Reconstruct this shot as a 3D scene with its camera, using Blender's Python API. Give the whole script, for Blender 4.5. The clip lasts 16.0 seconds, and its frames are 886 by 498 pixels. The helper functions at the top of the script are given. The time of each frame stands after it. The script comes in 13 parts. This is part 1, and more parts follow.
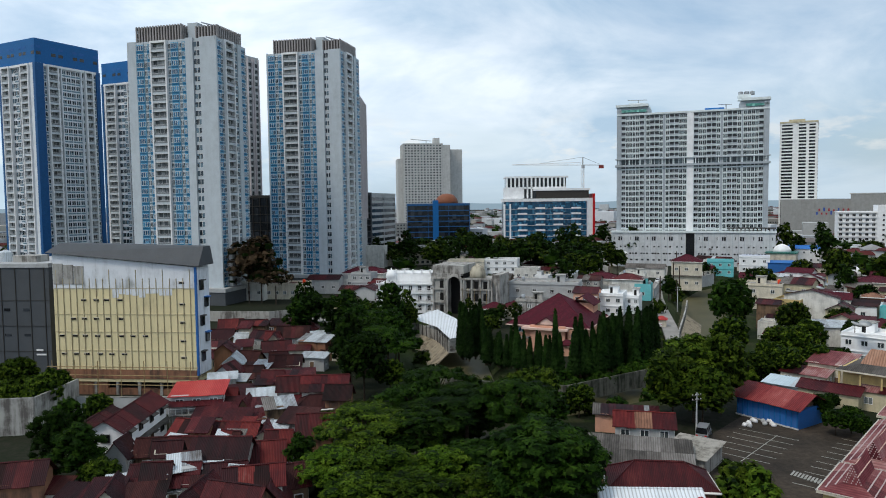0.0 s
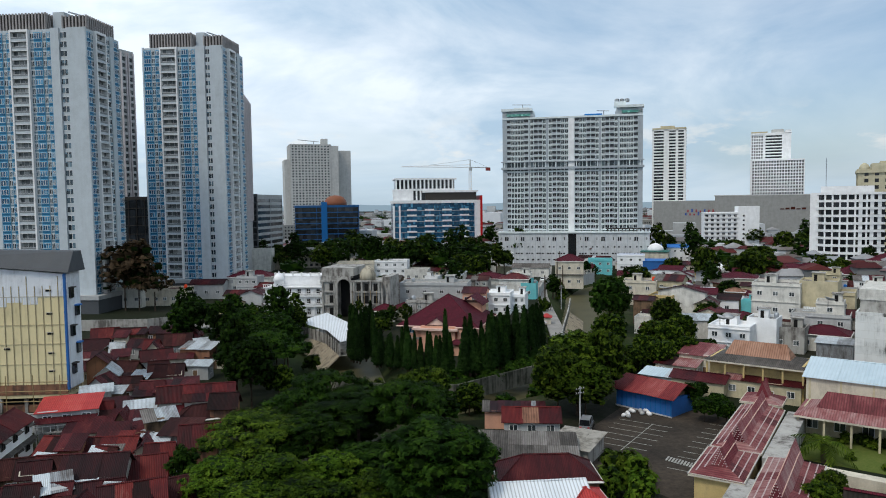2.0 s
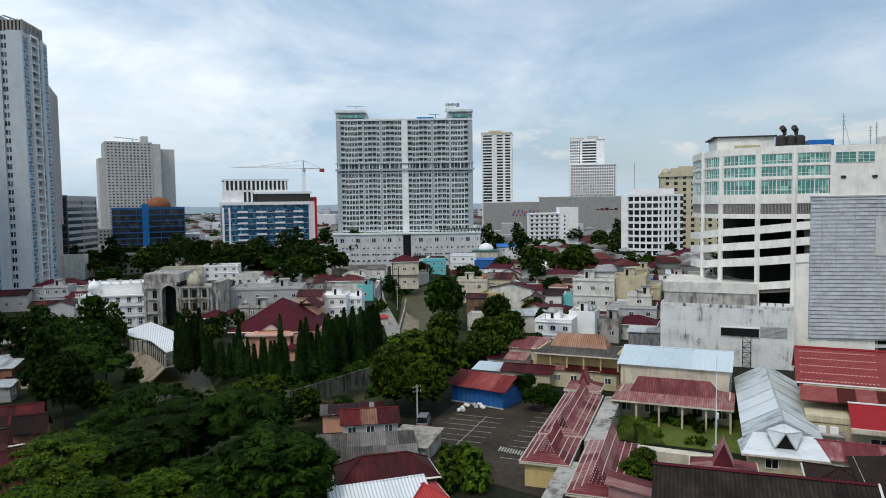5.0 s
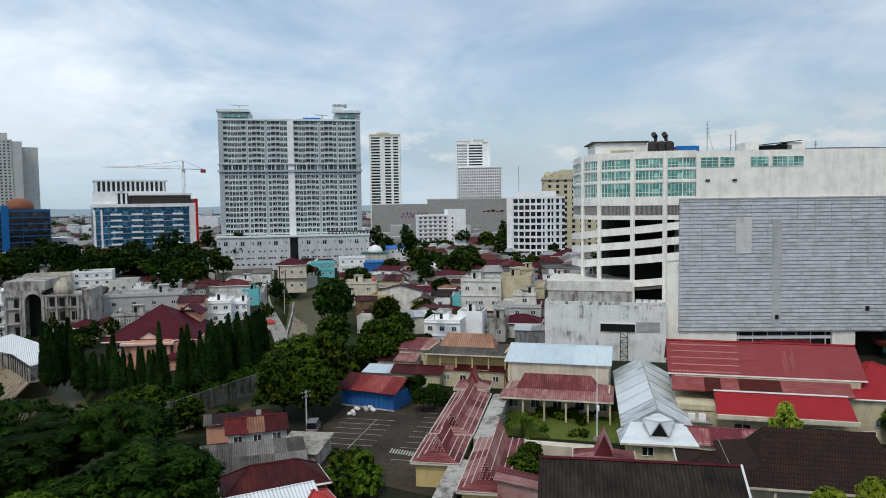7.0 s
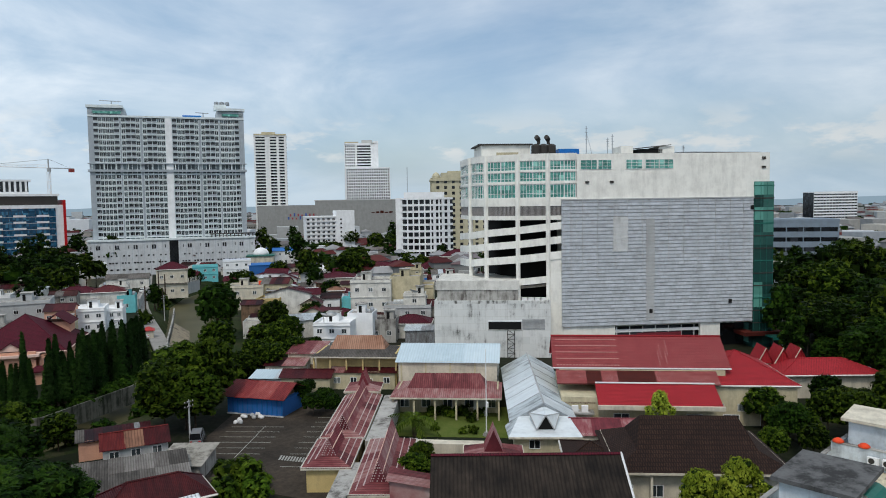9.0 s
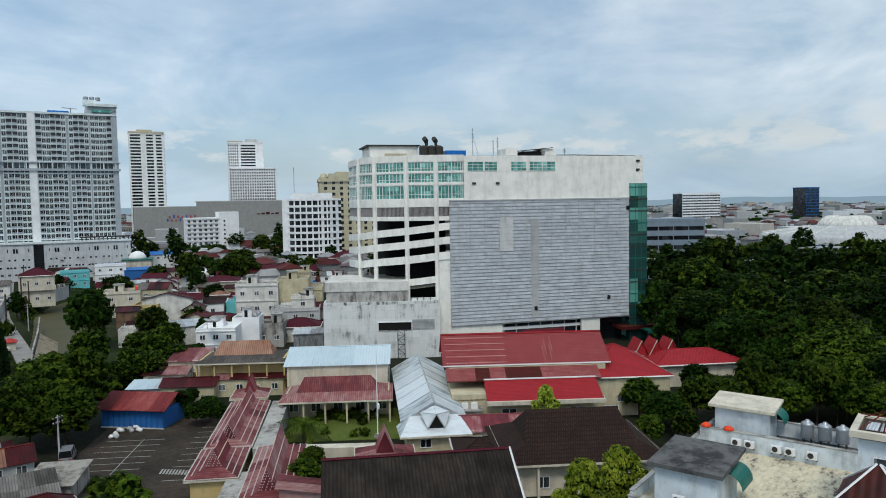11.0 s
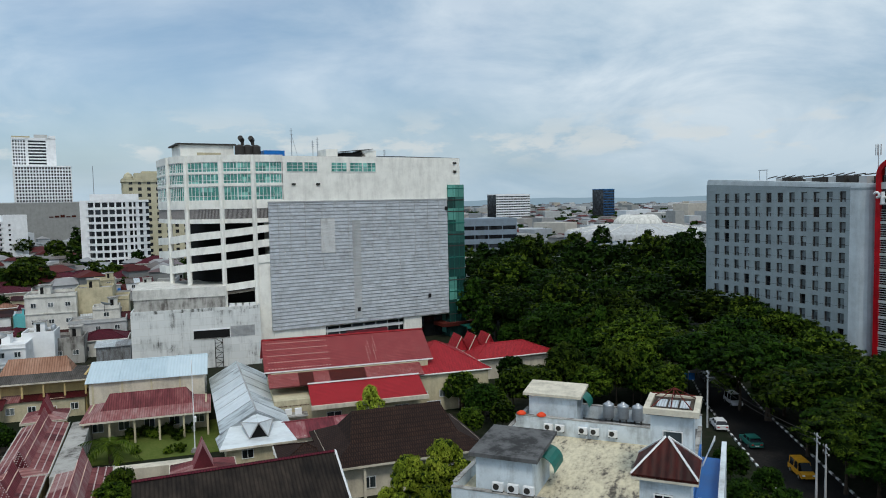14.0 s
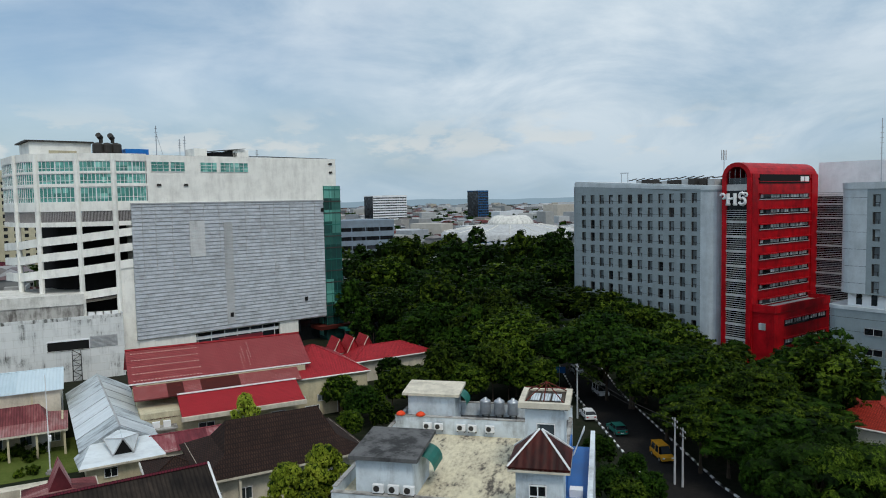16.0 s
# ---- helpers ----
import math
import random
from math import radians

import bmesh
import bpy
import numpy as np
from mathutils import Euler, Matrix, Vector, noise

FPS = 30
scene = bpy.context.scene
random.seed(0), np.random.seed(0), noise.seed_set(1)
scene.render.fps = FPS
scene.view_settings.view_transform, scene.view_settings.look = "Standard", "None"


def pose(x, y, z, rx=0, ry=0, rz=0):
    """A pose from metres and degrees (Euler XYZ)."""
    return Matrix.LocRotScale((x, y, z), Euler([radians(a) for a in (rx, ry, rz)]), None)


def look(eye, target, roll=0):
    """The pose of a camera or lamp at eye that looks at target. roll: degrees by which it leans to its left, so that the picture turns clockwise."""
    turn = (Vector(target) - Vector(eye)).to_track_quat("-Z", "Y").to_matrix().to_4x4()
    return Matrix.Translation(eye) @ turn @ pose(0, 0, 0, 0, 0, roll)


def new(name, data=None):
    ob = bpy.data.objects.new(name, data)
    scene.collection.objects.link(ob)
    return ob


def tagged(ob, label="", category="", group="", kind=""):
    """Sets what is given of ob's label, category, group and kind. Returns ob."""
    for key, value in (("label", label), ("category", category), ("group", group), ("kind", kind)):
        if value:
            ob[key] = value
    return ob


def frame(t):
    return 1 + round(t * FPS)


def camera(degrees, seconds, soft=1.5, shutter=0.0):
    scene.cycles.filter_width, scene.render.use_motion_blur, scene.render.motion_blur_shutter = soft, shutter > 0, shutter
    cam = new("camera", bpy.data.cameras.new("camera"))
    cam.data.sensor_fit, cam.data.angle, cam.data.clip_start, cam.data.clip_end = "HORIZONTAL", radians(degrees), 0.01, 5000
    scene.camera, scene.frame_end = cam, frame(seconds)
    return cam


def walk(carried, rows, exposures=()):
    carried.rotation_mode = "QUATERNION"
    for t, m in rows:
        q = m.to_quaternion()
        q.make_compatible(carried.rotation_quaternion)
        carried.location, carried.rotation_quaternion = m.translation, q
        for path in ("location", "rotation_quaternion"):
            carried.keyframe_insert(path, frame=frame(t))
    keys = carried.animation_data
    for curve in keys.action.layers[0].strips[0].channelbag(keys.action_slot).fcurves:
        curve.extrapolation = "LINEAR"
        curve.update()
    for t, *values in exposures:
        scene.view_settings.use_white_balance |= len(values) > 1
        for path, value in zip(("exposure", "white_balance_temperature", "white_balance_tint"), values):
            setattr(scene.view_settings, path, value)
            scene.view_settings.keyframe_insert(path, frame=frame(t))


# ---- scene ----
cam = camera(63.8, 16.0, 1.0)
H = 36.0
# seconds, yaw, pitch, roll: the camera hovers and turns to the right
PATH = (
    (0.0, -0.83, -3.66, 0.67), (0.5, -3.04, -3.64, 0.70), (1.0, -5.28, -3.64, 0.67), (1.5, -7.48, -3.64, 0.69),
    (2.0, -9.70, -3.63, 0.70), (2.5, -11.92, -3.64, 0.76), (3.0, -14.14, -3.65, 0.78), (3.5, -16.37, -3.65, 0.78),
    (4.0, -18.58, -3.67, 0.78), (4.5, -20.73, -3.68, 0.79), (7.0, -31.84, -3.64, 0.79), (7.5, -34.06, -3.65, 0.80),
    (8.0, -36.28, -3.66, 0.83), (8.5, -38.52, -3.68, 0.87), (9.0, -40.75, -3.69, 0.89), (11.5, -51.83, -3.78, 0.97),
    (12.0, -54.01, -3.80, 1.00), (12.5, -56.44, -3.81, 1.04), (13.0, -58.95, -3.83, 1.05), (13.5, -61.46, -3.88, 1.05),
    (14.0, -63.96, -3.92, 1.08), (14.5, -66.44, -3.92, 1.08), (15.0, -68.91, -3.94, 1.08), (15.5, -71.35, -3.96, 1.09),
    (16.0, -73.83, -4.00, 1.11))
walk(cam, [(t, pose(0, 0, H, 90 + p, r, y)) for t, y, p, r in PATH],
     ((0.0, -0.12, 6300, 8), (8.0, -0.19, 6350, 9), (12.0, -0.24, 6100, 5), (16.0, -0.28, 6200, 6)))

# ---- light ----
SUN_EL, SUN_AZ = 55.0, 232.0   # degrees; the azimuth runs clockwise from +y
world = bpy.data.worlds.new("sky")
scene.world = world
world.use_nodes = True


def sky():
    nt = world.node_tree
    nt.nodes.clear()
    n = nt.nodes.new
    out, bg, tex = n("ShaderNodeOutputWorld"), n("ShaderNodeBackground"), n("ShaderNodeTexSky")
    tex.sky_type, tex.sun_disc = "NISHITA", False
    tex.sun_elevation, tex.sun_rotation = radians(SUN_EL), radians(SUN_AZ)
    tex.air_density, tex.dust_density, tex.ozone_density = 1.0, 2.0, 1.5
    dim = n("ShaderNodeMix")
    dim.data_type, dim.blend_type = "RGBA", "MULTIPLY"
    dim.inputs[0].default_value = 1.0
    dim.inputs[7].default_value = (0.15, 0.15, 0.15, 1)
    nt.links.new(tex.outputs[0], dim.inputs[6])
    # cloud sheet: direction flattened onto a plane high above
    co, sep = n("ShaderNodeTexCoord"), n("ShaderNodeSeparateXYZ")
    nt.links.new(co.outputs["Generated"], sep.inputs[0])
    up = n("ShaderNodeMath"); up.operation = "MAXIMUM"; up.inputs[1].default_value = 0.0
    nt.links.new(sep.outputs[2], up.inputs[0])
    add = n("ShaderNodeMath"); add.operation = "ADD"; add.inputs[1].default_value = 0.30
    nt.links.new(up.outputs[0], add.inputs[0])
    flat = []
    for k in (0, 1):
        dv = n("ShaderNodeMath"); dv.operation = "DIVIDE"
        nt.links.new(sep.outputs[k], dv.inputs[0]); nt.links.new(add.outputs[0], dv.inputs[1])
        flat.append(dv)
    com = n("ShaderNodeCombineXYZ")
    nt.links.new(flat[0].outputs[0], com.inputs[0]); nt.links.new(flat[1].outputs[0], com.inputs[1])
    com.inputs[2].default_value = 3.7
    big, small = n("ShaderNodeTexNoise"), n("ShaderNodeTexNoise")
    for tx, sc, de, ro, di in ((big, 0.75, 5, 0.5, 0.4), (small, 1.5, 7, 0.58, 0.5)):
        tx.inputs["Scale"].default_value, tx.inputs["Detail"].default_value = sc, de
        tx.inputs["Roughness"].default_value, tx.inputs["Distortion"].default_value = ro, di
        nt.links.new(com.outputs[0], tx.inputs["Vector"])
    cover = n("ShaderNodeValToRGB")
    cover.color_ramp.elements[0].position, cover.color_ramp.elements[1].position = 0.26, 0.56
    nt.links.new(big.outputs["Fac"], cover.inputs[0])
    tone = n("ShaderNodeValToRGB")
    e = tone.color_ramp.elements
    e[0].position, e[0].color = 0.36, (0.46, 0.62, 0.79, 1)
    e[1].position, e[1].color = 0.62, (0.93, 1.0, 1.07, 1)
    nt.links.new(small.outputs["Fac"], tone.inputs[0])
    mix = n("ShaderNodeMix"); mix.data_type = "RGBA"
    nt.links.new(cover.outputs[0], mix.inputs[0])
    nt.links.new(dim.outputs[2], mix.inputs[6]); nt.links.new(tone.outputs[0], mix.inputs[7])
    # small warm heaps of cloud low over the horizon
    squash = n("ShaderNodeVectorMath"); squash.operation = "MULTIPLY"
    squash.inputs[1].default_value = (11.0, 11.0, 30.0)
    nt.links.new(co.outputs["Generated"], squash.inputs[0])
    heap = n("ShaderNodeTexNoise")
    heap.inputs["Scale"].default_value, heap.inputs["Detail"].default_value, heap.inputs["Roughness"].default_value = 1.0, 6, 0.55
    nt.links.new(squash.outputs[0], heap.inputs["Vector"])
    edge = n("ShaderNodeMapRange"); edge.interpolation_type = "SMOOTHSTEP"
    edge.inputs[1].default_value, edge.inputs[2].default_value = 0.53, 0.64
    nt.links.new(heap.outputs["Fac"], edge.inputs[0])
    level = n("ShaderNodeValToRGB")
    le = level.color_ramp.elements
    le[0].position, le[0].color = 0.045, (0, 0, 0, 1)
    le[1].position, le[1].color = 0.13, (0, 0, 0, 1)
    mid_ = level.color_ramp.elements.new(0.072); mid_.color = (0.75, 0.75, 0.75, 1)
    nt.links.new(sep.outputs[2], level.inputs[0])
    puff = n("ShaderNodeMath"); puff.operation = "MULTIPLY"
    nt.links.new(edge.outputs[0], puff.inputs[0]); nt.links.new(level.outputs[0], puff.inputs[1])
    # pale haze near the horizon
    hz = n("ShaderNodeMapRange")
    hz.inputs[1].default_value, hz.inputs[2].default_value = 0.0, 0.16
    hz.inputs[3].default_value, hz.inputs[4].default_value = 0.75, 0.0
    nt.links.new(sep.outputs[2], hz.inputs[0])
    mix2 = n("ShaderNodeMix"); mix2.data_type = "RGBA"
    nt.links.new(hz.outputs[0], mix2.inputs[0])
    nt.links.new(mix.outputs[2], mix2.inputs[6])
    mix2.inputs[7].default_value = (0.56, 0.69, 0.79, 1)
    mix3 = n("ShaderNodeMix"); mix3.data_type = "RGBA"
    nt.links.new(puff.outputs[0], mix3.inputs[0]); nt.links.new(mix2.outputs[2], mix3.inputs[6])
    mix3.inputs[7].default_value = (0.90, 0.90, 0.88, 1)
    # the cloud sheet is thinner and brighter on one side
    dot = n("ShaderNodeVectorMath"); dot.operation = "DOT_PRODUCT"
    az_, el_ = radians(285), radians(25)
    dot.inputs[1].default_value = (math.sin(az_) * math.cos(el_), math.cos(az_) * math.cos(el_), math.sin(el_))
    nt.links.new(co.outputs["Generated"], dot.inputs[0])
    gl = n("ShaderNodeMapRange")
    gl.inputs[1].default_value, gl.inputs[2].default_value = -0.6, 0.9
    gl.inputs[3].default_value, gl.inputs[4].default_value = 0.92, 1.22
    nt.links.new(dot.outputs["Value"], gl.inputs[0])
    lit = n("ShaderNodeVectorMath"); lit.operation = "SCALE"
    nt.links.new(mix3.outputs[2], lit.inputs[0]); nt.links.new(gl.outputs[0], lit.inputs["Scale"])
    nt.links.new(lit.outputs[0], bg.inputs[0])
    bg.inputs[1].default_value = 1.0
    nt.links.new(bg.outputs[0], out.inputs[0])


sky()
sun = new("sun", bpy.data.lights.new("sun", "SUN"))
sun.data.energy, sun.data.angle, sun.data.color = 1.6, radians(12), (1.0, 0.90, 0.76)
az, el = radians(SUN_AZ), radians(SUN_EL)
sun.matrix_world = look((math.sin(az) * math.cos(el) * 300, math.cos(az) * math.cos(el) * 300, math.sin(el) * 300), (0, 0, 0))
scene.view_settings.exposure = 0.0

# ---- materials ----
MATS = {}


def shader(name):
    m = bpy.data.materials.new(name)
    m.use_nodes = True
    nt = m.node_tree
    b = nt.nodes["Principled BSDF"]
    b.inputs["Specular IOR Level"].default_value = 0.18
    return m, nt, b


def link(nt, a, b):
    nt.links.new(a, b)


def coords(nt, scale=(1, 1, 1), jitter=True):
    """Object coordinates, shifted at random from object to object."""
    co = nt.nodes.new("ShaderNodeTexCoord")
    mp = nt.nodes.new("ShaderNodeMapping")
    mp.inputs["Scale"].default_value = scale
    link(nt, co.outputs["Object"], mp.inputs["Vector"])
    if jitter:
        info, mul = nt.nodes.new("ShaderNodeObjectInfo"), nt.nodes.new("ShaderNodeMath")
        mul.operation = "MULTIPLY"
        mul.inputs[1].default_value = 57.0
        link(nt, info.outputs["Random"], mul.inputs[0])
        link(nt, mul.outputs[0], mp.inputs["Location"])
    return mp.outputs[0]


def tex_noise(nt, vec, scale, detail=4, rough=0.6):
    t = nt.nodes.new("ShaderNodeTexNoise")
    t.inputs["Scale"].default_value, t.inputs["Detail"].default_value, t.inputs["Roughness"].default_value = scale, detail, rough
    link(nt, vec, t.inputs["Vector"])
    return t.outputs["Fac"]


def ramp(nt, fac, stops):
    r = nt.nodes.new("ShaderNodeValToRGB")
    e = r.color_ramp.elements
    while len(e) < len(stops):
        e.new(0.5)
    for k, (p, c) in enumerate(stops):
        e[k].position, e[k].color = p, (*c, 1) if len(c) == 3 else c
    link(nt, fac, r.inputs[0])
    return r.outputs[0]


def blend(nt, fac, a, b, how="MIX"):
    m = nt.nodes.new("ShaderNodeMix")
    m.data_type, m.blend_type = "RGBA", how
    for sock, val in ((m.inputs[0], fac), (m.inputs[6], a), (m.inputs[7], b)):
        if isinstance(val, (int, float)):
            sock.default_value = val
        elif isinstance(val, tuple):
            sock.default_value = (*val, 1)
        else:
            link(nt, val, sock)
    return m.outputs[2]


def bump(nt, bsdf, height, strength=0.4, dist=0.05):
    b = nt.nodes.new("ShaderNodeBump")
    b.inputs["Strength"].default_value, b.inputs["Distance"].default_value = strength, dist
    link(nt, height, b.inputs["Height"])
    link(nt, b.outputs[0], bsdf.inputs["Normal"])


def obj_random(nt):
    return nt.nodes.new("ShaderNodeObjectInfo").outputs["Random"]


def mul_c(c, k):
    return tuple(min(1.0, v * k) for v in c)


def plaster(name, c, dirt=0.5, rough=0.8, spread=0.06, streak=True, dirt_c=(0.10, 0.09, 0.075)):
    """Painted or bare masonry: mottled, with rain streaks of its own and a fine grain."""
    if name in MATS:
        return MATS[name]
    m, nt, b = shader(name)
    v = coords(nt)
    mott = ramp(nt, tex_noise(nt, v, 0.35, 6), [(0.3, mul_c(c, 1 - spread * 2)), (0.7, mul_c(c, 1 + spread))])
    col = mott
    if streak:
        vs = coords(nt, (0.55, 0.55, 0.09))
        s = ramp(nt, blend(nt, 0.4, tex_noise(nt, vs, 1.0, 7, 0.7), tex_noise(nt, v, 0.5, 6, 0.7)), [(0.47, (0, 0, 0)), (0.72, (dirt, dirt, dirt))])
        col = blend(nt, s, col, dirt_c)
    g = tex_noise(nt, v, 6.0, 4)
    col = blend(nt, 0.25, col, ramp(nt, g, [(0.3, (0.35, 0.35, 0.35)), (0.7, (0.65, 0.65, 0.65))]), "OVERLAY")
    link(nt, col, b.inputs["Base Color"])
    b.inputs["Roughness"].default_value = rough
    bump(nt, b, g, 0.25, 0.02)
    MATS[name] = m
    return m


def grimy(name, c, dark, lo=0.42, hi=0.62, block=None):
    """Weathered concrete with dark blotches and runs; block: width and height of cast panels."""
    if name in MATS:
        return MATS[name]
    m, nt, b = shader(name)
    v, vs = coords(nt), coords(nt, (1.0, 1.0, 0.10))
    a = tex_noise(nt, v, 0.25, 8, 0.65)
    s = tex_noise(nt, vs, 0.9, 7, 0.7)
    f = blend(nt, 0.5, a, s)
    col = ramp(nt, f, [(lo, dark), (0.5 * (lo + hi), mul_c(c, 0.85)), (hi, c)])
    if block:
        sw, cb, br = nt.nodes.new("ShaderNodeSeparateXYZ"), nt.nodes.new("ShaderNodeCombineXYZ"), nt.nodes.new("ShaderNodeTexBrick")
        sm = nt.nodes.new("ShaderNodeMath")
        link(nt, coords(nt, jitter=False), sw.inputs[0])
        link(nt, sw.outputs[0], sm.inputs[0]); link(nt, sw.outputs[1], sm.inputs[1])
        link(nt, sm.outputs[0], cb.inputs[0]); link(nt, sw.outputs[2], cb.inputs[1])
        link(nt, cb.outputs[0], br.inputs["Vector"])
        br.inputs["Scale"].default_value = 1.0
        br.inputs["Brick Width"].default_value, br.inputs["Row Height"].default_value = block
        br.inputs["Mortar Size"].default_value, br.inputs["Mortar Smooth"].default_value = 0.06, 0.6
        br.inputs["Color1"].default_value, br.inputs["Color2"].default_value, br.inputs["Mortar"].default_value = (0.90, 0.91, 0.91, 1), (1, 1, 1, 1), (0.86, 0.855, 0.83, 1)
        col = blend(nt, 1.0, col, br.outputs["Color"], "MULTIPLY")
    link(nt, col, b.inputs["Base Color"])
    b.inputs["Roughness"].default_value = 0.88
    bump(nt, b, tex_noise(nt, v, 5, 5), 0.4, 0.03)
    MATS[name] = m
    return m


def sheet_metal(name, stops, pitch=0.25, rough=0.55, metal=0.0, axis="X"):
    """Corrugated roofing: ribs across the given axis, rust and repairs varying from sheet to sheet."""
    if name in MATS:
        return MATS[name]
    m, nt, b = shader(name)
    v, vs = coords(nt), coords(nt, (1.4, 0.35, 0.35) if axis == "X" else (0.35, 1.4, 0.35))
    a = tex_noise(nt, vs, 1.1, 7, 0.7)
    big = tex_noise(nt, v, 0.22, 3)
    sh = nt.nodes.new("ShaderNodeMath"); sh.operation = "MULTIPLY_ADD"
    link(nt, obj_random(nt), sh.inputs[0]); sh.inputs[1].default_value = 0.30; sh.inputs[2].default_value = -0.15
    f = nt.nodes.new("ShaderNodeMath"); f.operation = "ADD"
    link(nt, blend(nt, 0.45, a, big), f.inputs[0]); link(nt, sh.outputs[0], f.inputs[1])
    col = ramp(nt, f.outputs[0], stops)
    link(nt, col, b.inputs["Base Color"])
    b.inputs["Roughness"].default_value, b.inputs["Metallic"].default_value = rough, metal
    w = nt.nodes.new("ShaderNodeTexWave")
    w.bands_direction = axis
    w.inputs["Scale"].default_value = 0.314 / pitch
    link(nt, coords(nt, jitter=False), w.inputs["Vector"])
    # rib troughs are darkened in the colour too, so that the ribs show
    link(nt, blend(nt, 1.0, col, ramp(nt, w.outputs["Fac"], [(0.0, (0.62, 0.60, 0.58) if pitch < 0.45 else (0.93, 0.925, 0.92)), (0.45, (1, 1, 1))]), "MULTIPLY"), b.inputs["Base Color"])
    bump(nt, b, w.outputs["Fac"], 0.7, 0.05)
    MATS[name] = m
    return m


def tiled(name, stops, course=0.32, rough=0.75, axis="Y"):
    """Roof tiles: courses across the slope with offset joints, mossy and sun-bleached patches."""
    if name in MATS:
        return MATS[name]
    m, nt, b = shader(name)
    v = coords(nt)
    co = coords(nt, jitter=False)
    br = nt.nodes.new("ShaderNodeTexBrick")
    br.inputs["Scale"].default_value = 1.0
    br.inputs["Brick Width"].default_value, br.inputs["Row Height"].default_value = 0.30, course
    br.inputs["Mortar Size"].default_value = 0.035 if course < 0.5 else 0.08
    br.inputs["Color1"].default_value, br.inputs["Color2"].default_value = (0.8, 0.8, 0.8, 1), (1, 1, 1, 1)
    br.inputs["Mortar"].default_value = (0.35, 0.35, 0.35, 1)
    if axis == "X":
        sw = nt.nodes.new("ShaderNodeSeparateXYZ"); cb = nt.nodes.new("ShaderNodeCombineXYZ")
        link(nt, co, sw.inputs[0]); link(nt, sw.outputs[1], cb.inputs[0]); link(nt, sw.outputs[0], cb.inputs[1])
        co = cb.outputs[0]
    link(nt, co, br.inputs["Vector"])
    n = blend(nt, 0.5, tex_noise(nt, v, 0.5, 7, 0.7), tex_noise(nt, v, 4.0, 4))
    col = blend(nt, 1.0, ramp(nt, n, stops), br.outputs["Color"], "MULTIPLY")
    link(nt, col, b.inputs["Base Color"])
    b.inputs["Roughness"].default_value = rough
    bump(nt, b, br.outputs["Color"], 0.6, 0.06)
    MATS[name] = m
    return m


def glazing(name, c, c2, cell=(1.6, 1.6, 3.1), rough=0.12):
    """Window glass over dim rooms: each pane a little different, some with curtains."""
    if name in MATS:
        return MATS[name]
    m, nt, b = shader(name)
    co = coords(nt, tuple(1 / k for k in cell), jitter=True)
    sn = nt.nodes.new("ShaderNodeVectorMath"); sn.operation = "FLOOR"
    link(nt, co, sn.inputs[0])
    wn = nt.nodes.new("ShaderNodeTexWhiteNoise"); wn.noise_dimensions = "3D"
    link(nt, sn.outputs[0], wn.inputs["Vector"])
    col = ramp(nt, wn.outputs["Value"], [(0.0, mul_c(c, 0.6)), (0.55, c), (0.85, c2), (1.0, mul_c(c2, 1.5))])
    link(nt, col, b.inputs["Base Color"])
    b.inputs["Roughness"].default_value = rough
    b.inputs["IOR"].default_value = 1.5
    b.inputs["Specular IOR Level"].default_value = 0.5
    bump(nt, b, tex_noise(nt, coords(nt), 0.8, 2), 0.05, 0.02)
    MATS[name] = m
    return m


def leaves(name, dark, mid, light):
    """Foliage: greens differ by leaf and tree, patches of shade and lit tops painted in, a little light passing
    through.
    """
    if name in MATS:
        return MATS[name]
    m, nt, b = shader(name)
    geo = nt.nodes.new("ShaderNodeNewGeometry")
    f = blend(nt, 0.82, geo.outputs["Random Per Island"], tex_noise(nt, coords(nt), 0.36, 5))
    # dark and light ramp ends imitate shaded gaps and lit clump tops
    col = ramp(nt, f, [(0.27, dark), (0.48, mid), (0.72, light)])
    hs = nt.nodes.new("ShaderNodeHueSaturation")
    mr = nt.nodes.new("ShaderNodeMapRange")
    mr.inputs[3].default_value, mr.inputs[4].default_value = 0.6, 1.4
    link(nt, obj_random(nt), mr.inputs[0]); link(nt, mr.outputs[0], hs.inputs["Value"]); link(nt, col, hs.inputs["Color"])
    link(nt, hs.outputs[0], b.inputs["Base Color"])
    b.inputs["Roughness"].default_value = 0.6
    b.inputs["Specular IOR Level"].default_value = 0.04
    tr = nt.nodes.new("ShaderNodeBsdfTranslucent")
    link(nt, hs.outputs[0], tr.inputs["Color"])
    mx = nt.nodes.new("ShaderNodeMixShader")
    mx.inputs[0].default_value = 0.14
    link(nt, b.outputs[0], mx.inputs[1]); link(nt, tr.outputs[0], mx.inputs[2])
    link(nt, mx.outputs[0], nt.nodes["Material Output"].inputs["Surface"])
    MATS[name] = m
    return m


def plain(name, c, rough=0.6, metal=0.0, var=0.15):
    """Small painted or metal parts, lightly soiled."""
    if name in MATS:
        return MATS[name]
    m, nt, b = shader(name)
    n = tex_noise(nt, coords(nt), 1.5, 6, 0.7)
    link(nt, ramp(nt, n, [(0.3, mul_c(c, 1 - var * 1.6)), (0.7, mul_c(c, 1 + var * 0.5))]), b.inputs["Base Color"])
    b.inputs["Roughness"].default_value, b.inputs["Metallic"].default_value = rough, metal
    MATS[name] = m
    return m


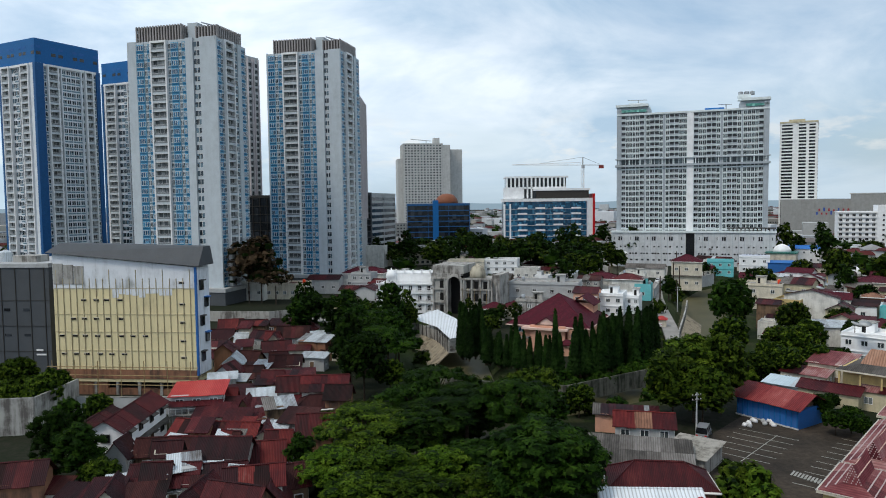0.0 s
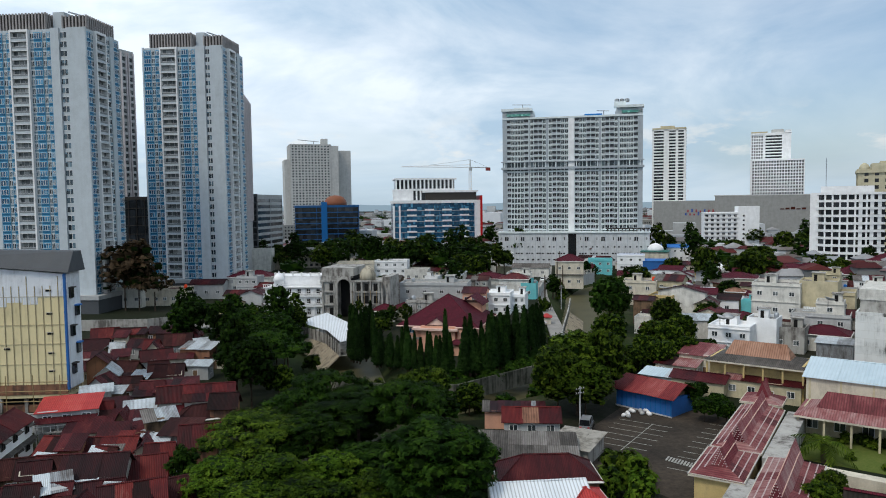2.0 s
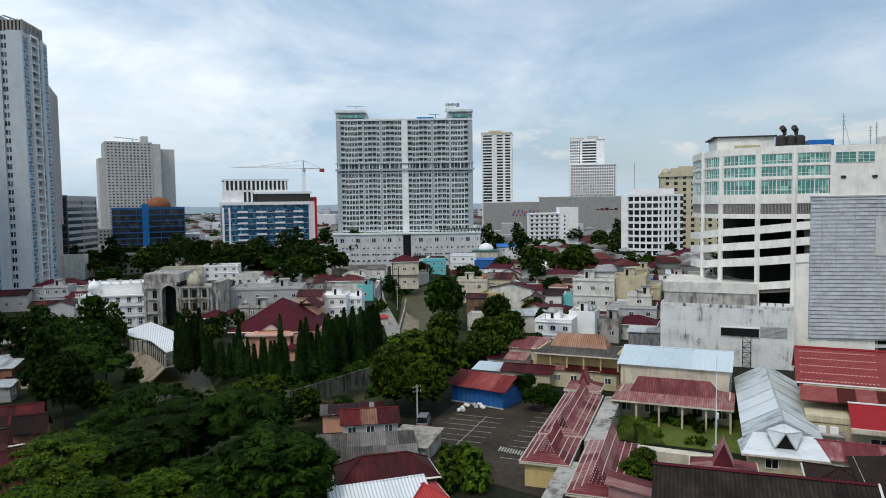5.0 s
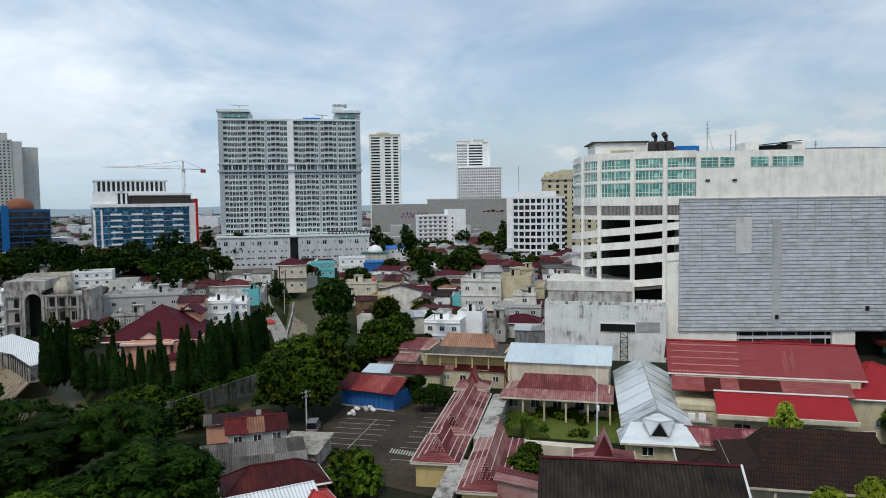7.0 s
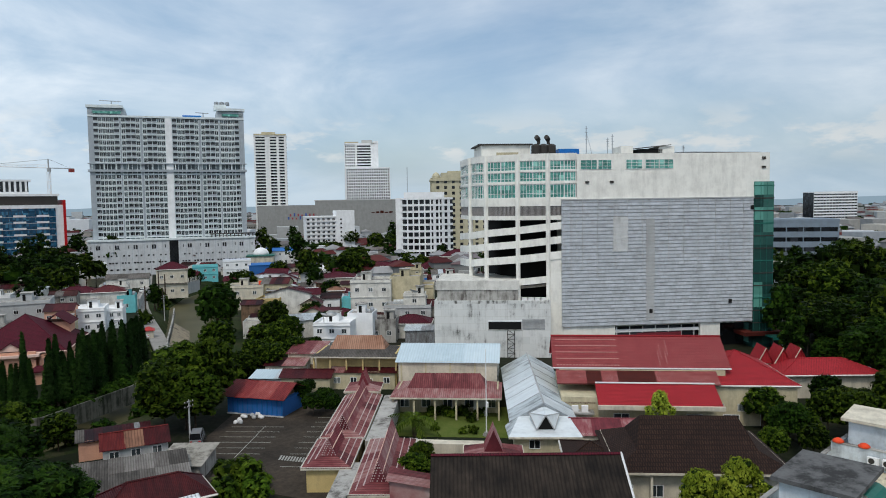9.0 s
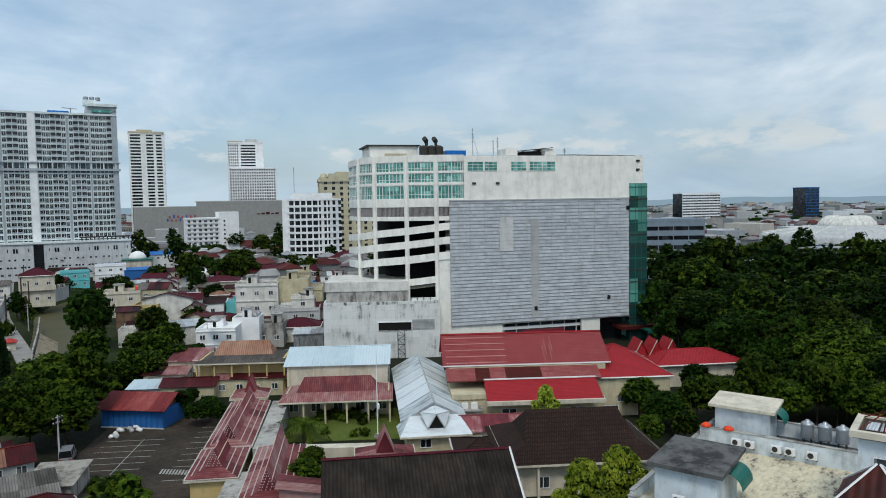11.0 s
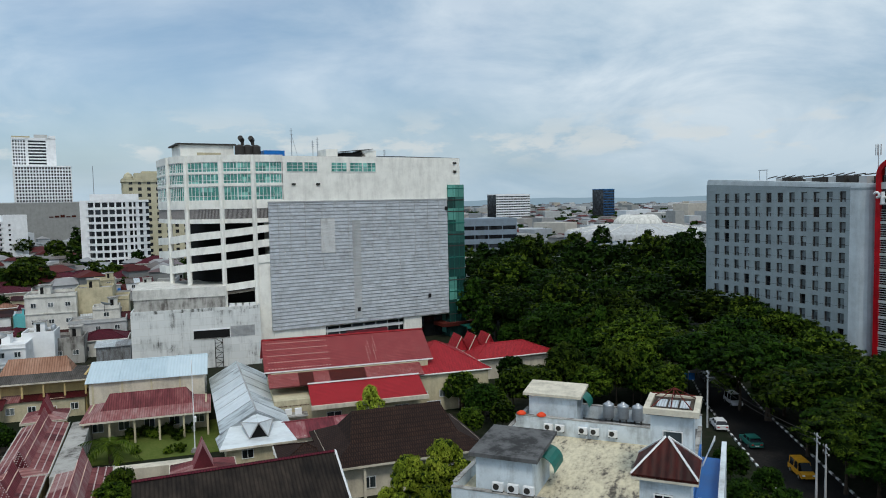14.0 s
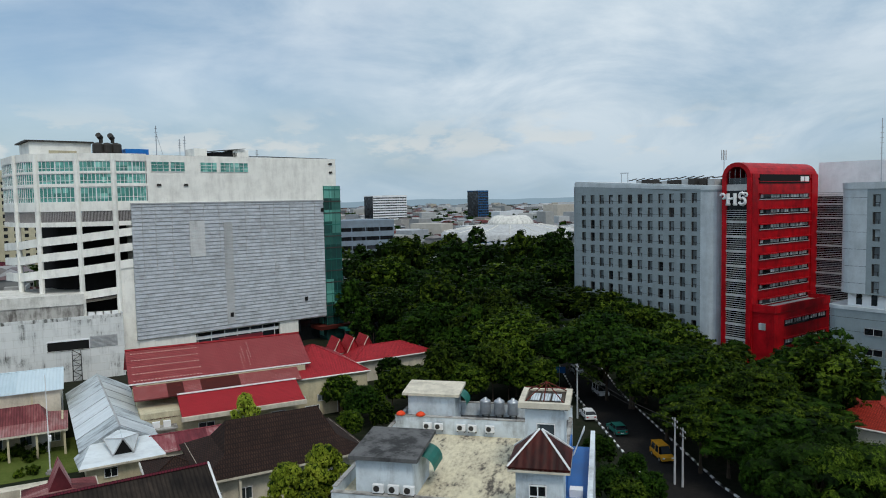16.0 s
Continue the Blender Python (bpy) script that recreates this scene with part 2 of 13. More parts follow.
def earth(name, stops, scale=0.05, fine=1.2, rough=0.95, bmp=0.5, stretch=(1, 1, 1)):
    if name in MATS:
        return MATS[name]
    m, nt, b = shader(name)
    v = coords(nt, stretch, False)
    n = blend(nt, 0.45, tex_noise(nt, v, scale, 8, 0.65), tex_noise(nt, v, fine, 6, 0.7))
    link(nt, ramp(nt, n, stops), b.inputs["Base Color"])
    b.inputs["Roughness"].default_value = rough
    b.inputs["Specular IOR Level"].default_value = 0.12
    bump(nt, b, tex_noise(nt, v, fine * 2, 6), bmp, 0.06)
    MATS[name] = m
    return m


WHITE = plaster("white_paint", (0.68, 0.67, 0.62), 0.7, 0.8, 0.09)
CLEAN = plaster("clean_white_paint", (0.83, 0.84, 0.84), 0.15)
OFFWHITE = plaster("cream_paint", (0.62, 0.57, 0.46), 0.65, 0.8, 0.09)
YELLOW = plaster("yellow_paint", (0.56, 0.43, 0.19), 0.6, 0.8, 0.09)
PALE = plaster("pale_yellow_paint", (0.55, 0.49, 0.33), 0.6, 0.8, 0.09)
PINK = plaster("salmon_paint", (0.66, 0.36, 0.25), 0.25)
PINKL = plaster("pale_pink_trim", (0.72, 0.52, 0.44), 0.2)
GREYW = plaster("grey_paint", (0.42, 0.43, 0.43), 0.4)
LIGHTGREY = plaster("light_grey_paint", (0.47, 0.48, 0.48), 0.55, 0.8, 0.09)
DARKW = plaster("dark_grey_cladding", (0.075, 0.082, 0.090), 0.2, 0.6)
TURQ = plaster("turquoise_paint", (0.16, 0.52, 0.55), 0.3)
BLUEP = plaster("blue_paint", (0.03, 0.13, 0.38), 0.3, 0.5)
CONC = grimy("bare_concrete", (0.42, 0.41, 0.38), (0.12, 0.11, 0.10))
CONCL = grimy("stained_white_wall", (0.72, 0.73, 0.71), (0.13, 0.13, 0.12), 0.40, 0.53, (3.4, 1.6))
BRICKW = grimy("raw_brickwork", (0.30, 0.15, 0.09), (0.10, 0.06, 0.045))
WOODW = grimy("weathered_boards", (0.20, 0.13, 0.08), (0.05, 0.035, 0.025))
RUSTB = sheet_metal("brown_rust_sheet", [(0.26, (0.008, 0.003, 0.003)), (0.45, (0.024, 0.006, 0.006)), (0.60, (0.046, 0.011, 0.010)), (0.76, (0.085, 0.028, 0.022)), (0.88, (0.15, 0.10, 0.09))], 0.2, 0.75)
RUSTR = sheet_metal("scarlet_rust_sheet", [(0.26, (0.022, 0.003, 0.004)), (0.42, (0.058, 0.005, 0.007)), (0.58, (0.105, 0.010, 0.010)), (0.72, (0.16, 0.022, 0.018)), (0.84, (0.25, 0.12, 0.10))], 0.2, 0.6)
RUST = sheet_metal("rusted_sheet", [(0.24, (0.008, 0.002, 0.003)), (0.38, (0.019, 0.003, 0.005)), (0.52, (0.036, 0.004, 0.006)), (0.66, (0.070, 0.008, 0.010)), (0.78, (0.12, 0.026, 0.022)), (0.88, (0.26, 0.18, 0.17))], 0.2, 0.6)
REDSHEET = sheet_metal("red_sheet", [(0.3, (0.026, 0.003, 0.005)), (0.5, (0.060, 0.006, 0.009)), (0.7, (0.115, 0.018, 0.019)), (0.84, (0.22, 0.13, 0.12))], 0.22, 0.6)
BRIGHTRED = sheet_metal("bright_red_sheet", [(0.3, (0.30, 0.03, 0.03)), (0.6, (0.46, 0.05, 0.045)), (0.8, (0.5, 0.1, 0.08))], 0.3, 0.5)
SHEDRED = sheet_metal("matt_red_sheet", [(0.3, (0.11, 0.012, 0.014)), (0.5, (0.21, 0.028, 0.028)), (0.7, (0.30, 0.07, 0.062)), (0.84, (0.34, 0.18, 0.16))], 0.3, 0.6)
FADED = sheet_metal("faded_red_sheet", [(0.25, (0.07, 0.020, 0.022)), (0.42, (0.16, 0.040, 0.044)), (0.55, (0.25, 0.095, 0.092)), (0.68, (0.34, 0.20, 0.19)), (0.8, (0.40, 0.32, 0.30))], 0.35, 0.7)
MAROON = tiled("maroon_tiles", [(0.3, (0.060, 0.004, 0.012)), (0.7, (0.115, 0.008, 0.022))], 0.35, 0.7)
ZINC = sheet_metal("zinc_sheet", [(0.22, (0.08, 0.065, 0.055)), (0.36, (0.26, 0.27, 0.28)), (0.52, (0.48, 0.53, 0.56)), (0.8, (0.68, 0.73, 0.76))], 0.2, 0.4, 0.1)
BLUEROOF = sheet_metal("pale_blue_sheet", [(0.25, (0.40, 0.50, 0.55)), (0.5, (0.50, 0.60, 0.65)), (0.8, (0.58, 0.67, 0.71))], 0.5, 0.4)
SILVER = sheet_metal("silver_membrane", [(0.30, (0.22, 0.24, 0.25)), (0.42, (0.50, 0.55, 0.57)), (0.60, (0.68, 0.73, 0.75)), (0.8, (0.48, 0.52, 0.55))], 2.2, 0.5, 0.1)
BROWNRUST = sheet_metal("brown_rusted_sheet", [(0.3, (0.10, 0.045, 0.03)), (0.5, (0.26, 0.13, 0.08)), (0.7, (0.38, 0.22, 0.15))], 0.4)
FIBRE = sheet_metal("fibre_cement_sheet", [(0.3, (0.055, 0.050, 0.045)), (0.5, (0.12, 0.11, 0.10)), (0.75, (0.24, 0.225, 0.21))], 0.3, 0.85)
DARKTILE = tiled("dark_brown_tiles", [(0.3, (0.014, 0.006, 0.004)), (0.55, (0.040, 0.018, 0.011)), (0.75, (0.085, 0.050, 0.032))], 0.62)
OLDTILE = sheet_metal("old_pan_tiles", [(0.3, (0.010, 0.008, 0.007)), (0.48, (0.030, 0.023, 0.018)), (0.62, (0.056, 0.042, 0.032)), (0.78, (0.12, 0.10, 0.085))], 0.42, 0.9)
TERRA = tiled("new_red_tiles", [(0.3, (0.32, 0.015, 0.022)), (0.7, (0.48, 0.030, 0.040))], 0.32, 0.7)
WORN = tiled("bleached_red_tiles", [(0.3, (0.22, 0.03, 0.03)), (0.55, (0.36, 0.10, 0.095)), (0.72, (0.52, 0.36, 0.33))])
REDBROWN = tiled("red_brown_tiles", [(0.3, (0.11, 0.018, 0.012)), (0.7, (0.19, 0.035, 0.022))])
GLASS = glazing("dark_window_glass", (0.045, 0.058, 0.064), (0.15, 0.17, 0.17))
GLASSB = glazing("blue_window_glass", (0.018, 0.09, 0.18), (0.06, 0.21, 0.34))
GLASSG = glazing("green_window_glass", (0.08, 0.30, 0.25), (0.18, 0.42, 0.36), (1.2, 1.2, 1.1))
GLASSK = glazing("black_window_glass", (0.012, 0.014, 0.017), (0.03, 0.034, 0.04), (3, 3, 3.5))
# flat black that paints the shade inside openings and behind decks
INTERIOR_SHADE = plain("dark_interior", (0.012, 0.012, 0.012), 0.9)
BLUEC = plain("blue_cladding", (0.015, 0.13, 0.36), 0.4)
FRAMEW = plain("white_frame", (0.78, 0.78, 0.77), 0.5, 0, 0.05)
LOUVER = plain("grey_louver", (0.33, 0.31, 0.30), 0.6)
STEEL = plain("galvanised_steel", (0.42, 0.44, 0.46), 0.35, 0.7)
IRON = plain("dark_iron", (0.06, 0.055, 0.05), 0.6, 0.4)
REDP = plain("red_paint", (0.45, 0.012, 0.014), 0.35)
ORANGE = plain("orange_tarpaulin", (0.75, 0.07, 0.02), 0.5)
TARP = plain("blue_tarpaulin", (0.02, 0.16, 0.50), 0.45)
GREENP = plain("green_awning_sheet", (0.02, 0.14, 0.11), 0.4)
BAMBOO = plain("bamboo_pole", (0.34, 0.25, 0.12), 0.6)
BARK = plain("bark", (0.075, 0.055, 0.04), 0.9, 0, 0.4)
# darker than bare asphalt: the avenue's tree shade is partly in this colour
ASPHALT = earth("asphalt", [(0.3, (0.007, 0.007, 0.0075)), (0.55, (0.017, 0.016, 0.015)), (0.75, (0.040, 0.035, 0.030))], 0.08, 1.5)
SOIL = earth("town_soil", [(0.3, (0.006, 0.013, 0.004)), (0.5, (0.013, 0.017, 0.008)), (0.64, (0.030, 0.027, 0.020)), (0.78, (0.075, 0.068, 0.055))], 0.03, 0.8)
BANK = earth("river_bank", [(0.3, (0.006, 0.014, 0.003)), (0.5, (0.018, 0.030, 0.007)), (0.64, (0.050, 0.045, 0.025)), (0.78, (0.12, 0.10, 0.065))], 0.15, 2)
PAVE = earth("concrete_paving", [(0.3, (0.17, 0.16, 0.15)), (0.55, (0.28, 0.27, 0.25)), (0.75, (0.38, 0.37, 0.34))], 0.2, 2)
PAINT = plain("road_marking", (0.34, 0.34, 0.31), 0.7, 0, 0.25)
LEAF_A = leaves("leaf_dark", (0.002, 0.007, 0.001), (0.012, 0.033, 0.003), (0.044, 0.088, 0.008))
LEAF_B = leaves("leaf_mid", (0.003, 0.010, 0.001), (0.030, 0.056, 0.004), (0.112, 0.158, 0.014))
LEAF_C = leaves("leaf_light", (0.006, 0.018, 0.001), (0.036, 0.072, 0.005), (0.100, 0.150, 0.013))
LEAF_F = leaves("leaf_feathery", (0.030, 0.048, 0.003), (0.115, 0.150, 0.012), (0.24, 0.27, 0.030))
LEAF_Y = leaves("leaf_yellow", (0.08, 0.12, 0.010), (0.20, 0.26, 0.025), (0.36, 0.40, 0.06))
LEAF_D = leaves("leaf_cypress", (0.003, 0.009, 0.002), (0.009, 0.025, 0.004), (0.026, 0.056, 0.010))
# near-black copy of the leaf greens, paints shade inside the crowns
LEAF_SHADE = leaves("inner_foliage", (0.001, 0.004, 0.001), (0.006, 0.015, 0.002), (0.020, 0.038, 0.004))
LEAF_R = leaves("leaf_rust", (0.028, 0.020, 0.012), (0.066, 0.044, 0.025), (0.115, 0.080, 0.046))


def water_mat():
    m, nt, b = shader("river_water")
    v = coords(nt, jitter=False)
    link(nt, ramp(nt, tex_noise(nt, v, 0.1, 4), [(0.3, (0.060, 0.058, 0.026)), (0.7, (0.095, 0.085, 0.042))]), b.inputs["Base Color"])
    b.inputs["Roughness"].default_value = 0.45
    b.inputs["Specular IOR Level"].default_value = 0.15
    bump(nt, b, tex_noise(nt, v, 1.5, 4), 0.15, 0.05)
    return m


WATER = water_mat()
BRIGHTTILE = tiled("orange_red_tiles", [(0.3, (0.30, 0.025, 0.015)), (0.7, (0.42, 0.045, 0.025))], 0.32, 0.7)
WORNPARK = earth("worn_brown_asphalt", [(0.32, (0.018, 0.016, 0.014)), (0.5, (0.046, 0.038, 0.030)), (0.66, (0.085, 0.066, 0.050)), (0.8, (0.13, 0.11, 0.085))], 0.09, 1.2)

# ---- building helpers ----
class Mesh:
    """Collects faces, each with a material."""

    def __init__(self):
        self.v, self.f, self.m, self.mats = [], [], [], []

    def slot(self, mat):
        if mat not in self.mats:
            self.mats.append(mat)
        return self.mats.index(mat)

    def face(self, pts, mat):
        i = len(self.v)
        self.v += [tuple(p) for p in pts]
        self.f.append(tuple(range(i, i + len(pts))))
        self.m.append(self.slot(mat))

    def hexa(self, p, mat):
        """Eight corners: four below, four above, each anticlockwise seen from above."""
        i, s = len(self.v), self.slot(mat)
        self.v += [tuple(q) for q in p]
        for a in ((3, 2, 1, 0), (4, 5, 6, 7), (0, 1, 5, 4), (1, 2, 6, 5), (2, 3, 7, 6), (3, 0, 4, 7)):
            self.f.append(tuple(i + k for k in a))
            self.m.append(s)

    def box(self, x0, x1, y0, y1, z0, z1, mat):
        self.hexa([(x0, y0, z0), (x1, y0, z0), (x1, y1, z0), (x0, y1, z0), (x0, y0, z1), (x1, y0, z1), (x1, y1, z1), (x0, y1, z1)], mat)

    def slab(self, a, b, c, d, t, mat):
        """A plate: upper corners a b c d, anticlockwise from above, thickness t downwards."""
        dn = [(p[0], p[1], p[2] - t) for p in (a, b, c, d)]
        self.hexa(dn + [a, b, c, d], mat)

    def beam(self, a, b, r, mat, sides=4):
        """A straight bar between two points."""
        a, b = Vector(a), Vector(b)
        w = (b - a).normalized()
        u = w.orthogonal().normalized()
        q = w.cross(u)
        ring = [(u * math.cos(k * 2 * math.pi / sides + math.pi / 4) + q * math.sin(k * 2 * math.pi / sides + math.pi / 4)) * r for k in range(sides)]
        i, s = len(self.v), self.slot(mat)
        self.v += [tuple(a + o) for o in ring] + [tuple(b + o) for o in ring]
        for k in range(sides):
            n = (k + 1) % sides
            self.f.append((i + k, i + n, i + sides + n, i + sides + k)); self.m.append(s)
        self.f.append(tuple(i + k for k in reversed(range(sides)))); self.m.append(s)
        self.f.append(tuple(i + sides + k for k in range(sides))); self.m.append(s)

    def lathe(self, prof, mat, sides=16, cx=0, cy=0):
        """A turned body from (radius, height) pairs, from the bottom up."""
        i, s, n = len(self.v), self.slot(mat), len(prof)
        for r, z in prof:
            for k in range(sides):
                a = 2 * math.pi * k / sides
                self.v.append((cx + r * math.cos(a), cy + r * math.sin(a), z))
        for j in range(n - 1):
            for k in range(sides):
                q = (k + 1) % sides
                self.f.append((i + j * sides + k, i + j * sides + q, i + (j + 1) * sides + q, i + (j + 1) * sides + k)); self.m.append(s)
        self.f.append(tuple(i + (n - 1) * sides + k for k in range(sides))); self.m.append(s)
        self.f.append(tuple(i + k for k in reversed(range(sides)))); self.m.append(s)

    def data(self, name, smooth=False):
        me = bpy.data.meshes.new(name)
        me.from_pydata(self.v, [], self.f)
        for mat in self.mats:
            me.materials.append(mat)
        me.polygons.foreach_set("material_index", self.m)
        if smooth:
            me.polygons.foreach_set("use_smooth", [True] * len(self.f))
        me.update()
        return me


def part(name, mesh, parent=None, label="", m=None, smooth=False, kind=""):
    """One mesh object under a thing or under a part."""
    ob = new(name, mesh.data(name, smooth) if isinstance(mesh, Mesh) else mesh)
    ob.parent = parent
    if m is not None:
        ob.matrix_basis = m
    return tagged(ob, label, kind=kind)


def thing(name, label, category, x, y, z=0.0, yaw=0.0, group="", kind=""):
    ob = new(name)
    ob.empty_display_size = 0.5
    ob.matrix_basis = pose(x, y, z, 0, 0, yaw)
    return tagged(ob, label, category, group, kind)


SHARED = {}


def shared(key, make):
    if key not in SHARED:
        SHARED[key] = make().data(key.split("|")[0])
    return SHARED[key]


def window_mesh(w, h, glass, fr, bars=1, rails=0, t=0.08):
    """A window in the plane y = 0 that looks to -y: frame, bars and a sunk pane. Origin at its lower left corner."""
    key = f"window|{w:.2f}|{h:.2f}|{glass.name}|{fr.name}|{bars}|{rails}|{t}"

    def make():
        q = Mesh()
        q.box(0, w, -0.02, 0.06, 0, h, glass)
        for x0, x1, z0, z1 in ((0, t, 0, h), (w - t, w, 0, h), (t, w - t, 0, t), (t, w - t, h - t, h)):
            q.box(x0, x1, -0.10, -0.02, z0, z1, fr)
        for k in range(bars):
            c = w * (k + 1) / (bars + 1)
            q.box(c - t / 2, c + t / 2, -0.09, -0.02, t, h - t, fr)
        for k in range(rails):
            c = h * (k + 1) / (rails + 1)
            q.box(t, w - t, -0.085, -0.02, c - t / 2, c + t / 2, fr)
        return q
    return shared(key, make)


def side_pose(k, w, d):
    """The pose of a wall's own frame on a block w by d whose front-left corner is the origin: 0 front, 1 right, 2 back, 3 left."""
    return (pose(0, 0, 0), pose(w, 0, 0, 0, 0, 90), pose(w, d, 0, 0, 0, 180), pose(0, d, 0, 0, 0, 270))[k]


def frame_grid(q, m, w, z0, nx, nz, fh, pier, band, mat, proud=0.35, ends=None):
    """Piers and floor bands that stand proud of a glazed core: real openings between them."""
    ends = pier if ends is None else ends

    def bx(x0, x1, y0, y1, a, b):
        c = [(x0, y0, a), (x1, y0, a), (x1, y1, a), (x0, y1, a), (x0, y0, b), (x1, y0, b), (x1, y1, b), (x0, y1, b)]
        q.hexa([m @ Vector(p) for p in c], mat)
    step = (w - 2 * ends + pier) / nx
    for k in range(nx + 1):
        if k == 0:
            bx(0, ends, -proud, 0.02, z0, z0 + nz * fh + band)
        elif k == nx:
            bx(w - ends, w, -proud, 0.02, z0, z0 + nz * fh + band)
        else:
            x = ends - pier + step * k
            bx(x, x + pier, -proud, 0.02, z0, z0 + nz * fh + band)
    for j in range(nz + 1):
        bx(0, w, -proud + 0.06, 0.02, z0 + j * fh, z0 + j * fh + band)


# ---- houses ----
def roof_sheets(parent, kind, w, d, h, rise, over, mat, alt=(), cols=4, rows=1, thick=0.07, rng=random, name="roof_sheet"):
    """Roof plates laid separately on the slopes of a roof: gable with the ridge along x, shed falling to -y, or flat."""
    x0, x1 = -w / 2 - over, w / 2 + over
    if kind == "gable":
        slopes = [((-d / 2 - over), 0.0), (0.0, d / 2 + over)]
    else:
        slopes = [(-d / 2 - over, d / 2 + over)]
    k_drop = rise / (d / 2) if kind == "gable" else rise / d
    for ya, yb in slopes:
        def zz(y):
            return h + rise - abs(y) * k_drop if kind == "gable" else h + (y + d / 2) * k_drop
        for r in range(rows):
            y0, y1 = ya + (yb - ya) * r / rows, ya + (yb - ya) * (r + 1) / rows
            cuts = [x0] + sorted(x0 + (x1 - x0) * (c + rng.uniform(-0.25, 0.25)) / cols for c in range(1, cols)) + [x1]
            for xa, xb in zip(cuts, cuts[1:]):
                lift = rng.uniform(0.0, 0.07)
                mt = rng.choice(alt) if alt and rng.random() < 0.2 else mat
                ex = rng.uniform(-0.12, 0.12)
                q = Mesh()
                q.slab((xa - 0.05, y0 - (ex if r == 0 else 0.1), zz(y0) + lift), (xb + 0.05, y0 - (ex if r == 0 else 0.1), zz(y0) + lift),
                       (xb + 0.05, y1, zz(y1) + lift + 0.02), (xa - 0.05, y1, zz(y1) + lift + 0.02), thick, mt)
                part(name, q, parent)


def hip_roof(q, w, d, h, rise, over, mat, ridge=None, thick=0.18, top=None):
    """Hip roof with eaves; ridge: its length along x; top: (share, rise) for an upper, steeper tier."""
    a, b = w / 2 + over, d / 2 + over
    r = max(0.0, w - d) / 2 if ridge is None else ridge / 2
    z1 = h + rise
    e = [(-a, -b), (a, -b), (a, b), (-a, b)]
    L, R_ = (-r, 0, z1), (r, 0, z1)
    q.face([(*e[0], h), (*e[1], h), R_, L], mat)
    q.face([(*e[2], h), (*e[3], h), L, R_], mat)
    q.face([(*e[1], h), (*e[2], h), R_], mat)
    q.face([(*e[3], h), (*e[0], h), L], mat)
    q.face([(*p, h - thick) for p in reversed(e)], mat)
    for k in range(4):
        p, n = e[k], e[(k + 1) % 4]
        q.face([(*p, h - thick), (*n, h - thick), (*n, h), (*p, h)], mat)


def gable_roof(q, w, d, h, rise, over, mat, thick=0.15):
    x0, x1, b = -w / 2 - over, w / 2 + over, d / 2 + over
    ze = h - over * rise / (d / 2)
    q.slab((x0, -b, ze), (x1, -b, ze), (x1, 0, h + rise), (x0, 0, h + rise), thick, mat)
    q.slab((x0, 0, h + rise), (x1, 0, h + rise), (x1, b, ze), (x0, b, ze), thick, mat)


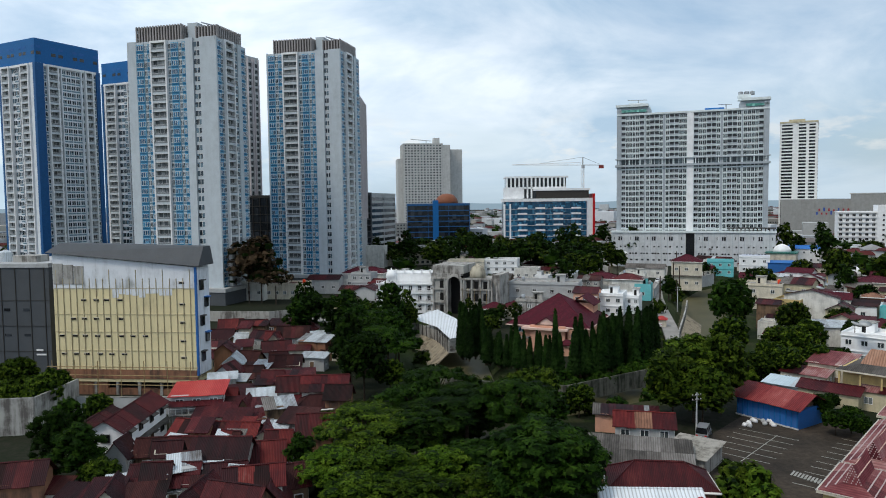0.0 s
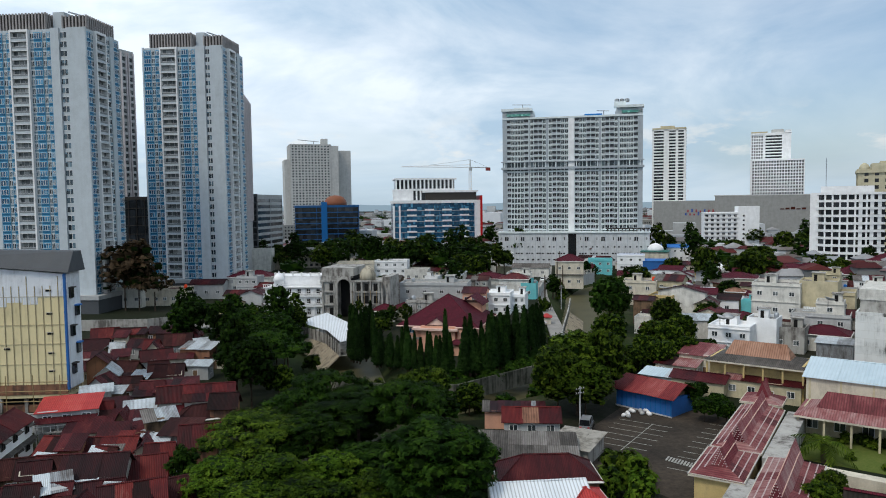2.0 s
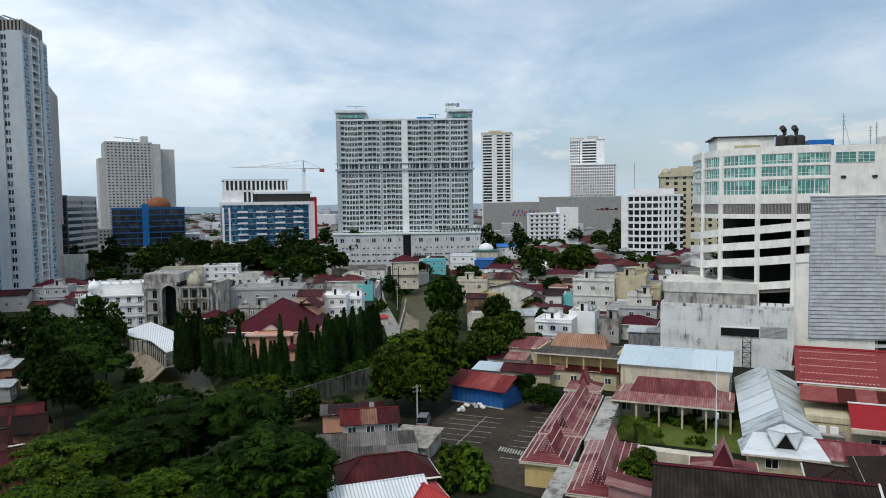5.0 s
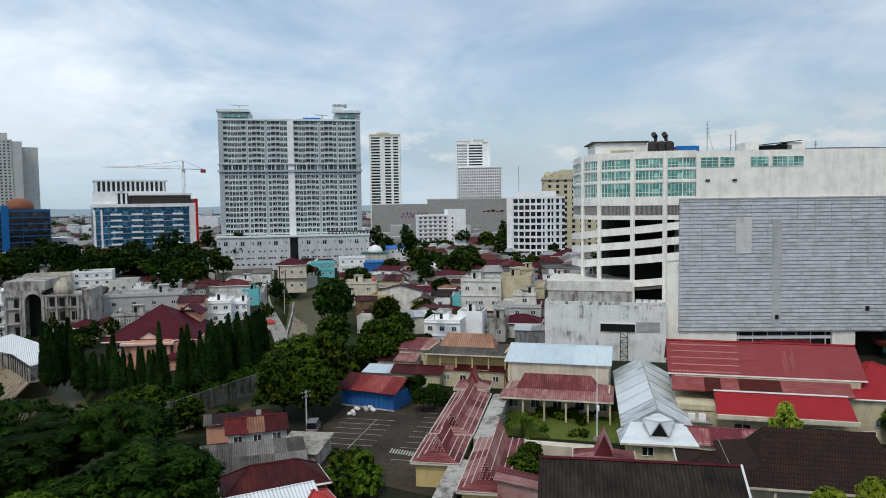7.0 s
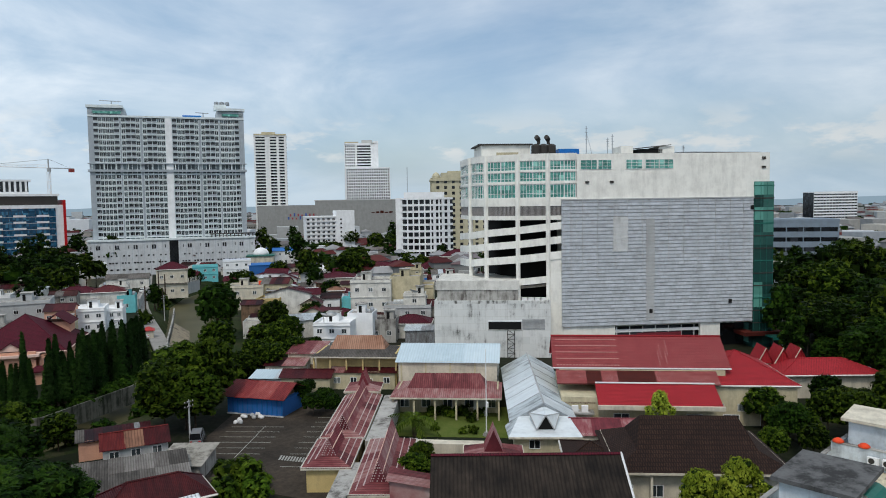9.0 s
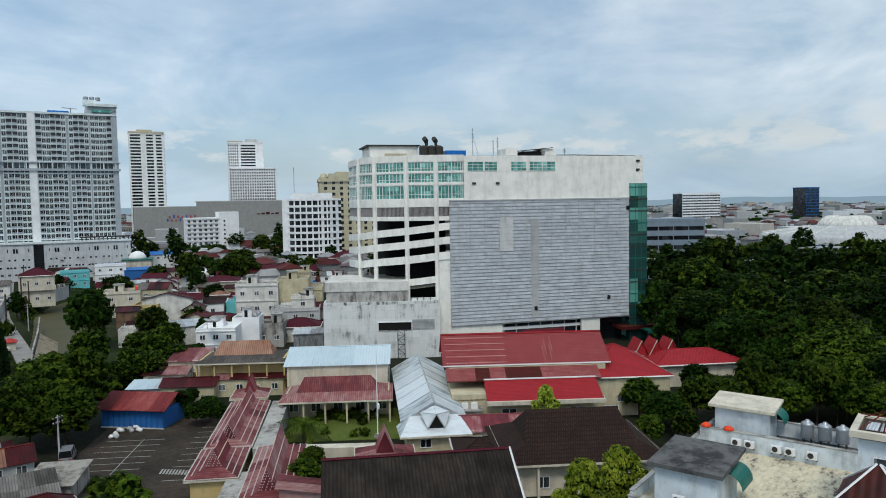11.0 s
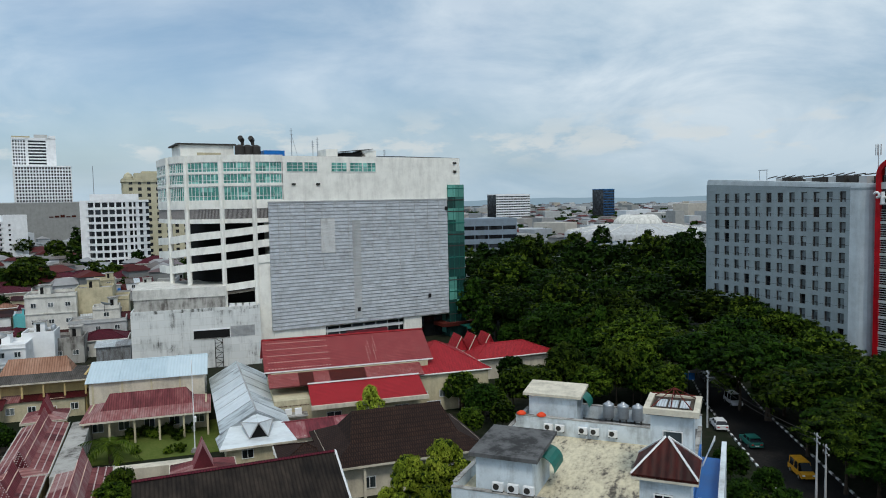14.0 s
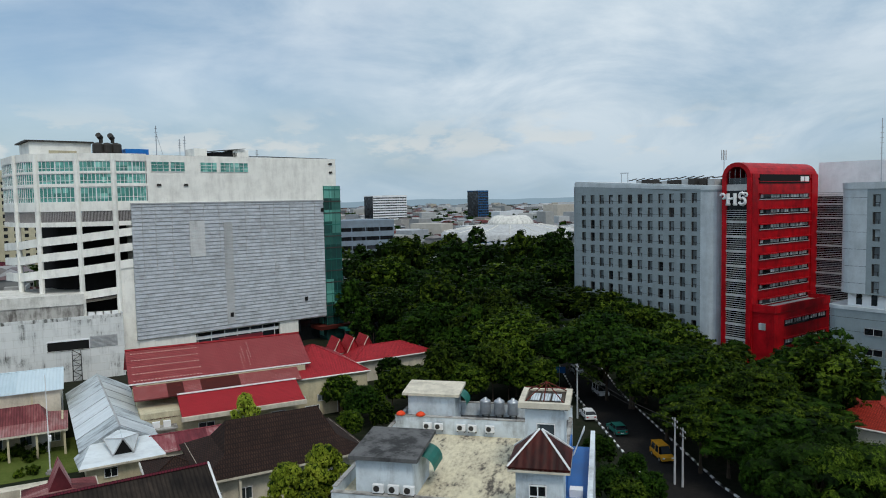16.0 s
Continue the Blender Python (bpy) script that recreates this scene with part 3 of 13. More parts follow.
def house(x, y, yaw, w, d, h, kind="gable", rise=1.6, wall=None, roof=None, label="", alt=(), cols=4, rows=1, over=0.4,
          wins=3, floors=1, glass=None, fr=None, z=0.0, door=True, group="houses of the quarter", name="house", sides=(0, 1), parapet=0.7,
          fascia=None, gapped=False):
    """A house centred on x, y with its front to local -y. kind: gable, hip, shed, flat."""
    rng = random.Random(int(x * 37 + y * 91 + w * 11))
    wall, glass, fr = wall or WHITE, glass or GLASS, fr or FRAMEW
    if math.hypot(x, y) > 170:      # doors and side windows of far houses lie out of sight
        door, sides = False, (0,)
    ob = thing(name, label or "small house with plastered walls and a sheet roof", "house", x, y, z, yaw, group)
    q = Mesh()
    q.box(-w / 2, w / 2, -d / 2, d / 2, -0.5, h, wall)
    if kind == "gable":
        for sx in (-w / 2, w / 2 - 0.15):
            q.hexa([(sx, -d / 2, h), (sx + 0.15, -d / 2, h), (sx + 0.15, d / 2, h), (sx, d / 2, h),
                    (sx, -0.05, h + rise - 0.14), (sx + 0.15, -0.05, h + rise - 0.14), (sx + 0.15, 0.05, h + rise - 0.14), (sx, 0.05, h + rise - 0.14)], wall)
    elif kind == "shed":
        q.hexa([(-w / 2, -d / 2, h), (w / 2, -d / 2, h), (w / 2, d / 2, h), (-w / 2, d / 2, h),
                (-w / 2, -d / 2, h + 0.01), (w / 2, -d / 2, h + 0.01), (w / 2, d / 2, h + rise - 0.1), (-w / 2, d / 2, h + rise - 0.1)], wall)
    elif kind == "flat":
        t = 0.22
        for x0, x1, y0, y1 in ((-w / 2, w / 2, -d / 2, -d / 2 + t), (-w / 2, w / 2, d / 2 - t, d / 2), (-w / 2, -w / 2 + t, -d / 2 + t, d / 2 - t), (w / 2 - t, w / 2, -d / 2 + t, d / 2 - t)):
            q.box(x0, x1, y0, y1, h, h + parapet, wall)
    part("wall", q, ob)
    if kind == "flat":
        q = Mesh()
        q.box(-w / 2 + 0.22, w / 2 - 0.22, -d / 2 + 0.22, d / 2 - 0.22, h, h + 0.06, roof or CONC)
        part("roof", q, ob)
        if floors > 1:
            q = Mesh()
            for j in range(1, floors + 1):
                zf = h * j / floors
                q.box(-w / 2 - 0.18, w / 2 + 0.18, -d / 2 - 0.25, -d / 2 + 0.0, zf - 0.16, zf + 0.03, wall)
            part("ledge", q, ob)
    elif kind == "hip":
        q = Mesh()
        hip_roof(q, w, d, h, rise, over, roof or MAROON)
        r = part("roof", q, ob)
        q = Mesh()
        for s1, s2 in (((-1, -1), (1, -1)), ((1, -1), (1, 1)), ((1, 1), (-1, 1)), ((-1, 1), (-1, -1))):
            a, b = (s1[0] * (w / 2 + over), s1[1] * (d / 2 + over), h - 0.12), (s2[0] * (w / 2 + over), s2[1] * (d / 2 + over), h - 0.12)
            q.beam(a, b, 0.16, fascia or WHITE)
        part("fascia", q, ob)
        q = Mesh()
        rr = max(0.0, w - d) / 2
        q.beam((-rr - 0.1, 0, h + rise + 0.02), (rr + 0.1, 0, h + rise + 0.02), 0.13, roof or MAROON)
        for sx, sy in ((-1, -1), (1, -1), (1, 1), (-1, 1)):
            q.beam((sx * rr, 0, h + rise + 0.02), (sx * (w / 2 + over), sy * (d / 2 + over), h + 0.03), 0.10, roof or MAROON)
        part("ridge_cap", q, ob)
    else:
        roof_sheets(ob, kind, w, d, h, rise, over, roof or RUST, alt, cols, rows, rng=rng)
        if kind == "gable":
            q = Mesh()
            q.beam((-w / 2 - over, 0, h + rise + 0.08), (w / 2 + over, 0, h + rise + 0.08), 0.12, roof or RUST)
            part("ridge_cap", q, ob)
    fh, far = h / floors, math.hypot(x, y)
    if 110 < far < 330 and floors > 1 and kind != "flat":
        q = Mesh()
        for f in range(1, floors):
            q.slab((-w / 2 - 0.1, -d / 2 - 0.75, fh * f - 0.22), (w / 2 + 0.1, -d / 2 - 0.75, fh * f - 0.22), (w / 2 + 0.1, -d / 2, fh * f + 0.06), (-w / 2 - 0.1, -d / 2, fh * f + 0.06), 0.07, rng.choice((FIBRE, RUST, CONC, ZINC)))
        part("awning", q, ob)
    if 80 < far < 330 and kind == "flat" and w > 5:
        a = rng.uniform(-0.3, 0.15) * w
        q = Mesh()
        q.box(a, a + min(3.0, w * 0.35), d * 0.1, d * 0.42, h, h + 2.3, wall); q.box(a - 0.25, a + min(3.0, w * 0.35) + 0.25, d * 0.1 - 0.4, d * 0.42 + 0.2, h + 2.3, h + 2.45, CONC)
        q.box(a + 0.5, a + 1.3, d * 0.1 - 0.02, d * 0.1 + 0.02, h, h + 1.9, INTERIOR_SHADE)
        part("stair_hut", q, ob)
        if rng.random() < 0.6:
            tk = thing("water_tank", "cylindrical water tank on a flat house roof", "water tank", 0, 0, 0, 0, "house roof tanks")
            tk.matrix_basis = pose(x, y, z, 0, 0, yaw) @ pose(-w * 0.36 if a > -0.1 * w else w * 0.36, d * 0.2, h + 0.06)
            q = Mesh(); q.lathe([(0.55, 0), (0.6, 0.1), (0.6, 1.2), (0.45, 1.35), (0.12, 1.45)], rng.choice((STEEL, TARP, ORANGE, STEEL)), 14); part("shell", q, tk, smooth=True)
    for s in sides:
        ln = w if s in (0, 2) else d
        m = pose(-w / 2, -d / 2, 0) @ side_pose(s, w, d)
        n = max(1, round(wins * ln / w)) if wins else 0
        for f in range(floors):
            for k in range(n):
                ww, wh = min(1.3, ln / (n + 0.6) * 0.62), min(1.25, fh * 0.45)
                xc = ln * (k + 0.5) / n
                if s == 0 and f == 0 and door and k == n // 2:
                    part("door", shared(f"door|{fr.name}", lambda: door_mesh(fr)), ob, "", m @ pose(xc - 0.45, -0.03, 0))
                    continue
                wd = part("window", window_mesh(round(ww, 1), round(wh, 1), glass, fr), ob, "", m @ pose(xc - ww / 2, -0.03, f * fh + fh * 0.36))
    return ob


def door_mesh(fr):
    q = Mesh()
    q.box(0, 0.9, -0.05, 0.05, 0, 2.05, WOODW)
    for a, b, c, e in ((-0.08, 0, 0, 2.13), (0.9, 0.98, 0, 2.13), (0, 0.9, 2.05, 2.13)):
        q.box(a, b, -0.08, 0.05, c, e, fr)
    q.box(0.78, 0.84, -0.10, -0.05, 0.95, 1.1, STEEL)
    return q


# ---- trees ----
def np_mesh(name, verts, mat_runs, mats):
    """A mesh of loose triangles from an array of corners; mat_runs: how many triangles take each material in turn."""
    me = bpy.data.meshes.new(name)
    n = len(verts)
    me.vertices.add(n)
    me.vertices.foreach_set("co", np.asarray(verts, dtype=np.float32).ravel())
    me.loops.add(n)
    me.loops.foreach_set("vertex_index", np.arange(n, dtype=np.int32))
    me.polygons.add(n // 3)
    me.polygons.foreach_set("loop_start", np.arange(0, n, 3, dtype=np.int32))
    idx = np.concatenate([np.full(c, k, dtype=np.int32) for k, c in enumerate(mat_runs)])
    for m in mats:
        me.materials.append(m)
    me.polygons.foreach_set("material_index", idx)
    me.update(calc_edges=True)
    return me


def leaf_tris(rs, centres, size, flat=0.5, out_n=None, wild=0.24):
    """Leaf sprays: pointed blades that face outwards and upwards, each turned at random by wild."""
    n = len(centres)
    nor = rs.normal(size=(n, 3))
    nor /= np.linalg.norm(nor, axis=1)[:, None]
    if out_n is None:
        nor[:, 2] = np.abs(nor[:, 2])
    else:
        nor = nor * wild + out_n
    nor[:, 2] += flat
    nor /= np.linalg.norm(nor, axis=1)[:, None]
    t = rs.normal(size=(n, 3))
    t -= (t * nor).sum(1)[:, None] * nor
    t /= np.linalg.norm(t, axis=1)[:, None]
    b = np.cross(nor, t)
    s = size * rs.uniform(0.6, 1.3, (n, 1))
    l = s * rs.uniform(1.0, 1.9, (n, 1))
    out = np.empty((n, 3, 3))
    out[:, 0] = centres - t * l * 0.5 - b * s * 0.38
    out[:, 1] = centres - t * l * 0.3 + b * s * 0.45
    out[:, 2] = centres + t * l * 0.75 - nor * s * 0.15
    return out.reshape(-1, 3)


def lobes_points(rs, lobes, n, shell=0.60):
    """Points in the outer shells of ellipsoids (centre, radii), more of them on the upper side, with the outward direction of each."""
    vol = np.array([l[3] * l[4] + l[3] * l[5] + l[4] * l[5] for l in lobes])
    g = 5
    pick = rs.choice(len(lobes), n // g, p=vol / vol.sum())
    L = np.array(lobes)[pick]
    d = rs.normal(size=(len(pick), 3))
    d /= np.linalg.norm(d, axis=1)[:, None]
    low = d[:, 2] < -0.25
    d[low, 2] *= rs.choice([-1, 1], low.sum(), p=[0.75, 0.25])
    r = shell + (1.06 - shell) * rs.uniform(0, 1, (len(pick), 1)) ** 0.5
    p = np.repeat(L[:, :3] + d * r * L[:, 3:], g, axis=0)
    p += rs.normal(size=p.shape) * L[:, 3:].mean(1).repeat(g)[:, None] * 0.10
    return p, np.repeat(d, g, axis=0)


def trunk_mesh(h, r, limbs, bend=0.0):
    q = Mesh()
    pts = [Vector((bend * (k / 4) ** 2, 0, h * k / 4)) for k in range(5)]
    for k in range(4):
        taper(q, pts[k], pts[k + 1], r * (1 - 0.13 * k) * (1.25 if k == 0 else 1), r * (1 - 0.13 * (k + 1)), BARK)
    for e in limbs:
        s = pts[-1] if e[3] > 0.5 else pts[3]
        mid = s.lerp(Vector(e[:3]), 0.55) + Vector((0, 0, 0.25))
        taper(q, s, mid, r * 0.5, r * 0.32, BARK)
        taper(q, mid, Vector(e[:3]), r * 0.32, r * 0.10, BARK)
    return q


def taper(q, a, b, ra, rb, mat, sides=7):
    w = (b - a).normalized()
    u = w.orthogonal().normalized()
    v = w.cross(u)
    i, s = len(q.v), q.slot(mat)
    for c, r in ((a, ra), (b, rb)):
        for k in range(sides):
            t = 2 * math.pi * k / sides
            q.v.append(tuple(c + (u * math.cos(t) + v * math.sin(t)) * r))
    for k in range(sides):
        n = (k + 1) % sides
        q.f.append((i + k, i + n, i + sides + n, i + sides + k)); q.m.append(s)


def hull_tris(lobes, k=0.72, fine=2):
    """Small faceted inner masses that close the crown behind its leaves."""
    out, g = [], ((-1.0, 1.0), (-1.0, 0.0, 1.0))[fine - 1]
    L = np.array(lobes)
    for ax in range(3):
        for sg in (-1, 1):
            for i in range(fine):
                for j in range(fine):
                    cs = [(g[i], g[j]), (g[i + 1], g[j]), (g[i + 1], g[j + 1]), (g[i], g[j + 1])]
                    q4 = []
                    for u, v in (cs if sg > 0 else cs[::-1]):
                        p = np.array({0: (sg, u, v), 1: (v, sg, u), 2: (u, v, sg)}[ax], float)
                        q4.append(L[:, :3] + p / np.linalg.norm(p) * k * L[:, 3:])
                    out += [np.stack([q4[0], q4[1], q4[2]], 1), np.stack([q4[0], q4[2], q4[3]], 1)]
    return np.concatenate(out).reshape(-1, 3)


def make_tree(kind, seed, far=0):
    """One tree of about unit plan: its trunk mesh and its crown, in metres."""
    rs = np.random.RandomState(seed + 11)
    lob, u = [], rs.uniform
    if kind == "umbrella":         # wide, layered crown of flat pads
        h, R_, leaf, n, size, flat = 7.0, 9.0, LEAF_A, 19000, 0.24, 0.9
        for k in range(38):
            a, r = k * 2.4 + u(-0.3, 0.3), R_ * math.sqrt((k + 0.4) / 38) * u(0.85, 1.05)
            w = u(1.3, 2.4) * (1.15 - 0.3 * r / R_)
            lob.append((math.cos(a) * r, math.sin(a) * r, h + 3.8 - 3.2 * (r / R_) ** 2 + u(-0.9, 0.7), w, w * u(0.8, 1.2), u(0.5, 0.9)))
        for k in range(9):
            a, r = k * 2.1, R_ * u(0.2, 0.6)
            lob.append((math.cos(a) * r, math.sin(a) * r, h + u(0.0, 1.4), 2.2, 2.2, 0.7))
    elif kind == "rain":           # broad street tree: big billows, each a heap of small clumps
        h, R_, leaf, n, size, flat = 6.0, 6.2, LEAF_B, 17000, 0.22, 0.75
        for k in range(11):
            a, r = k * 2.4 + u(-0.3, 0.3), R_ * math.sqrt(k / 11) * u(0.9, 1.1)
            bx, by, bz, br = math.cos(a) * r, math.sin(a) * r, h + 3.4 - 2.6 * (r / R_) ** 2 + u(-0.8, 0.8), u(2.2, 3.2)
            lob.append((bx, by, bz, br * 0.8, br * 0.8, br * 0.62))
            for j in range(9):
                b, e = j * 2.4 + k, 0.05 + 1.45 * (j + 0.3) / 9
                w = u(0.7, 1.35)
                lob.append((bx + br * math.cos(b) * math.cos(e), by + br * math.sin(b) * math.cos(e), bz + br * 0.72 * math.sin(e), w, w * u(0.8, 1.2), w * u(0.28, 0.45)))
    elif kind == "round":          # dense dome of many small clumps
        h, leaf, n, size, flat = 4.0, LEAF_B, 15000, 0.27, 0.45
        lob.append((0, 0, 7.0, 3.7, 3.7, 3.3))
        for k in range(70):
            zz = 1 - 1.55 * (k + 0.5) / 70
            a, r = k * 2.4, 4.5 * math.sqrt(max(0.0, 1 - zz * zz)) * u(0.86, 1.05)
            w = u(0.75, 1.4)
            lob.append((math.cos(a) * r, math.sin(a) * r, 6.9 + zz * 3.8 + u(-0.4, 0.4), w, w * u(0.8, 1.2), w * u(0.6, 0.85)))
    elif kind == "tall":           # taller, ragged street tree
        h, leaf, n, size, flat = 6.0, LEAF_A, 13000, 0.30, 0.45
        lob.append((0, 0, 9.2, 2.6, 2.6, 3.6))
        for k in range(48):
            a, zz = k * 2.4 + u(-0.3, 0.3), 4.8 + 9.4 * (k + 0.5) / 48
            r = u(2.2, 4.8) * (1.0 - (abs(zz - 8.6) / 7.5) ** 1.6)
            w = u(0.8, 1.6)
            lob.append((math.cos(a) * r, math.sin(a) * r, zz, w, w * u(0.8, 1.2), w * u(0.5, 0.8)))
    elif kind == "bush":
        h, leaf, n, size, flat = 0.6, LEAF_B, 2400, 0.20, 0.4
        lob = [(u(-1.1, 1.1), u(-1.1, 1.1), u(0.5, 1.9), u(0.5, 0.95), u(0.5, 0.95), u(0.4, 0.7)) for k in range(13)]
    elif kind == "feathery":       # light, loose crown with drooping sprays
        h, leaf, n, size, flat = 4.0, LEAF_C, 15000, 0.19, 0.5
        for k in range(44):
            a, zz = k * 2.4, 3.2 + 6.6 * (k + 0.5) / 44
            r = u(1.2, 4.0) * (1 - (abs(zz - 5.6) / 5.2) ** 1.5)
            w = u(0.6, 1.2)
            lob.append((math.cos(a) * r, math.sin(a) * r, zz, w, w, w * u(0.55, 0.9)))
    limbs = [(l[0] * 0.85, l[1] * 0.85, l[2], k % 2) for k, l in enumerate(lob[1:10])]
    tm = trunk_mesh(h, 0.035 * h + 0.10, limbs).data("trunk", True)
    n, size = ((n, size), (int(n * 0.45), size * 1.35), (n // 6, size * 1.9), (n // 13, size * 2.8))[far]
    p, d = lobes_points(rs, lob, n)
    v = leaf_tris(rs, p, size, flat, d)
    if kind == "feathery":
        v[:, 2] -= 0.35 * rs.uniform(0, 1, len(v))
    # inner masses, coloured almost black so gaps between leaves look shaded
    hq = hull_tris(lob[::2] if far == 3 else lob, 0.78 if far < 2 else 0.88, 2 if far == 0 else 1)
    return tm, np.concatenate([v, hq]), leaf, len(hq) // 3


def cypress_verts(seed):
    rs = np.random.RandomState(seed)
    n = 1500
    z = rs.uniform(0.03, 1.0, n) ** 0.9
    r = 1.05 * np.minimum(1.0, z * 7) * (1 - z) ** 0.62 * rs.uniform(0.65, 1.05, n)
    a = rs.uniform(0, 2 * math.pi, n)
    c = np.c_[r * np.cos(a), r * np.sin(a), 0.3 + z * 8.7]
    return leaf_tris(rs, c, 0.32, 0.1, np.c_[np.cos(a), np.sin(a), 0.5 * np.ones(n)], 0.6)


TREE = {}


def tree_meshes(kind, seed, leaf=None, far=0):
    key = (kind, seed, leaf.name if leaf else "", far)
    if key not in TREE:
        if kind == "cypress":
            v = cypress_verts(seed)
            q = Mesh(); taper(q, Vector((0, 0, 0)), Vector((0, 0, 8.0)), 0.16, 0.03, BARK)
            TREE[key] = (q.data("trunk", True), np_mesh("crown", v, [len(v) // 3], [leaf or LEAF_D]))
        else:
            base = (kind, seed, "verts", far)
            if base not in TREE:
                TREE[base] = make_tree(kind, seed, far)
            tm, v, lf, nh = TREE[base]
            TREE[key] = (tm, np_mesh("crown", v, [len(v) // 3 - nh, nh], [leaf or lf, LEAF_SHADE]))
    return TREE[key]


TREE_WORDS = {"rain": "broad street tree with billowing green foliage", "umbrella": "broad umbrella-shaped rain tree with dark layered foliage", "round": "dense round-headed broadleaf tree with green foliage",
              "tall": "tall ragged street tree with dark green foliage", "bush": "low leafy green garden bush",
              "feathery": "slender tree with loose light green foliage", "cypress": "slim columnar dark green cypress"}


FAR_GROVE = []


def tree(kind, x, y, s=1.0, sz=None, leaf=None, z=0.0, label="", group="trees"):
    rng = random.Random(int(x * 13.7 + y * 71.3))
    seed = rng.randint(0, 1 if kind != "cypress" else 2)
    r = math.hypot(x, y)
    far = 0 if kind == "cypress" else 1 if kind == "bush" else min(3, (r > 105) + (r > 165) + (r > 215) + (s < 0.62))
    k = rng.uniform(0.82, 1.22) if kind in ("umbrella", "rain", "tall", "round") else 1.0
    m = pose(x, y, z, 0, 0, rng.uniform(0, 360)) @ Matrix.Diagonal((s * rng.uniform(0.82, 1.0), s * rng.uniform(0.82, 1.0), (sz or s) * k, 1))
    if math.hypot(x, y) > 215:
        FAR_GROVE.append((kind, seed, far, leaf, m))
        return
    tm, cm = tree_meshes(kind, seed, leaf, far)
    ob = thing("bush" if kind == "bush" else "tree", label or TREE_WORDS[kind], "bush" if kind == "bush" else "tree", x, y, z, 0, group)
    ob.matrix_basis = m
    part("trunk", tm, ob)
    part("crown", cm, ob)
    return ob


def far_grove():
    """The trees too far off to count, joined: crowns by their leaf colour, and all the trunks."""
    by, trunks = {}, Mesh()
    for kind, seed, far, leaf, m in FAR_GROVE:
        base = (kind, seed, "verts", far)
        if base not in TREE:
            TREE[base] = make_tree(kind, seed, far)
        tm, v, lf, nh = TREE[base]
        mm = np.array(m)
        v = v @ mm[:3, :3].T + mm[:3, 3]
        by.setdefault((leaf or lf).name, []).append(v[:len(v) - 3 * nh])
        by.setdefault(LEAF_SHADE.name, []).append(v[len(v) - 3 * nh:])
        taper(trunks, m @ Vector((0, 0, -0.3)), m @ Vector((0, 0, 6.0)), 0.3, 0.2, BARK, 5)
    names = list(by)
    vs = [np.concatenate(by[k]) for k in names]
    me = np_mesh("far_trees", np.concatenate(vs), [len(v) // 3 for v in vs], [bpy.data.materials[k] for k in names])
    tagged(new("far_trees", me), "dark green trees among the far houses and streets", "trees", kind="stuff")
    tagged(new("far_trunks", trunks.data("far_trunks")), "trunks of the trees among the far houses", "trees", kind="stuff")


def palm(x, y, h=5.0, s=1.0, z=0.0, n=15):
    rng = random.Random(int(x * 17 + y * 3))
    ob = thing("palm", "palm with a slim trunk and arching green fronds", "palm", x, y, z, rng.uniform(0, 360), "palms")
    q = Mesh(); taper(q, Vector((0, 0, 0)), Vector((0.2, 0, h)), 0.20 * s, 0.13 * s, BARK)
    part("trunk", q, ob)
    for k in range(n):
        a, el = 2 * math.pi * k / n + rng.uniform(-0.2, 0.2), rng.uniform(0.1, 1.1)
        q = Mesh()
        L_ = 2.6 * s * rng.uniform(0.8, 1.15)
        pts = []
        for j in range(7):
            u = j / 6
            rr = L_ * u * (0.55 + 0.45 * math.cos(el))
            zz = h + L_ * (math.sin(el) * u - 0.75 * u * u)
            pts.append(Vector((0.2 + rr * math.cos(a), rr * math.sin(a), zz)))
        side = Vector((-math.sin(a), math.cos(a), 0))
        for j in range(6):
            for sgn in (-1, 1):
                for half in (0.0, 0.5):
                    p = pts[j].lerp(pts[j + 1], half)
                    wd = 0.75 * s * (1 - abs(j / 6 - 0.35)) * 0.8
                    tip = p + side * sgn * wd + (pts[j + 1] - pts[j]) * 0.9 + Vector((0, 0, -0.22 * s))
                    q.face([p, pts[j].lerp(pts[j + 1], half + 0.42), tip], LEAF_B)
        part("frond", q, ob)
    return ob

# ---- ground, river, roads ----
RIVER = (((105, 275), (92, 240), (77, 202), (64, 172), (50, 150), (28, 133), (8, 124), (3, 108), (0, 92), (2, 70)),
         ((8, 124), (6, 150), (5, 182), (-6, 206), (-24, 222)), ((105, 275), (120, 300), (150, 330)))


def seg_dist(px, py, a, b):
    ax, ay, bx, by = *a, *b
    vx, vy = bx - ax, by - ay
    t = np.clip(((px - ax) * vx + (py - ay) * vy) / (vx * vx + vy * vy), 0, 1)
    return np.hypot(px - ax - t * vx, py - ay - t * vy)


def river_dist(px, py):
    d = np.full(np.shape(px), 1e9)
    for line in RIVER:
        for a, b in zip(line, line[1:]):
            d = np.minimum(d, seg_dist(px, py, a, b))
    return d


def ground_z(px, py):
    d = river_dist(px, py)
    k = np.clip((d - 5.5) / 6.0, 0, 1)
    return -4.6 * (1 - k * k * (3 - 2 * k))


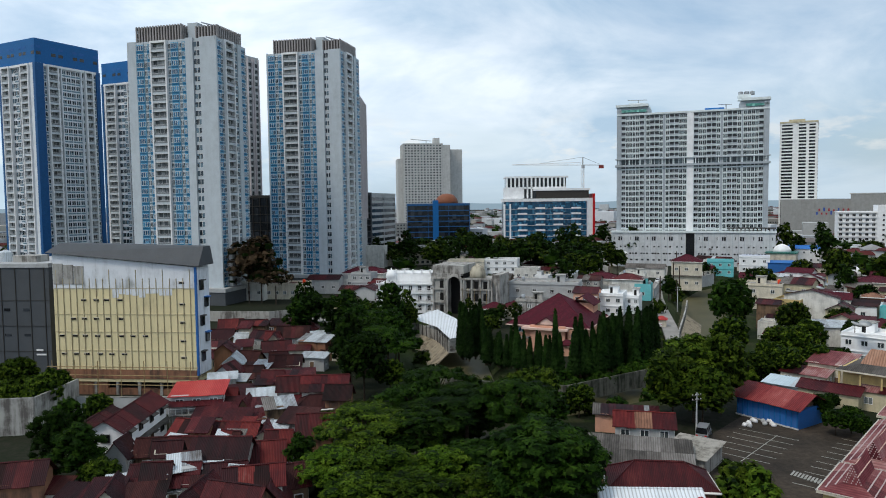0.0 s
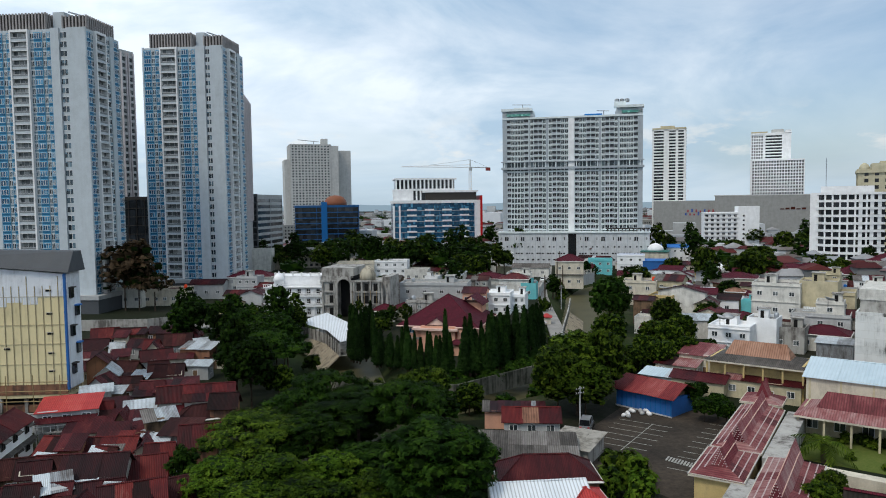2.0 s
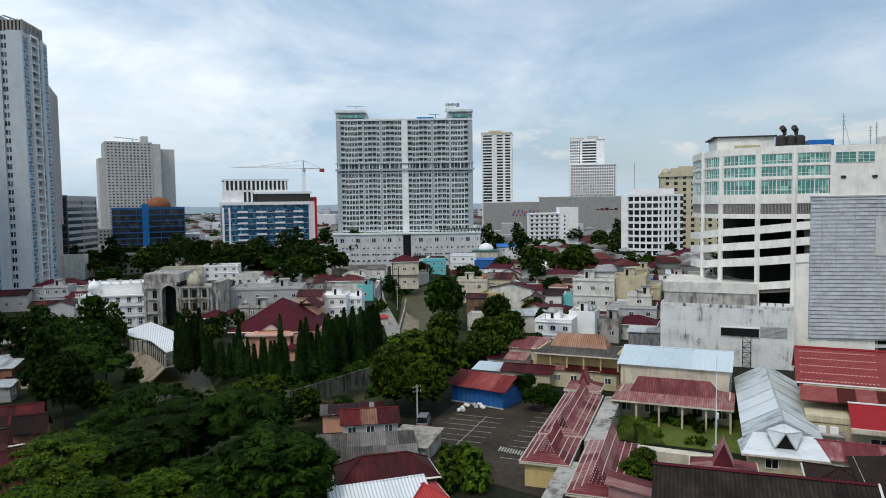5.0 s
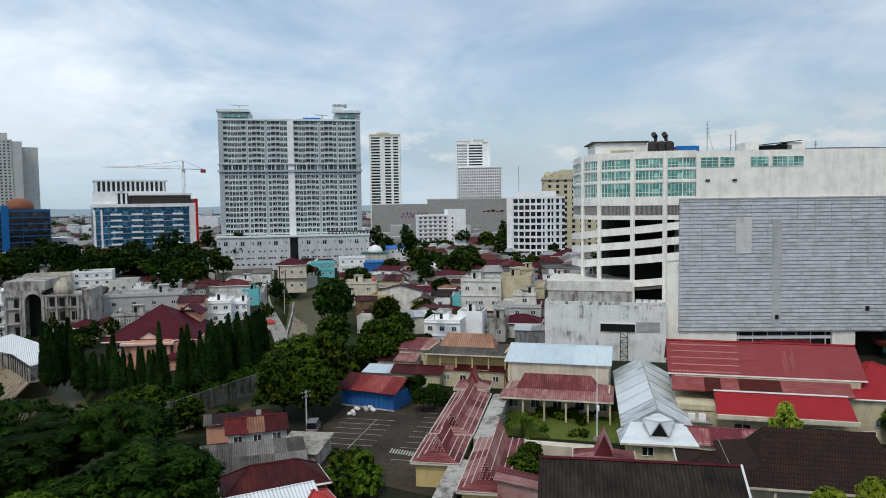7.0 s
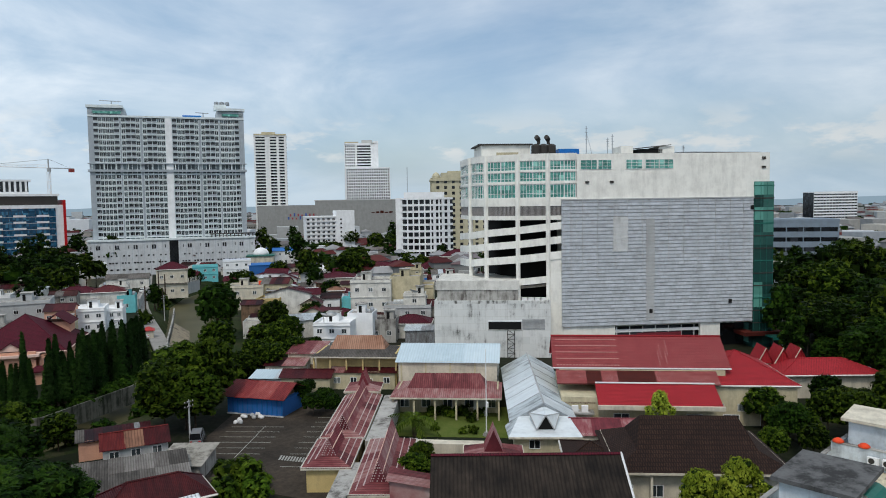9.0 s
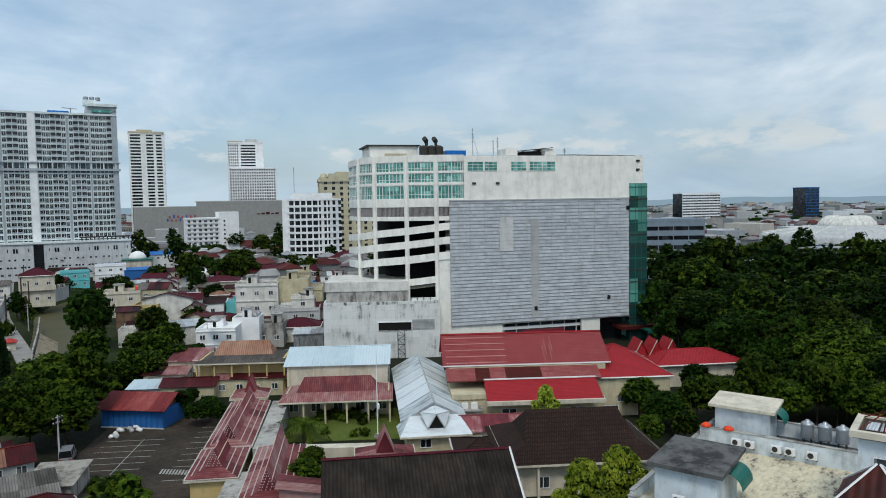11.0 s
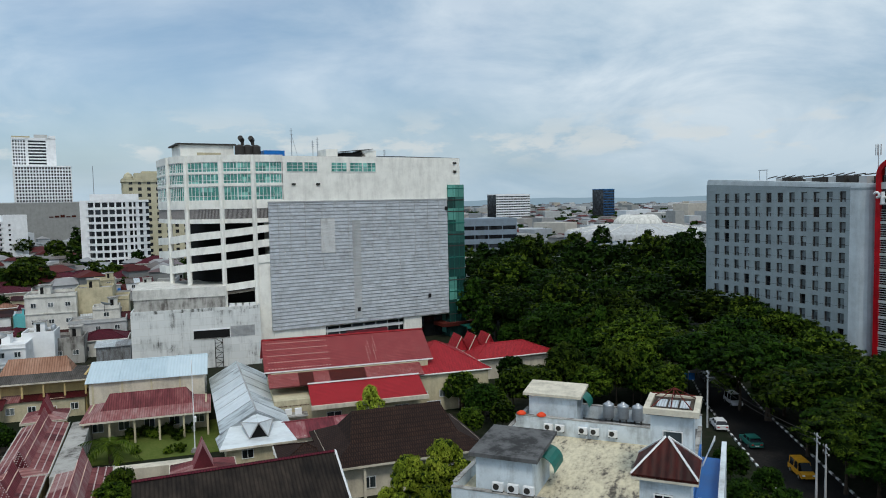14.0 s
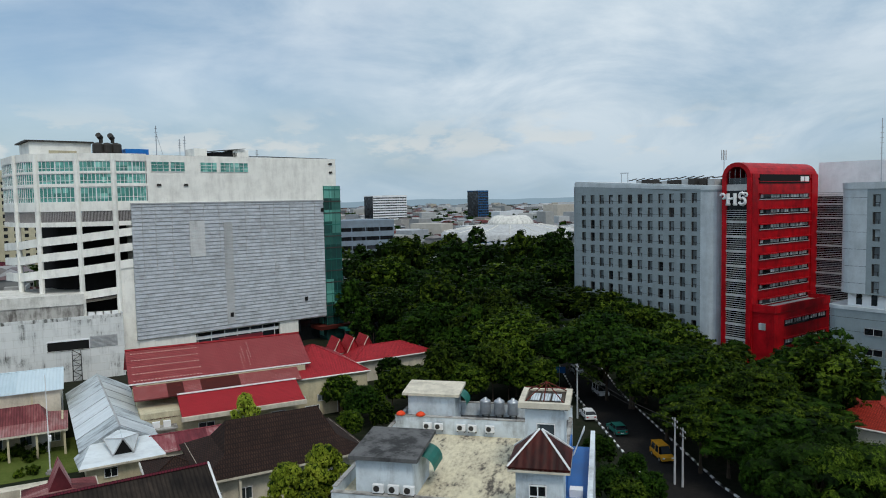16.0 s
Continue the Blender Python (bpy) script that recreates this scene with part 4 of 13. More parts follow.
def build_ground():
    fine_x, fine_y = np.arange(-120, 221, 3.0), np.arange(-60, 351, 3.0)
    out = np.array([10, 30, 70, 150, 300, 600, 1100, 1900, 3000, 4400.0])
    xs = np.concatenate([-120 - out[::-1], fine_x, 220 + out])
    ys = np.concatenate([-60 - out[::-1], fine_y, 350 + out])
    X, Y = np.meshgrid(xs, ys)
    Z = ground_z(X, Y)
    nx, ny = len(xs), len(ys)
    v = np.c_[X.ravel(), Y.ravel(), Z.ravel()]
    i = (np.arange(ny - 1)[:, None] * nx + np.arange(nx - 1)[None]).ravel()
    f = np.c_[i, i + 1, i + nx + 1, i + nx]
    me = bpy.data.meshes.new("ground")
    me.from_pydata(v.tolist(), [], f.tolist())
    me.materials.append(SOIL); me.materials.append(BANK)
    rd = river_dist(v[:, 0], v[:, 1])[f].mean(1)
    me.polygons.foreach_set("material_index", (rd < 15).astype(np.int32))
    me.polygons.foreach_set("use_smooth", [True] * len(f))
    me.update()
    tagged(new("ground", me), "brown soil and rough green river banks of the town", "ground", kind="structure")
    q = Mesh()
    for k, line in enumerate(RIVER):
        for a, b in zip(line, line[1:]):
            u = Vector((b[0] - a[0], b[1] - a[1], 0)).normalized()
            n = Vector((-u.y, u.x, 0)) * 9
            p, e = Vector((*a, 0)) - u * 3, Vector((*b, 0)) + u * 3
            zz = Vector((0, 0, -3.4 + 0.004 * len(q.f)))
            q.face([p - n + zz, e - n + zz, e + n + zz, p + n + zz], WATER)
    tagged(new("water", q.data("water")), "murky brown-green river between overgrown banks", "river", kind="structure")


build_ground()


def strip(name, pts, width, mat, z, label, category="road", kerb=0.0):
    """A paved strip along a line of points, with raised kerbs where wanted."""
    ob = thing(name, label, category, 0, 0, 0, 0, kind="structure")
    q, k_ = Mesh(), Mesh()
    for n_, (a, b) in enumerate(zip(pts, pts[1:])):
        u = Vector((b[0] - a[0], b[1] - a[1], 0)).normalized()
        n = Vector((-u.y, u.x, 0)) * width / 2
        p, e, zz = Vector((*a, 0)) - u * 0.8, Vector((*b, 0)) + u * 0.8, Vector((0, 0, z + 0.005 * n_))
        q.hexa([p - n - Vector((0, 0, 0.6)), e - n - Vector((0, 0, 0.6)), e + n - Vector((0, 0, 0.6)), p + n - Vector((0, 0, 0.6)), p - n + zz, e - n + zz, e + n + zz, p + n + zz], mat)
        if kerb:
            L_ = (e - p).length
            c = int(L_ / 1.0)
            for sgn in (-1, 1):
                for j in range(c):
                    s = p + u * (L_ * j / c) + n * sgn
                    t = p + u * (L_ * (j + 1) / c) + n * sgn
                    o = n.normalized() * 0.12
                    zt = Vector((0, 0, z + kerb))
                    k_.hexa([s - o, t - o, t + o, s + o, s - o + zt, t - o + zt, t + o + zt, s + o + zt], FRAMEW if j % 2 else IRON)
    part("carriageway", q, ob)
    if kerb:
        part("kerb", k_, ob, "black and white painted kerbstones", kind="stuff")
    return ob


strip("road_main", ((30, -34), (90, -4.5), (130, 9), (150, 14), (420, 90)), 8.5, ASPHALT, 0.05, "dark asphalt main road under street trees", kerb=0.2)
strip("road_side", ((140, 20), (149, 37), (167, 53), (184, 66), (300, 165), (520, 360)), 9, ASPHALT, 0.03, "dark asphalt street beside the mall")
LANE = ((53.0, 150), (60.2, 174.1), (68.0, 203.4), (75.2, 232.3), (83.0, 261.6), (92.3, 292.2), (112, 345), (149, 453))
strip("lane", LANE, 4.2, PAVE, 0.06, "pale concrete lane along the river bank", "lane")
strip("road_tower", ((-115, 236), (-40, 222), (-22, 226)), 7, PAVE, 0.05, "pale dusty street below the towers")


# ---- towers ----
def column_tower(ob, w, d, z0, floors, fh, front, side, wall, name="tower"):
    """A slab with columns of windows. front, side: (kind, width) lists from left to right, which fill the faces."""
    top = z0 + floors * fh
    q = Mesh()
    q.box(0.6, w - 0.6, 0.6, d - 0.6, 0, top + 1.0, wall)
    part("core", q, ob)
    frames = Mesh()
    for face, cols, ln in ((0, front, w), (1, side, d)):
        m = side_pose(face, w, d)
        k = ln / sum(c[1] for c in cols)
        x = 0.0
        for kind, cw in cols:
            cw *= k

            def bx(q, x0, x1, y0, y1, a, b, mat):
                c = [(x0, y0, a), (x1, y0, a), (x1, y1, a), (x0, y1, a), (x0, y0, b), (x1, y0, b), (x1, y1, b), (x0, y1, b)]
                q.hexa([m @ Vector(p) for p in c], mat)
            if kind == "pier":
                piers = Mesh(); bx(piers, x, x + cw, 0, 0.7, 0, top + 1.2, wall); part("pier", piers, ob)
            elif kind == "rib":
                piers = Mesh(); bx(piers, x, x + cw, -0.35, 0.7, 0, top + 0.6, wall); part("pier", piers, ob)
            elif kind in ("blue", "grey", "dark"):
                sp, gl = wall, GLASSB if kind == "blue" else GLASST
                y0 = {"blue": 0.05, "grey": 0.25, "dark": 0.55}[kind]
                piers = Mesh(); bx(piers, x, x + cw, y0 + 0.08, 0.7, top - 0.1, top + 0.8, wall); part("head_panel", piers, ob)
                mesh = tower_window(round(cw, 2), fh, gl, sp, 1, kind)
                for f in range(floors):
                    part("window", mesh, ob, "", m @ pose(x, y0, z0 + f * fh))
            elif kind == "balc":
                bx(frames, x, x + 0.55, -0.8, 0.7, z0, top + 0.9, FRAMEW)
                bx(frames, x + cw - 0.55, x + cw, -0.8, 0.7, z0, top + 0.9, FRAMEW)
                bx(frames, x + 0.55, x + cw - 0.55, -0.8, 0.7, top + 0.1, top + 0.9, FRAMEW)
                mesh = balcony_mesh(round(cw - 1.1, 2), fh, wall)
                for f in range(floors):
                    part("balcony", mesh, ob, "", m @ pose(x + 0.55, 0, z0 + f * fh))
            x += cw
    if frames.v:
        part("balcony_frame", frames, ob, "white upright frame round the balconies")


def tower_window(w, fh, glass, span, bars, kind):
    """One storey of a window column: panel, framed panes and the spandrel under them."""
    key = f"window|t{w}|{fh}|{glass.name}|{span.name}|{bars}|{kind}"

    def make():
        q = Mesh()
        if kind == "blue":
            q.box(0, w, 0.06, 0.14, 0.0, fh, SPANL)
            q.box(0.12, w - 0.12, 0.03, 0.1, 0.1, 0.75, SPAND)
            n, z0, z1, ins = 3, 1.0, fh - 0.3, 0.22
        elif kind == "grey":
            q.box(0, w, 0.06, 0.14, 0.0, fh, span)
            q.box(0.1, w - 0.1, 0.03, 0.1, 0.15, 0.75, SPANG)
            n, z0, z1, ins = max(2, int(w / 0.9)), 1.0, fh - 0.3, 0.16
        else:
            q.box(0, w, 0.06, 0.14, 0.0, 0.9, span)
            n, z0, z1, ins = 2, 0.9, fh - 0.15, 0.05
        for k in range(n):
            xa, xb = ins + (w - 2 * ins) * k / n, ins + (w - 2 * ins) * (k + 1) / n
            q.box(xa + 0.08, xb - 0.08, 0.02, 0.1, z0 + 0.08, z1 - 0.08, glass)
            q.box(xa + 0.03, xa + 0.08, -0.04, 0.1, z0, z1, FRAMEW); q.box(xb - 0.08, xb - 0.03, -0.04, 0.1, z0, z1, FRAMEW)
        q.box(ins, w - ins, -0.04, 0.1, z0, z0 + 0.09, FRAMEW); q.box(ins, w - ins, -0.04, 0.1, z1 - 0.09, z1, FRAMEW)
        if kind == "dark":
            q.box(0, w, 0.0, 0.6, fh - 0.15, fh, span)
        return q
    return shared(key, make)


def balcony_mesh(w, fh, wall):
    key = f"balcony|{w}|{fh}|{wall.name}"

    def make():
        q = Mesh()
        q.box(0, w, 0.55, 0.6, 0.2, fh, GLASSBAL)
        q.box(0, w, -0.55, 0.6, 0, 0.85, TOWERW)
        q.box(0, w, -0.62, -0.5, 0.0, 0.12, FRAMEW)
        q.box(0, w, -0.5, -0.44, 0.85, 1.45, RAILG); q.box(0, w, -0.54, -0.42, 1.45, 1.53, FRAMEW)
        for k in (0.0, 0.33, 0.66, 0.97):
            q.box(w * k, w * k + 0.08, 0.42, 0.56, 0.85, fh, FRAMEW)
        return q
    return shared(key, make)


TOWERW = plaster("tower_grey_paint", (0.50, 0.55, 0.58), 0.22, 0.8, 0.04)
SPANL = plain("pale_blue_panel", (0.11, 0.34, 0.52), 0.35, 0, 0.2)
SPAND = plain("deep_teal_panel", (0.015, 0.12, 0.24), 0.35)
SPANG = plain("dim_blue_grey_panel", (0.16, 0.25, 0.31), 0.4)
RAILG = plain("grey_railing_glass", (0.22, 0.24, 0.25), 0.3)
GLASSBAL = glazing("balcony_glass", (0.12, 0.135, 0.14), (0.32, 0.33, 0.32), (1.5, 1.5, 3.1), 0.3)
GLASST = glazing("dark_blue_window_glass", (0.018, 0.032, 0.045), (0.10, 0.16, 0.20), (1.2, 1.2, 3.1), 0.12)


def louver_box(ob, x0, x1, y0, y1, z0, z1, pitch=1.15, mat=None):
    """A roof screen of upright fins round a plant deck."""
    mat = mat or LOUVER
    q = Mesh()
    q.box(x0 + 0.3, x1 - 0.3, y0 + 0.3, y1 - 0.3, z0, z1 - 0.3, IRON)
    nx, ny = int((x1 - x0) / pitch), int((y1 - y0) / pitch)
    for k in range(nx + 1):
        x = x0 + (x1 - x0) * k / nx
        q.box(x - 0.27, x + 0.27, y0 - 0.05, y0 + 0.3, z0, z1, mat)
    for k in range(ny + 1):
        y = y0 + (y1 - y0) * k / ny
        q.box(x1 - 0.3, x1 + 0.05, y - 0.27, y + 0.27, z0, z1, mat)
        q.box(x0 - 0.05, x0 + 0.3, y - 0.27, y + 0.27, z0, z1, mat)
    part("roof_screen", q, ob, "brown-grey louvred plant screen")


def pair_tower(x, y, yaw, w, d, ztop, zbase, fh, label, slim=False):
    ob = thing("apartment_tower", label, "tower", x, y, 0, yaw, "tall apartment towers")
    fl = round((ztop - 1.2 - zbase) / fh)
    z0 = ztop - 1.2 - fl * fh
    front = [("pier", 20), ("blue", 17), ("grey", 8), ("blue", 9), ("balc", 36), ("grey", 8), ("blue", 16), ("grey", 8), ("blue", 8), ("pier", 16), ("dark", 15), ("pier", 36)]
    side = [("blue", 9), ("grey", 5), ("balc", 18), ("blue", 4), ("grey", 6), ("pier", 7), ("blue", 7), ("grey", 4)]
    if slim:
        front = [("pier", 3), ("blue", 15), ("grey", 8), ("blue", 10), ("balc", 34), ("grey", 8), ("blue", 14), ("grey", 6), ("blue", 8), ("pier", 18), ("dark", 10), ("pier", 26)]
    column_tower(ob, w, d, z0, fl, fh, front, side, TOWERW)
    louver_box(ob, w * 0.09, w * 0.60, 1.2, d * 0.55, ztop - 0.2, ztop + 5.6)
    louver_box(ob, w * 0.74, w - 1.0, d * 0.12, d * 0.9, ztop - 0.2, ztop + 4.6)
    q = Mesh()
    q.box(w * 0.62, w * 0.73, d * 0.2, d * 0.5, ztop - 0.2, ztop + 6.3, TOWERW)
    part("lift_house", q, ob)
    q = Mesh()
    q.beam((w * 0.78, d * 0.4, ztop + 4.5), (w * 0.78, d * 0.4, ztop + 6.4), 0.35, STEEL)
    q.beam((w * 0.70, d * 0.4, ztop + 7.4), (w * 0.86, d * 0.55, ztop + 5.9), 0.28, STEEL)
    part("window_crane", q, ob)
    q = Mesh()
    q.box(-2, w + 2.5, -3, d + 4, -0.5, z0, DARKW)
    q.box(-2.3, w + 2.8, -3.3, d + 4.3, z0 - 1.0, z0 + 0.4, GREYW)
    part("podium", q, ob, "dark podium with a pale edge")
    return ob


pair_tower(-112.7, 270.0, -15.8, 37.3, 20.6, 96.9, 5.0, 3.1, "pale grey apartment tower with blue window columns and white balconies")
pair_tower(-69.96, 307.9, -15.0, 33.6, 22.5, 100.4, 5.0, 3.1, "slimmer pale grey apartment tower with blue window columns", True)


def rear_slab(x, y, yaw, w, d, ztop, label):
    """A plainer brownish slab of the same estate, seen edge on."""
    ob = thing("apartment_tower", label, "tower", x, y, 0, yaw, "tall apartment towers")
    q = Mesh()
    q.box(0, w, 0, d, -0.5, ztop, GREYW)
    part("core", q, ob)
    nf = int(ztop / 3.1)
    q, g_ = Mesh(), Mesh()
    for face, ln in ((0, w), (1, d)):
        m = side_pose(face, w, d)
        n = max(2, int(ln / 4.2))
        for k in range(n):
            xa, xb = ln * (k + 0.16) / n, ln * (k + 0.84) / n
            c = [(xa, -0.05, 30), (xb, -0.05, 30), (xb, 0.02, 30), (xa, 0.02, 30), (xa, -0.05, ztop - 2), (xb, -0.05, ztop - 2), (xb, 0.02, ztop - 2), (xa, 0.02, ztop - 2)]
            g_.hexa([m @ Vector(p) for p in c], GLASS)
            for xs in (xa, xb):
                c = [(xs - 0.3, -0.8, 28), (xs + 0.3, -0.8, 28), (xs + 0.3, 0, 28), (xs - 0.3, 0, 28), (xs - 0.3, -0.8, ztop - 1), (xs + 0.3, -0.8, ztop - 1), (xs + 0.3, 0, ztop - 1), (xs - 0.3, 0, ztop - 1)]
                q.hexa([m @ Vector(p) for p in c], PINKGREY)
            for f in range(10, nf):
                c = [(xa, -0.55, f * 3.1), (xb, -0.55, f * 3.1), (xb, 0, f * 3.1), (xa, 0, f * 3.1), (xa, -0.55, f * 3.1 + 1.1), (xb, -0.55, f * 3.1 + 1.1), (xb, 0, f * 3.1 + 1.1), (xa, 0, f * 3.1 + 1.1)]
                q.hexa([m @ Vector(p) for p in c], LIGHTGREY)
    part("glazing", g_, ob, "", kind="stuff")
    part("balcony_grid", q, ob, "", kind="stuff")


PINKGREY = plaster("dusty_pink_grey_paint", (0.58, 0.53, 0.53), 0.3)
rear_slab(-93.5, 366, 60, 9, 40, 111.8, "grey apartment slab with pinkish balcony ribs behind the others")
rear_slab(-60, 378, 0, 22, 34, 93.6, "grey apartment slab with pinkish ribs, mostly hidden by its neighbour")


def blue_tower(x, y, yaw, w, d, ztop, fh, front, side, label):
    ob = thing("apartment_tower", label, "tower", x, y, 0, yaw, "tall apartment towers")
    fl = int((ztop - 11) / fh)
    z0 = ztop - 11 - fl * fh
    column_tower(ob, w, d, z0, fl, fh, front, side, GREYISH)
    q = Mesh()
    q.box(0, w, 0, d, ztop - 10, ztop, BLUEC)
    q.box(0.8, w - 0.8, 0.8, d - 0.8, ztop, ztop + 0.1, CONC)
    for a, b in (((0, 0), (w, 0)), ((w, 0), (w, d))):
        for k in range(9):
            u = (k + 0.5) / 9
            px, py = a[0] + (b[0] - a[0]) * u, a[1] + (b[1] - a[1]) * u
            if k % 3 != 1:
                dx, dy = (1.0, 0.06) if a[1] == b[1] else (0.06, 1.0)
                q.box(px - dx, px + dx, py - dy, py + dy, ztop - 6.5, ztop - 5.2, GLASSK)
                q.box(px - dx, px + dx, py - dy, py + dy, ztop - 3.8, ztop - 2.8, BLUEP)
    part("crown", q, ob, "bright blue clad crown storeys")
    q = Mesh()
    q.box(-0.25, w + 0.25, -0.25, d + 0.25, ztop - 11, ztop - 10, FRAMEW)
    q.box(w - 1.3, w + 0.3, -0.3, 3.4, 0, ztop - 9.9, BLUED)
    q.box(-0.3, 0.9, -0.3, 1.0, 0, ztop - 9.9, BLUED)
    q.box(w - 1.0, w + 0.3, d - 1.6, d + 0.3, 0, ztop - 9.9, BLUED)
    part("corner_cladding", q, ob, "dark blue clad corners")
    return ob


GREYISH = plaster("silver_grey_paint", (0.72, 0.75, 0.78), 0.25)
BLUED = plain("deep_blue_cladding", (0.02, 0.10, 0.26), 0.4)
blue_tower(-184.5, 311.2, -28.5, 24.6, 29.5, 106.0, 3.1,
           [("pier", 1.6), ("balc", 4.5), ("dark", 2.2), ("grey", 2), ("dark", 2), ("balc", 4.5), ("pier", 3.2)],
           [("pier", 2.8), ("grey", 2.2), ("balc", 5), ("dark", 1.2), ("rib", 0.5), ("grey", 2.2), ("grey", 2.2), ("grey", 2.2), ("grey", 2.2), ("rib", 0.5), ("dark", 1.4), ("balc", 4), ("grey", 1.8), ("pier", 1.6)],
           "silver-grey apartment tower with a bright blue crown")
blue_tower(-161.1, 355.2, -25.0, 30, 20, 105.9, 3.1,
           [("pier", 1.6), ("balc", 4.5), ("dark", 3), ("grey", 2), ("balc", 3), ("grey", 2.2), ("pier", 3.2)],
           [("pier", 2), ("grey", 3), ("grey", 3), ("pier", 2)],
           "second silver-grey tower with a blue crown, half hidden")


def banded(name, x, y, yaw, w, d, ztop, fh, glass, band, label, nx=6, bandh=1.0, pier=0.25, z0=0.0, category="office building", group="", proud=0.35, sides=(0, 1), cap=1.0):
    """An office block: glazed core with piers and floor bands standing proud of it."""
    ob = thing(name, label, category, x, y, 0, yaw, group)
    q = Mesh()
    q.box(0.05, w - 0.05, 0.05, d - 0.05, -0.5, ztop - 0.2, glass)
    part("glazing", q, ob)
    nz = max(1, int((ztop - z0) / fh))
    q = Mesh()
    for s in sides:
        ln = w if s in (0, 2) else d
        frame_grid(q, side_pose(s, w, d), ln, ztop - nz * fh - bandh, max(2, round(nx * ln / w)), nz, fh, pier, bandh, band, proud)
    q.box(-proud, w + proud, -proud, d + proud, ztop - 0.2, ztop + cap, band)
    part("frame", q, ob)
    return ob


banded("office_building", -82.5, 315.4, -13, 14.0, 12, 39.5, 3.6, GLASSK, IRON, "black glass office block between the towers", 4, 0.3)
banded("office_building", -52, 424, -6, 15.5, 1.2, 42, 3.6, GLASSK, DARKW, "dark glass office side wing", 5, 0.7)
banded("office_building", -36.9, 428.4, 73.4, 42, 20, 41.8, 3.6, GLASSK, GREYW, "dark grey office block with continuous window bands", 1, 1.6)

# far residential tower beyond the offices
def far_block(x, y, yaw, w, d, ztop, nx, fh, wall, label, zb=0.0, glass=None, pier=0.45, band=0.5, ny=None, proud=0.5):
    ob = thing("high_rise", label, "tower", x, y, zb, yaw, "distant high-rise blocks")
    q = Mesh()
    q.box(0.05, w - 0.05, 0.05, d - 0.05, -0.5, ztop, glass or GLASS)
    part("glazing", q, ob)
    nz = int(ztop / fh)
    q = Mesh()
    frame_grid(q, side_pose(0, w, d), w, ztop - nz * fh, nx, nz, fh, pier * w / nx, band * fh, wall, proud)
    frame_grid(q, side_pose(1, w, d), d, ztop - nz * fh, ny or max(1, round(nx * d / w * 0.7)), nz, fh, pier * 1.6 * w / nx, band * fh, wall, proud)
    frame_grid(q, side_pose(3, w, d), d, ztop - nz * fh, ny or max(1, round(nx * d / w * 0.7)), nz, fh, pier * 1.6 * w / nx, band * fh, wall, proud)
    q.box(-proud, w + proud, -proud, d + proud, ztop, ztop + 1.2, wall)
    part("frame", q, ob)
    return ob


# greyed white for far blocks, with distance haze in its colour
HAZEW = plaster("sun_bleached_paint", (0.50, 0.50, 0.48), 0.3)
ob = far_block(-32.7, 819.3, 7.3, 45, 40, 103.4, 12, 3.1, HAZEW, "pale distant apartment block with a roof crane")
q = Mesh(); q.box(45.2, 54, 0, 40, 0, 103.4, HAZEW); q.box(56, 70, 12, 50, 0, 99, HAZEW); q.box(-6, -0.6, 8, 40, 0, 88, HAZEW)
q.box(36, 43, 8, 20, 103.4, 112, HAZEW)
part("side_wing", q, ob)
q = Mesh(); q.beam((28, 15, 106), (28, 15, 110), 0.4, STEEL); q.beam((10, 15, 111), (34, 15, 109), 0.4, STEEL)
part("window_crane", q, ob)

# blue glass office with a white frame
ob = thing("office_building", "white-framed office block with blue glass bands and a set-back top", "office building", 52, 520, 0, -3)
W_, D_ = 66, 40
q = Mesh(); q.box(0.1, W_ - 6, 0.1, D_, -0.5, 36.6, GLASSB); part("glazing", q, ob)
q = Mesh()
q.box(-0.4, W_ - 6, -0.6, D_, 36.6, 38.8, CLEAN)
q.box(-0.4, 1.0, -0.5, 0.2, 0, 35, CLEAN); q.box(4, 5.2, -0.5, 0.2, 0, 35, CLEAN)
q.box(W_ - 6, W_ - 1.5, 0.5, D_, -0.5, 38.8, CLEAN)
q.box(W_ - 1.5, W_, -0.6, D_, 0, 42, REDP)
for k in range(8):
    q.box(0, W_ - 6, -0.25, 0.1, 3 + k * 4, 3.35 + k * 4, LIGHTGREY)
    for j in range(4):
        q.box(10 + j * 13, 17 + j * 13, -0.45, 0.1, 3.2 + k * 4, 4.4 + k * 4, CLEAN)
part("frame", q, ob)
for k in range(8):
    for j in range(10):
        part("window", window_mesh(3.6, 2.6, GLASSB, IRON, 1), ob, "", pose(22.2 + j * 3.75, -0.05, 4.6 + k * 4))
q = Mesh()
q.box(2, 46, 6, 30, 38.8, 54, GLASSK)
for k in range(15):
    q.box(2 + k * 3.0, 3.2 + k * 3.0, 5.2, 6.1, 47 if k > 6 else 39, 54, CLEAN)
q.box(1, 47.5, 5, 30, 54, 55.2, CLEAN); q.box(1, 14, 5.0, 30, 38.8, 47.2, CLEAN)
q.box(12, 46, 5.2, 6, 46, 47.4, CLEAN)
q.box(24, 62, 3, 28, 38.9, 44.5, IRON); q.box(22, 63, 2.5, 28, 44.5, 46, CLEAN)
part("roof_storey", q, ob)

# dark glass hall with a brown dome
ob = banded("office_building", -20, 560, 3, 49, 30, 35, 4.2, GLASSK, BLUED, "low dark glass building with a domed roof", 3, 0.7)
q = Mesh(); q.box(20, 24.5, -1.0, 4, 0, 38.5, BLUEC); part("entrance_tower", q, ob, "bright blue entrance strip")
q = Mesh(); q.lathe([(9, 35), (9, 37.5), (8.3, 39.8), (6.5, 42), (4, 43.3), (1, 43.9)], plain("brown_dome", (0.22, 0.08, 0.04), 0.5), 24, 32, 12); part("dome", q, ob, smooth=True)

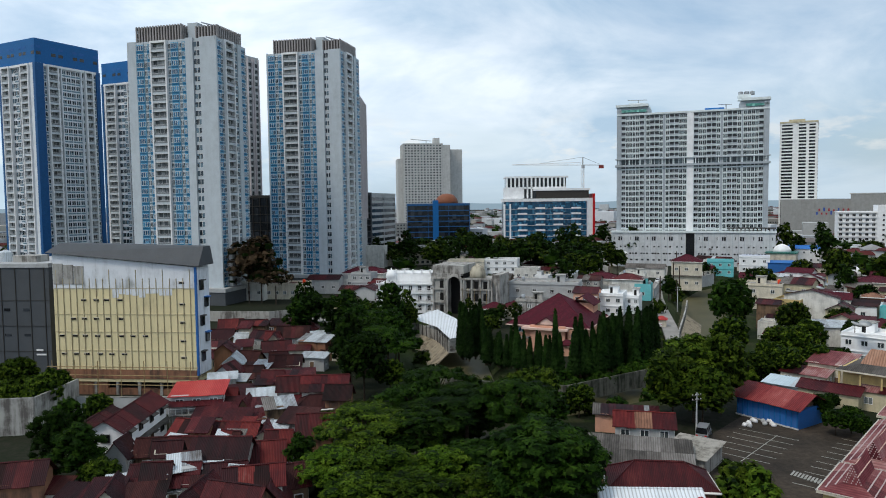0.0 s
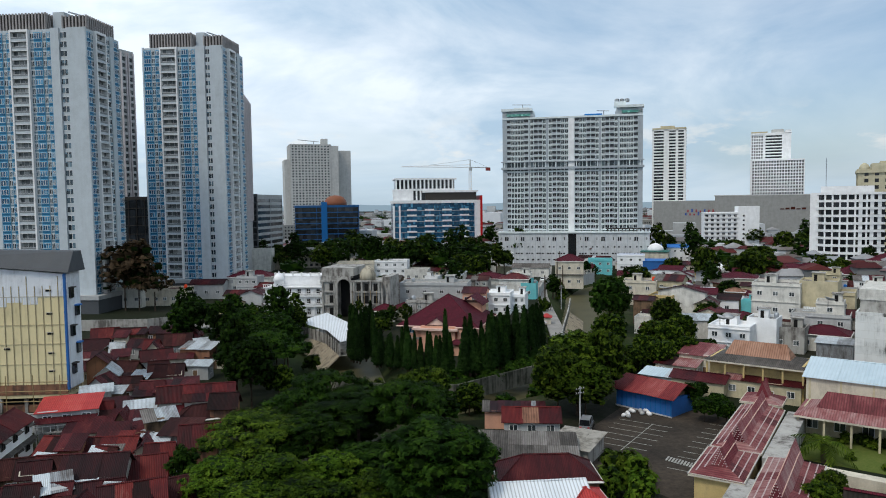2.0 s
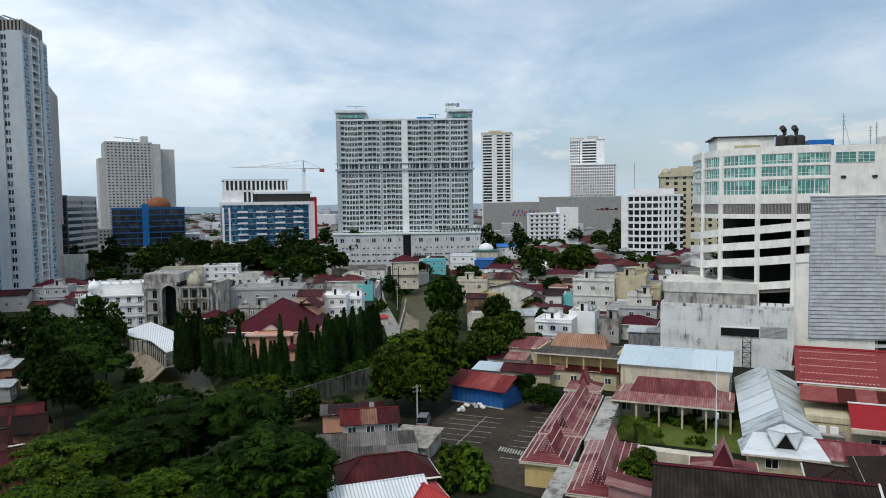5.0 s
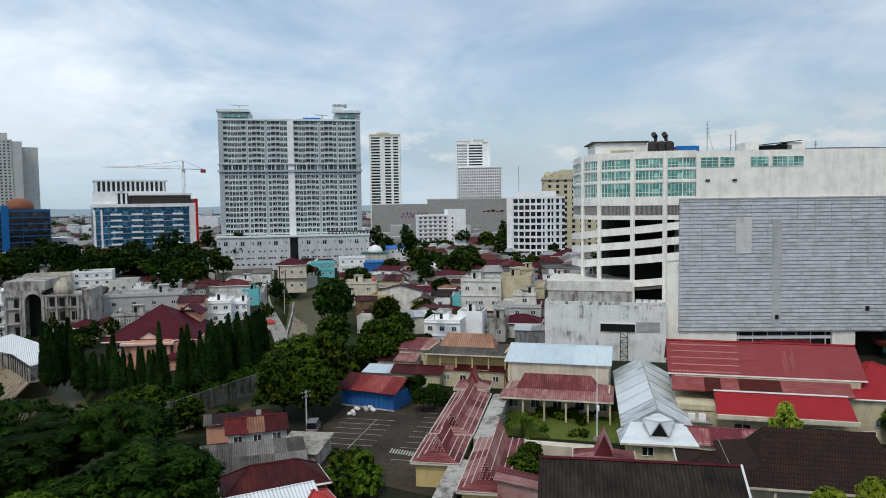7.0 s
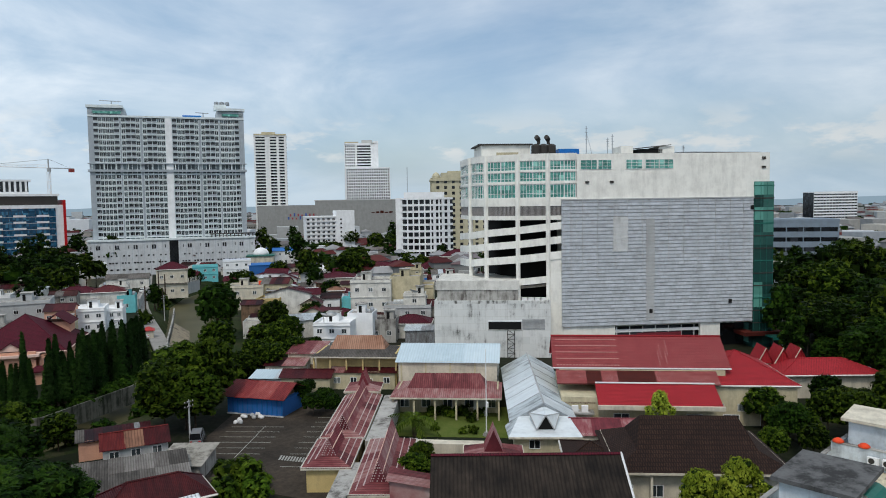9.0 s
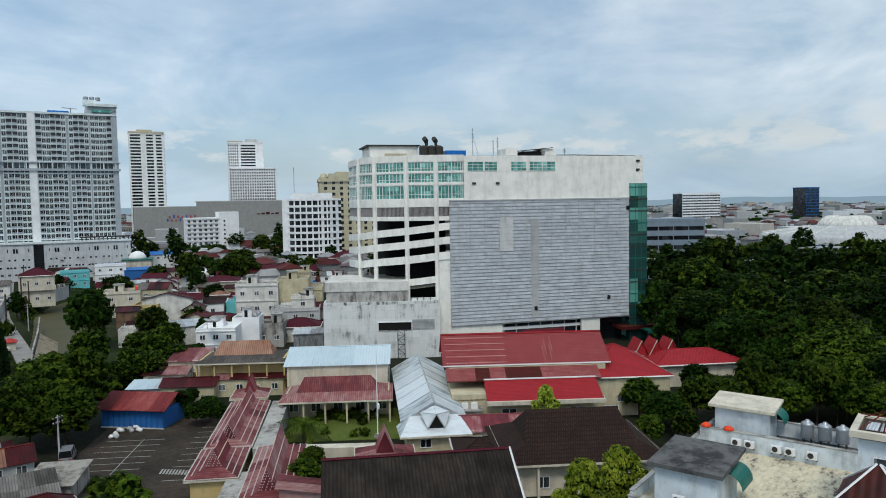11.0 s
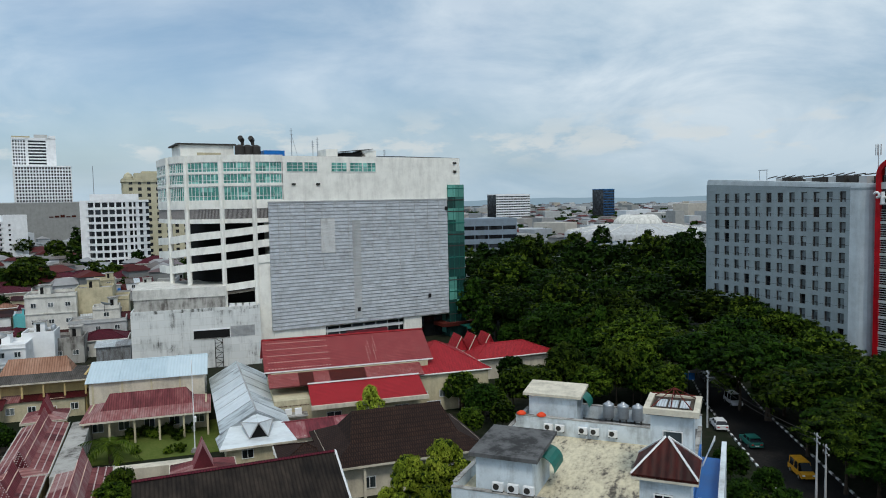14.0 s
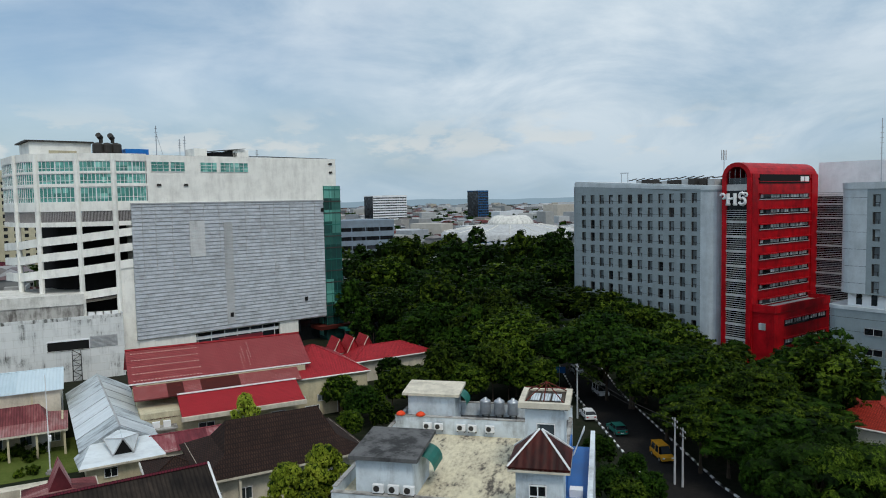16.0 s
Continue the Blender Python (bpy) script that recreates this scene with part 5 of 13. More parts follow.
# tower crane
ob = thing("tower_crane", "pale lattice tower crane above a building site", "crane", 135, 640, 0, 12)
q = Mesh()
for sx, sy in ((-1, -1), (1, -1), (1, 1), (-1, 1)):
    q.beam((sx, sy, 0), (sx, sy, 66), 0.22, FRAMEW)
for k in range(22):
    s = 1 if k % 2 else -1
    q.beam((-s, -1, k * 3), (s, -1, k * 3 + 3), 0.14, FRAMEW); q.beam((1, -s, k * 3), (1, s, k * 3 + 3), 0.14, FRAMEW)
part("mast", q, ob)
q = Mesh()
q.beam((-66, 0, 69), (0, 0, 69), 0.30, FRAMEW); q.beam((-66, 0, 69.2), (0, 0, 71.5), 0.2, FRAMEW)
for k in range(22):
    q.beam((-66 + 3 * k, 0, 69), (-64.5 + 3 * k, 0, 69.2 + 2.3 * (k + 0.5) / 22), 0.12, FRAMEW)
q.beam((0, 0, 69), (20, 0, 69), 0.35, GREYW); q.box(16, 20, -1, 1, 66.0, 68.6, plain("faded_red_paint", (0.30, 0.06, 0.05), 0.6))
part("jib", q, ob)
q = Mesh(); q.beam((0, 0, 66), (0, 0, 76), 0.6, GREYW); q.beam((0, 0, 76), (-40, 0, 70.5), 0.10, IRON); q.beam((0, 0, 76), (17, 0, 69.5), 0.10, IRON)
q.box(-1.2, 1.2, -1.6, 0.2, 66, 69, GREYW)
part("cab", q, ob)

# the great slab of flats on its car-park podium
ob = thing("apartment_block", "huge pale apartment slab with rows of windows on a grey podium", "apartment block", 105.6, 408.1, 0, -21.2)
W_, D_, FH = 79.4, 22.0, 3.08
KW = plaster("pale_grey_white_paint", (0.70, 0.76, 0.76), 0.2)
GLASSKB = glazing("blue_grey_window_glass", (0.028, 0.045, 0.052), (0.10, 0.13, 0.14), (1.7, 1.7, 3.08), 0.15)
KG = plaster("blue_grey_paint", (0.38, 0.42, 0.45), 0.25)
q = Mesh()
q.box(0.4, W_ - 0.4, 0.6, D_, 18, 84.0, GLASSKB)
q.box(0.4, 17.5, 0.6, D_, 84, 89.2, KG); q.box(W_ - 14.5, W_ - 0.4, 0.6, D_, 84, 89.2, KG)
part("core", q, ob)
zl, zu = 20.4, 56.6
q = Mesh()
bays, x = [], 2.6
cols = [("b", 2.4), ("w", 1.7), ("w", 1.7), ("w", 1.7), ("w", 2.0), ("b", 2.6), ("r", 0.8), ("w", 1.9), ("b", 2.6), ("b", 2.4), ("w", 1.9), ("r", 1.3), ("w", 1.9), ("b", 2.6), ("b", 2.4), ("w", 2.0), ("w", 2.0), ("p", 3.6),
        ("b", 2.5), ("w", 1.9), ("w", 1.9), ("b", 2.5), ("b", 2.5), ("w", 1.9), ("r", 1.3), ("w", 1.9), ("b", 2.5), ("b", 2.5), ("w", 1.9), ("r", 0.8), ("w", 1.9), ("w", 1.9), ("w", 1.7), ("w", 1.7), ("b", 2.4)]
ks = (W_ - 5.2) / sum(c[1] + 0.25 for c in cols)
q.box(0, 2.6, 0, D_, 18, 90.0, KG); q.box(W_ - 2.6, W_, 0, D_, 18, 90.0, KG)
part("end_wall", q, ob)
wl = []
for kind, cw in cols:
    cw *= ks
    q = Mesh()
    if kind == "p":
        q.box(x, x + cw, -0.25, 0.7, 18, 85.0, CLEAN)
    elif kind == "r":
        q.box(x, x + cw, 0.1, 0.7, 18, 85.0, KG)
    else:
        wl.append((kind, x, cw))
    q.box(x + cw, x + cw + 0.25 * ks, 0.15, 0.7, 18, 85.0, KW)
    part("pier", q, ob)
    x += cw + 0.25 * ks
for z_a, n in ((zl, 11), (zu + 3.6, 8)):
    for f in range(n + 1):
        q.box(2.6, W_ - 2.6, 0.2, 0.7, z_a + f * FH - 0.55, z_a + f * FH + 0.22, KW); part("floor_band", q, ob); q = Mesh()
q = Mesh()
q.box(-0.8, W_ + 0.8, -1.0, 1.0, zu - 1.2, zu + 0.0, KG); q.box(-0.8, W_ + 0.8, -1.0, 1.0, zu + 2.9, zu + 3.4, KG)
for k in range(14):
    q.box(1 + k * 5.9, 1.5 + k * 5.9, -0.9, -0.4, zu, zu + 2.9, KW)
q.box(0, W_, -0.3, D_, 84.4, 85.4, KW)
part("plant_floor", q, ob)
sl = {"w": window_mesh(1.6, 2.15, GLASSKB, FRAMEW, 1, 0, 0.06), "b": None}
def slab_balcony():
    q = Mesh()
    q.box(0, 2.3, -0.28, 0.5, 0, 0.22, KW); q.box(0, 2.3, -0.28, -0.22, 0.22, 0.95, KG); q.box(0, 0.14, -0.2, 0.5, 0.22, 2.6, KW)
    q.box(0.14, 2.3, 0.16, 0.24, 0.22, 2.35, GLASSK); q.box(1.4, 1.5, 0.10, 0.2, 0.22, 2.35, FRAMEW)
    return q


bal = shared("balcony|slab", slab_balcony)
def window_like(w, h):
    q = Mesh(); q.box(0, w, -0.06, 0.1, 0, h, INTERIOR_SHADE); q.box(-0.08, w + 0.08, -0.12, -0.02, -0.1, 0.0, KW)
    return q


KPOD = plaster("mid_grey_render", (0.56, 0.58, 0.59), 0.35)
up_w, up_b = Mesh(), Mesh()
for kind, xx, cw in wl:
    for f in range(11):
        if kind == "w":
            part("window", sl["w"], ob, "", pose(xx + (cw - 1.6) / 2, 0.45, zl + f * FH + 0.35))
        else:
            part("balcony", bal, ob, "", pose(xx + (cw - 2.3) / 2, 0.3, zl + f * FH - 0.1))
    for f in range(8):
        z = zu + 3.6 + f * FH
        if kind == "w":
            up_w.box(xx + cw / 2 - 0.8, xx + cw / 2 + 0.8, 0.40, 0.5, z + 0.35, z + 0.45, FRAMEW); up_w.box(xx + cw / 2 - 0.8, xx + cw / 2 + 0.8, 0.40, 0.5, z + 2.2, z + 2.3, FRAMEW)
            up_w.box(xx + cw / 2 - 0.05, xx + cw / 2 + 0.05, 0.40, 0.5, z + 0.45, z + 2.2, FRAMEW)
        else:
            up_b.box(xx, xx + cw, 0.0, 0.7, z - 0.1, z + 0.12, KW); up_b.box(xx, xx + cw, 0.0, 0.08, z + 0.12, z + 0.85, KG); up_b.box(xx, xx + cw, 0.48, 0.56, z + 0.12, z + 2.3, GLASSK)
part("upper_window_frame", up_w, ob, "", kind="stuff")
part("upper_balcony", up_b, ob, "", kind="stuff")
q = Mesh()
for x0, x1 in ((-0.6, 17.2), (W_ - 14.2, W_ + 0.6)):
    q.box(x0, x1, -0.6, D_, 89.2, 90.6, KW); q.box(x0 + 2.5, x1 - 1.0, 0.0, 0.62, 86.2, 87.6, GLASSG); q.box(x0 + 2.5, x1 - 1.0, 0.0, 0.62, 84.6, 85.6, GLASSK)
q.box(W_ - 15.5, W_ - 9, 6, 14, 90.6, 93.4, KW); q.box(6, 15, 6, 12, 90.6, 92.0, KW)
q.box(47, 57, 6, 12, 85.4, 87, TARP)
part("roof_block", q, ob)
q = Mesh()
for k in range(3):
    q.lathe([(1.3, 93.4), (1.3, 95.2), (0.3, 95.6)], ZINC, 12, W_ - 14 + k * 2.9, 10)
q.beam((11, 9, 92), (11, 9, 94), 0.25, STEEL); q.beam((5, 9, 94.2), (16, 9, 93.8), 0.22, STEEL); q.beam((58, 9, 85.4), (58, 9, 89), 0.25, STEEL); q.beam((54, 9, 89), (61, 9, 88.6), 0.22, STEEL)
part("roof_tank", q, ob)
q = Mesh()
q.box(-2, W_ + 3.5, -6, D_, -0.5, 18.6, KPOD)
q.box(38, 42.5, -6.1, -5.9, 0, 18.0, GLASSK)
for k in range(28):
    x = -2 + (W_ + 5.5) * k / 28
    if not 37 < x < 43:
        q.box(x, x + 0.16, -6.06, -6.0, 0, 18.4, KG)
q.box(-2.5, W_ + 4, -6.6, 1, 18.4, 19.3, KW)
part("podium", q, ob, "grey car-park podium with scattered dark openings")
q = Mesh()
for k in range(28):
    x = -1.2 + (W_ + 5.5) * k / 28
    if 36 < x < 43:
        continue
    if k % 3 == 1:
        q.box(x, x + 0.85, -6.10, -5.95, 14.0, 16.2, GLASSK); q.box(x + 1.2, x + 2.0, -6.10, -5.95, 14.0, 16.2, GLASSK)
    elif k % 3 == 0:
        q.box(x + 0.5, x + 0.85, -6.10, -5.95, 14.4, 16.0, GLASSK)
    q.box(x + 0.3 + (k % 2) * 0.6, x + 1.1 + (k % 2) * 0.6, -6.10, -5.95, 10.2, 11.0, GLASSK)
    q.box(x, x + 1.0, -6.10, -5.95, 6.4, 7.2, GLASSK)
    if k % 2:
        q.box(x + 1.5, x + 2.3, -6.10, -5.95, 6.4, 7.2, GLASSK)
    q.box(x + 0.4, x + 1.6, -6.10, -5.95, 2.8, 3.6, GLASSK)
part("podium_opening", q, ob, "small dark openings of the podium", kind="stuff")
rng = random.Random(4)
opening = shared("opening|p", lambda: window_like(0.9, 1.3))
q = Mesh()
for k in range(12):
    q.beam((60 + k * 2, -5.5, 19.3), (60 + k * 2, -5.5, 21.3), 0.3, IRON)
q.box(59, 83, -5.8, -5.2, 20.6, 21.3, IRON)
part("terrace_rail", q, ob)


def clinic(x, y, yaw, w, d, h, label):
    """White block of balconied rooms with a plain stair tower."""
    ob = thing("hospital_block", label, "building", x, y, 0, yaw)
    q = Mesh(); q.box(0, w * 0.62, 0, d, -0.5, h, CLEAN); q.box(w * 0.62, w, -0.8, d, -0.5, h + 5, CLEAN)
    q.box(-0.3, w * 0.62, -0.6, d, h, h + 0.8, CLEAN)
    part("wall", q, ob)
    nf = int(h / 3.3)
    for f in range(nf):
        q = Mesh(); q.box(0, w * 0.62, -0.7, 0, f * 3.3 + 3.0, f * 3.3 + 3.3, FRAMEW); q.box(0, w * 0.62, -0.75, -0.68, f * 3.3 + 3.3, f * 3.3 + 3.9, FRAMEW)
        part("ledge", q, ob)
        for k in range(6):
            part("window", window_mesh(2.0, 1.7, GLASSK, FRAMEW, 1), ob, "", pose(w * 0.62 * (k + 0.5) / 6 - 1.0, -0.06, f * 3.3 + 0.9))
        part("window", window_mesh(1.4, 1.4, GLASSK, FRAMEW, 0), ob, "", pose(w * 0.70, -0.86, f * 3.3 + 0.9))
        for k in range(3):
            part("window", window_mesh(1.6, 1.5, GLASSK, FRAMEW, 1), ob, "", pose(w + 0.06, 1.5 + k * (d - 2) / 3, f * 3.3 + 0.9, 0, 0, 90))


clinic(279, 487, -24, 38, 18, 26.5, "white balconied block with a plain stair tower")

# curved white office drum with deep bands
ob = thing("office_building", "white rounded office block with deep window bands", "office building", 245, 300, 0, -38.5)
NF, FH = 11, 3.5
q, g_ = Mesh(), Mesh()


def bow(k, n, w=31.0, bulge=5.0, left=5.5):
    """Points along a softly bowed front with a rounded left end."""
    u = k / n
    x = -w / 2 + w * u
    return x, -bulge * (1 - (2 * u - 1) ** 2) + (left * (0.2 - u) / 0.2 if u < 0.2 else 0)


N_ = 20
for f in range(NF + 1):
    for k in range(N_):
        (xa, ya), (xb, yb) = bow(k, N_), bow(k + 1, N_)
        z = f * FH
        q.hexa([(xa, ya - 0.7, z - 0.5), (xb, yb - 0.7, z - 0.5), (xb, yb + 1, z - 0.5), (xa, ya + 1, z - 0.5), (xa, ya - 0.7, z + 0.55), (xb, yb - 0.7, z + 0.55), (xb, yb + 1, z + 0.55), (xa, ya + 1, z + 0.55)], CLEAN)
        if f < NF:
            g_.hexa([(xa, ya + 0.6, z + 0.7), (xb, yb + 0.6, z + 0.7), (xb, yb + 1, z + 0.7), (xa, ya + 1, z + 0.7), (xa, ya + 0.6, z + FH - 0.5), (xb, yb + 0.6, z + FH - 0.5), (xb, yb + 1, z + FH - 0.5), (xa, ya + 1, z + FH - 0.5)], GLASSK)
            if k in (0, 2, 4, 6, 8, 10, 12, 15):
                q.hexa([(xa - 0.2, ya - 0.35, z), (xa + 0.55, ya - 0.35, z), (xa + 0.55, ya + 1, z), (xa - 0.2, ya + 1, z), (xa - 0.2, ya - 0.35, z + FH), (xa + 0.55, ya - 0.35, z + FH), (xa + 0.55, ya + 1, z + FH), (xa - 0.2, ya + 1, z + FH)], CLEAN)
            elif k in (13, 16, 18):
                q.hexa([(xa, ya - 0.3, z + 0.7), (xb, yb - 0.3, z + 0.7), (xb, yb + 1, z + 0.7), (xa, ya + 1, z + 0.7), (xa, ya - 0.3, z + FH), (xb, yb - 0.3, z + FH), (xb, yb + 1, z + FH), (xa, ya + 1, z + FH)], CLEAN)
part("glazing", g_, ob)
q.box(-15.5, 15.5, 1.0, 24, -0.5, NF * FH + 0.6, CLEAN)
q.box(-11, 11, 1, 18, NF * FH + 0.6, NF * FH + 3.6, CLEAN)
part("frame", q, ob)
q = Mesh(); q.beam((-9, 6, 42), (-9, 6, 56), 0.15, STEEL); part("mast", q, ob)

# classical beige hotel behind it
BEIGE = plaster("beige_stone_paint", (0.50, 0.46, 0.32), 0.3)
ob = far_block(281.0, 336.5, -38.5, 36, 22, 50, 7, 3.5, BEIGE, "beige hotel with arched attic and cornice", 0.0, GLASSK, 0.55, 0.45)
q = Mesh(); q.box(-1, 37, -1.4, 22, 49.6, 51, BEIGE); q.box(6, 28, -1.0, 18, 51, 54.5, BEIGE); q.box(10, 22, 1, 14, 54.5, 55.6, BEIGE)
for xx in (1.5, 32):
    q.lathe([(2.6, 51), (2.6, 52.4), (1.8, 54), (0.4, 55)], BEIGE, 12, xx + 1.3, 2)
part("attic", q, ob)

# far pair of towers on a long blank mall
WARMW = plaster("warm_white_paint", (0.74, 0.75, 0.73), 0.2)


def flats_tower(x, y, yaw, w, d, z0, ztop, fh, cols, mat, label):
    """A far tower of flats: white floors and piers before dark balconies. cols: (kind, width) from left to right; w wall, b balcony, s small windows."""
    ob = thing("high_rise", label, "tower", x, y, 0, yaw, "distant high-rise blocks")
    q = Mesh(); q.box(0.3, w - 0.3, 1.4, d, -0.5, ztop, GLASSK); part("glazing", q, ob)
    nf, k = int((ztop - z0) / fh), w / sum(c[1] for c in cols)
    q, x0 = Mesh(), 0.0
    for kind, cw in cols:
        cw *= k
        if kind == "w":
            q.box(x0, x0 + cw, 0, d, -0.5, ztop + 1, mat)
        else:
            for f in range(nf + 1):
                z = z0 + f * fh
                q.box(x0, x0 + cw, 0.0 if kind == "b" else 0.9, 1.6, z - 0.3, z + (1.0 if kind == "b" else 0.9), mat)
            if kind == "s":
                n = max(2, round(cw / 2.6))
                for m in range(n + 1):
                    q.box(x0 + cw * m / n - 0.5, x0 + cw * m / n + 0.5, 0.85, 1.6, -0.5, ztop, mat)
        x0 += cw
    q.box(-0.4, w + 0.4, 0, d, ztop, ztop + 1.5, mat)
    part("frame", q, ob)
    q = Mesh()
    for f in range(nf):
        for m in range(3):
            q.box(w + 0.02, w + 0.12, 2 + m * (d - 3) / 3, 4 + m * (d - 3) / 3, z0 + f * fh + 0.9, z0 + f * fh + 2.4, GLASSK)
    q.box(w - 0.1, w + 0.02, 0.5, d, -0.5, ztop + 1, mat)
    part("side_wall", q, ob)
    return ob


ob = flats_tower(343.0, 702.3, -29, 33.5, 20, 36, 109.0, 3.2, [("w", 1.5), ("b", 9), ("w", 3.4), ("w", 1.5), ("b", 6), ("w", 2.4), ("b", 5), ("w", 2.2)], WARMW, "tall pale apartment tower with a yellow-edged roof")
q = Mesh(); q.box(0, 33.5, -0.3, 20, 110.5, 112, PALE); q.box(8, 22, 2, 14, 112, 114, PALE); part("trim", q, ob)
ob = flats_tower(458.6, 706.1, -33, 39, 24, 41, 106.0, 3.2, [("s", 12), ("w", 2.2), ("b", 9), ("b", 7), ("w", 2), ("w", 4), ("w", 3)], CLEAN, "white stepped tower of flats")
q = Mesh(); q.box(0, 16, 0.5, 20, 107.5, 109.0, PALE); q.box(20, 32, 3, 18, 107, 111.0, HAZEW); q.box(33, 39, 0.5, 20, 107, 110, CLEAN); part("roof_block", q, ob)
flats_tower(452.0, 694.0, -33, 50, 22, 41, 77.0, 3.3, [("s", 45)], CLEAN, "white hotel block with small square windows")
ob = thing("shopping_mall", "long blank beige mall with a coloured sign panel", "mall", 322, 655, 0, -31)
# beige darkened and cooled, taking the distance haze into the colour
MALLW = plaster("mall_beige_render", (0.29, 0.29, 0.275), 0.3)
q = Mesh(); q.box(0, 56, 0, 60, -0.5, 36, MALLW); q.box(56, 205, -3, 60, -0.5, 40.2, MALLW); q.box(55, 206, -3.3, 60, 40.2, 41, HAZEW)
part("wall", q, ob)
q = Mesh()
rng = random.Random(9)
for k in range(14):
    q.box(29 + k * 1.9, 30.4 + k * 1.9, -0.25, 0, 22 + 3 * (k % 2), 23.6 + 3 * (k % 2) + rng.uniform(0, 2), plain("sign_red", (0.35, 0.05, 0.06), 0.5) if k % 3 else plain("sign_blue", (0.05, 0.10, 0.35), 0.5))
part("sign", q, ob, "row of red and blue sign shapes")
for k in range(5):
    q = Mesh(); q.box(112 + k * 4.5, 115.5 + k * 4.5, -3.2, -2.98, 27, 28.0 + (k % 3) * 0.7, REDBROWN); part("sign", q, ob)
TEAL = glazing("teal_glass", (0.10, 0.24, 0.27), (0.2, 0.34, 0.36))
banded("office_building", 530, 640, -38, 28, 30, 36, 4, TEAL, HAZEW, "teal glass office block far off", 6, 0.6)
banded("office_building", 560, 632, -38, 22, 30, 42, 4, TEAL, HAZEW, "taller teal glass office block far off", 5, 0.6)


# ---- the mall with its car-park drum ----
MX, MY, MYAW = 129.4, 107.3, -34.8
ob = thing("mall_building", "white mall with a big grey louvred facade panel and car-park decks", "mall", MX, MY, 0, MYAW)
CREAM = plaster("weathered_ivory_render", (0.88, 0.87, 0.80), 0.45, 0.8, 0.05, True, (0.30, 0.28, 0.25))
RW, RD, RT = 50.5, 32.0, 46.9
q = Mesh()
q.box(3.2, RW, 0.0, RD, 36.2, RT, CREAM)
part("attic_wall", q, ob)
q = Mesh(); q.box(0.4, RW - 0.6, 0.35, RD, 6.2, 36.2, CREAM); part("wall", q, ob)
q = Mesh(); q.box(0, 12.5, 0.2, 1, -0.5, 6.7, CREAM); part("base_wall", q, ob)
q = Mesh(); q.box(33.5, 38.5, 0.2, 1, -0.5, 6.7, CREAM); part("base_wall", q, ob)
q = Mesh(); q.box(1, RW - 2, 4, RD, -0.5, 6.2, GLASSK); part("ground_floor_glazing", q, ob)
q = Mesh(); q.box(0.3, RW - 0.3, 0.3, RD - 0.3, RT, RT + 0.05, CONC); part("roof", q, ob)
LOUV = plaster("grey_aluminium_slats", (0.48, 0.51, 0.54), 0.78, 0.5, 0.10, True, (0.14, 0.135, 0.13))
for k in range(36):
    z = 6.6 + k * 0.829
    q = Mesh()
    q.hexa([(-0.5, -0.38, z), (46.4, -0.38, z), (46.4, 0.1, z), (-0.5, 0.1, z), (-0.5, -0.26, z + 0.745), (46.4, -0.26, z + 0.745), (46.4, 0.1, z + 0.745), (-0.5, 0.1, z + 0.745)], LOUV)
    part("slat", q, ob)
q = Mesh()
for x in [1.6, 4.4, 8.0, 12.2, 15.2, 18.8, 25.2, 29.0, 32.5, 36.8, 40.5, 43.8]:
    q.box(x, x + 0.10, -0.42, -0.2, 16 + (x * 7) % 9, 36.2, LIGHTGREY)
q.box(19.8, 21.9, -0.44, -0.1, 18.1, 31.6, GREYW); q.box(19.9, 21.8, -0.42, -0.1, 7.6, 18.0, LIGHTGREY)
q.box(-0.6, 46.5, -0.45, 0.1, 36.15, 36.45, GREYW)
part("panel_trim", q, ob)
for x, z in ((20.6, 9.2), (40.3, 11.0), (45.6, 33.4)):
    q = Mesh(); q.box(x, x + 0.8, -0.5, -0.3, z, z + 1.0, INTERIOR_SHADE); part("vent", q, ob)
q = Mesh(); q.box(11.8, 15.3, -0.46, -0.3, 24.0, 32.2, plaster("faded_banner", (0.60, 0.61, 0.60), 0.7, 0.6)); part("banner", q, ob, "faded advertising banner")
# green windows of the top storeys
def green_window(w, h):
    return window_mesh(w, h, GLASSG, FRAMEW, max(1, int(w / 1.4)), 2, 0.07)
for x, w in ((4.1, 3.9), (8.3, 3.2), (15.0, 3.9), (19.7, 3.3), (23.1, 3.4)):
    part("window", green_window(w, 2.2), ob, "", pose(x, -0.04, 43.3))
for x, z in ((5.2, 40.1), (11.1, 40.1), (48.5, 45.4), (48.5, 43.2)):
    q = Mesh(); q.box(x, x + 0.9, -0.25, 0, z, z + 0.5, IRON); part("spotlight", q, ob)
# glazed street corner
GLASSGD = glazing("deep_green_glass", (0.022, 0.075, 0.066), (0.10, 0.28, 0.23), (3.2, 6.0, 3.0), 0.15)
q = Mesh(); q.box(46.6, RW + 1.0, -0.25, 18, 0, 40.0, GLASSGD); part("corner_glazing", q, ob)
q = Mesh()
for k in range(13):
    q.box(46.5, RW + 1.1, -0.33, 18, 2.9 + k * 3.0, 3.15 + k * 3.0, IRON if k % 3 else GREENP)
for k in range(4):
    q.box(46.6 + k * 1.6, 46.68 + k * 1.6, -0.32, -0.2, 3, 40, GREENP)
for k in range(6):
    q.box(RW + 0.9, RW + 1.2, 0.6 + k * 3.2, 0.75 + k * 3.2, 3, 40, IRON)
q.box(44, RW + 6, -1.6, 6, 3.0, 3.9, REDBROWN)
part("corner_frame", q, ob)
q = Mesh(); q.box(13, 33, 0.9, 4, 0.2, 6.0, GLASSK)
q.box(12.6, 33.4, 0.7, 1.1, 4.6, 5.3, FRAMEW)
